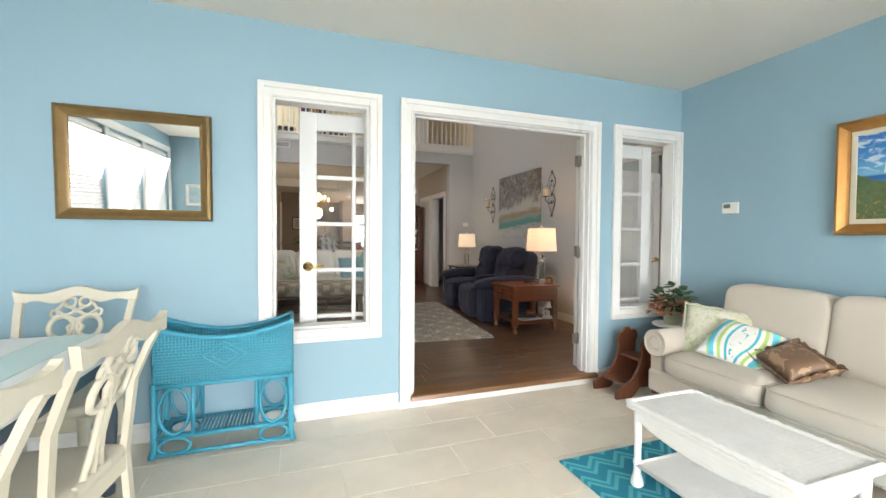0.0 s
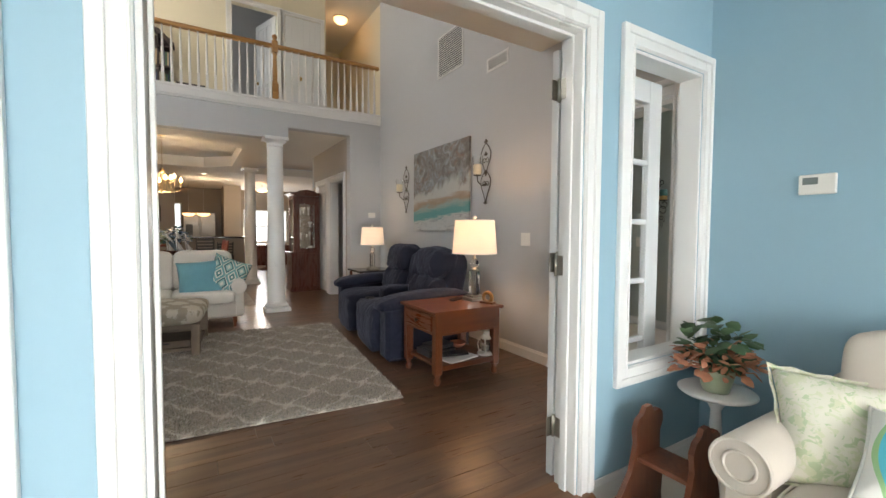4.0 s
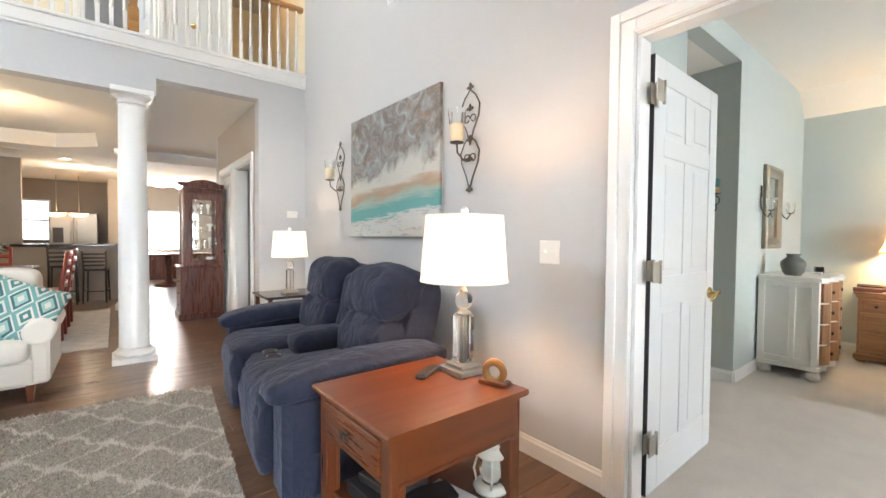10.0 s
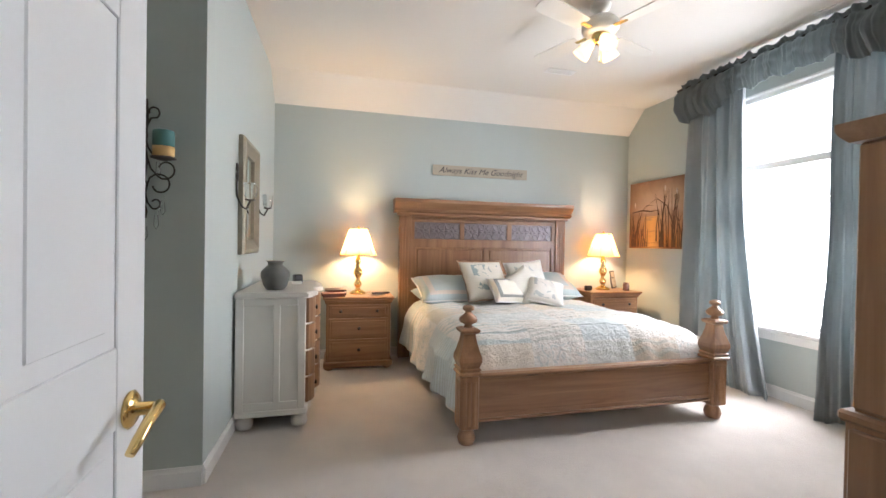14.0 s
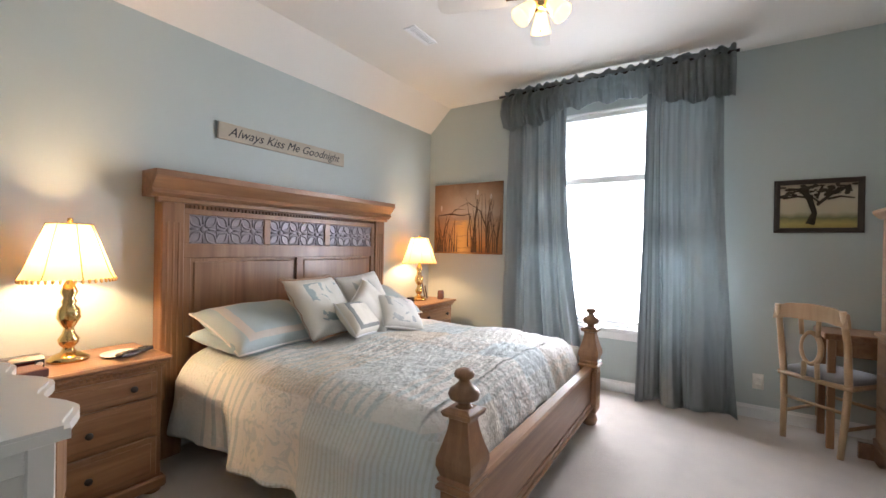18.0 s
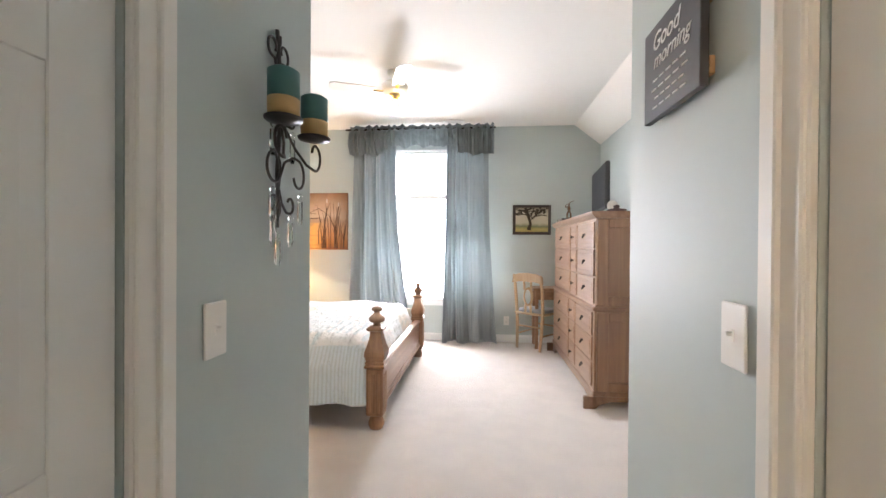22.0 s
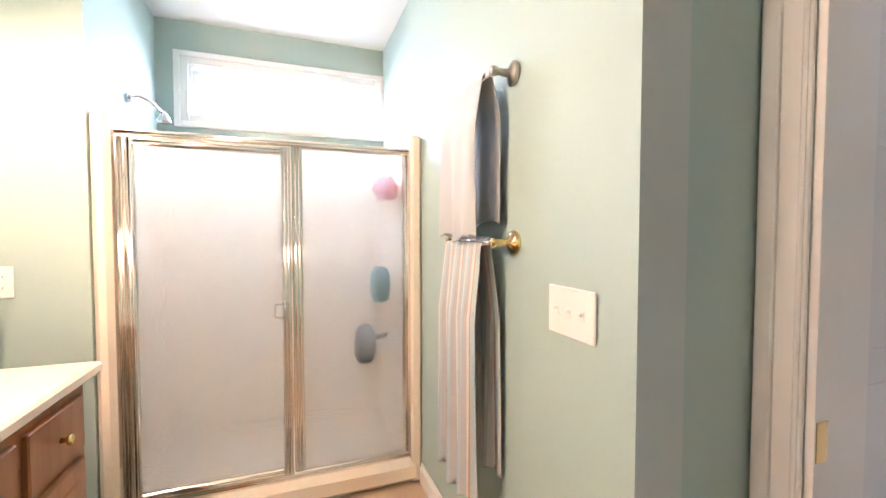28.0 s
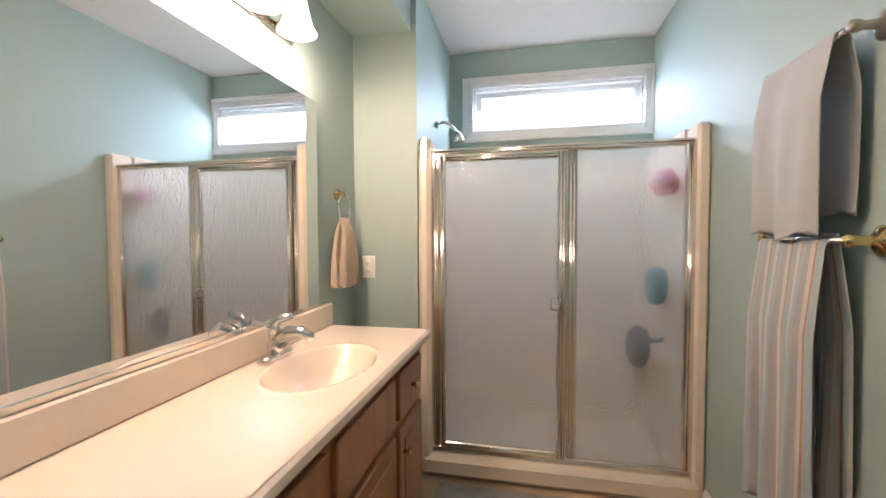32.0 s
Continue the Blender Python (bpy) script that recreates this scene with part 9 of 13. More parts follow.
def geo_mat():
    """Nested diamonds in sea green and cream."""
    m, nd, lk, bs = node_mat("sea_green_geometric")
    tc, sp = nd.new("ShaderNodeTexCoord"), nd.new("ShaderNodeSeparateXYZ")
    lk.new(tc.outputs["Object"], sp.inputs[0])
    u = calc(nd, lk, "PINGPONG", calc(nd, lk, "ADD", sp.outputs[0], 4.0), 0.075)
    v = calc(nd, lk, "PINGPONG", calc(nd, lk, "ADD", sp.outputs[1], 4.0), 0.11)
    d = calc(nd, lk, "ADD", calc(nd, lk, "DIVIDE", u, 0.15), calc(nd, lk, "DIVIDE", v, 0.22))
    cr = ramp(nd, [(0.0, (0.62, 0.62, 0.54)), (0.10, (0.07, 0.20, 0.20)), (0.24, (0.62, 0.62, 0.54)), (0.34, (0.16, 0.34, 0.33)), (0.52, (0.62, 0.62, 0.54)), (0.60, (0.05, 0.15, 0.16)), (0.72, (0.30, 0.46, 0.42)), (0.86, (0.62, 0.62, 0.54))])
    cr.color_ramp.interpolation = "CONSTANT"
    lk.new(d, cr.inputs["Fac"])
    lk.new(cr.outputs["Color"], bs.inputs["Base Color"])
    bs.inputs["Roughness"].default_value = 0.9
    bump(nd, lk, bs, tex_noise(nd, lk, tc.outputs["Object"], 240, 2), 0.3, 0.003)
    return m


M_GEO = geo_mat()
pillow("cushion", pose(0.14, 7.63, 0.60, 62, 14, 0), 0.42, 0.42, 0.13, M_SKYBLUE, "sky blue cushion in the sofa corner")
pillow("cushion", pose(0.40, 7.58, 0.58, 62, -18, 5), 0.42, 0.42, 0.14, P_FLORAL, "cream cushion with a green leaf print on the sofa")
pillow("cushion", pose(1.56, 7.60, 0.59, 68, -4, 0), 0.46, 0.44, 0.14, M_TEALCUSH, "turquoise knitted cushion on the sofa")
pillow("cushion", pose(1.86, 7.62, 0.62, 64, 22, -6), 0.44, 0.44, 0.14, M_GEO, "sea green geometric cushion by the sofa arm")

# console
co = thing("console_table", pose(0, 0, 0), "distressed white console with baluster cut-outs and a taupe top", "console")
KX0, KX1, KY0, KY1 = -0.635, -0.385, 5.82, 7.66
mb = MB()
mb.box(KX0, KY0 - 0.04, 0.785, KX1 + 0.04, KY1 + 0.04, 0.815, 0.006)
part("top", mb, M_CONTOP, co, "weathered taupe top")
mb = MB()
mb.box(KX0, KY0 - 0.015, 0.745, KX1 + 0.018, KY1 + 0.015, 0.785, 0.006)
part("frieze", mb, M_CONSOLE, co)
for z in (0.43, 0.105):
    mb = MB()
    mb.box(KX0, KY0 - 0.008, z - 0.018, KX1 + 0.012, KY1 + 0.008, z + 0.018, 0.005)
    part("shelf", mb, M_CONSOLE, co)


def silhouette(c, w, z0, z1, cut=0.026):
    """Outline of a board whose edges are cut like half balusters."""
    h = z1 - z0
    left = []
    steps = [(0, 0), (0.06, 0), (0.08, 0.5), (0.12, 0.2), (0.15, 0.75), (0.24, 1.0), (0.33, 0.8), (0.40, 0.25), (0.44, 0.55), (0.48, 0.15), (0.52, 0.15), (0.56, 0.55), (0.60, 0.25), (0.70, 0.85), (0.80, 1.0), (0.88, 0.6), (0.92, 0.2), (0.94, 0), (1, 0)]
    for t, k in steps:
        left.append((k * cut, z0 + t * h))
    return [(c - w / 2 + d, z) for d, z in left] + [(c + w / 2 - d, z) for d, z in left[::-1]]


for z0, z1 in ((0.448, 0.745), (0.123, 0.412)):
    for y in (KY0, KY1 - 0.02):
        for c, w in ((KX0 + 0.035, 0.07), (KX1 - 0.03, 0.085), ((KX0 + KX1) / 2 - 0.005, 0.07)):
            mb = MB()
            mb.prism(silhouette(c, w, z0, z1, 0.022), 1, y, y + 0.02)
            part("end_splat", mb, M_CONSOLE, co)
    for y, w in ((KY0 + 0.045, 0.09), (KY1 - 0.045, 0.09)):
        mb = MB()
        mb.prism(silhouette(y, w, z0, z1, 0.026), 0, KX1 - 0.018, KX1 + 0.002)
        part("front_splat", mb, M_CONSOLE, co, "white baluster-cut upright")
    for i in range(10):
        y = KY0 + 0.08 + i * (KY1 - KY0 - 0.16) / 9
        mb = MB()
        mb.prism(silhouette(y, 0.135, z0, z1, 0.034), 0, KX0, KX0 + 0.016)
        part("back_splat", mb, M_CONSOLE, co)
for y in (KY0 + 0.04, KY1 - 0.04):
    for x in (KX0 + 0.04, KX1 - 0.02):
        mb = MB()
        mb.lathe([(0.02, 0.0), (0.042, 0.012), (0.05, 0.038), (0.042, 0.066), (0.028, 0.078), (0.036, 0.088)], (x, y, 0), 18)
        part("foot", mb, M_CONSOLE, co, "white bun foot")


def box_thing(name, m, dims, material, label, cat, b=0.004, **kw):
    mb = MB()
    mb.box(-dims[0] / 2, -dims[1] / 2, 0, dims[0] / 2, dims[1] / 2, dims[2], b)
    return solid(name, mb, material, label, cat, m, **kw)


ZT = 0.815
lh = thing("lighthouse_ornament", pose(-0.53, 6.22, ZT), "black and white striped lighthouse ornament on the console", "ornament")
mb = MB()
mb.lathe([(0.07, 0), (0.075, 0.02), (0.05, 0.035)], n=18)
part("rock_base", mb, plain("tan_rock", (0.30, 0.22, 0.14), 0.8, 0, 0.3, 30), lh)
for k in range(5):
    mb = MB()
    r0, r1 = 0.034 - 0.0035 * k, 0.034 - 0.0035 * (k + 1)
    mb.lathe([(r0, 0.035 + 0.032 * k), (r1, 0.035 + 0.032 * (k + 1))], n=18)
    part("stripe", mb, M_BLACK if k % 2 else M_WHITE_WOOD, lh)
mb = MB()
mb.lathe([(0.024, 0.195), (0.024, 0.20), (0.013, 0.202), (0.013, 0.225), (0.018, 0.227), (0.004, 0.247), (0.002, 0.26)], n=16)
part("lantern_room", mb, M_BLACK, lh)
for k in range(2):
    mb = MB()
    mb.box(-0.02, -0.018, 0, 0.02, 0.018, 0.03, 0.003)
    mb.prism([(-0.024, 0.03), (0.024, 0.03), (0, 0.05)], 1, -0.02, 0.02)
    part("cottage", mb, plain("golden_cottage", (0.42, 0.27, 0.10), 0.6) if k == 0 else bpy.data.materials["golden_cottage"], lh, "", pose(0.0, -0.055 + 0.11 * k, 0.02))
mb = MB()
mb.ell((0, 0, 0.025), (0.05, 0.09, 0.028), 18, 10, 0.8, None, 0.25, 2)
mb.ell((0, -0.02, 0.085), (0.05, 0.055, 0.05), 18, 12, 0.9, None, 0.3, 5)
solid("shell_ornament", mb, plain("brown_coral", (0.20, 0.09, 0.05), 0.5, 0, 0.35, 18), "brown shell ornament lying on the console", "ornament", pose(-0.50, 6.72, ZT))
box_thing("table_runner", pose(-0.49, 6.75, ZT, 0, 0, 0), (0.17, 1.25, 0.004), cloth("navy_runner", (0.06, 0.09, 0.16)), "dark blue runner along the console top", "runner", 0.001)
bc = thing("birdcage_lantern", pose(-0.50, 7.28, ZT), "teal wire birdcage lantern on the console", "lantern")
mb = MB()
mb.box(-0.075, -0.075, 0.006, 0.075, 0.075, 0.022, 0.003)
mb.box(-0.075, -0.075, 0.135, 0.075, 0.075, 0.147, 0.003)
part("tray", mb, plain("teal_painted_metal", (0.05, 0.26, 0.30), 0.5, 0.3), bc)
mb = MB()
for i in range(7):
    for s in (-1, 1):
        d = -0.07 + 0.14 * i / 6
        mb.cyl((d, s * 0.07, 0.02), (d, s * 0.07, 0.14), 0.0025, n=6)
        mb.cyl((s * 0.07, d, 0.02), (s * 0.07, d, 0.14), 0.0025, n=6)
for i in range(8):
    t = 2 * math.pi * i / 8
    mb.tube([(0.07 * math.cos(t) * math.cos(a), 0.07 * math.sin(t) * math.cos(a), 0.145 + 0.075 * math.sin(a)) for a in [k * math.pi / 12 for k in range(7)]], 0.0025, 5)
mb.tube([(0.0, 0.012 * math.cos(a), 0.235 + 0.014 * math.sin(a)) for a in [2 * math.pi * k / 14 for k in range(14)]], 0.0025, 5, True)
mb.ell((0, 0, 0.22), (0.008, 0.008, 0.008), 8, 6)
tagged(part("wires", mb, bpy.data.materials["teal_painted_metal"], bc), kind="stuff")
for i, (x, w, h, c) in enumerate(((0, 0.19, 0.03, (0.12, 0.03, 0.03)), (0.005, 0.18, 0.028, (0.05, 0.06, 0.10)), (-0.004, 0.17, 0.025, (0.20, 0.16, 0.10)))):
    box_thing("book", pose(-0.50 + x, 7.12, 0.448 + i * 0.03, 0, 0, 4 * i), (0.15, w + 0.08, h), plain("book_cloth", c, 0.6), "hardback book lying in a stack on the shelf", "book", 0.003, group="books on the console")
for i in range(4):
    box_thing("book", pose(-0.52, 7.36 + 0.03 * i, 0.448, 0, 6 if i == 3 else 0, 0), (0.14, 0.026, 0.13 + 0.015 * (i % 2)), plain("spine_cloth", [(0.28, 0.20, 0.05), (0.10, 0.16, 0.10), (0.22, 0.06, 0.04), (0.08, 0.08, 0.12)][i], 0.6), "upright book at the end of the console shelf", "book", 0.002, group="books on the console")
gl = thing("desk_globe", pose(-0.50, 6.62, 0.448), "small sandy dome ornament on the console shelf", "ornament")
mb = MB()
mb.ell((0, 0, 0.06), (0.05, 0.075, 0.065), 20, 12)
part("dome", mb, plain("mottled_tan_shell", (0.34, 0.27, 0.18), 0.45, 0, 0.4, 30), gl)
mb = MB()
mb.box(-0.05, -0.09, 0, 0.05, 0.09, 0.012, 0.003)
part("base", mb, M_DKCHERRY, gl)
mb = MB()
mb.lathe([(0.05, 0), (0.045, 0.012), (0.012, 0.03), (0.02, 0.06), (0.028, 0.085), (0.012, 0.10), (0.008, 0.13), (0, 0.135)], n=16)
solid("bell_ornament", mb, M_IRON, "dark metal bell ornament on the console shelf", "ornament", pose(-0.48, 6.30, 0.448))
box_thing("wooden_box", pose(-0.47, 6.55, 0.123), (0.15, 0.30, 0.055), plain("red_brown_lacquer", (0.14, 0.035, 0.025), 0.35), "low red-brown wooden box on the bottom shelf", "box", 0.004)
lan = thing("white_lantern", pose(-0.47, 6.05, 0.123), "small white lantern on the bottom shelf", "lantern")
mb = MB()
mb.box(-0.045, -0.045, 0, 0.045, 0.045, 0.012, 0.002)
for sx in (-1, 1):
    for sy in (-1, 1):
        mb.box(sx * 0.04 - 0.004, sy * 0.04 - 0.004, 0.012, sx * 0.04 + 0.004, sy * 0.04 + 0.004, 0.11, 0.001)
mb.lathe([(0.062, 0.11), (0.06, 0.12), (0.02, 0.15), (0.006, 0.16)], n=4, sq=True, smooth=False)
part("frame", mb, M_WHITE_WOOD, lan)
mb = MB()
mb.cyl((0, 0, 0.012), (0, 0, 0.07), 0.02)
part("candle", mb, plain("ivory_wax", (0.75, 0.68, 0.52), 0.5), lan)
mb = MB()
mb.ell((0, 0, 0.02), (0.06, 0.09, 0.03), 18, 8, 0.7)
solid("dish_ornament", mb, plain("red_white_dish", (0.45, 0.20, 0.16), 0.4, 0, 0.5, 25), "red and white dish on the bottom shelf", "dish", pose(-0.48, 7.15, 0.123))

# clock
ck = thing("wall_clock", pose(-0.647, 6.55, 2.975, 90, 0, 90) @ Matrix.Diagonal((1.1, 1.1, 1.0, 1.0)), "round wall clock with a fluted dark metal rim", "clock")
mb = MB()
n = 72
vs, fs = [], []
for i in range(n):
    t = 2 * math.pi * i / n
    w = 0.5 + 0.5 * math.cos(t * 18)
    for r, z in ((0.20, 0.012), (0.20, 0.045), (0.235, 0.04 + 0.02 * w), (0.285 + 0.012 * w, 0.025 + 0.022 * w), (0.325 + 0.02 * w, 0.012 + 0.01 * w), (0.32 + 0.02 * w, 0.004)):
        vs.append((r * math.cos(t), r * math.sin(t), z))
for i in range(n):
    j = (i + 1) % n
    for k in range(5):
        fs.append((i * 6 + k, j * 6 + k, j * 6 + k + 1, i * 6 + k + 1))
mb.add(vs, fs, True)
part("rim", mb, plain("dark_bronze_tin", (0.055, 0.042, 0.035), 0.45, 0.6, 0.4, 9, 50, 0.2), ck, "fluted dark bronze rim")
mb = MB()
mb.cyl((0, 0, 0.004), (0, 0, 0.030), 0.205, n=48)
part("face", mb, plain("aged_cream_dial", (0.80, 0.77, 0.67), 0.5, 0, 0.08, 6), ck)
mb = MB()
for r in (0.197, 0.125):
    mb.tube([(r * math.cos(t), r * math.sin(t), 0.031) for t in [2 * math.pi * i / 48 for i in range(48)]], 0.0018, 5, True)
part("chapter_ring", mb, M_BLACK, ck)
for i, s in enumerate(("XII", "I", "II", "III", "IV", "V", "VI", "VII", "VIII", "IX", "X", "XI")):
    a = math.pi / 2 - i * math.pi / 6
    part("numeral", text_mesh(s, 0.055, 0.0008), M_BLACK, ck, "black roman numeral" if i == 0 else "", pose(0.16 * math.cos(a), 0.16 * math.sin(a), 0.0312, 0, 0, math.degrees(a) - 90))
for a, l, w in ((radians(112), 0.09, 0.007), (radians(-62), 0.145, 0.005)):
    mb = MB()
    mb.tube([(-0.02 * math.cos(a), -0.02 * math.sin(a), 0.034), (l * math.cos(a), l * math.sin(a), 0.034)], [w, w * 0.4], 6, False, 0.3)
    part("pointer", mb, M_BLACK, ck)

M_SILVER = plain("antique_silver_frame", (0.42, 0.40, 0.36), 0.38, 0.7, 0.25, 20, 60, 0.3)
wm = framed("wall_mirror", pose(-0.648, 6.535, 1.585, 90, 0, 90), 0.70, 0.80, 0.095, M_SILVER, M_MIRROR, "antique silver framed mirror over the console", "mirror", 0.045)
mb = MB()
for i in range(30):
    for sx in (-1, 1):
        mb.ell((sx * 0.315, -0.36 + 0.72 * i / 29, 0.042), (0.016, 0.010, 0.008), 8, 5)
        mb.ell((-0.30 + 0.60 * i / 29, sx * 0.365, 0.042), (0.009, 0.016, 0.008), 8, 5)
tagged(part("beading", mb, M_SILVER, wm), kind="stuff")


def tab_curtain(y0, y1, z, seed, label, dense=4, head=None):
    c = thing("tab_curtain", pose(0, 0, 0), label, "curtain")
    x = -0.555
    mb = MB()
    mb.cyl((x, y0 - 0.05, z), (x, y1 + 0.05, z), 0.011)
    for yy in (y0 - 0.06, y1 + 0.06):
        mb.ell((x, yy, z), (0.022, 0.022, 0.022), 14, 10)
    for yy in (y0 - 0.02, y1 + 0.02):
        mb.cyl((-0.648, yy, z), (x, yy, z), 0.008)
        mb.cyl((-0.648, yy, z), (-0.640, yy, z), 0.025)
    part("curtain_rod", mb, M_ROD, c, "steel rod with ball ends")
    nt = int((y1 - y0) / 0.13)
    for i in range(nt):
        yy = y0 + 0.05 + (y1 - y0 - 0.10) * i / (nt - 1)
        mb = MB()
        mb.sheet(lambda u, v, yy=yy: (x + 0.018 * math.cos(math.pi * 2 * (v - 0.25) * 0.9), yy + (u - 0.5) * 0.062, z + (0.018 * math.sin(math.pi * 2 * (v - 0.25) * 0.9 + 1.57)) - (0.05 if v < 0.02 or v > 0.98 else 0)), 2, 14)
        part("tab", mb, head or M_WHITETAB, c, "white fabric tab" if i == 0 else "")
    mb = MB()
    mb.sheet(drape(0, x, y0, y1, 0.02, z - 0.015, dense, 0.020, None, seed, 0.03), 110, 40, (-0.003, 0, 0))
    part("curtain_panel", mb, M_BLUECUR, c, "translucent steel blue curtain")
    mb = MB()
    mb.sheet(lambda u, v: (x + 0.008 + 0.014 * math.sin(u * 40 + seed), y0 + u * (y1 - y0), z - 0.005 - 0.05 * v), 60, 3, (-0.003, 0, 0))
    part("header", mb, head or M_WHITETAB, c)
    return c


tab_curtain(5.12, 6.20, 2.39, 1, "steel blue tab-top curtain over the near window", 7)
tab_curtain(7.04, 8.22, 2.40, 4, "steel blue tab-top curtain over the far window", 7)


# dracaena in a blue and white pot
def china_mat():
    m, nd, lk, bs = node_mat("blue_and_white_china")
    v = coords(nd, lk)
    tc = nd.new("ShaderNodeTexCoord")
    sp = nd.new("ShaderNodeSeparateXYZ")
    lk.new(tc.outputs["Object"], sp.inputs[0])
    n = tex_noise(nd, lk, v, 9, 5, 0.65, 2.0)
    hz = sp.outputs[2]
    inband = calc(nd, lk, "MULTIPLY", calc(nd, lk, "GREATER_THAN", hz, 0.07), calc(nd, lk, "LESS_THAN", hz, 0.26))
    k = calc(nd, lk, "MULTIPLY", calc(nd, lk, "GREATER_THAN", n, 0.53), inband)
    rim = calc(nd, lk, "MULTIPLY", calc(nd, lk, "GREATER_THAN", hz, 0.285), calc(nd, lk, "GREATER_THAN", tex_noise(nd, lk, v, 40, 2), 0.5))
    k = calc(nd, lk, "MAXIMUM", k, rim)
    c = mix(nd, lk, calc(nd, lk, "MULTIPLY", k, 0.85), (0.68, 0.70, 0.72), (0.04, 0.07, 0.24))
    lk.new(c, bs.inputs["Base Color"])
    bs.inputs["Roughness"].default_value = 0.15
    bs.inputs["Coat Weight"].default_value = 0.5
    return m


pt = thing("potted_dracaena", pose(-0.42, 5.10, 0.017), "spiky dracaena in a blue and white china pot", "potted plant")
mb = MB()
mb.lathe([(0.0, 0), (0.15, 0), (0.155, 0.02), (0.20, 0.08), (0.235, 0.17), (0.235, 0.23), (0.215, 0.28), (0.225, 0.30), (0.24, 0.315), (0.235, 0.325), (0.205, 0.31), (0.20, 0.27), (0, 0.265)], n=40)
part("pot", mb, china_mat(), pt, "blue and white china pot")
mb = MB()
mb.ell((0, 0, 0.27), (0.2, 0.2, 0.02), 20, 8, 1, None, 0.2)
part("soil", mb, plain("dark_potting_soil", (0.035, 0.025, 0.018), 0.95, 0, 0.4, 40, 80, 0.6), pt)
M_CANE = plain("tan_cane_bark", (0.30, 0.23, 0.13), 0.8, 0, 0.3, 30, 60, 0.4)
M_LEAF = plain("olive_green_strap_leaf", (0.075, 0.085, 0.045), 0.42, 0, 0.5, 9, 60, 0.1)
rg4 = random.Random(11)
heads = [((0.07, 0.0), (-0.02, 0.02), 1.10, 130), ((0.05, -0.05), (0.10, -0.10), 0.94, 110), ((-0.06, 0.03), (-0.06, -0.26), 0.80, 110), ((-0.03, -0.06), (0.02, -0.36), 0.66, 80)]
for (bx_, by_), (tx_, ty_), h, cnt in heads:
    mb = MB()
    pts = [(bx_ + (tx_ - bx_) * t + 0.04 * math.sin(5 * t + h * 9), by_ + (ty_ - by_) * t, 0.26 + (h - 0.26) * t) for t in (0, 0.25, 0.5, 0.75, 1)]
    mb.tube(pts, [0.020, 0.018, 0.016, 0.015, 0.013], 9)
    part("cane", mb, M_CANE, pt)
    mb = MB()
    for i in range(cnt):
        c = Vector(pts[-1]) - Vector((0, 0, rg4.uniform(0, 0.10)))
        az, el, L = rg4.uniform(0, 6.283), rg4.uniform(-0.55, 1.4), rg4.uniform(0.30, 0.52)
        d = Vector((math.cos(az) * math.cos(el), math.sin(az) * math.cos(el), math.sin(el)))
        sd = d.cross(Vector((0, 0, 1)))
        sd = sd.normalized() * 0.0085 if sd.length > 1e-3 else Vector((0.0085, 0, 0))
        bend = rg4.uniform(0.15, 0.6)
        vs = []
        for k in range(7):
            t = k / 6
            p_ = c + d * (L * t) + Vector((0, 0, -bend * t * t * L * (1 - 0.6 * math.sin(max(el, 0)))))
            p_.x = max(p_.x, -0.20 + 0.02 * math.sin(i))
            wd = sd * ((1 - t) ** 0.7 * (0.6 + 0.8 * min(1, t * 4)))
            vs += [tuple(p_ - wd), tuple(p_ + Vector((0, 0, -0.003))), tuple(p_ + wd)]
        mb.add(vs, [(3 * k + j, 3 * k + j + 1, 3 * k + j + 4, 3 * k + j + 3) for k in range(6) for j in (0, 1)], True)
    tagged(part("leaf_crown", mb, M_LEAF, pt, "rosette of long strap leaves"), kind="stuff")
mb = MB()
mb.prism([(-0.57, 5.11), (-0.645, 5.02), (-0.645, 4.15), (-0.1, 3.6), (0.35, 4.02), (-0.12, 4.58)], 2, 0.002, 0.03)
solid("hearth_slab", mb, plain("pale_hearth_stone", (0.44, 0.42, 0.38), 0.4, 0, 0.1, 4), "pale stone hearth slab in the corner", "hearth", kind="structure")
# wall basket with flowers, and a small wall vase
fs_ = thing("wall_flower_holder", pose(-0.648, 4.93, 1.86, 90, 0, 90), "brass wall holder with white blossom sprigs", "wall decor")
mb = MB()
mb.tube([(0, -0.15, 0.01), (0.02, -0.10, 0.05), (0, -0.05, 0.09), (0, 0.0, 0.08)], 0.012, 8)
mb.ell((0, 0.03, 0.08), (0.07, 0.05, 0.06), 16, 8)
part("holder", mb, plain("aged_brass", (0.30, 0.20, 0.09), 0.4, 0.8, 0.2), fs_)
mb = MB()
for i in range(60):
    a, r = rg4.uniform(0, 6.28), rg4.uniform(0.01, 0.12)
    y = rg4.uniform(0.03, 0.16) if rg4.random() < 0.7 else rg4.uniform(-0.22, 0.03)
    mb.ell((r * math.cos(a) * 1.1, y, 0.08 + 0.06 * math.sin(a)), (0.014, 0.012, 0.012), 6, 5)
tagged(part("blossoms", mb, cloth("white_silk_petal", (0.72, 0.70, 0.68)), fs_), kind="stuff")
mb = MB()
mb.lathe([(0.012, -0.10), (0.02, -0.05), (0.05, 0.04), (0.06, 0.08), (0.055, 0.08), (0.03, 0.0)], n=16)
mb.box(-0.05, -0.012, -0.04, 0.0, 0.012, 0.0, 0.004)
solid("wall_vase", mb, plain("etched_grey_glass", (0.42, 0.42, 0.40), 0.25), "small etched glass wall vase near the corner", "wall decor", pose(-0.598, 8.275, 1.98))

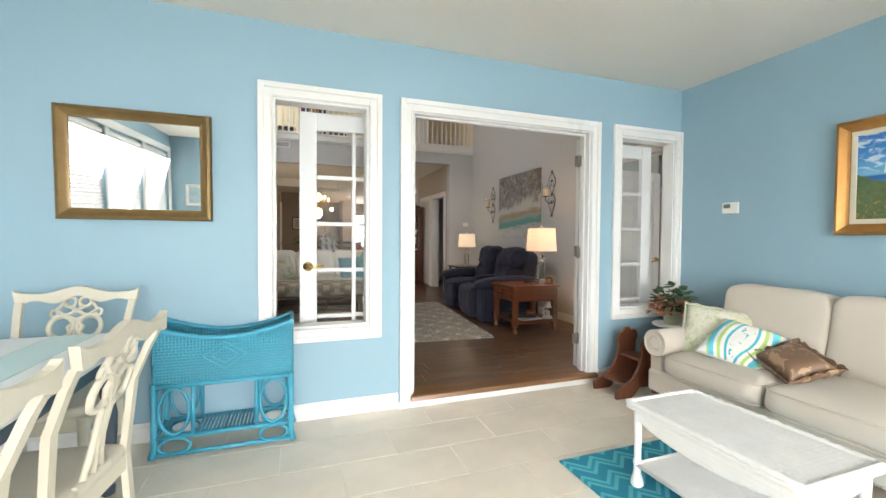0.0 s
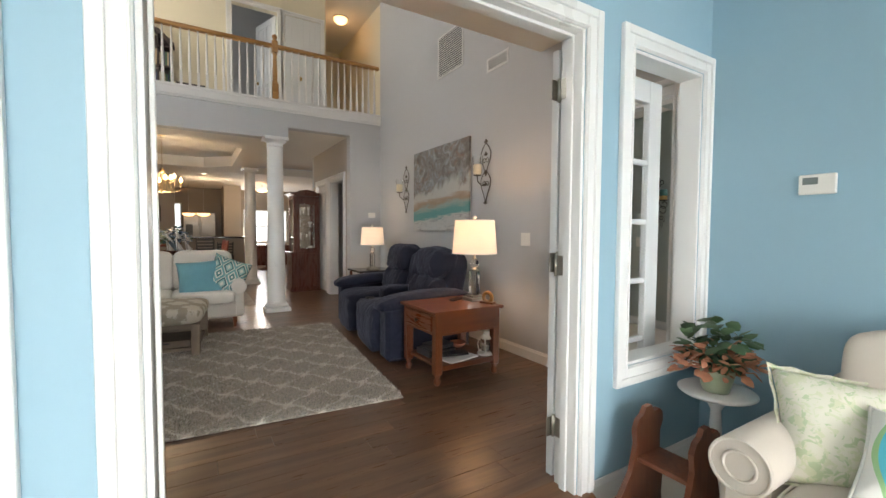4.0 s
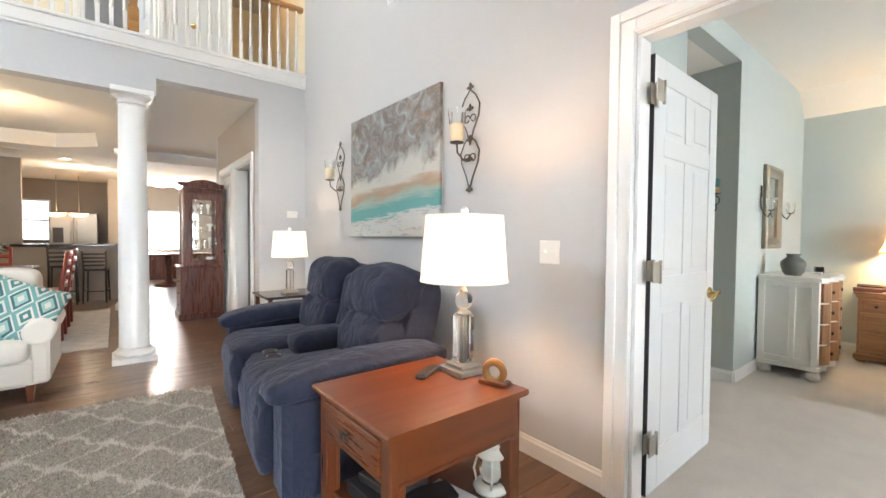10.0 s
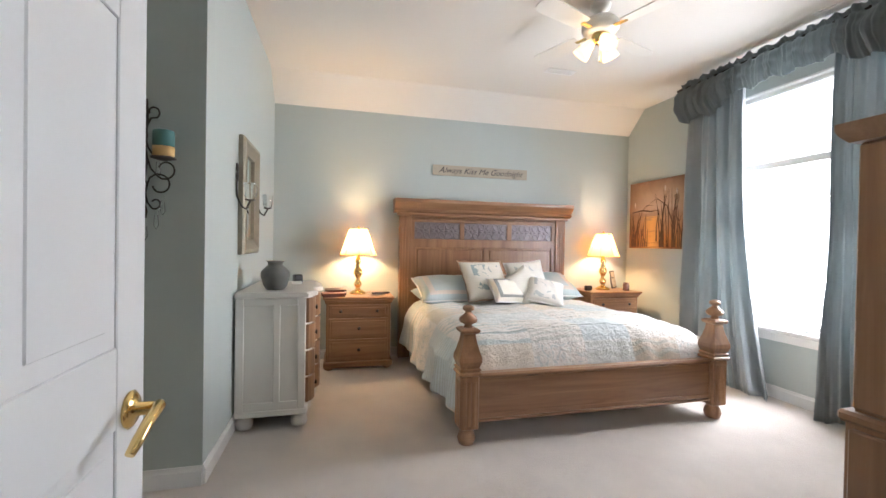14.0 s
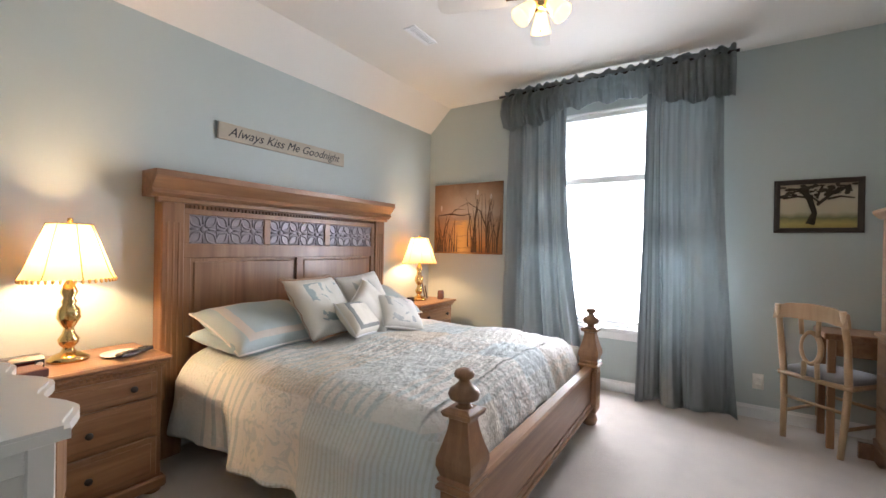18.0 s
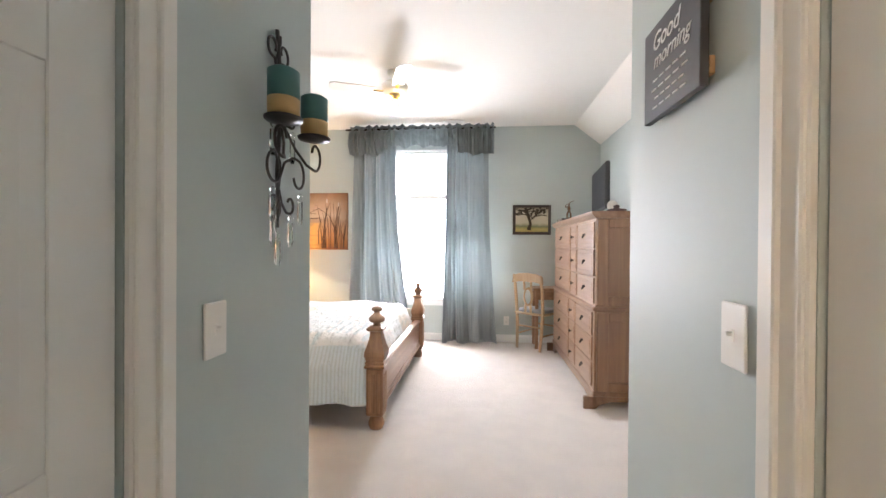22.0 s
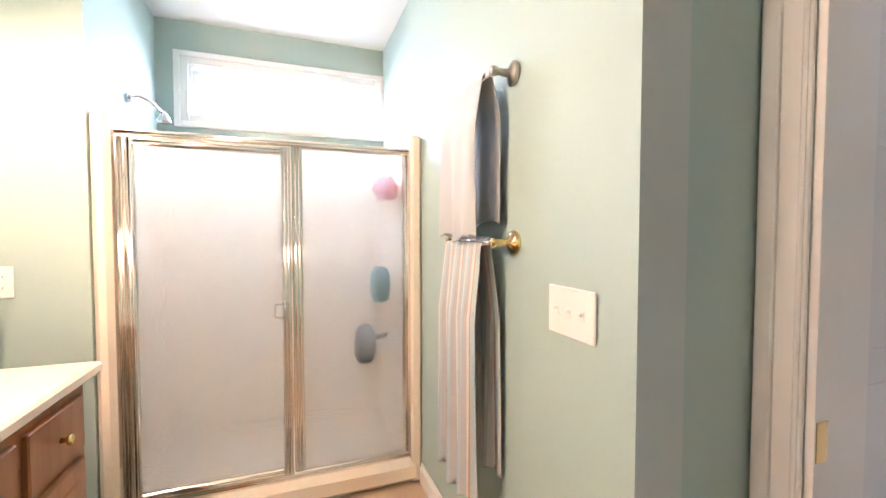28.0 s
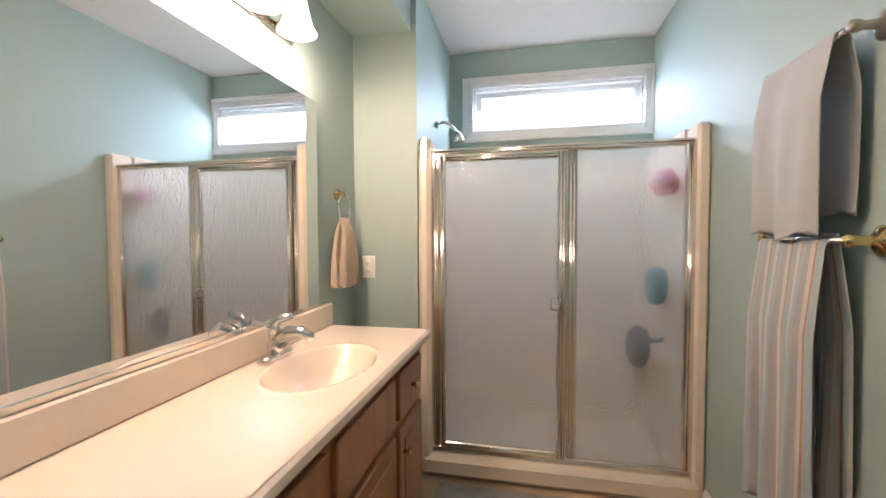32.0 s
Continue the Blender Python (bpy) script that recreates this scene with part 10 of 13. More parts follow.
# small wall shelf with a teal jar, and a cord with its adaptor below it
sh4 = thing("wall_shelf", pose(-0.648, 4.72, 1.335), "weathered blue wall shelf beside the curtain", "shelf")
mb = MB()
mb.box(0.0, -0.19, -0.012, 0.15, 0.19, 0.018, 0.004)
part("board", mb, plain("weathered_blue_paint", (0.10, 0.17, 0.24), 0.6, 0, 0.25, 12), sh4)
for y in (-0.13, 0.11):
    mb = MB()
    mb.prism([(0.0, -0.13), (0.02, -0.13), (0.05, -0.06), (0.12, -0.03), (0.12, -0.013), (0.0, -0.013)], 1, y, y + 0.018)
    part("bracket", mb, bpy.data.materials["weathered_blue_paint"], sh4)
jr = thing("glass_jar", pose(-0.57, 4.77, 1.353), "teal glass jar with a cork on the wall shelf", "jar")
mb = MB()
mb.lathe([(0.0, 0.001), (0.045, 0.001), (0.05, 0.012), (0.05, 0.13), (0.042, 0.155), (0.03, 0.165), (0.03, 0.185), (0.0, 0.185)], n=22)
part("jar", mb, plain("deep_teal_glass", (0.015, 0.13, 0.16), 0.08, 0, 0.2, 9, 60, 0.0, 0.4), jr)
mb = MB()
mb.lathe([(0.0, 0.185), (0.026, 0.185), (0.028, 0.215), (0.0, 0.217)], n=16)
part("cork", mb, plain("cork_brown", (0.36, 0.22, 0.11), 0.85, 0, 0.25, 40), jr)
cd_ = thing("power_cord", pose(0, 0, 0), "black cord with an adaptor along the wall", "cord")
mb = MB()
mb.tube([(-0.635, 4.68, 0.62), (-0.63, 4.76, 0.48), (-0.625, 4.80, 0.40), (-0.62, 4.86, 0.36), (-0.62, 4.80, 0.33), (-0.62, 4.83, 0.22), (-0.61, 4.84, 0.13)], 0.006, 7)
part("cord", mb, M_BLACK, cd_)
mb = MB()
mb.box(-0.63, 4.79, 0.032, -0.57, 4.90, 0.125, 0.012)
part("adaptor", mb, M_BLACK, cd_)

# recliner loveseat
rc = thing("recliner_sofa", pose(2.905, 5.20, 0.0, 0, 0, -4.5), "navy microfibre reclining loveseat with a centre console", "sofa")


def puff(c, r, e=0.45, e2=0.6, lump=0.10, seed=0, n=40, m=22):
    mb = MB()
    mb.ell(c, r, n, m, e, e2, lump, seed)
    return mb


def gathered(mb, yc, zc, lean, pleat=0.010, seed=0):
    """Leans a cushion back and draws its lower edge into soft pleats and dimples."""
    out = []
    for x, y, z in mb.v:
        g = math.exp(-((z - zc) / 0.07) ** 2)
        k = noise.noise((y * 7 + seed, z * 4, 1.0)) + 0.5 * noise.noise((y * 19, z * 9, seed))
        x += lean * (z - 0.5) + pleat * g * math.sin((y - yc) * 75 + 2.5 * noise.noise((y * 6, z * 6, seed))) + 0.016 * k
        z += 0.008 * g * math.sin((y - yc) * 38 + seed)
        out.append((x, y, z))
    mb.v = out
    return mb


SOFA_L = 1.95
part("base", MB().box(0.10, 0.12, 0.03, 0.90, SOFA_L - 0.12, 0.30, 0.03), M_NAVY, rc)
for y in (0.12, SOFA_L - 0.12):
    part("arm_panel", MB().box(0.02, y - 0.115, 0.02, 0.86, y + 0.115, 0.50, 0.035), M_NAVY, rc)
    mb = MB()
    mb.ell((0.41, y, 0.505), (0.45, 0.132, 0.068), 44, 22, 0.32, 0.62, 0.03, y)
    mb.v = [(x, yy, z + 0.055 * math.sin(max(0.0, min(1.0, (x + 0.04) / 0.6)) * math.pi / 2)) for x, yy, z in mb.v]
    part("arm_pad", mb, M_NAVY, rc, "padded navy arm")
for yc, hw in ((0.535, 0.295), (1.415, 0.295)):
    part("seat", puff((0.33, yc, 0.37), (0.36, hw + 0.005, 0.115), 0.28, 0.6, 0.06, yc), M_NAVY, rc)
    mb = puff((0.045, yc, 0.235), (0.085, hw, 0.205), 0.35, 0.5, 0.05, yc + 3)
    part("footrest", gathered(mb, yc, 0.34, 0.0, 0.006, yc), M_NAVY, rc, "padded navy footrest")
    part("back_frame", gathered(puff((0.80, yc, 0.60), (0.12, hw + 0.02, 0.36), 0.3, 0.45, 0.02, yc + 5), yc, 9.0, 0.16), M_NAVY, rc)
    part("lumbar_cushion", gathered(puff((0.645, yc, 0.565), (0.135, hw + 0.005, 0.165), 0.42, 0.62, 0.06, yc + 1, 56, 30), yc, 0.70, 0.16, 0.012, yc), M_NAVY, rc, "gathered lumbar cushion")
    part("head_cushion", gathered(puff((0.665, yc, 0.845), (0.155, hw + 0.03, 0.165), 0.6, 0.72, 0.07, yc + 2, 56, 30), yc, 0.72, 0.16, 0.014, yc + 7), M_NAVY, rc, "gathered head cushion")
cc = part("console", MB().box(0.03, 0.835, 0.05, 0.62, 1.115, 0.43, 0.05), M_NAVY, rc, "navy centre console")
part("console_lid", puff((0.50, 0.975, 0.485), (0.22, 0.135, 0.085), 0.4, 0.6, 0.04, 4), M_NAVY, rc, "padded console lid")
part("console_back", gathered(puff((0.72, 0.975, 0.66), (0.12, 0.14, 0.27), 0.4, 0.5, 0.04, 9), 0.975, 0.72, 0.16, 0.008, 3), M_NAVY, rc)
for y in (0.915, 1.03):
    mb = MB()
    mb.lathe([(0, 0.425), (0.034, 0.425), (0.036, 0.438), (0.045, 0.441), (0.045, 0.432), (0.032, 0.427)][::-1], (0.17, y, 0), 20)
    part("cup_holder", mb, M_BLACK, cc, "black cup holder")

# end table
et = thing("end_table", pose(3.045, 4.562, 0.0, 0, 0, 1.0), "cherry end table with a drawer and lower shelf", "end table")
EW, ED = 0.61, 0.53
mb = MB()
mb.prism([(-0.02, 0.548), (-0.028, 0.556), (-0.028, 0.566), (-0.022, 0.573), (EW + 0.012, 0.573), (EW + 0.018, 0.566), (EW + 0.018, 0.556), (EW + 0.01, 0.548)], 1, -0.028, ED + 0.018)
part("tabletop", mb, M_CHERRY, et, "polished cherry top")
for bx in ((0.03, 0.0, 0.385, EW - 0.03, 0.022, 0.545), (0.03, ED - 0.022, 0.385, EW - 0.03, ED, 0.545), (EW - 0.022, 0.03, 0.385, EW, ED - 0.03, 0.545)):
    part("apron", MB().box(*bx, 0.003), M_CHERRY, et)
for bx in ((0.0, 0.03, 0.385, 0.012, ED - 0.03, 0.405), (0.0, 0.03, 0.53, 0.012, ED - 0.03, 0.546), (0.03, -0.006, 0.385, EW - 0.03, -0.0005, 0.40)):
    part("apron_rail", MB().box(*bx, 0.002), M_CHERRY, et)
mb = MB()
mb.box(-0.010, 0.06, 0.408, 0.012, ED - 0.06, 0.527, 0.004)
dw = part("drawer", mb, wood("cherry_drawer", (0.10, 0.024, 0.008), (0.205, 0.056, 0.018), 0.28, 1, 0.3), et)
knob_small(dw, (-0.010, ED / 2, 0.468), (0, -90, 0), M_IRON, "small dark knob")
for x in (0.03, EW - 0.03):
    for y in (0.03, ED - 0.03):
        mb = MB()
        mb.box(x - 0.03, y - 0.03, 0.085, x + 0.03, y + 0.03, 0.546, 0.005)
        for k in (-0.014, 0.0, 0.014):
            mb.box(x + k - 0.003, y - 0.0325, 0.17, x + k + 0.003, y - 0.029, 0.37, 0.001)
        mb.lathe([(0.016, 0.002), (0.026, 0.018), (0.028, 0.04), (0.020, 0.055), (0.016, 0.062), (0.026, 0.072), (0.028, 0.086)], (x, y, 0), 16)
        part("leg", mb, M_CHERRYV, et)
mb = MB()
mb.box(0.03, 0.02, 0.13, EW - 0.03, ED - 0.02, 0.15, 0.003)
mb.box(0.06, -0.002, 0.115, EW - 0.06, 0.02, 0.155, 0.004)
part("shelf", mb, M_CHERRY, et)


def crystal_lamp(name, x, y, z, label, s=1.0):
    l = thing(name, pose(x, y, z) @ Matrix.Diagonal((s, s, s, 1)), label, "table lamp")
    mb = MB()
    mb.box(-0.075, -0.075, 0, 0.075, 0.075, 0.028, 0.004)
    mb.box(-0.055, -0.055, 0.028, 0.055, 0.055, 0.045, 0.004)
    part("base", mb, M_NICKEL, l, "brushed metal square base")
    mb = MB()
    mb.box(-0.036, -0.036, 0.046, 0.036, 0.036, 0.25, 0.008)
    part("column", mb, M_CRYSTAL, l, "clear crystal column")
    mb = MB()
    mb.cyl((0, 0, 0.04), (0, 0, 0.26), 0.006, n=10)
    mb.lathe([(0.03, 0.25), (0.034, 0.258), (0.02, 0.268), (0.012, 0.275)], n=16)
    mb.lathe([(0.012, 0.348), (0.02, 0.352), (0.012, 0.36), (0.010, 0.40), (0.016, 0.41), (0.012, 0.44)], n=12)
    part("stem", mb, M_NICKEL, l)
    mb = MB()
    mb.ell((0, 0, 0.312), (0.042, 0.042, 0.040), 12, 8)
    part("crystal_ball", mb, M_CRYSTAL, l, "faceted crystal ball")
    mb = MB()
    n = 48
    vs = []
    for r, zz in ((0.188, 0.395), (0.166, 0.675)):
        for i in range(n):
            t = 2 * math.pi * i / n
            vs.append((r * math.cos(t), r * math.sin(t), zz))
    mb.add(vs, [(i, (i + 1) % n, n + (i + 1) % n, n + i) for i in range(n)], True)
    part("shade", mb, M_SHADE_WHITE, l, "lit white drum shade")
    for r, zz in ((0.188, 0.396), (0.166, 0.674)):
        mb = MB()
        mb.tube([(r * math.cos(t), r * math.sin(t), zz) for t in [2 * math.pi * i / 40 for i in range(40)]], 0.003, 6, True)
        part("shade_rim", mb, M_WHITE_WOOD, l)
    mb = MB()
    mb.lathe([(0.003, 0.44), (0.003, 0.685), (0.016, 0.69), (0.018, 0.70), (0.008, 0.712), (0, 0.714)], n=12)
    for k in range(3):
        t = 2 * math.pi * k / 3
        mb.cyl((0, 0, 0.672), (0.165 * math.cos(t), 0.165 * math.sin(t), 0.672), 0.002, n=6)
    part("finial", mb, M_WHITE_WOOD, l)
    return l


crystal_lamp("table_lamp", 3.60, 4.86, 0.573, "lit crystal column lamp with a white drum shade", 1.03)
bulb("bulb_living_near", (3.60, 4.86, 1.15), 19, 0.05, (1.0, 0.60, 0.30))
crystal_lamp("table_lamp", 3.76, 7.68, 0.60, "lit crystal column lamp in the corner", 0.92)
bulb("bulb_living_far", (3.76, 7.68, 1.08), 10, 0.05, (1.0, 0.76, 0.5))
st = thing("side_table", pose(3.76, 7.72, 0.0), "small dark side table with a glass top", "side table")
mb = MB()
mb.box(-0.28, -0.26, 0.575, 0.28, 0.26, 0.60, 0.004)
part("tabletop", mb, plain("smoked_glass_top", (0.05, 0.05, 0.055), 0.1), st)
for sx in (-1, 1):
    for sy in (-1, 1):
        mb = MB()
        mb.box(sx * 0.24 - 0.018, sy * 0.22 - 0.018, 0.002, sx * 0.24 + 0.018, sy * 0.22 + 0.018, 0.575, 0.003)
        part("leg", mb, M_DKCHERRY, st)
rm_ = MB()
rm_.box(-0.025, -0.085, 0, 0.025, 0.085, 0.02, 0.007)
for i in range(6):
    for j in range(3):
        rm_.ell((-0.013 + 0.013 * j, -0.065 + 0.022 * i, 0.02), (0.0045, 0.006, 0.003), 6, 4)
solid("remote_control", rm_, M_BLACK, "black remote control on the end table", "remote", pose(3.46, 4.93, 0.573, 0, 0, -62))
tp = thing("tape_dispenser", pose(3.60, 4.665, 0.573, 0, 0, 20) @ Matrix.Diagonal((0.82, 0.82, 0.82, 1)), "wooden ring desk ornament on the end table", "ornament")
mb = MB()
mb.box(-0.035, -0.075, 0, 0.035, 0.075, 0.022, 0.004)
part("base", mb, M_CHERRY, tp)
mb = MB()
mb.tube([(0, 0.048 * math.cos(t), 0.062 + 0.048 * math.sin(t)) for t in [2 * math.pi * i / 30 for i in range(30)]], 0.020, 10, True)
part("ring", mb, plain("amber_wood_ring", (0.26, 0.125, 0.035), 0.3, 0, 0.2, 14), tp)
box_thing("media_box", pose(3.24, 4.90, 0.15, 0, 0, 4), (0.26, 0.20, 0.05), M_BLACK, "black media box on the lower shelf", "media box")
box_thing("media_box", pose(3.26, 4.90, 0.20, 0, 0, 10), (0.22, 0.16, 0.035), M_BLACK, "black cable box stacked on the other", "media box")
box_thing("magazine", pose(3.32, 4.70, 0.15, 0, 0, 12), (0.30, 0.20, 0.012), plain("white_glossy_paper", (0.72, 0.72, 0.72), 0.35), "white magazine on the lower shelf", "magazine", 0.002)
box_thing("keyboard", pose(3.30, 4.76, 0.163, 0, 0, -14), (0.28, 0.11, 0.018), M_BLACK, "black keyboard lying on the magazine", "keyboard", 0.004)
bw_ = MB()
bw_.lathe([(0.03, 0), (0.06, 0.02), (0.075, 0.045), (0.07, 0.045), (0.05, 0.02), (0, 0.012)], n=20)
solid("bowl", bw_, plain("terracotta_bowl", (0.36, 0.12, 0.06), 0.5), "small terracotta bowl on the lower shelf", "bowl", pose(3.50, 4.96, 0.15))
wl = thing("white_lantern", pose(3.585, 4.66, 0.15), "white metal hurricane lantern on the lower shelf", "lantern")
mb = MB()
mb.lathe([(0.07, 0), (0.075, 0.012), (0.06, 0.03), (0.05, 0.034)], n=20)
mb.lathe([(0.055, 0.135), (0.06, 0.145), (0.035, 0.165), (0.03, 0.175), (0.04, 0.18), (0.02, 0.195), (0, 0.2)], n=20)
for k in range(4):
    t = math.pi / 4 + math.pi / 2 * k
    mb.tube([(0.058 * math.cos(t), 0.058 * math.sin(t), 0.02), (0.072 * math.cos(t), 0.072 * math.sin(t), 0.08), (0.056 * math.cos(t), 0.056 * math.sin(t), 0.14)], 0.005, 6)
part("frame", mb, M_WHITE_WOOD, wl)
mb = MB()
mb.lathe([(0.04, 0.034), (0.052, 0.07), (0.05, 0.10), (0.04, 0.135)], n=20)
part("glass_chimney", mb, M_GLASS, wl)

# painting and sconces


def shore_mat(nd, lk, x, y, v):
    """Dark mottled rock falling away to a pale sky, rust and sea-green strokes, a teal band and white surf."""
    big, mid, fine = tex_noise(nd, lk, v, 3.2, 6, 0.62, 0.8), tex_noise(nd, lk, v, 7, 6, 0.7, 1.2), tex_noise(nd, lk, v, 42, 4, 0.7)
    drag = tex_noise(nd, lk, coords(nd, lk, (2.2, 11, 1), (0, 0, 0.12)), 1.0, 5, 0.6, 0.8)
    wob = calc(nd, lk, "MULTIPLY", calc(nd, lk, "SUBTRACT", drag, 0.5), 0.20)
    yr = calc(nd, lk, "SUBTRACT", y, calc(nd, lk, "MULTIPLY", calc(nd, lk, "ADD", x, 0.66), 0.07))
    base = band(nd, lk, yr, [(-0.60, (0.60, 0.59, 0.56)), (-0.41, (0.56, 0.57, 0.54)), (-0.385, (0.10, 0.34, 0.33)), (-0.31, (0.10, 0.33, 0.32)), (-0.27, (0.30, 0.40, 0.36)), (-0.215, (0.38, 0.26, 0.16)), (-0.18, (0.44, 0.33, 0.23)), (-0.14, (0.55, 0.54, 0.49)), (-0.02, (0.52, 0.52, 0.49)), (0.30, (0.42, 0.42, 0.41)), (0.60, (0.34, 0.32, 0.30))], wob)
    # rock: its lower edge climbs to the right
    up = ramp(nd, [(0.46, (0, 0, 0)), (0.56, (1, 1, 1))])
    lk.new(calc(nd, lk, "ADD", calc(nd, lk, "SUBTRACT", calc(nd, lk, "ADD", y, 0.60), calc(nd, lk, "MULTIPLY", calc(nd, lk, "ADD", x, 0.66), 0.16)), calc(nd, lk, "MULTIPLY", calc(nd, lk, "SUBTRACT", big, 0.5), 0.55)), up.inputs["Fac"])
    pat = ramp(nd, [(0.28, (0.05, 0.043, 0.04)), (0.42, (0.125, 0.105, 0.092)), (0.50, (0.21, 0.19, 0.18)), (0.58, (0.24, 0.28, 0.29)), (0.68, (0.46, 0.44, 0.42))])
    lk.new(mid, pat.inputs["Fac"])
    c = mix(nd, lk, calc(nd, lk, "MULTIPLY", up.outputs["Color"], 0.9), base, pat.outputs["Color"])
    ru = ramp(nd, [(0.52, (0, 0, 0)), (0.60, (1, 1, 1))])
    lk.new(tex_noise(nd, lk, v, 4.6, 5, 0.65, 1.5), ru.inputs["Fac"])
    c = mix(nd, lk, calc(nd, lk, "MULTIPLY", calc(nd, lk, "MULTIPLY", ru.outputs["Color"], up.outputs["Color"]), 0.45), c, (0.25, 0.115, 0.06))
    sk = calc(nd, lk, "MULTIPLY", calc(nd, lk, "LESS_THAN", yr, -0.40), calc(nd, lk, "GREATER_THAN", tex_noise(nd, lk, coords(nd, lk, (5, 22, 1), (0, 0, -0.15)), 1.0, 4, 0.7, 1.5), 0.57))
    c = mix(nd, lk, calc(nd, lk, "MULTIPLY", sk, 0.55), c, (0.24, 0.24, 0.23))
    return mix(nd, lk, calc(nd, lk, "MULTIPLY", fine, 0.2), c, (0.22, 0.20, 0.18))


framed("painting", pose(4.138, 6.345, 1.692, 90, 0, -90), 1.325, 1.04, 0, None, painting("abstract_shoreline_paint", shore_mat), "large unframed abstract seashore canvas in grey, rust and teal", "painting", 0.04, None, True)


def scroll_sconce(y, zc, label):
    s = thing("wall_sconce", pose(4.138, y, zc, 90, 0, -90), label, "sconce")
    mb = MB()
    for sg in (-1, 1):
        for c0, h in ((0.13, 0.17), (-0.15, 0.17)):
            mb.tube([(sg * w, c0 + t * h, 0.018) for t, w in ((1, 0.0), (0.75, 0.05), (0.4, 0.085), (0.0, 0.075), (-0.5, 0.03), (-1.0, 0.0))], 0.0055, 7, False, 0.7)
        mb.tube([(sg * (x - 0.0), yy, z) for x, yy, z in scroll(0.028, 0.12, 0.028, math.pi, -math.pi * 0.9, 0.018)], 0.004, 6)
        mb.tube([(sg * x, yy, z) for x, yy, z in scroll(0.028, -0.12, 0.028, math.pi, -math.pi * 0.9, 0.018)], 0.004, 6)
    part("scrollwork", mb, plain("pewter_brown_iron", (0.12, 0.10, 0.08), 0.5, 0.6, 0.3) if "pewter_brown_iron" not in bpy.data.materials else bpy.data.materials["pewter_brown_iron"], s, "scrolled iron back")
    M_PI = bpy.data.materials["pewter_brown_iron"]
    for yy in (0.32, 0.19, 0.0, -0.12, -0.31):
        mb = MB()
        mb.ell((0, yy, 0.02), (0.012, 0.026, 0.008), 8, 6)
        mb.ell((0.018, yy - 0.006, 0.02), (0.014, 0.010, 0.006), 8, 6)
        mb.ell((-0.018, yy - 0.006, 0.02), (0.014, 0.010, 0.006), 8, 6)
        part("fleur", mb, M_PI, s, "cast leaf ornament")
    mb = MB()
    mb.tube([(0, -0.12, 0.02), (0.0, -0.14, 0.07), (0, -0.10, 0.12), (0, -0.045, 0.125)], 0.006, 7)
    mb.ell((0, -0.04, 0.125), (0.045, 0.008, 0.045), 16, 6)
    part("arm", mb, M_PI, s)
    mb = MB()
    mb.lathe([(0.031, 0.0), (0.032, 0.10), (0.028, 0.105), (0, 0.10)], n=20)
    part("candle", mb, plain("ivory_pillar_wax", (0.80, 0.70, 0.50), 0.5) if "ivory_pillar_wax" not in bpy.data.materials else bpy.data.materials["ivory_pillar_wax"], s, "ivory pillar candle", pose(0, -0.033, 0.125, -90))
    mb = MB()
    n = 24
    prof = [(0.035, 0.0), (0.043, 0.02), (0.045, 0.08), (0.050, 0.14), (0.058, 0.19)]
    vs = [(r * math.cos(t), r * math.sin(t), z) for r, z in prof for t in [2 * math.pi * i / n for i in range(n)]]
    mb.add(vs, [(k * n + i, k * n + (i + 1) % n, (k + 1) * n + (i + 1) % n, (k + 1) * n + i) for k in range(4) for i in range(n)], True)
    ob = part("glass_chimney", mb, M_GLASS, s, "clear glass hurricane shade", pose(0, -0.034, 0.125, -90))
    ob.visible_shadow = False


scroll_sconce(5.405, 1.785, "scrolled iron candle sconce beside the painting near the lamp")
scroll_sconce(7.285, 1.755, "scrolled iron candle sconce on the far side of the painting")


def column(x, y, top, label):
    c = thing("column", pose(x, y, 0), label, "column", kind="structure")
    mb = MB()
    mb.box(-0.17, -0.17, 0.0, 0.17, 0.17, 0.055, 0.004)
    mb.lathe([(0.15, 0.055), (0.165, 0.075), (0.15, 0.098), (0.125, 0.105), (0.13, 0.12)], n=32)
    part("base", mb, M_TRIM, c)
    mb = MB()
    mb.lathe([(0.125, 0.12), (0.12, 0.14), (0.118, 0.8), (0.105, top - 0.16), (0.105, top - 0.13)], n=36)
    part("shaft", mb, M_TRIM, c, "smooth white tapering shaft")
    mb = MB()
    mb.lathe([(0.105, top - 0.13), (0.12, top - 0.12), (0.108, top - 0.105), (0.11, top - 0.075), (0.145, top - 0.055), (0.15, top - 0.045)], n=32)
    mb.box(-0.16, -0.16, top - 0.045, 0.16, 0.16, top, 0.004)
    part("capital", mb, M_TRIM, c)


column(2.525, 8.31, 2.49, "white round column under the loft beam")
column(2.55, 11.75, 2.49, "white round column by the hallway")


# ---- sunroom things ----
M_LINEN = cloth("beige_linen_upholstery", (0.62, 0.56, 0.485), 0.9, 420, 0.05, 0.3, 0.15, 3)


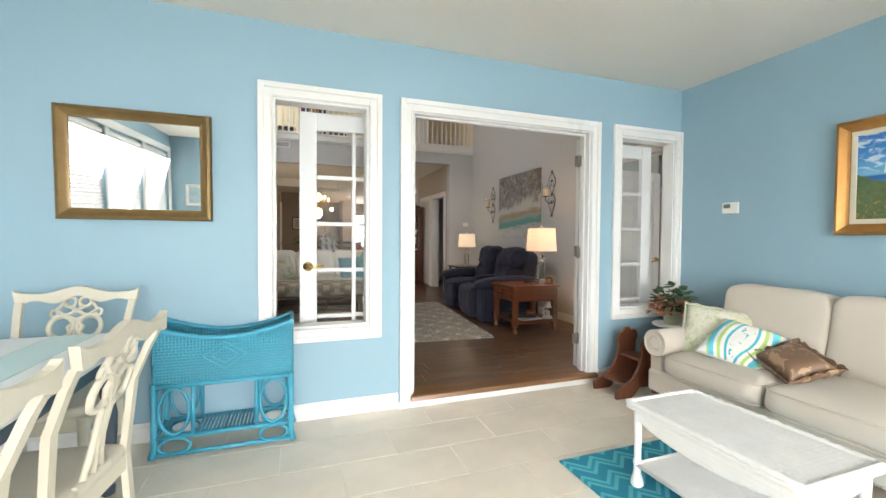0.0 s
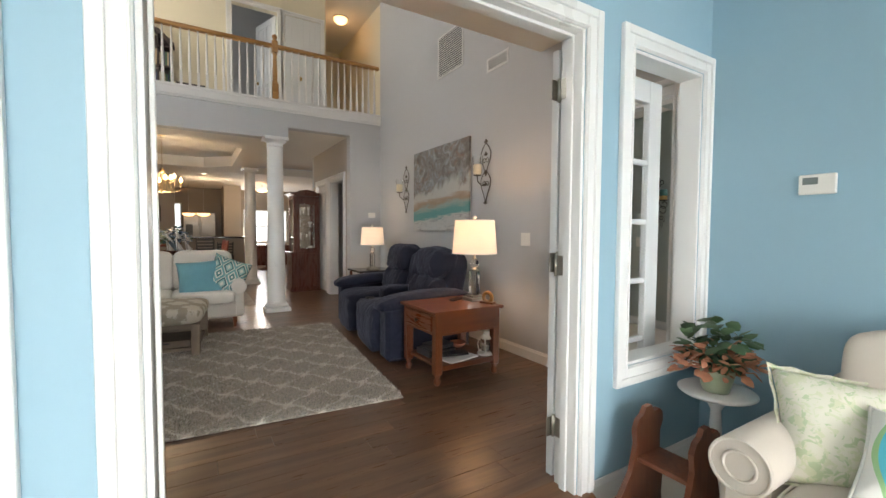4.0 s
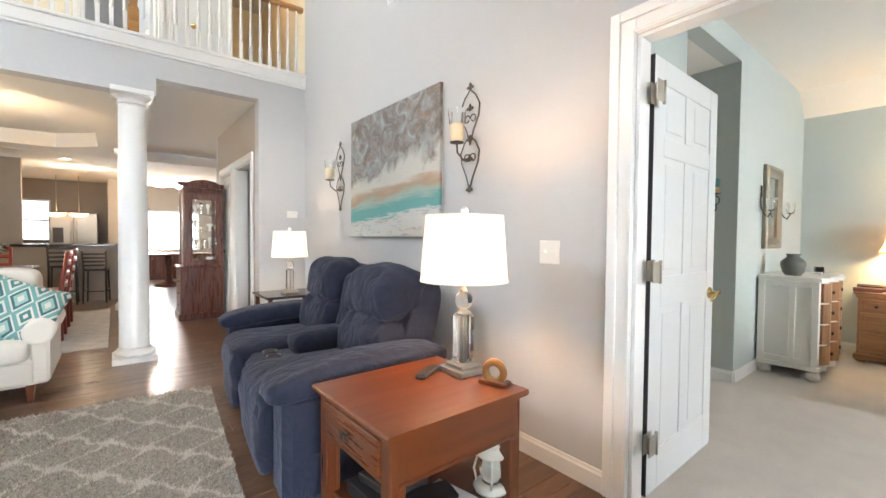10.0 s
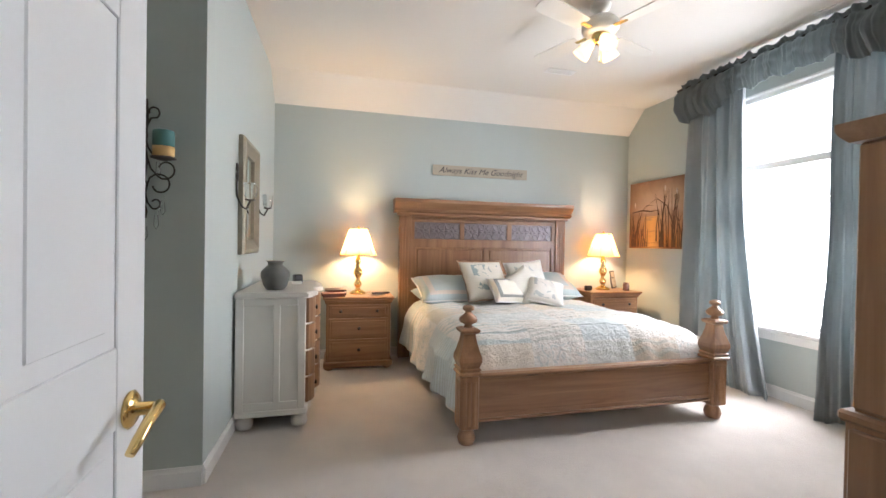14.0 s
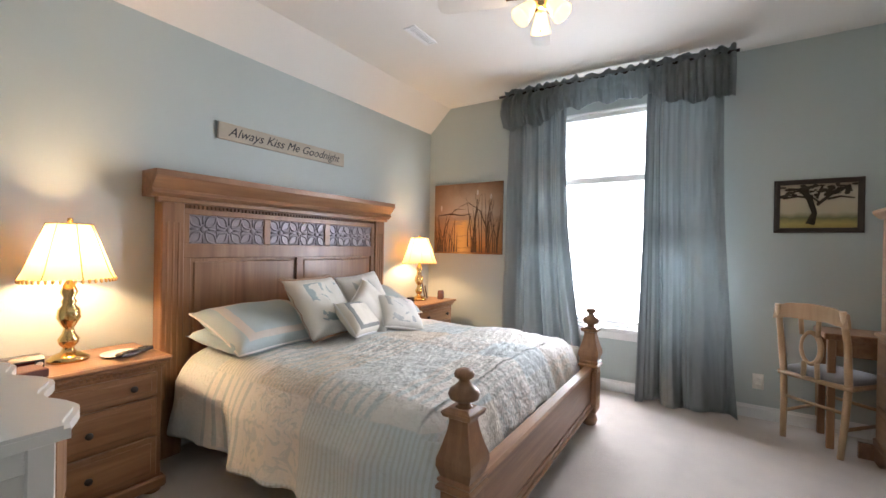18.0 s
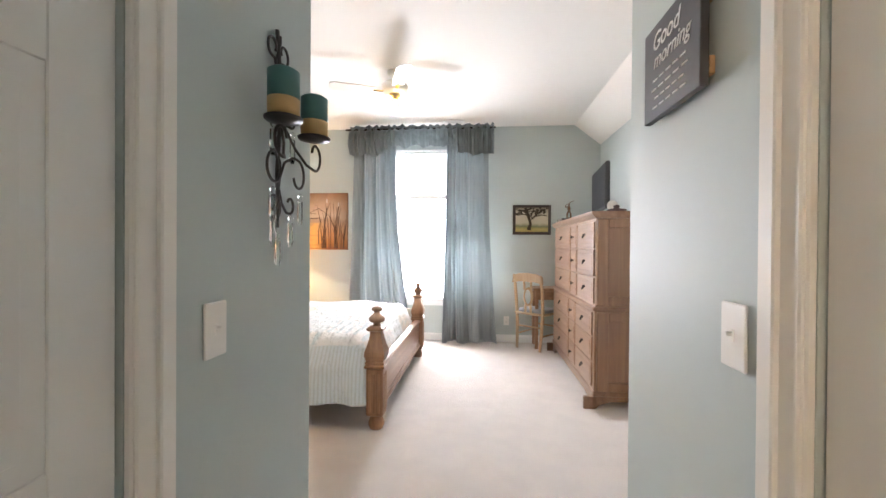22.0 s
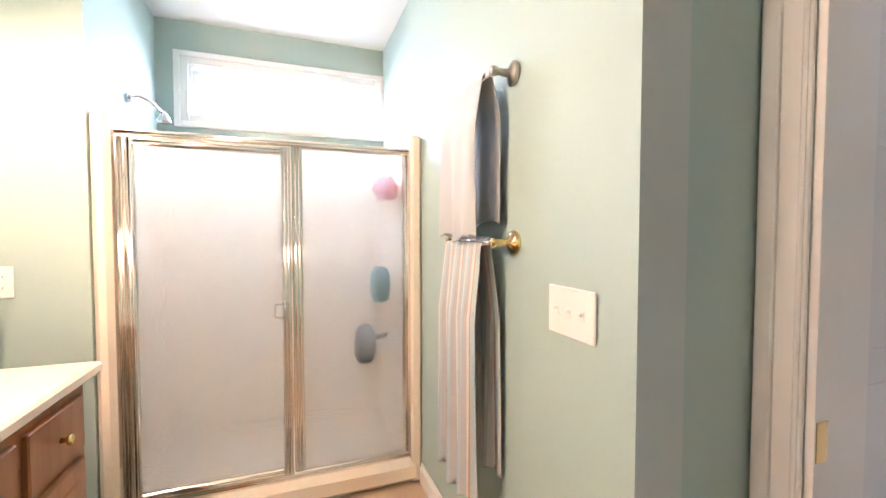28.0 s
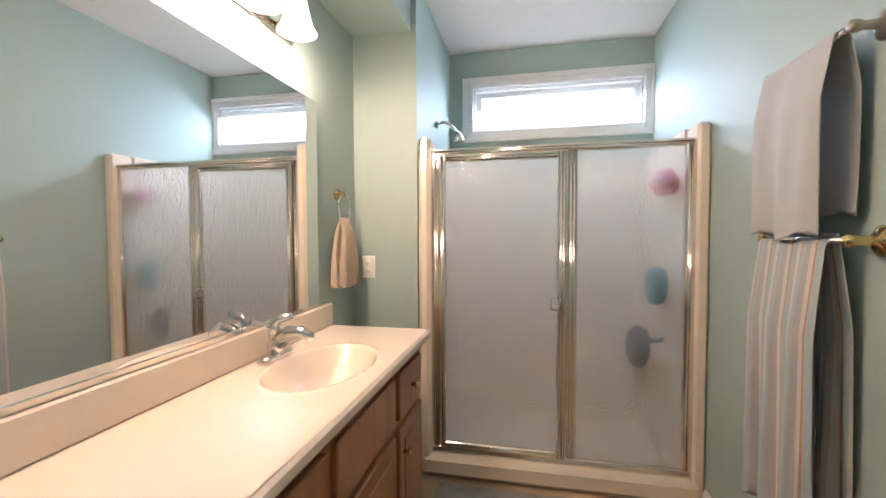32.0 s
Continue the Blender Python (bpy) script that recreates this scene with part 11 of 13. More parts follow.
def wicker(name, col, scale=62.0, deep=0.5):
    """Woven cane: two crossed waves, painted."""
    m, nd, lk, bs = node_mat(name)
    v = coords(nd, lk)
    hs = []
    for d in ("X", "Y", "Z"):
        w = nd.new("ShaderNodeTexWave")
        w.bands_direction = d
        w.inputs["Scale"].default_value = scale / 6.28
        w.inputs["Distortion"].default_value = 0.6
        w.inputs["Detail Scale"].default_value = 3.0
        lk.new(v, w.inputs["Vector"])
        hs.append(w.outputs["Fac"])
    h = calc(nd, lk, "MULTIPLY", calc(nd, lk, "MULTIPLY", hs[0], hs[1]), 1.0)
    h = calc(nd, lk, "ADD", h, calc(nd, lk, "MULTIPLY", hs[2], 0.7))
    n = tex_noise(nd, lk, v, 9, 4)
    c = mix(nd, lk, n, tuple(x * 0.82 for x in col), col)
    # low parts of the weave tinted darker: shade between strands put into the colour
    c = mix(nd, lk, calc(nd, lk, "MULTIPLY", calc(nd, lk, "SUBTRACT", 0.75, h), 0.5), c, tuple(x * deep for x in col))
    lk.new(c, bs.inputs["Base Color"])
    bs.inputs["Roughness"].default_value = 0.45
    bump(nd, lk, bs, h, 0.7 if deep < 0.7 else 0.3, 0.006)
    return m


M_WICKW = wicker("white_painted_wicker", (0.95, 0.94, 0.92), 95, 0.9)
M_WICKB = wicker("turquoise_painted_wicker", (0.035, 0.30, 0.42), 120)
M_CANEB = plain("turquoise_painted_cane", (0.035, 0.31, 0.44), 0.35, 0, 0.12, 14, 50, 0.1)
M_CANEW = plain("white_painted_cane", (0.87, 0.86, 0.84), 0.4, 0, 0.05, 14, 50, 0.1)
M_TURN = wood("walnut_sofa_leg", (0.07, 0.035, 0.02), (0.15, 0.08, 0.045), 0.35, 2)
M_BRASSNAIL = plain("aged_nailhead", (0.42, 0.38, 0.32), 0.35, 1.0)

# sofa along the wall
sf = thing("sofa", pose(0, 0, 0), "beige linen three-seat sofa with nailhead trim against the blue wall", "sofa")
SY0, SY1 = -0.05, 2.66
mb = MB()
mb.box(3.07, SY0 + 0.12, 0.03, 3.93, SY1 - 0.02, 0.19, 0.02)
part("base", mb, M_LINEN, sf)
mb = MB()
mb.box(3.70, SY0 + 0.1, 0.18, 3.94, SY1 - 0.1, 0.62, 0.05)
part("back_frame", mb, M_LINEN, sf)
YS = [2.49, 1.84, 1.195, 0.55, 0.0]
for a, b in zip(YS, YS[1:]):
    c, hw = (a + b) / 2, (a - b) / 2
    part("seat_cushion", puff((3.40, c, 0.265), (0.375, hw + 0.004, 0.092), 0.22, 0.5, 0.025, a), M_LINEN, sf)
    mb = MB()
    for zz in (0.205, 0.325):
        pts = []
        for i in range(48):
            t = 2 * math.pi * i / 48
            cx, cy = math.copysign(abs(math.cos(t)) ** 0.22, math.cos(t)), math.copysign(abs(math.sin(t)) ** 0.22, math.sin(t))
            pts.append((3.40 + 0.368 * cx, c + (hw - 0.004) * cy, zz))
        mb.tube(pts, 0.005, 6, True)
    part("piping", mb, M_LINEN, sf)
    part("back_cushion", puff((0, 0, 0), (0.118, hw + 0.004, 0.25), 0.2, 0.36, 0.03, b, 44, 26), M_LINEN, sf, "", pose(3.735, c, 0.565, 0, 9, 0))
for y, sg in ((SY1, 1), (SY0, -1)):
    mb = MB()
    mb.box(3.10, min(y, y - sg * 0.15), 0.08, 3.92, max(y, y - sg * 0.15), 0.40, 0.03)
    ar = part("arm", mb, M_LINEN, sf, "rolled arm")
    mb = MB()
    mb.cyl((3.085, y - sg * 0.075, 0.385), (3.90, y - sg * 0.075, 0.385), 0.098, n=28)
    for r in (0.05, 0.092):
        mb.tube([(3.083, y - sg * 0.075 + r * math.cos(t), 0.385 + r * math.sin(t)) for t in [6.283 * i / 28 for i in range(28)]], 0.006, 6, True)
    part("arm_roll", mb, M_LINEN, ar)
for y in (SY1 - 0.10, SY0 + 0.10):
    for x in (3.14, 3.87):
        mb = MB()
        mb.lathe([(0.018, ZS + 0.002), (0.022, ZS + 0.02), (0.036, 0.06), (0.038, 0.08)], (x, y, 0), 4, True, False)
        part("leg", mb, M_TURN, sf, "dark tapered wooden leg")
mb = MB()
for i in range(88):
    mb.ell((3.068, SY0 + 0.16 + i * 0.0273, 0.045), (0.004, 0.006, 0.006), 8, 5)
tagged(part("nailhead_trim", mb, M_BRASSNAIL, sf, "row of small nailheads"), kind="stuff")


def print_mat(name, base, cols, scale, kind):
    """Printed cushion cloth: kind is 'blot' or 'stripe'."""
    m, nd, lk, bs = node_mat(name)
    v = coords(nd, lk)
    c = None
    for i, col in enumerate(cols):
        if kind == "stripe":
            w = nd.new("ShaderNodeTexWave")
            w.bands_direction = "X"
            w.inputs["Scale"].default_value = scale * (1 + 0.37 * i) / 6.28
            w.inputs["Distortion"].default_value = 1.5
            w.inputs["Phase Offset"].default_value = i * 1.9
            lk.new(v, w.inputs["Vector"])
            f = w.outputs["Fac"]
            th = 0.72
        else:
            f = tex_noise(nd, lk, v, scale * (1 + 0.3 * i), 3, 0.5, 1.2)
            th = 0.56
        cr = ramp(nd, [(th - 0.02, (0, 0, 0)), (th + 0.02, (1, 1, 1))])
        lk.new(f, cr.inputs["Fac"])
        c = mix(nd, lk, cr.outputs["Color"], base if c is None else c, col)
    wv = tex_noise(nd, lk, v, 380, 2)
    lk.new(c, bs.inputs["Base Color"])
    bs.inputs["Roughness"].default_value = 0.85
    bump(nd, lk, bs, wv, 0.25, 0.002)
    return m


P_FLORAL = print_mat("cream_green_floral", (0.68, 0.66, 0.55), [(0.46, 0.54, 0.34), (0.60, 0.62, 0.44)], 22, "blot")


def beach_mat():
    """White cloth with curved turquoise and lime bands towards two edges."""
    m, nd, lk, bs = node_mat("white_turquoise_stripe")
    tc, sp = nd.new("ShaderNodeTexCoord"), nd.new("ShaderNodeSeparateXYZ")
    lk.new(tc.outputs["Object"], sp.inputs[0])
    sq = calc(nd, lk, "MULTIPLY", calc(nd, lk, "MULTIPLY", sp.outputs[1], sp.outputs[1]), 1.6)
    s = calc(nd, lk, "ADD", calc(nd, lk, "ABSOLUTE", calc(nd, lk, "ADD", sp.outputs[0], 0.015)), sq)
    cr = ramp(nd, [(0.0, (0.80, 0.80, 0.76)), (0.062, (0.06, 0.46, 0.60)), (0.078, (0.80, 0.80, 0.76)), (0.100, (0.45, 0.62, 0.20)), (0.118, (0.80, 0.80, 0.76)), (0.140, (0.10, 0.55, 0.68)), (0.168, (0.36, 0.60, 0.30)), (0.180, (0.80, 0.80, 0.76))])
    cr.color_ramp.interpolation = "CONSTANT"
    lk.new(s, cr.inputs["Fac"])
    blot = ramp(nd, [(0.60, (0, 0, 0)), (0.63, (1, 1, 1))])
    lk.new(tex_noise(nd, lk, tc.outputs["Object"], 26, 3), blot.inputs["Fac"])
    mid = calc(nd, lk, "LESS_THAN", s, 0.05)
    c = mix(nd, lk, calc(nd, lk, "MULTIPLY", mid, blot.outputs["Color"]), cr.outputs["Color"], (0.10, 0.45, 0.58))
    lk.new(c, bs.inputs["Base Color"])
    bs.inputs["Roughness"].default_value = 0.85
    bump(nd, lk, bs, tex_noise(nd, lk, tc.outputs["Object"], 380, 2), 0.25, 0.002)
    return m


P_BEACH = beach_mat()
P_SATIN = print_mat("brown_gold_brocade", (0.17, 0.10, 0.06), [(0.33, 0.22, 0.13)], 13, "blot")
P_SATIN.node_tree.nodes["Principled BSDF"].inputs["Roughness"].default_value = 0.4
P_GOLD = plain("bronze_gold_satin", (0.42, 0.25, 0.09), 0.32, 0.3, 0.15, 8, 60, 0.15)


def ruched():
    """Cream and brown bands beside a bronze end."""
    m, nd, lk, bs = node_mat("ruched_stripe_and_bronze")
    tc, sp = nd.new("ShaderNodeTexCoord"), nd.new("ShaderNodeSeparateXYZ")
    lk.new(tc.outputs["Object"], sp.inputs[0])
    wob = calc(nd, lk, "MULTIPLY", tex_noise(nd, lk, tc.outputs["Object"], 9, 3), 0.05)
    f = calc(nd, lk, "PINGPONG", calc(nd, lk, "ADD", calc(nd, lk, "ADD", sp.outputs[1], 4.0), wob), 0.014)
    st = mix(nd, lk, calc(nd, lk, "GREATER_THAN", f, 0.0095), (0.60, 0.52, 0.40), (0.14, 0.08, 0.05))
    c = mix(nd, lk, calc(nd, lk, "LESS_THAN", sp.outputs[0], -0.03), st, (0.40, 0.24, 0.09))
    c = mix(nd, lk, calc(nd, lk, "GREATER_THAN", sp.outputs[0], 0.15), c, (0.24, 0.14, 0.07))
    lk.new(c, bs.inputs["Base Color"])
    bs.inputs["Roughness"].default_value = 0.38
    bump(nd, lk, bs, tex_noise(nd, lk, tc.outputs["Object"], 30, 3), 0.4, 0.008)
    return m


P_RUCHED = ruched()


def cush(x, y, z, tilt, turn, roll, w, h, t, material, label, pipe=None, fl=0.0):
    pillow("throw_pillow", pose(x, y, z, 0, tilt, turn) @ pose(0, 0, 0, 0, 0, roll), w, h, t, material, label, pipe, fl, category="pillow")


cush(3.47, 2.40, 0.47, -48, 38, 84, 0.44, 0.42, 0.15, P_FLORAL, "cream throw pillow with a green floral print on the sofa arm", P_FLORAL, 0.02)
cush(3.37, 2.17, 0.45, -34, 30, 70, 0.38, 0.37, 0.14, P_BEACH, "white throw pillow with turquoise and green stripes", M_WHITEPIPE)
cush(3.36, 1.86, 0.425, -24, 18, 50, 0.28, 0.26, 0.12, P_SATIN, "brown satin throw pillow with a ruffled edge", P_SATIN, 0.04)
cush(3.42, 1.00, 0.445, -52, 8, 122, 0.33, 0.27, 0.14, P_RUCHED, "gathered striped throw pillow with a bronze satin end", P_GOLD)
cush(3.37, 0.72, 0.44, -42, 8, 60, 0.36, 0.36, 0.15, P_BEACH, "white throw pillow with turquoise stripes further along the sofa", M_WHITEPIPE)

# wicker coffee table
ct = thing("coffee_table", pose(0, 0, 0), "white painted wicker coffee table with a lower shelf", "coffee table")
CX0, CX1, CY0, CY1 = 2.17, 2.59, 1.14, 1.88


def ctop(u, v):
    x, y = CX0 + (CX1 - CX0) * u, CY0 + (CY1 - CY0) * v
    e = max(abs(u * 2 - 1), 0)
    return (x, y, 0.345 - 0.006 * (e ** 8 + abs(v * 2 - 1) ** 8) + 0.002 * math.sin(u * 75) * math.sin(v * 190))


mb = MB()
mb.sheet(ctop, 72, 150, (0, 0, -0.022))
part("tabletop", mb, M_WICKW, ct, "woven wicker top")
mb = MB()
for k, (r, dz) in enumerate(((0.014, 0.0), (0.010, -0.02))):
    rim = []
    for i in range(120):
        a = i / 120 * 4
        s, f = int(a), a - int(a)
        x, y = [(-1 + 2 * f, -1), (1, -1 + 2 * f), (1 - 2 * f, 1), (-1, 1 - 2 * f)][s]
        rim.append(((CX0 + CX1) / 2 + x * ((CX1 - CX0) / 2 + 0.004), (CY0 + CY1) / 2 + y * ((CY1 - CY0) / 2 + 0.004), 0.337 + dz + 0.003 * math.sin(i * 3.3)))
    mb.tube(rim, [r * (1 + 0.15 * math.sin(i * 2.6)) for i in range(120)], 8, True)
part("braided_rim", mb, M_CANEW, ct, "braided edge")
for ax, a, u0, u1 in ((0, CX0 + 0.008, CY0, CY1), (0, CX1 - 0.012, CY0, CY1), (1, CY0 + 0.008, CX0, CX1), (1, CY1 - 0.012, CX0, CX1)):
    def skirt(u, v, ax=ax, a=a, u0=u0, u1=u1):
        s = u0 + 0.03 + (u1 - u0 - 0.06) * u
        drop = 0.095 if ax == 0 else 0.07
        z = 0.33 - v * (drop * (0.35 + 0.65 * math.sin(math.pi * u) ** 0.6) + 0.02)
        d = 0.0022 * math.sin(u * (u1 - u0) * 420) * math.sin(v * 24)
        return (a + d, s, z) if ax == 0 else (s, a + d, z)
    mb = MB()
    mb.sheet(skirt, 110 if ax == 0 else 50, 12, (0.006, 0, 0) if ax == 0 else (0, 0.006, 0))
    part("apron", mb, M_WICKW, ct, "curved woven apron")
for x in (CX0 + 0.025, CX1 - 0.025):
    for y in (CY0 + 0.03, CY1 - 0.03):
        mb = MB()
        mb.lathe([(0.024, ZS + 0.014), (0.030, ZS + 0.022), (0.026, ZS + 0.05), (0.018, ZS + 0.08), (0.016, 0.03), (0.021, 0.05), (0.016, 0.07), (0.017, 0.20), (0.021, 0.30), (0.021, 0.33)], (x, y, 0), 16)
        part("leg", mb, M_CANEW, ct)
mb = MB()
mb.box(CX0 + 0.02, CY0 + 0.03, 0.035, CX1 - 0.02, CY1 - 0.03, 0.045, 0.004)
for y in (CY0 + 0.03, CY1 - 0.03):
    mb.cyl((CX0 + 0.02, y, 0.04), (CX1 - 0.02, y, 0.04), 0.011, n=10)
for x in (CX0 + 0.02, CX1 - 0.02):
    mb.cyl((x, CY0 + 0.03, 0.04), (x, CY1 - 0.03, 0.04), 0.011, n=10)
part("shelf", mb, M_WICKW, ct, "woven lower shelf")


def chevron():
    m, nd, lk, bs = node_mat("turquoise_chevron_pile")
    tc, sp = nd.new("ShaderNodeTexCoord"), nd.new("ShaderNodeSeparateXYZ")
    lk.new(tc.outputs["Object"], sp.inputs[0])
    wob = calc(nd, lk, "MULTIPLY", tex_noise(nd, lk, tc.outputs["Object"], 120, 2), 0.012)
    zig = calc(nd, lk, "PINGPONG", calc(nd, lk, "ADD", sp.outputs[0], 40.0), 0.085)
    s = calc(nd, lk, "ADD", calc(nd, lk, "ADD", sp.outputs[1], 40.0), calc(nd, lk, "ADD", calc(nd, lk, "MULTIPLY", zig, 1.0), wob))
    f = calc(nd, lk, "PINGPONG", s, 0.072)
    cr = ramp(nd, [(0.030, (0.006, 0.27, 0.42)), (0.036, (0.13, 0.60, 0.68)), (0.058, (0.11, 0.57, 0.66)), (0.062, (0.008, 0.34, 0.50))])
    cr.color_ramp.interpolation = "LINEAR"
    lk.new(f, cr.inputs["Fac"])
    # the ramp reads metres, so widen it
    for e in cr.color_ramp.elements:
        e.position = min(1.0, e.position * 12)
    lk.new(calc(nd, lk, "MULTIPLY", f, 12.0), cr.inputs["Fac"])
    fz = tex_noise(nd, lk, tc.outputs["Object"], 300, 2)
    c = mix(nd, lk, calc(nd, lk, "MULTIPLY", fz, 0.35), cr.outputs["Color"], (0.01, 0.22, 0.32))
    lk.new(c, bs.inputs["Base Color"])
    bs.inputs["Roughness"].default_value = 0.95
    bump(nd, lk, bs, fz, 0.8, 0.01)
    return m


mb = MB()
mb.box(1.97, 0.15, ZS + 0.001, 3.02, 2.17, ZS + 0.013, 0.004)
solid("area_rug", mb, chevron(), "turquoise chevron rug on the beige tiles", "rug")

# bear-shaped wooden bench
M_REDWOOD = wood("red_brown_stained_pine", (0.10, 0.030, 0.014), (0.22, 0.075, 0.035), 0.35, 2, 0.2)
bb = thing("bear_bench", pose(3.18, 2.90, ZS), "red-brown wooden step bench with bear-shaped sides", "bench")
bear = [(-0.27, 0.0), (-0.28, 0.06), (-0.20, 0.10), (-0.13, 0.13), (-0.06, 0.22), (-0.03, 0.33), (-0.04, 0.40), (-0.02, 0.44), (0.01, 0.455), (0.03, 0.485), (0.07, 0.488), (0.09, 0.455), (0.13, 0.46), (0.155, 0.44), (0.16, 0.40),
        (0.14, 0.36), (0.14, 0.28), (0.17, 0.18), (0.16, 0.06), (0.17, 0.0), (0.10, 0.0), (0.06, 0.07), (-0.05, 0.07), (-0.12, 0.0)]
for y in (-0.14, 0.10):
    mb = MB()
    mb.prism(bear, 1, y, y + 0.022)
    part("side_panel", mb, M_REDWOOD, bb, "bear-shaped cut-out side")
for x0, x1, z in ((-0.20, -0.03, 0.09), (-0.03, 0.14, 0.26)):
    mb = MB()
    mb.box(x0, -0.118, z, x1, 0.10, z + 0.02, 0.004)
    part("step", mb, M_REDWOOD, bb)

# corner table with flowers
rt = thing("side_table", pose(3.66, 2.93, ZS), "small round white side table in the sunroom corner", "side table")
mb = MB()
mb.lathe([(0.0, 0.482), (0.155, 0.482), (0.165, 0.49), (0.165, 0.498), (0.155, 0.504), (0, 0.504)], n=32)
part("tabletop", mb, M_CANEW, rt)
mb = MB()
mb.lathe([(0.12, 0.002), (0.12, 0.02), (0.04, 0.05), (0.025, 0.1), (0.03, 0.25), (0.022, 0.4), (0.06, 0.482)], n=20)
part("pedestal", mb, M_CANEW, rt)
fp = thing("flower_pot", pose(3.63, 2.92, ZS + 0.504), "pale green pot of rust and green silk leaves", "plant")
mb = MB()
mb.lathe([(0.0, 0.001), (0.055, 0.001), (0.06, 0.02), (0.075, 0.08), (0.082, 0.11), (0.074, 0.112), (0.066, 0.09), (0.0, 0.088)], n=28)
part("pot", mb, plain("pale_green_glaze", (0.42, 0.48, 0.32), 0.3, 0, 0.12, 12), fp)
rg = random.Random(5)


def leaves(parent, name, material, n, spread, z0, z1, size, seed, curl=0.3):
    """Many small folded leaves round a stem point, as one crown."""
    rg = random.Random(seed)
    mb = MB()
    for i in range(n):
        a, k = rg.uniform(0, 6.283), rg.random() ** 0.6
        c = Vector((spread * k * math.cos(a), spread * k * math.sin(a), z0 + (z1 - z0) * rg.random() * (1 - 0.4 * k)))
        s = size * rg.uniform(0.6, 1.25)
        q = Matrix.Translation(c) @ Matrix.Rotation(a + rg.uniform(-0.7, 0.7), 4, "Z") @ Matrix.Rotation(rg.uniform(-0.8, 0.7), 4, "Y") @ Matrix.Rotation(rg.uniform(-0.6, 0.6), 4, "X")
        w = s * 0.36
        pts = [(0, 0, 0), (s * 0.35, w, -curl * s * 0.1), (s * 0.35, 0, s * 0.06), (s * 0.35, -w, -curl * s * 0.1), (s * 0.75, w * 0.7, -curl * s * 0.3), (s * 0.75, 0, -curl * s * 0.15), (s * 0.75, -w * 0.7, -curl * s * 0.3), (s, 0, -curl * s * 0.5)]
        mb.add([tuple(q @ Vector(p)) for p in pts], [(0, 1, 2), (0, 2, 3), (1, 4, 5, 2), (2, 5, 6, 3), (4, 7, 5), (5, 7, 6)], True)
    return tagged(part(name, mb, material, parent), kind="stuff")


M_RUST = plain("rust_silk_petal", (0.55, 0.24, 0.14), 0.7, 0, 0.4, 14)
M_FOLI = plain("green_silk_leaf", (0.05, 0.10, 0.04), 0.5, 0, 0.45, 14)
leaves(fp, "foliage", M_FOLI, 110, 0.11, 0.13, 0.36, 0.075, 4)
leaves(fp, "blossom", M_RUST, 170, 0.16, 0.10, 0.25, 0.06, 8)

# blue wicker planter stand
ps = thing("planter_stand", pose(0, 0, 0), "turquoise painted wicker planter stand against the blue wall", "plant stand")
PX0, PX1, PY0, PY1 = -0.10, 0.60, 2.87, 3.13


def rimz(u):
    return 0.565 + 0.075 * abs(u * 2 - 1) ** 1.8


for y in (PY0, PY1):
    def side(u, v, y=y):
        z = 0.335 + (rimz(u) - 0.335) * v
        return (PX0 + (PX1 - PX0) * u, y + 0.0025 * math.sin(u * 190) * math.sin(v * 40) + (0.012 if y < 3 else -0.012) * (1 - v), z)
    mb = MB()
    mb.sheet(side, 120, 26, (0, 0.008, 0))
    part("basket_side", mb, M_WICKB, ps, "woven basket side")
    mb = MB()
    mb.tube([(PX0 + (PX1 - PX0) * i / 40, y + 0.004, rimz(i / 40) + 0.006) for i in range(41)], [0.014 * (1 + 0.12 * math.sin(i * 2.4)) for i in range(41)], 8)
    part("rim", mb, M_CANEB, ps)
for x in (PX0, PX1):
    def endp(u, v, x=x):
        return (x + 0.0025 * math.sin(u * 80) * math.sin(v * 40), PY0 + (PY1 - PY0) * u, 0.335 + 0.30 * v)
    mb = MB()
    mb.sheet(endp, 50, 26, (0.008, 0, 0))
    part("basket_end", mb, M_WICKB, ps)
    mb = MB()
    mb.tube([(x, PY0 + (PY1 - PY0) * i / 12, 0.642) for i in range(13)], 0.013, 8)
    part("rim", mb, M_CANEB, ps)
mb = MB()
mb.box(PX0 + 0.01, PY0 + 0.02, 0.33, PX1 - 0.01, PY1 - 0.02, 0.345, 0.003)
part("basket_floor", mb, M_WICKB, ps)
mb = MB()
for k in (0.045, 0.075):
    mb.tube([(0.25 - k * 1.5, PY0 - 0.003, 0.475), (0.25, PY0 - 0.003, 0.475 + k), (0.25 + k * 1.5, PY0 - 0.003, 0.475), (0.25, PY0 - 0.003, 0.475 - k)], 0.0035, 6, True)
part("diamond_motif", mb, M_CANEB, ps, "raised diamond motif")
for x in (PX0 + 0.005, PX1 - 0.005):
    for y in (PY0 + 0.008, PY1 - 0.008):
        mb = MB()
        mb.tube([(x, y, 0.34), (x, y, 0.1), (x, y, 0.0), (x + (0.012 if x > 0.2 else -0.012), y, ZS + 0.018)], [0.016, 0.016, 0.016, 0.019], 10)
        part("leg", mb, M_CANEB, ps)
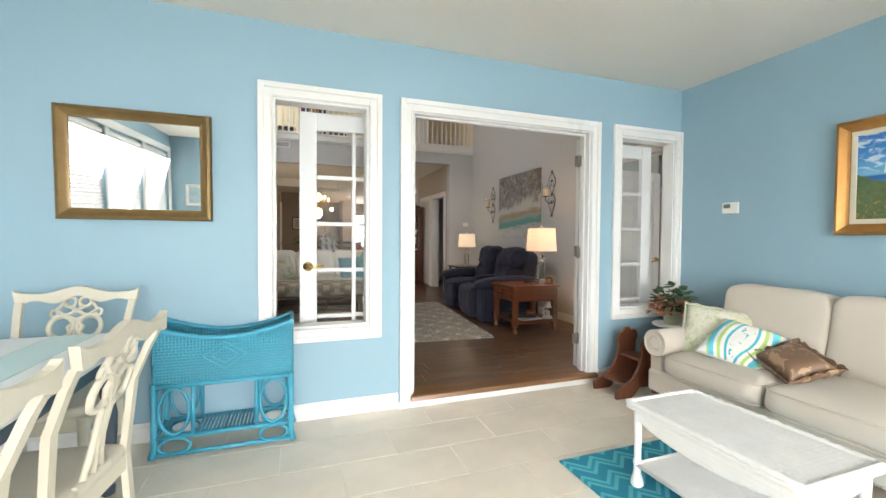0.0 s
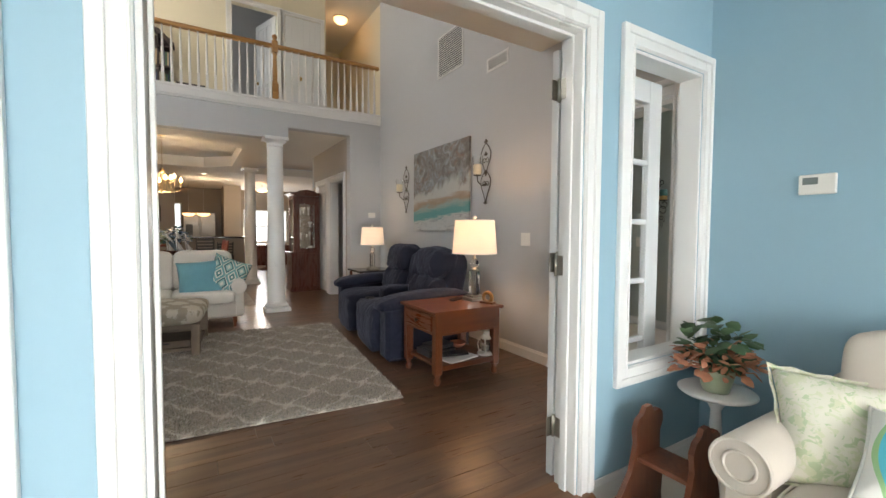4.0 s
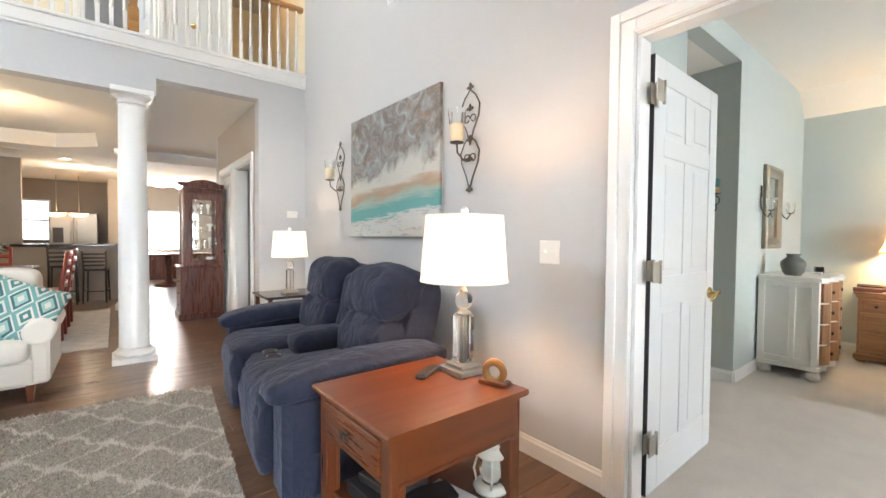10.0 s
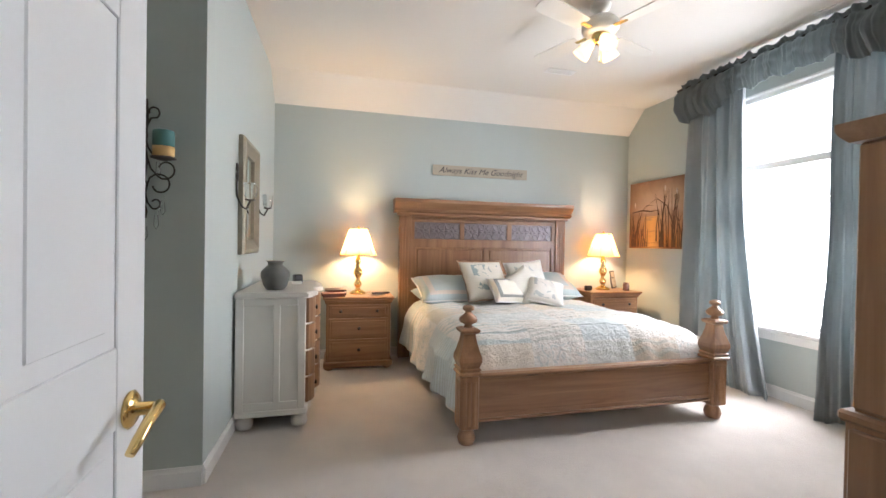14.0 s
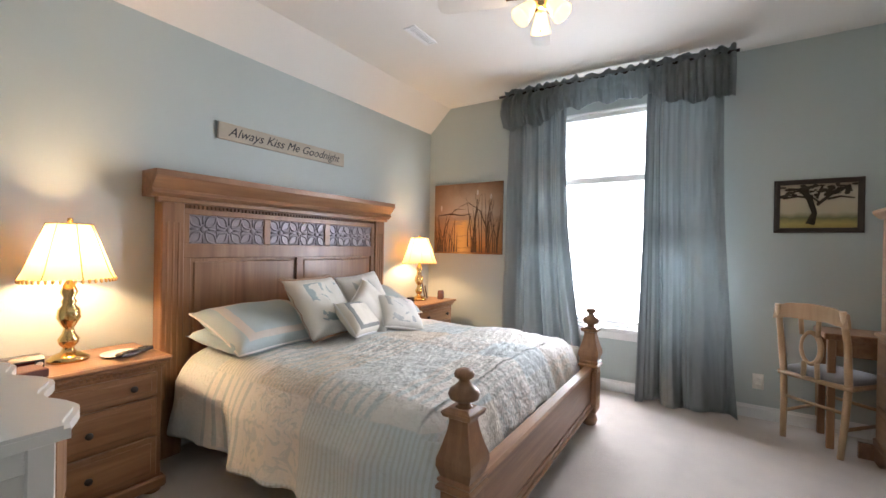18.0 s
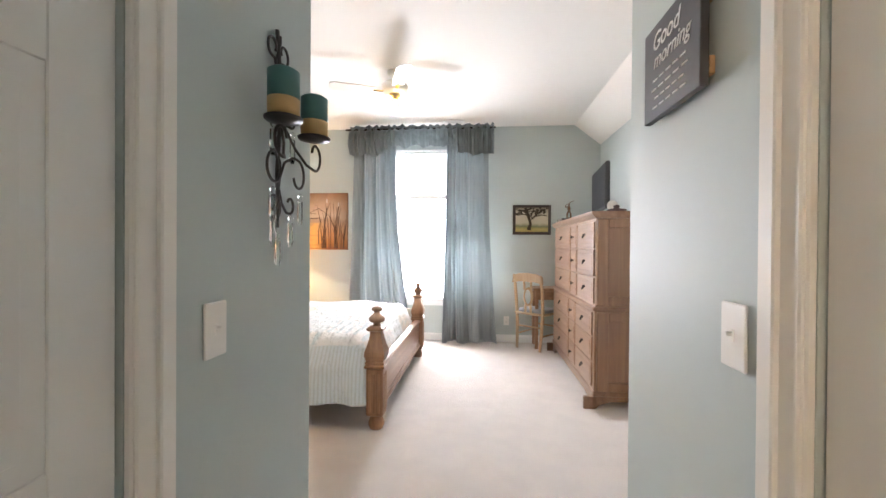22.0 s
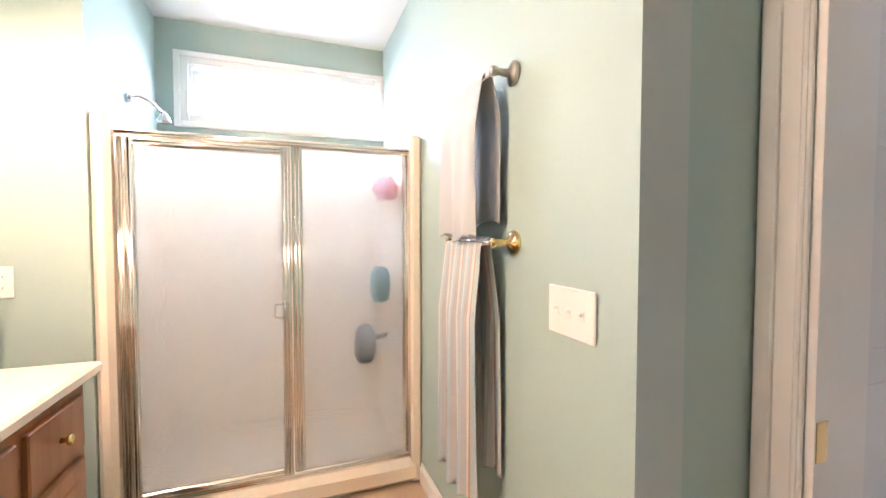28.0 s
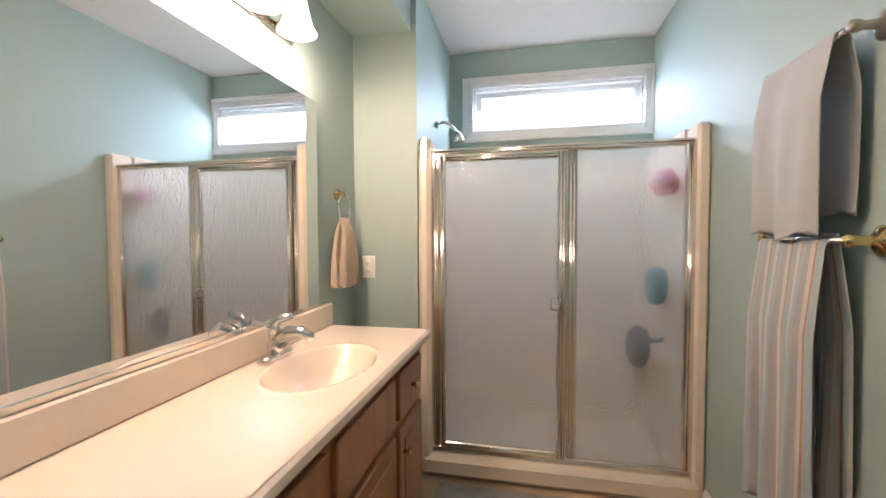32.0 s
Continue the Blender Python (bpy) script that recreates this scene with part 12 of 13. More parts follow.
for y in (PY0 + 0.008, PY1 - 0.008):
    for z in (0.325, 0.045, -0.048):
        mb = MB()
        mb.cyl((PX0, y, z), (PX1, y, z), 0.012, n=10)
        part("rail", mb, M_CANEB, ps)
    for cx, sx in ((PX0 + 0.10, 1), (PX1 - 0.10, -1)):
        mb = MB()
        mb.cyl((cx + sx * 0.09, y, 0.045), (cx + sx * 0.09, y, 0.325), 0.011, n=10)
        part("rail", mb, M_CANEB, ps)
        mb = MB()
        mb.tube([(cx + 0.072 * math.cos(t), y, 0.185 + 0.125 * math.sin(t)) for t in [6.283 * i / 32 for i in range(32)]], 0.009, 8, True)
        part("oval_ring", mb, M_CANEB, ps, "bent cane oval")
        mb = MB()
        mb.tube([(cx + 0.075 * math.cos(t), y, -0.005 + 0.042 * math.sin(t)) for t in [6.283 * i / 24 for i in range(24)]], 0.008, 8, True)
        part("small_ring", mb, M_CANEB, ps)
for x in (PX0 + 0.005, PX1 - 0.005):
    for z in (0.325, 0.045, -0.048):
        mb = MB()
        mb.cyl((x, PY0, z), (x, PY1, z), 0.012, n=10)
        part("rail", mb, M_CANEB, ps)
    mb = MB()
    mb.tube([(x, 3.0 + 0.075 * math.cos(t), 0.185 + 0.125 * math.sin(t)) for t in [6.283 * i / 32 for i in range(32)]], 0.009, 8, True)
    part("oval_ring", mb, M_CANEB, ps, "bent cane oval")
for i in range(16):
    x = PX0 + 0.20 + i * 0.0197
    mb = MB()
    mb.box(x, PY0 + 0.01, 0.042, x + 0.014, PY1 - 0.01, 0.055, 0.004)
    part("slat", mb, M_CANEB, ps)

# painted dining table and fretwork chairs
M_AQUAP = plain("pale_aqua_painted_plank", (0.52, 0.68, 0.68), 0.4, 0, 0.10, 6, 40, 0.12)
M_WHITEP = plain("white_painted_plank", (0.74, 0.76, 0.75), 0.4, 0, 0.07, 6, 40, 0.12)
M_SLATE = plain("dark_slate_blue_paint", (0.06, 0.085, 0.11), 0.4, 0, 0.12, 6)
dt = thing("dining_table", pose(0, 0, 0), "white and aqua plank dining table with a slate blue base", "dining table")
for i in range(6):
    x0 = -1.20 + i * 0.184
    mb = MB()
    mb.box(x0, 0.90, 0.63, x0 + 0.1815, 2.75, 0.66, 0.003)
    part("plank", mb, M_AQUAP if i in (1, 4) else M_WHITEP, dt)
for x0, y0, x1, y1 in ((-1.14, 0.96, -1.115, 2.69), (-0.18, 0.96, -0.155, 2.69), (-1.115, 0.96, -0.18, 0.985), (-1.115, 2.665, -0.18, 2.69)):
    mb = MB()
    mb.box(x0, y0, 0.545, x1, y1, 0.629, 0.003)
    part("apron", mb, M_SLATE, dt)
for x in (-1.10, -0.21):
    for y in (1.02, 2.63):
        mb = MB()
        mb.lathe([(0.026, ZS + 0.002), (0.03, ZS + 0.03), (0.022, 0.0), (0.034, 0.12), (0.04, 0.30), (0.026, 0.40), (0.042, 0.44), (0.045, 0.545)], (x, y, 0), 18)
        part("leg", mb, M_SLATE, dt)
M_CHAIRP = plain("antique_cream_chair_paint", (0.62, 0.585, 0.48), 0.42, 0, 0.07, 7, 40, 0.08)
M_SEATC = cloth("cream_seat_cloth", (0.60, 0.56, 0.46))


def fret_chair(m, label):
    """Local frame: sitting faces -y, the back at y = 0.2."""
    c = thing("dining_chair", m, label, "chair", "sunroom dining chairs")
    hw, H_ = 0.225, 0.925
    for sx in (-1, 1):
        mb = MB()
        line = [(0.235, 0.002), (0.205, 0.22), (0.19, 0.45), (0.213, 0.70), (0.258, 0.82), (0.286, H_ - 0.046)]
        for (ya, za), (yz, zz) in zip(line, line[1:]):
            xa, xz = [sx * (hw - 0.02 + 0.045 * max(0.0, (z - 0.45) / 0.53) ** 1.5) for z in (za, zz)]
            w, d = 0.0155, 0.011
            mb.add([(xa - w, ya - d, za), (xa + w, ya - d, za), (xa + w, ya + d, za), (xa - w, ya + d, za), (xz - w, yz - d, zz), (xz + w, yz - d, zz), (xz + w, yz + d, zz), (xz - w, yz + d, zz)],
                   [(0, 1, 5, 4), (1, 2, 6, 5), (2, 3, 7, 6), (3, 0, 4, 7), (4, 5, 6, 7), (3, 2, 1, 0)])
        part("back_post", mb, M_CHAIRP, c)
        mb = MB()
        mb.tube([(sx * (hw - 0.015), -0.21, 0.44), (sx * (hw - 0.012), -0.215, 0.25), (sx * (hw - 0.015), -0.21, 0.002)], [0.025, 0.021, 0.018], 8)
        part("front_leg", mb, M_CHAIRP, c)
        mb = MB()
        mb.box(sx * (hw - 0.015) - 0.01, -0.2, 0.385, sx * (hw - 0.015) + 0.01, 0.2, 0.445, 0.003)
        part("seat_rail", mb, M_CHAIRP, c)
        mb = MB()
        mb.box(sx * (hw - 0.018) - 0.009, -0.2, 0.16, sx * (hw - 0.018) + 0.009, 0.2, 0.185, 0.003)
        part("stretcher", mb, M_CHAIRP, c)
    for y in (-0.21, 0.19):
        mb = MB()
        mb.box(-hw + 0.02, y - 0.01, 0.385, hw - 0.02, y + 0.01, 0.445, 0.003)
        part("seat_rail", mb, M_CHAIRP, c)
    part("seat", puff((0, -0.01, 0.46), (hw - 0.012, 0.215, 0.03), 0.22, 0.5, 0.02, 3, 32, 12), M_SEATC, c)

    def yb(z):
        return 0.19 + 0.115 * max(0.0, (z - 0.45) / 0.48) ** 1.4

    top, low = [], []
    for i in range(33):
        u = i / 16 - 1
        bow = 0.030 * math.exp(-(u * 2.2) ** 2) - 0.012 * math.sin(3.1416 * abs(u)) ** 2 + 0.016 * max(0.0, abs(u) - 0.9) / 0.1
        top.append((u * (hw + 0.04), H_ - 0.002 + bow))
        low.append((u * (hw + 0.03), H_ - 0.048 + 0.6 * bow + 0.012 * math.cos(9.4 * u)))
    mb = MB()
    mb.prism(top + low[::-1], 1, yb(0.90) - 0.013, yb(0.90) + 0.013)
    part("crest_rail", mb, M_CHAIRP, c, "shaped cream crest rail")

    def ring(cx, cz, rx, rz, r=0.0125, n=26):
        mb = MB()
        mb.tube([(cx + rx * math.cos(t), yb(cz + rz * math.sin(t)), cz + rz * math.sin(t)) for t in [6.283 * i / n for i in range(n)]], r, 8, True, 0.75)
        part("fret_loop", mb, M_CHAIRP, c, "pierced fretwork loop")

    for sx in (-1, 1):
        ring(sx * 0.032, 0.872, 0.024, 0.024, 0.009)
        ring(sx * 0.058, 0.750, 0.050, 0.052)
        ring(sx * 0.092, 0.818, 0.014, 0.016, 0.008)
        for pts in ([(sx * 0.055, 0.875), (sx * 0.085, 0.835), (sx * 0.05, 0.805), (sx * 0.005, 0.785), (-sx * 0.03, 0.750), (-sx * 0.012, 0.700)],
                    [(sx * 0.04, 0.700), (sx * 0.022, 0.68), (sx * 0.018, 0.60), (sx * 0.03, 0.53), (sx * 0.055, 0.46)], [(sx * 0.03, 0.850), (-sx * 0.03, 0.810), (-sx * 0.07, 0.800)]):
            mb = MB()
            mb.tube([(x, yb(z), z) for x, z in pts], 0.0115, 8, flat=0.700)
            part("splat_strap", mb, M_CHAIRP, c)
    mb = MB()
    mb.tube([(0, yb(0.76), 0.76), (0, yb(0.6), 0.6), (0, yb(0.45), 0.45)], 0.011, 8, flat=0.75)
    part("splat_strap", mb, M_CHAIRP, c)
    mb = MB()
    mb.box(-0.09, 0.18, 0.45, 0.09, 0.205, 0.485, 0.006)
    part("shoe_rail", mb, M_CHAIRP, c)
    return c


ch = fret_chair(pose(-0.44, 2.665, ZS, 0, 0, 0), "cream painted chair with a pierced fretwork back at the table end")
fret_chair(pose(-0.165, 1.874, ZS, 0, 0, -96), "cream painted fretwork chair pulled up to the long table side")
fret_chair(pose(-0.205, 1.235, ZS, 0, 0, -96), "cream painted fretwork chair further along the table")
fret_chair(pose(-1.32, 1.5, ZS, 0, 0, 90), "cream painted fretwork chair on the window side of the table")

# sunroom wall pictures and thermostat
framed("mirror", pose(-0.2295, 3.147, 1.541, 92, 0, 0), 0.757, 0.624, 0.062, plain("antique_olive_gold", (0.20, 0.125, 0.045), 0.42, 0.5, 0.3, 14, 50, 0.25), M_MIRROR, "wide mirror in an antique gold frame on the blue wall", "mirror", 0.04)
framed("picture", pose(-1.27, 3.158, 1.60, 90, 0, 0), 0.80, 0.52, 0.05, M_WHITE_WOOD, plain("faded_map_print", (0.52, 0.50, 0.40), 0.6, 0, 0.3, 6), "cream framed print on the blue wall", "picture", 0.03)

framed("picture", pose(-1.06, -2.548, 1.48, 90, 0, 180), 0.32, 0.38, 0.05, M_WHITE_WOOD, plain("pale_sea_print", (0.42, 0.58, 0.62), 0.6, 0, 0.4, 9), "small white framed print beside the sunroom windows", "picture", 0.025)


def lighthouse(nd, lk, x, y, v):
    wob = calc(nd, lk, "MULTIPLY", calc(nd, lk, "SUBTRACT", tex_noise(nd, lk, v, 7, 5), 0.5), 0.16)
    base = band(nd, lk, y, [(-0.30, (0.08, 0.09, 0.025)), (-0.20, (0.15, 0.13, 0.045)), (-0.13, (0.07, 0.13, 0.05)), (-0.10, (0.24, 0.26, 0.10)), (-0.065, (0.40, 0.37, 0.19)), (-0.055, (0.07, 0.22, 0.36)), (-0.02, (0.02, 0.13, 0.36)),
                              (0.0, (0.015, 0.10, 0.30)), (0.012, (0.16, 0.42, 0.62)), (0.12, (0.04, 0.25, 0.56)), (0.30, (0.008, 0.12, 0.42))], None)
    cl = ramp(nd, [(0.49, (0, 0, 0)), (0.60, (1, 1, 1))])
    mp = nd.new("ShaderNodeMapping")
    mp.inputs["Scale"].default_value = (8.0, 19.0, 1.0)
    lk.new(v, mp.inputs["Vector"])
    lk.new(tex_noise(nd, lk, mp.outputs["Vector"], 1.6, 5, 0.6, 0.4), cl.inputs["Fac"])
    up = ramp(nd, [(0.50, (0, 0, 0)), (0.56, (1, 1, 1))])
    lk.new(calc(nd, lk, "ADD", y, 0.49), up.inputs["Fac"])
    c = mix(nd, lk, calc(nd, lk, "MULTIPLY", calc(nd, lk, "MULTIPLY", cl.outputs["Color"], up.outputs["Color"]), 0.8), base, (0.66, 0.73, 0.74))
    # grassy dune on one side
    dune = calc(nd, lk, "ADD", calc(nd, lk, "ADD", calc(nd, lk, "MULTIPLY", x, 0.42), y), calc(nd, lk, "MULTIPLY", wob, 0.7))
    dr = ramp(nd, [(0.335, (1, 1, 1)), (0.345, (0, 0, 0))])
    lk.new(calc(nd, lk, "ADD", dune, 0.50), dr.inputs["Fac"])
    gr = mix(nd, lk, tex_noise(nd, lk, v, 40, 4), (0.03, 0.085, 0.04), (0.15, 0.20, 0.08))
    c = mix(nd, lk, dr.outputs["Color"], c, gr)
    fl = ramp(nd, [(0.60, (0, 0, 0)), (0.63, (1, 1, 1))])
    lk.new(tex_noise(nd, lk, v, 60, 2), fl.inputs["Fac"])
    lo = ramp(nd, [(0.33, (1, 1, 1)), (0.38, (0, 0, 0))])
    lk.new(calc(nd, lk, "ADD", y, 0.5), lo.inputs["Fac"])
    c = mix(nd, lk, calc(nd, lk, "MULTIPLY", fl.outputs["Color"], lo.outputs["Color"]), c, (0.50, 0.20, 0.04))
    return c


pt = framed("painting", pose(3.968, 1.4525, 1.534, 90, 0, -90), 1.055, 0.722, 0.07, M_GOLD, painting("seascape_paint", lighthouse), "gold framed seascape with a lighthouse on the dune", "painting", 0.055, plain("cream_linen_liner", (0.66, 0.62, 0.50), 0.8))
mb = MB()
mb.prism([(-0.30, 0.015), (-0.275, 0.015), (-0.280, 0.085), (-0.295, 0.085)], 2, 0.0085, 0.0095)
mb.prism([(-0.265, 0.01), (-0.235, 0.01), (-0.235, 0.03), (-0.25, 0.042), (-0.265, 0.03)], 2, 0.0085, 0.0095)
part("painted_lighthouse", mb, plain("painted_white", (0.66, 0.68, 0.66), 0.6), pt)
mb = MB()
def surf_line(u, v):
    x = -0.22 + 0.66 * u
    return (x, -0.045 + 0.06 * (u - 0.35) ** 2 + 0.005 * math.sin(u * 30) + (v - 0.5) * (0.014 - 0.008 * u), 0.0087)
mb.sheet(surf_line, 40, 2, (0, 0, 0.0006))
part("painted_surf", mb, plain("painted_foam", (0.68, 0.72, 0.72), 0.6), pt)

# ---- dining room ----
M_SATINBROWN = wood("brown_sideboard_wood", (0.09, 0.035, 0.018), (0.20, 0.085, 0.04), 0.3, 1, 0.25)
M_PETAL = plain("white_silk_blossom", (0.74, 0.74, 0.72), 0.7, 0, 0.12, 20)
M_BLACKMET = plain("black_stool_paint", (0.03, 0.028, 0.028), 0.4)
M_REDSEAT = plain("dark_red_chair_wood", (0.20, 0.030, 0.018), 0.3, 0, 0.15, 9)


def sideboard(x0, x1, y0, y1, h, n, label):
    s = thing("sideboard", pose(0, 0, 0), label, "sideboard")
    mb = MB()
    mb.box(x0, y0, 0.10, x1 - 0.012, y1, h - 0.03, 0.004)
    part("body", mb, M_SATINBROWN, s)
    mb = MB()
    mb.box(x0, y0 - 0.02, h - 0.03, x1 + 0.02, y1 + 0.02, h, 0.006)
    part("top", mb, M_SATINBROWN, s)
    w = (y1 - y0 - 0.04) / n
    for i in range(n):
        a = y0 + 0.02 + i * w
        mb = MB()
        mb.box(x1 - 0.012, a + 0.01, h - 0.20, x1 + 0.004, a + w - 0.01, h - 0.05, 0.004)
        d = part("drawer", mb, M_SATINBROWN, s)
        knob_small(d, (x1 + 0.004, a + w / 2, h - 0.125), (0, 90, 0), M_BRASS, "brass knob")
        mb = MB()
        mb.box(x1 - 0.012, a + 0.01, 0.13, x1 + 0.004, a + w - 0.01, h - 0.22, 0.004)
        mb.box(x1 + 0.003, a + 0.06, 0.18, x1 + 0.007, a + w - 0.06, h - 0.27, 0.003)
        d = part("door", mb, M_SATINBROWN, s)
        knob_small(d, (x1 + 0.004, a + w - 0.04, h * 0.5), (0, 90, 0), M_BRASS, "brass knob")
    for x in (x0 + 0.04, x1 - 0.05):
        for y in (y0 + 0.04, y1 - 0.04):
            mb = MB()
            mb.box(x - 0.03, y - 0.03, 0.002, x + 0.03, y + 0.03, 0.10, 0.004)
            part("foot", mb, M_SATINBROWN, s)
    return s


sideboard(-0.64, -0.20, 8.62, 9.70, 0.93, 3, "brown wooden sideboard along the dark grey wall")
sideboard(-0.64, -0.22, 11.40, 12.40, 0.92, 3, "brown wooden sideboard beyond the dining curtains")
vs_ = thing("flower_vase", pose(-0.42, 8.92, 0.93), "clear vase of tall white blossoms on the sideboard", "vase")
mb = MB()
mb.lathe([(0.0, 0.002), (0.06, 0.002), (0.065, 0.02), (0.05, 0.10), (0.06, 0.22), (0.075, 0.30), (0.069, 0.30), (0.055, 0.22), (0.045, 0.10), (0.0, 0.02)], n=24)
part("vase", mb, glass("pale_vase_glass", 0.05, (0.85, 0.90, 0.92)), vs_)
mb = MB()
rg = random.Random(21)
ends = []
for i in range(14):
    a, k = rg.uniform(0, 6.28), rg.uniform(0.1, 0.30)
    e = (k * math.cos(a), k * math.sin(a), rg.uniform(0.42, 0.74))
    mb.tube([(0, 0, 0.03), (0.02 * math.cos(a), 0.02 * math.sin(a), 0.3), e], [0.004, 0.004, 0.002], 6)
    ends.append(e)
tagged(part("stem", mb, M_CANE, vs_), kind="stuff")
mb = MB()
for e in ends:
    for k in range(11):
        c = [e[0] * (0.6 + 0.4 * k / 10) + rg.uniform(-0.05, 0.05), e[1] * (0.6 + 0.4 * k / 10) + rg.uniform(-0.05, 0.05), e[2] - 0.16 + 0.17 * k / 10 + rg.uniform(-0.03, 0.03)]
        mb.ell(c, (rg.uniform(0.014, 0.028), rg.uniform(0.014, 0.028), rg.uniform(0.010, 0.02)), 7, 5, 1.0, None, 0.35, k)
tagged(part("blossom", mb, M_PETAL, vs_, "white blossom clusters"), kind="stuff")
mb = MB()
mb.lathe([(0.0, 0.002), (0.05, 0.002), (0.075, 0.05), (0.085, 0.12), (0.07, 0.19), (0.04, 0.235), (0.045, 0.25)], n=24)
mb.cur = 1
mb.lathe([(0.045, 0.25), (0.085, 0.27), (0.095, 0.33), (0.07, 0.37), (0.05, 0.375), (0.0, 0.36)], n=24)
mb.cur = 0
solid("jar", mb, [plain("yellow_glazed_jar", (0.58, 0.36, 0.06), 0.25, 0, 0.25, 12), plain("teal_glazed_top", (0.02, 0.26, 0.38), 0.25, 0, 0.3, 14)], "yellow glazed jar with a teal top on the sideboard", "jar", pose(-0.46, 9.33, 0.93))
for k, (r, h) in enumerate(((0.05, 0.20), (0.035, 0.34), (0.04, 0.16))):
    mbk = MB()
    mbk.lathe([(0.0, 0.0), (r, 0.0), (r * 0.5, h * 0.15), (r * 0.45, h * 0.7), (r * 0.8, h * 0.8), (r * 0.7, h), (0.0, h)], (0, 0, 0.001), 16)
    solid("candlestick", mbk, M_WHITE_WOOD if k != 1 else M_REDSEAT, "pale turned candlestick on the far sideboard" if k != 1 else "dark red turned candlestick on the far sideboard", "candlestick", pose(-0.42, 11.6 + 0.2 * k, 0.92))

tab = tab_curtain(9.66, 11.78, 2.385, 12, "steel blue curtains with a pale brown header in the dining room", 11, M_BROWNHEAD)
framed("picture", pose(-0.648, 8.93, 1.66, 90, 0, 90), 0.42, 0.60, 0.035, M_GOLD, plain("pale_botanical_print", (0.62, 0.60, 0.52), 0.4, 0, 0.15, 9), "pale print in a thin gold frame on the dark wall", "picture", 0.025)
framed("picture", pose(-0.648, 12.02, 1.70, 90, 0, 90), 0.50, 0.40, 0.07, M_GOLD, plain("dark_oil_landscape", (0.10, 0.075, 0.04), 0.4, 0, 0.6, 9), "small dark oil painting in a heavy gold frame", "painting", 0.05)
framed("picture", pose(0.685, 13.718, 1.55, 90, 0, 0), 0.30, 0.38, 0.03, M_DKFRAME, plain("grey_photo_print", (0.42, 0.42, 0.42), 0.4, 0, 0.5, 14), "black framed photograph on the taupe wall", "picture", 0.025, M_WHITE_WOOD)

dn = thing("dining_table", pose(0, 0, 0), "dark wooden dining table under the chandelier", "dining table")
mb = MB()
mb.prism([(0.62, 9.20), (0.50, 9.32), (0.50, 11.10), (0.62, 11.22), (1.48, 11.22), (1.60, 11.10), (1.60, 9.32), (1.48, 9.20)], 2, 0.725, 0.755)
part("tabletop", mb, M_DKCHERRY, dn)
mb = MB()
mb.box(0.60, 9.32, 0.63, 1.50, 11.10, 0.724, 0.004)
part("apron", mb, M_DKCHERRY, dn)
for x in (0.64, 1.46):
    for y in (9.36, 11.06):
        mb = MB()
        mb.lathe([(0.025, 0.002), (0.032, 0.03), (0.028, 0.10), (0.042, 0.45), (0.03, 0.55), (0.045, 0.60), (0.045, 0.70)], (x, y, 0), 14)
        part("leg", mb, M_DKCHERRY, dn)


def side_chair(m, mat, label):
    c = thing("dining_chair", m, label, "chair", "dining room chairs")
    for sx in (-1, 1):
        mb = MB()
        mb.tube([(sx * 0.2, 0.20, 0.002), (sx * 0.2, 0.19, 0.45), (sx * 0.205, 0.26, 0.98)], [0.02, 0.022, 0.018], 8)
        part("back_post", mb, mat, c)
        mb = MB()
        mb.tube([(sx * 0.2, -0.2, 0.002), (sx * 0.2, -0.2, 0.44)], [0.016, 0.022], 8)
        part("front_leg", mb, mat, c)
    for z in (0.62, 0.74, 0.86, 0.96):
        mb = MB()
        mb.sheet(lambda u, v, z=z: ((u - 0.5) * 0.40, 0.19 + 0.07 * (z - 0.45) / 0.53 + 0.02 * math.sin(math.pi * u), z + (v - 0.5) * 0.055), 8, 2, (0, 0.012, 0))
        part("back_slat", mb, mat, c)
    part("seat", puff((0, 0, 0.455), (0.22, 0.215, 0.03), 0.25, 0.5, 0.02, 2, 28, 10), mat, c)
    return c


cc0 = side_chair(pose(1.72, 9.75, 0, 0, 0, -90), M_REDSEAT, "dark red wooden dining chair at the table")
for x, y, r in ((1.72, 10.6, -90), (0.38, 9.75, 90), (0.38, 10.6, 90), (1.05, 11.42, 0)):
    copy_thing(cc0, pose(x, y, 0, 0, 0, r))


fe = thing("potted_fern", pose(0.88, 9.42, 0.755), "green fern in a white pot on the dining table", "plant")
mb = MB()
mb.lathe([(0.0, 0.001), (0.07, 0.001), (0.08, 0.03), (0.105, 0.17), (0.11, 0.19), (0.10, 0.19), (0.09, 0.16), (0.0, 0.15)], n=26)
part("pot", mb, M_PETAL, fe, "white glazed pot")
mb = MB()
rg = random.Random(33)
for i in range(90):
    a, L, up = rg.uniform(0, 6.28), rg.uniform(0.18, 0.40), rg.uniform(0.10, 0.28)
    n = 12
    for k in range(1, n):
        f = k / n
        cx, cy, cz = L * f * math.cos(a), L * f * math.sin(a), 0.17 + up * math.sin(2.4 * f) - 0.08 * f * f
        w = 0.045 * (1 - f) + 0.012
        px, py = -math.sin(a), math.cos(a)
        dx, dy = 0.014 * math.cos(a), 0.014 * math.sin(a)
        for s in (-1, 1):
            mb.add([(cx - dx, cy - dy, cz), (cx + dx, cy + dy, cz), (cx + s * px * w + dx, cy + s * py * w + dy, cz - 0.012)], [(0, 1, 2)])
tagged(part("fronds", mb, plain("fern_green", (0.05, 0.12, 0.03), 0.55, 0, 0.4, 14), fe, "arching green fronds"), kind="stuff")
bq = thing("hydrangea_vase", pose(1.22, 9.78, 0.755), "blue and white flower bouquet on the dining table", "flowers")
mb = MB()
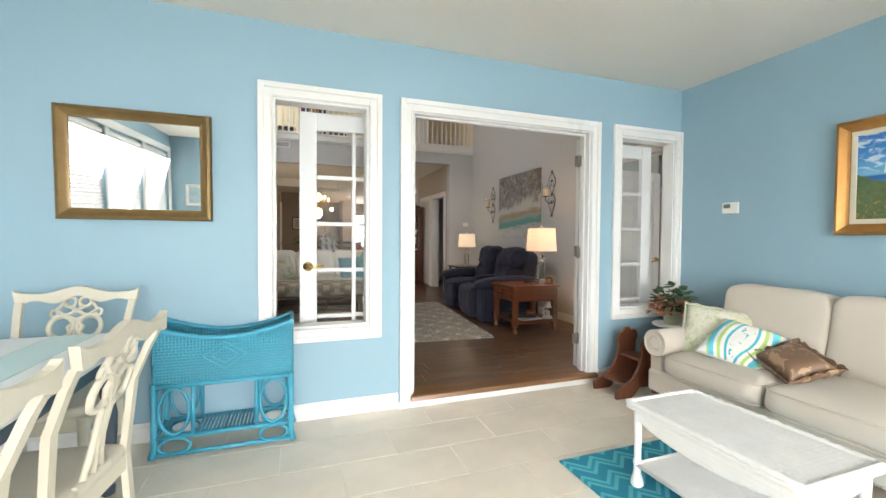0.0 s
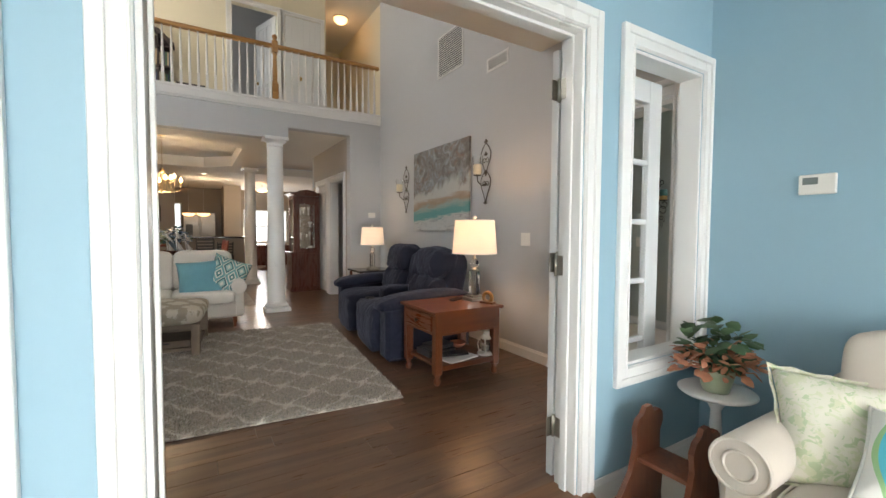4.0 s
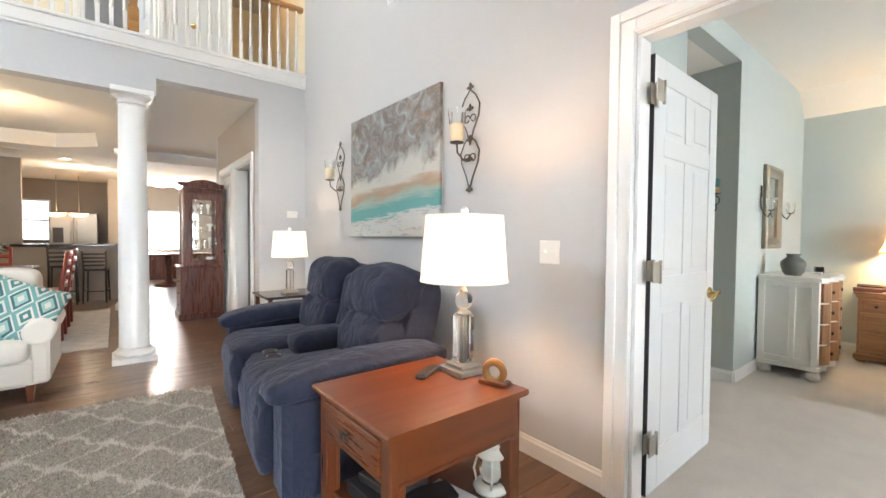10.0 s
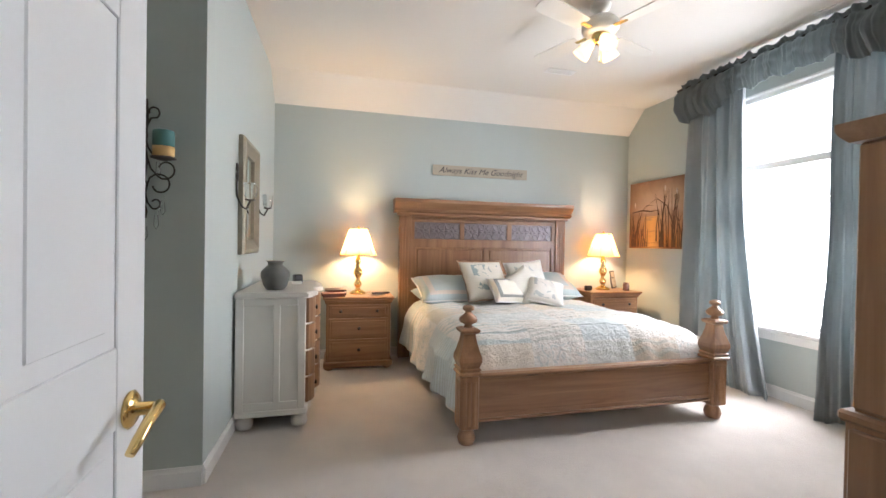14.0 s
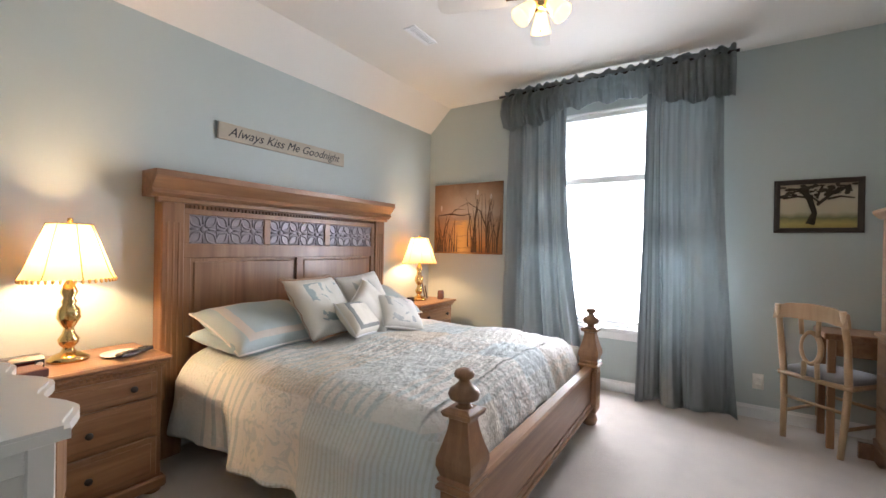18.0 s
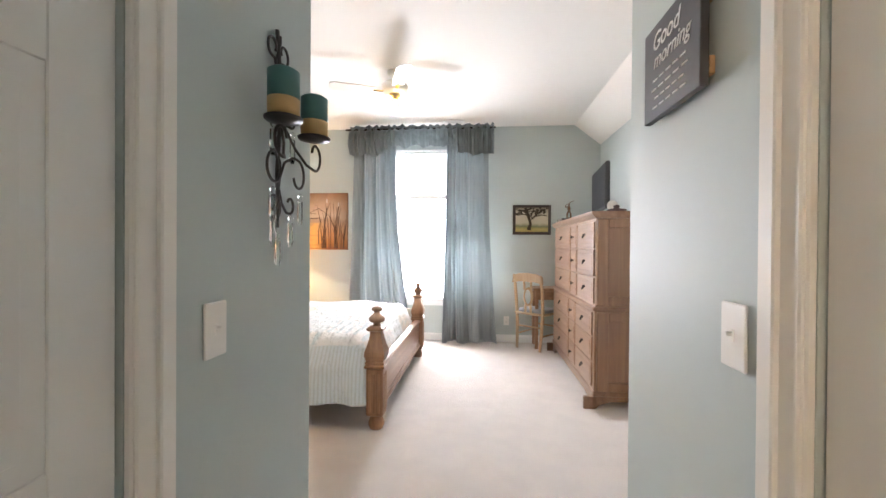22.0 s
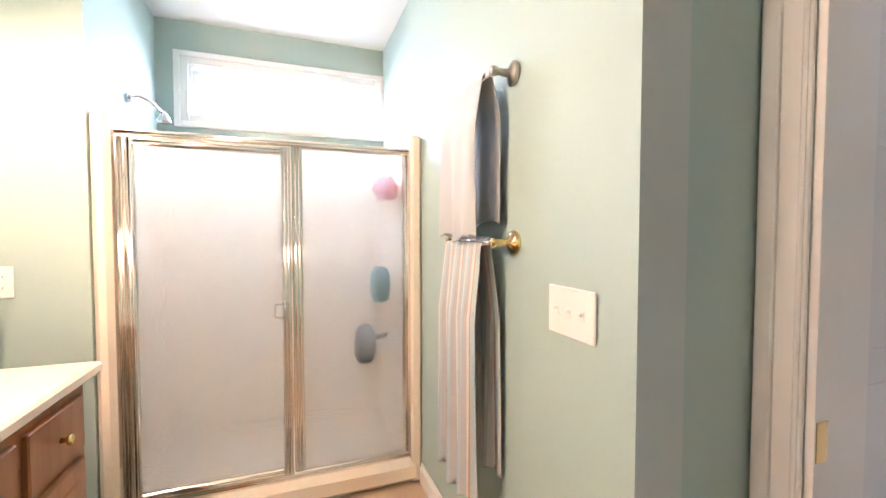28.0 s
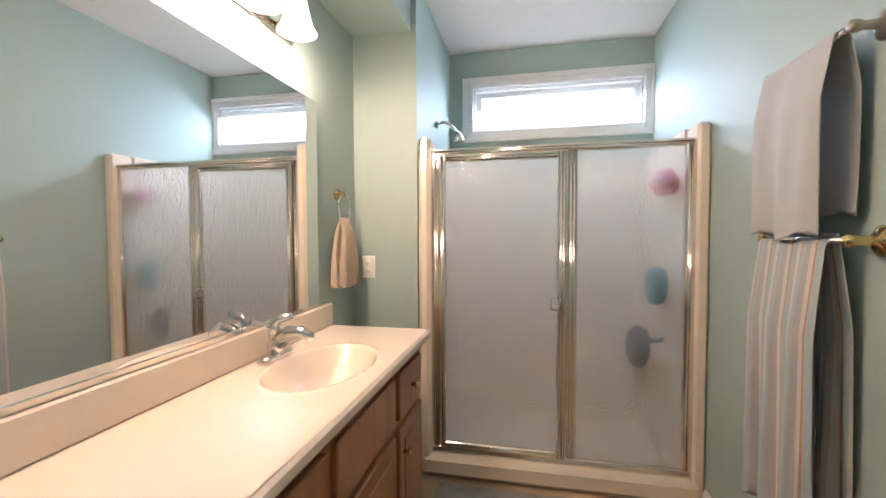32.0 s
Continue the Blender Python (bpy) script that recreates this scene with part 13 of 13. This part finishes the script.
mb.lathe([(0.0, 0.001), (0.06, 0.001), (0.09, 0.08), (0.07, 0.18), (0.05, 0.22), (0.06, 0.24), (0.0, 0.22)], n=24)
part("vase", mb, plain("blue_white_vase", (0.30, 0.40, 0.52), 0.2, 0, 0.5, 18), bq)
for nm, mat, n, sd in (("blue_blossom", plain("grey_blue_petal", (0.16, 0.25, 0.36), 0.7, 0, 0.3, 20), 150, 3), ("white_blossom", M_PETAL, 90, 5), ("foliage", M_FOLI, 70, 9)):
    leaves(bq, nm, mat, n, 0.21, 0.20, 0.48, 0.07, sd)

# model sailing ship
sp_ = thing("model_ship", pose(1.29, 9.36, 0.755), "white model sailing ship on the dining table", "model ship")
mb = MB()
mb.sheet(lambda u, v: ((u - 0.5) * 0.42, (v - 0.5) * 0.10 * max(0.05, 1 - (2 * u - 1) ** 4), 0.03 + 0.05 * abs(2 * v - 1) ** 1.5 + 0.02 * (2 * u - 1) ** 2), 24, 12, (0, 0, 0.012))
mb.box(-0.10, -0.03, 0.0, 0.10, 0.03, 0.035, 0.004)
part("hull", mb, M_SATINBROWN, sp_)
for x, h in ((-0.12, 0.30), (0.0, 0.36), (0.12, 0.28)):
    mb = MB()
    mb.cyl((x, 0, 0.05), (x, 0, 0.06 + h), 0.004, 0.002, 8)
    part("mast", mb, M_SATINBROWN, sp_)
    for k, (b, t, w) in enumerate(((0.03, 0.62, 0.10), (0.55, 0.98, 0.07))):
        mb = MB()
        mb.sheet(lambda u, v, x=x, b=b, t=t, w=w, h=h: (x - 0.012 + w * (1 - v) * u - 0.2 * w * v, 0.018 * math.sin(math.pi * u) * (1 - v), 0.08 + h * (b + (t - b) * v)), 8, 8, (0, 0.002, 0))
        part("sail", mb, M_PETAL, sp_, "white cloth sail")

# chandelier
cd = thing("chandelier", pose(1.08, 10.0, 0.0), "brushed gold chandelier with eight lit candle bulbs", "chandelier")
M_CHAND = plain("soft_gold_metal", (0.46, 0.37, 0.24), 0.35, 1.0, 0.1)
mb = MB()
mb.lathe([(0.0, 2.66), (0.03, 2.665), (0.065, 2.685), (0.07, 2.699), (0.0, 2.699)], n=24)
part("canopy", mb, M_CHAND, cd)
mb = MB()
for i in range(17):
    a = 90 * (i % 2)
    mb.tube([(0.010 * math.cos(t) * math.cos(radians(a)), 0.010 * math.cos(t) * math.sin(radians(a)), 2.155 + i * 0.03 + 0.02 * math.sin(t)) for t in [6.283 * k / 10 for k in range(10)]], 0.0028, 5, True)
tagged(part("chain", mb, M_CHAND, cd), kind="stuff")
mb = MB()
mb.lathe([(0.0, 1.75), (0.012, 1.757), (0.022, 1.775), (0.012, 1.80), (0.008, 1.84), (0.008, 2.10), (0.03, 2.12), (0.035, 2.14), (0.012, 2.155), (0.006, 2.16)], n=20)
part("stem", mb, M_CHAND, cd)
M_CHBULB = glow("lit_candle_bulb", (1.0, 0.66, 0.33), 9.0)
for i in range(8):
    t = radians(45 * i + 12)
    r = 0.26 if i % 2 == 0 else 0.20
    zc = 1.885 if i % 2 == 0 else 1.93
    mb = MB(Matrix.Rotation(t, 4, "Z"))
    mb.tube([(0.012, 0, 1.80), (0.06, 0, 1.775), (0.13, 0, 1.775), (r - 0.03, 0, 1.80), (r, 0, 1.84), (r, 0, zc)], 0.0045, 8)
    mb.tube([(0.03, 0, 2.13), (0.05, 0, 2.05), (0.09, 0, 1.95), (0.13, 0, 1.85), (0.15, 0, 1.785)], 0.0035, 8)
    mb.lathe([(0.0, zc - 0.004), (0.026, zc), (0.03, zc + 0.01), (0.012, zc + 0.012), (0.012, zc + 0.06), (0.0, zc + 0.06)], (r, 0, 0), 14)
    ar = part("arm", mb, M_CHAND, cd, "curled gold arm")
    mb = MB(Matrix.Rotation(t, 4, "Z"))
    mb.lathe([(0.0, zc + 0.06), (0.014, zc + 0.065), (0.029, zc + 0.088), (0.025, zc + 0.112), (0.009, zc + 0.14), (0.0, zc + 0.152)], (r, 0, 0), 14)
    part("candle_bulb", mb, M_CHBULB, ar, "lit candle-shaped bulb")
bulb("bulb_chandelier_low", (1.08, 10.0, 1.68), 30, 0.12, (1.0, 0.74, 0.45))
bulb("bulb_chandelier", (1.08, 10.0, 2.04), 42, 0.10, (1.0, 0.74, 0.45))

# china cabinet
cb_ = thing("china_cabinet", pose(0, 0, 0), "dark cherry china cabinet with glass doors and lit shelves", "cabinet")
X0, X1, Y0, Y1 = 3.06, 3.60, 10.04, 10.52
mb = MB()
mb.box(X0 + 0.01, Y0, 0.03, X1, Y1, 0.72, 0.005)
mb.box(X0 - 0.01, Y0 - 0.02, 0.003, X1, Y1 + 0.02, 0.10, 0.006)
mb.box(X0 - 0.015, Y0 - 0.02, 0.72, X1, Y1 + 0.02, 0.75, 0.006)
part("base_cabinet", mb, M_DKCHERRY, cb_)
mb = MB()
mb.box(X0 + 0.05, Y0 + 0.01, 1.76, X1, Y1 - 0.01, 1.82, 0.005)
mb.prism([(X0 + 0.06, 1.82), (X0 - 0.01, 1.865), (X0 - 0.01, 1.885), (X1, 1.885), (X1, 1.82)], 1, Y0 - 0.035, Y1 + 0.035)
part("cornice", mb, M_DKCHERRY, cb_)
mb = MB()
mb.box(X0 + 0.06, Y0 - 0.004, 0.75, X0 + 0.16, Y0 + 0.012, 1.76, 0.004)
mb.box(X1 - 0.10, Y0 - 0.004, 0.75, X1, Y0 + 0.012, 1.76, 0.004)
mb.box(X0 + 0.16, Y0 - 0.004, 0.75, X1 - 0.10, Y0 + 0.012, 0.83, 0.004)
mb.box(X0 + 0.16, Y0 - 0.004, 1.66, X1 - 0.10, Y0 + 0.012, 1.76, 0.004)
part("side_frame", mb, M_DKCHERRY, cb_)
for z in (0.22, 0.38, 0.54):
    knob_small(cb_, (X0 + 0.008, Y0 + 0.10, z), (0, -90, 0), M_BRASS, "brass drawer knob")
part("crest", MB().prism([(X0 + 0.10, 1.884), (X0 + 0.16, 1.92), (X0 + 0.30, 1.945), (X0 + 0.44, 1.92), (X0 + 0.50, 1.884)], 1, Y0 + 0.01, Y0 + 0.04), M_DKCHERRY, cb_, "carved crest")
for x0, x1, y0, y1 in ((X0 + 0.05, X0 + 0.10, Y0 + 0.01, Y0 + 0.06), (X0 + 0.05, X0 + 0.10, Y1 - 0.06, Y1 - 0.01), (X1 - 0.08, X1, Y0 + 0.01, Y0 + 0.04), (X1 - 0.08, X1, Y1 - 0.04, Y1 - 0.01)):
    mb = MB()
    mb.box(x0, y0, 0.75, x1, y1, 1.76, 0.003)
    part("upright", mb, M_DKCHERRY, cb_)
mb = MB()
mb.box(X1 - 0.02, Y0 + 0.04, 0.75, X1 - 0.004, Y1 - 0.04, 1.76, 0)
part("back_panel", mb, M_SATINBROWN, cb_)
rg = random.Random(3)
for z in (0.98, 1.22, 1.46):
    mb = MB()
    mb.box(X0 + 0.08, Y0 + 0.03, z, X1 - 0.02, Y1 - 0.03, z + 0.008, 0.001)
    sh_ = part("shelf", mb, M_GLASS, cb_, "clear glass shelf")
    sh_.visible_shadow = False
for z in (0.752, 0.99, 1.23, 1.47):
    for k in range(5):
        x, y, r, h = X0 + 0.15 + 0.08 * k, rg.uniform(Y0 + 0.10, Y1 - 0.10), rg.uniform(0.022, 0.045), rg.uniform(0.06, 0.17)
        mbk = MB()
        mbk.lathe([(0.0, 0.0), (r * 0.7, 0.0), (r * 0.3, h * 0.2), (r * 0.4, h * 0.5), (r, h * 0.8), (r * 0.9, h), (0.0, h * 0.85)], (x, y, z), 12)
        part("china_piece", mbk, M_PETAL if k % 2 else M_CRYSTAL, cb_, "small china piece")
for y in (Y0 + 0.014, Y1 - 0.018):
    mb = MB()
    mb.box(X0 + 0.10, y, 0.75, X1 - 0.08, y + 0.004, 1.76, 0)
    part("side_pane", mb, M_GLASS, cb_).visible_shadow = False
mb = MB()
mb.box(X0 + 0.06, Y0 + 0.06, 0.75, X0 + 0.064, Y1 - 0.06, 1.76, 0)
part("door_pane", mb, M_GLASS, cb_).visible_shadow = False
bulb("bulb_china_cabinet", (X0 + 0.28, (Y0 + Y1) / 2, 1.72), 1.2, 0.03, (1.0, 0.85, 0.65))

# rug under the dining table
mb = MB()
mb.box(-0.15, 8.95, 0.001, 2.32, 11.75, 0.012, 0.004)
solid("area_rug", mb, plain("pale_grey_woven_rug", (0.42, 0.41, 0.40), 0.95, 0, 0.35, 9, 200, 0.6), "pale grey patterned rug under the dining table", "rug")

# ---- kitchen ----
bc = thing("bar_counter", pose(0, 0, 0), "raised kitchen bar with a dark top and taupe front", "counter")
mb = MB()
mb.box(1.11, 13.05, 0.0, 2.54, 13.17, 0.965, 0)
part("half_wall", mb, M_TAUPE, bc)
mb = MB()
mb.box(1.06, 12.95, 0.965, 2.58, 13.32, 1.005, 0.012)
part("bar_top", mb, plain("black_speckled_granite", (0.03, 0.03, 0.032), 0.15, 0, 0.5, 60, 200, 0.0, 0.3), bc, "dark polished bar top")


def bar_stool(m):
    c = thing("bar_stool", m, "black ladder-back stool at the kitchen bar", "stool", "bar stools")
    for sx in (-1, 1):
        mb = MB()
        mb.tube([(sx * 0.19, -0.19, 0.002), (sx * 0.18, -0.17, 0.70), (sx * 0.19, -0.22, 1.12)], 0.018, 8)
        part("back_post", mb, M_BLACKMET, c)
        mb = MB()
        mb.tube([(sx * 0.19, 0.19, 0.002), (sx * 0.17, 0.17, 0.70)], 0.018, 8)
        part("front_leg", mb, M_BLACKMET, c)
        mb = MB()
        mb.cyl((sx * 0.187, -0.185, 0.28), (sx * 0.187, 0.185, 0.28), 0.012, n=8)
        part("side_rung", mb, M_BLACKMET, c)
    mb = MB()
    mb.cyl((-0.187, 0.187, 0.22), (0.187, 0.187, 0.22), 0.012, n=8)
    part("foot_rung", mb, M_BLACKMET, c)
    for z in (0.82, 0.90, 0.98, 1.06):
        mb = MB()
        mb.box(-0.18, -0.205 - (z - 0.8) * 0.08, z - 0.02, 0.18, -0.19 - (z - 0.8) * 0.08, z + 0.02, 0.004)
        part("back_slat", mb, M_BLACKMET, c)
    mb = MB()
    mb.box(-0.2, -0.19, 0.70, 0.2, 0.2, 0.74, 0.015)
    part("seat", mb, M_BLACKMET, c)
    return c


st0 = bar_stool(pose(1.71, 12.74, 0) @ Matrix.Diagonal((0.9, 0.9, 0.89, 1.0)))
copy_thing(st0, pose(2.13, 12.74, 0, 0, 0, -8) @ Matrix.Diagonal((0.9, 0.9, 0.89, 1.0)))
fr = thing("refrigerator", pose(1.22, 16.28, 0.0), "stainless steel double-door refrigerator at the kitchen wall", "refrigerator")
M_STEEL = plain("brushed_steel", (0.30, 0.29, 0.27), 0.42, 1.0, 0.1, 5, 120, 0.05)
for nm, x0, x1, z0, z1, hx in (("freezer_drawer", 0.0, 0.84, 0.06, 0.58, None), ("left_door", 0.0, 0.416, 0.595, 1.67, 0.37), ("right_door", 0.424, 0.84, 0.595, 1.67, 0.47)):
    d = part(nm, MB().box(x0, 0.0, z0, x1, 0.05, z1, 0.012), M_STEEL, fr)
    mb = MB()
    if hx:
        mb.tube([(hx, -0.002, z0 + 0.1), (hx, -0.04, z0 + 0.14), (hx, -0.04, z1 - 0.24), (hx, -0.002, z1 - 0.2)], 0.01, 8)
    else:
        mb.tube([(0.1, -0.002, 0.5), (0.14, -0.04, 0.5), (0.70, -0.04, 0.5), (0.74, -0.002, 0.5)], 0.01, 8)
    part("handle", mb, M_STEEL, d, "steel bar handle")
part("dispenser", MB().box(0.06, -0.004, 0.98, 0.24, 0.004, 1.32, 0.003), M_BLACK, fr, "black water dispenser")
part("body", MB().box(0.0, 0.052, 0.002, 0.84, 0.80, 1.68, 0.006), plain("grey_fridge_side", (0.30, 0.30, 0.31), 0.5), fr)
ki = thing("kitchen_cabinet", pose(0, 0, 0), "low dark wooden cabinets below the nook window", "cabinet")
mb = MB()
mb.box(2.75, 16.60, 0.0, 4.6, 17.18, 0.67, 0.004)
part("body", mb, M_DKCHERRY, ki)
mb = MB()
mb.box(2.72, 16.56, 0.67, 4.63, 17.19, 0.70, 0.006)
part("worktop", mb, M_COUNTER, ki)
for i in range(4):
    mb = MB()
    mb.box(2.78 + i * 0.45, 16.585, 0.10, 3.20 + i * 0.45, 16.602, 0.63, 0.004)
    d = part("door", mb, M_DKCHERRY, ki)
    knob_small(d, (3.14 + i * 0.45, 16.585, 0.55), (90, 0, 0), M_NICKEL)
isl = thing("breakfast_table", pose(3.35, 14.9, 0), "dark wooden breakfast table in the bright kitchen nook", "table")
mb = MB()
mb.lathe([(0.0, 0.71), (0.50, 0.71), (0.52, 0.725), (0.52, 0.74), (0.50, 0.75), (0.0, 0.75)], n=36)
part("tabletop", mb, M_DKCHERRY, isl)
mb = MB()
mb.lathe([(0.28, 0.002), (0.28, 0.04), (0.08, 0.10), (0.06, 0.4), (0.09, 0.55), (0.06, 0.71)], n=20)
part("pedestal", mb, M_DKCHERRY, isl)
pl = thing("pendant_light", pose(1.555, 16.05, -0.1), "two lit amber bowl lights over the kitchen", "pendant light")
M_AMBER = glow("lit_amber_glass_bowl", (1.0, 0.60, 0.28), 5.0)
for x in (-0.19, 0.19):
    mb = MB()
    mb.lathe([(0.0, 1.66), (0.08, 1.665), (0.15, 1.70), (0.17, 1.74), (0.163, 1.74), (0.0, 1.69)], (x, 0, 0), 22)
    part("glass_bowl", mb, M_AMBER, pl, "lit amber glass bowl")
    mb = MB()
    mb.cyl((x, 0, 1.72), (x, 0, 2.589), 0.006, n=8)
    part("stem", mb, M_NICKEL, pl)
nl = thing("ceiling_light", pose(3.2, 14.9, 2.25), "lit glass bowl light over the breakfast nook", "ceiling light")
mb = MB()
mb.lathe([(0.0, 0.0), (0.10, 0.015), (0.17, 0.06), (0.18, 0.09), (0.17, 0.09), (0.0, 0.05)], n=24)
part("glass_bowl", mb, M_AMBER, nl, "lit amber glass bowl")
mb = MB()
mb.cyl((0, 0, 0.05), (0, 0, 0.239), 0.008, n=8)
part("stem", mb, M_NICKEL, nl)
bulb("bulb_nook", (3.2, 14.9, 2.1), 30, 0.1, (1.0, 0.72, 0.42))
M_CAN = glow("lit_recessed_lamp", (1.0, 0.90, 0.72), 8.0)
for x, y in ((1.72, 13.25), (2.3, 14.3)):
    dl = thing("recessed_light", pose(x, y, 2.486), "lit round recessed ceiling light", "ceiling light", "recessed lights")
    mb = MB()
    mb.lathe([(0.06, 0.0), (0.085, -0.004), (0.088, 0.002), (0.06, 0.003)][::-1], n=24)
    part("trim_ring", mb, M_TRIM, dl)
    mb = MB()
    mb.cyl((0, 0, 0.0), (0, 0, 0.003), 0.06, n=20)
    part("lens", mb, M_CAN, dl)
bulb("bulb_kitchen", (1.75, 14.3, 2.05), 26, 0.06, (1.0, 0.80, 0.55))

# ---- loft ----
bk = thing("bookcase", pose(0.98, 9.80, 3.034), "dark house-shaped bookcase full of books in the loft", "bookcase")
M_EBONY = plain("black_brown_bookcase", (0.045, 0.032, 0.028), 0.45, 0, 0.2, 9)
for x in (-0.28, -0.10, 0.08, 0.262):
    mb = MB()
    mb.box(x, 0.0, 0.0, x + 0.018, 0.18, 1.02 if x in (-0.28, 0.262) else 1.22, 0.002)
    part("upright", mb, M_EBONY, bk)
for z in (0.02, 0.36, 0.68, 0.98):
    mb = MB()
    mb.box(-0.262, 0.0, z, 0.262, 0.18, z + 0.018, 0.002)
    part("shelf", mb, M_EBONY, bk)
mb = MB()
mb.prism([(-0.31, 1.02), (-0.31, 1.06), (-0.12, 1.24), (-0.06, 1.26), (0.0, 1.40), (0.06, 1.26), (0.12, 1.24), (0.31, 1.06), (0.31, 1.02), (0.25, 1.02), (0.10, 1.18), (0.0, 1.30), (-0.10, 1.18), (-0.25, 1.02)], 1, -0.01, 0.185)
part("gable", mb, M_EBONY, bk, "gable-shaped top")
mb = MB()
mb.box(-0.28, 0.18, 0.0, 0.28, 0.19, 1.20, 0)
part("back_panel", mb, M_EBONY, bk)
rg = random.Random(12)
cols = [plain("book_" + n, c, 0.5) for n, c in (("red", (0.26, 0.04, 0.035)), ("tan", (0.42, 0.34, 0.22)), ("navy", (0.03, 0.045, 0.10)), ("ivory", (0.60, 0.56, 0.46)), ("green", (0.05, 0.10, 0.06)))]
for z in (0.039, 0.379, 0.699):
    for x0 in (-0.26, -0.08, 0.10):
        x = x0 + 0.004
        while x < x0 + 0.145:
            w, h = rg.uniform(0.018, 0.034), rg.uniform(0.17, 0.27)
            mb = MB()
            mb.box(x, 0.02, z, x + w, 0.15, z + h, 0.002)
            tagged(part("book", mb, rg.choice(cols), None, "", pose(0.98, 9.80, 3.034)), "small bound book standing on the loft bookcase", "book", "loft books")
            x += w + 0.001
for x in (0.44, 1.50):
    bn = thing("bench", pose(x, 9.78, 3.034), "small dark bench beside the loft bookcase", "bench", "loft benches")
    mb = MB()
    mb.box(-0.20, -0.12, 0.40, 0.20, 0.12, 0.44, 0.006)
    part("seat", mb, M_EBONY, bn)
    for sx in (-1, 1):
        mb = MB()
        mb.box(sx * 0.17 - 0.015, -0.10, 0.0, sx * 0.17 + 0.015, 0.10, 0.40, 0.003)
        part("side", mb, M_EBONY, bn)
ll = thing("ceiling_light", pose(4.2, 10.6, 5.6), "lit flush glass dome in the loft hallway", "ceiling light")
mb = MB()
mb.lathe([(0.0, -0.12), (0.08, -0.105), (0.13, -0.06), (0.14, -0.02), (0.0, -0.02)], n=26)
part("glass_dome", mb, M_AMBER, ll, "lit frosted glass dome")
mb = MB()
mb.cyl((0, 0, -0.02), (0, 0, 0.0), 0.15, n=26)
part("base", mb, M_NICKEL, ll)
bulb("bulb_loft_hall", (4.2, 10.6, 5.42), 5, 0.08, (1.0, 0.62, 0.32))

# ---- floor pieces ----
def shared_box(name, lx, ly, lz, b):
    mb = MB()
    mb.box(-lx / 2, -ly / 2, -lz, lx / 2, ly / 2, 0.0, b)
    return mb.mesh(name)


def piece(name, me, material, parent, x, y, z, rz=0.0):
    ob = new(name, me)
    if not me.materials:
        me.materials.append(material)
    ob.parent = parent
    ob.matrix_basis = pose(x, y, z, 0, 0, rz)
    return ob


# stone tiles of the sunroom, laid half over half
TW, TL, GAP = 0.31, 0.62, 0.0045
tile_me = shared_box("tile", TL - GAP, TW - GAP, 0.008, 0.0015)
half_me = {}
row, y = 0, 3.16 - TW / 2
while y > -2.6:
    x = -1.63 + (TL / 2 if row % 2 else 0.0)
    while x < 3.97:
        a, b = max(x, -1.45), min(x + TL, 3.97)
        me = tile_me
        if b - a < TL - 0.01:
            key = round(b - a, 3)
            if key not in half_me:
                half_me[key] = shared_box("tile", b - a - GAP, TW - GAP, 0.008, 0.0015)
            me = half_me[key]
        if b - a > 0.03:
            piece("tile", me, M_TILE, FLOOR_SUN, (a + b) / 2, y, ZS)
        x += TL
    y -= TW
    row += 1

# plank floor: single planks near the doorway and beside the rug, the rest as one sheet of planks
PW = 0.145
rg = random.Random(77)
far = MB()
count = 0
shapes = {}
y = 3.12
while y < 17.2:
    x = -0.65 - rg.uniform(0, 1.1)
    while x < 5.1:
        L = rg.choice((0.92, 1.22, 1.22, 1.22))
        a, b = max(x, -0.648), min(x + L, 5.09)
        x += L
        y0, y1 = max(y, 3.286), y + PW
        if y0 > y1 or b - a < 0.04:
            continue
        near = count < 290 and ((y < 4.75) or (2.3 < (a + b) / 2 < 4.14 and y < 9.5))
        if b > 4.2 and a < 4.2 and y < 8.3:
            b = 4.2
        if a >= 4.19 and y < 8.3:
            continue
        if near:
            key = (round(b - a, 2), round(y1 - y0, 3))
            if key not in shapes:
                shapes[key] = shared_box("plank", b - a - 0.0015, y1 - y0 - 0.0015, 0.011, 0.0012)
            piece("plank", shapes[key], M_PLANK, FLOOR_LIV, (a + b) / 2, (y0 + y1) / 2, 0.0)
            count += 1
        else:
            far.box(a, y0, -0.011, b - 0.0015, y1 - 0.0015, 0.0, 0)
    y += PW
M_PLANKFAR = wood("dark_brown_floor_plank_far", (0.09, 0.046, 0.026), (0.24, 0.135, 0.08), 0.3, 0, 0.25, 0.7, 0.0)
nt = M_PLANKFAR.node_tree
geo = nt.nodes.new("ShaderNodeNewGeometry")
for lk_ in list(nt.links):
    if lk_.from_node.bl_idname == "ShaderNodeObjectInfo":
        to = lk_.to_socket
        nt.links.remove(lk_)
        nt.links.new(geo.outputs["Random Per Island"], to)
tagged(part("planks", far, M_PLANKFAR, FLOOR_LIV), kind="stuff")
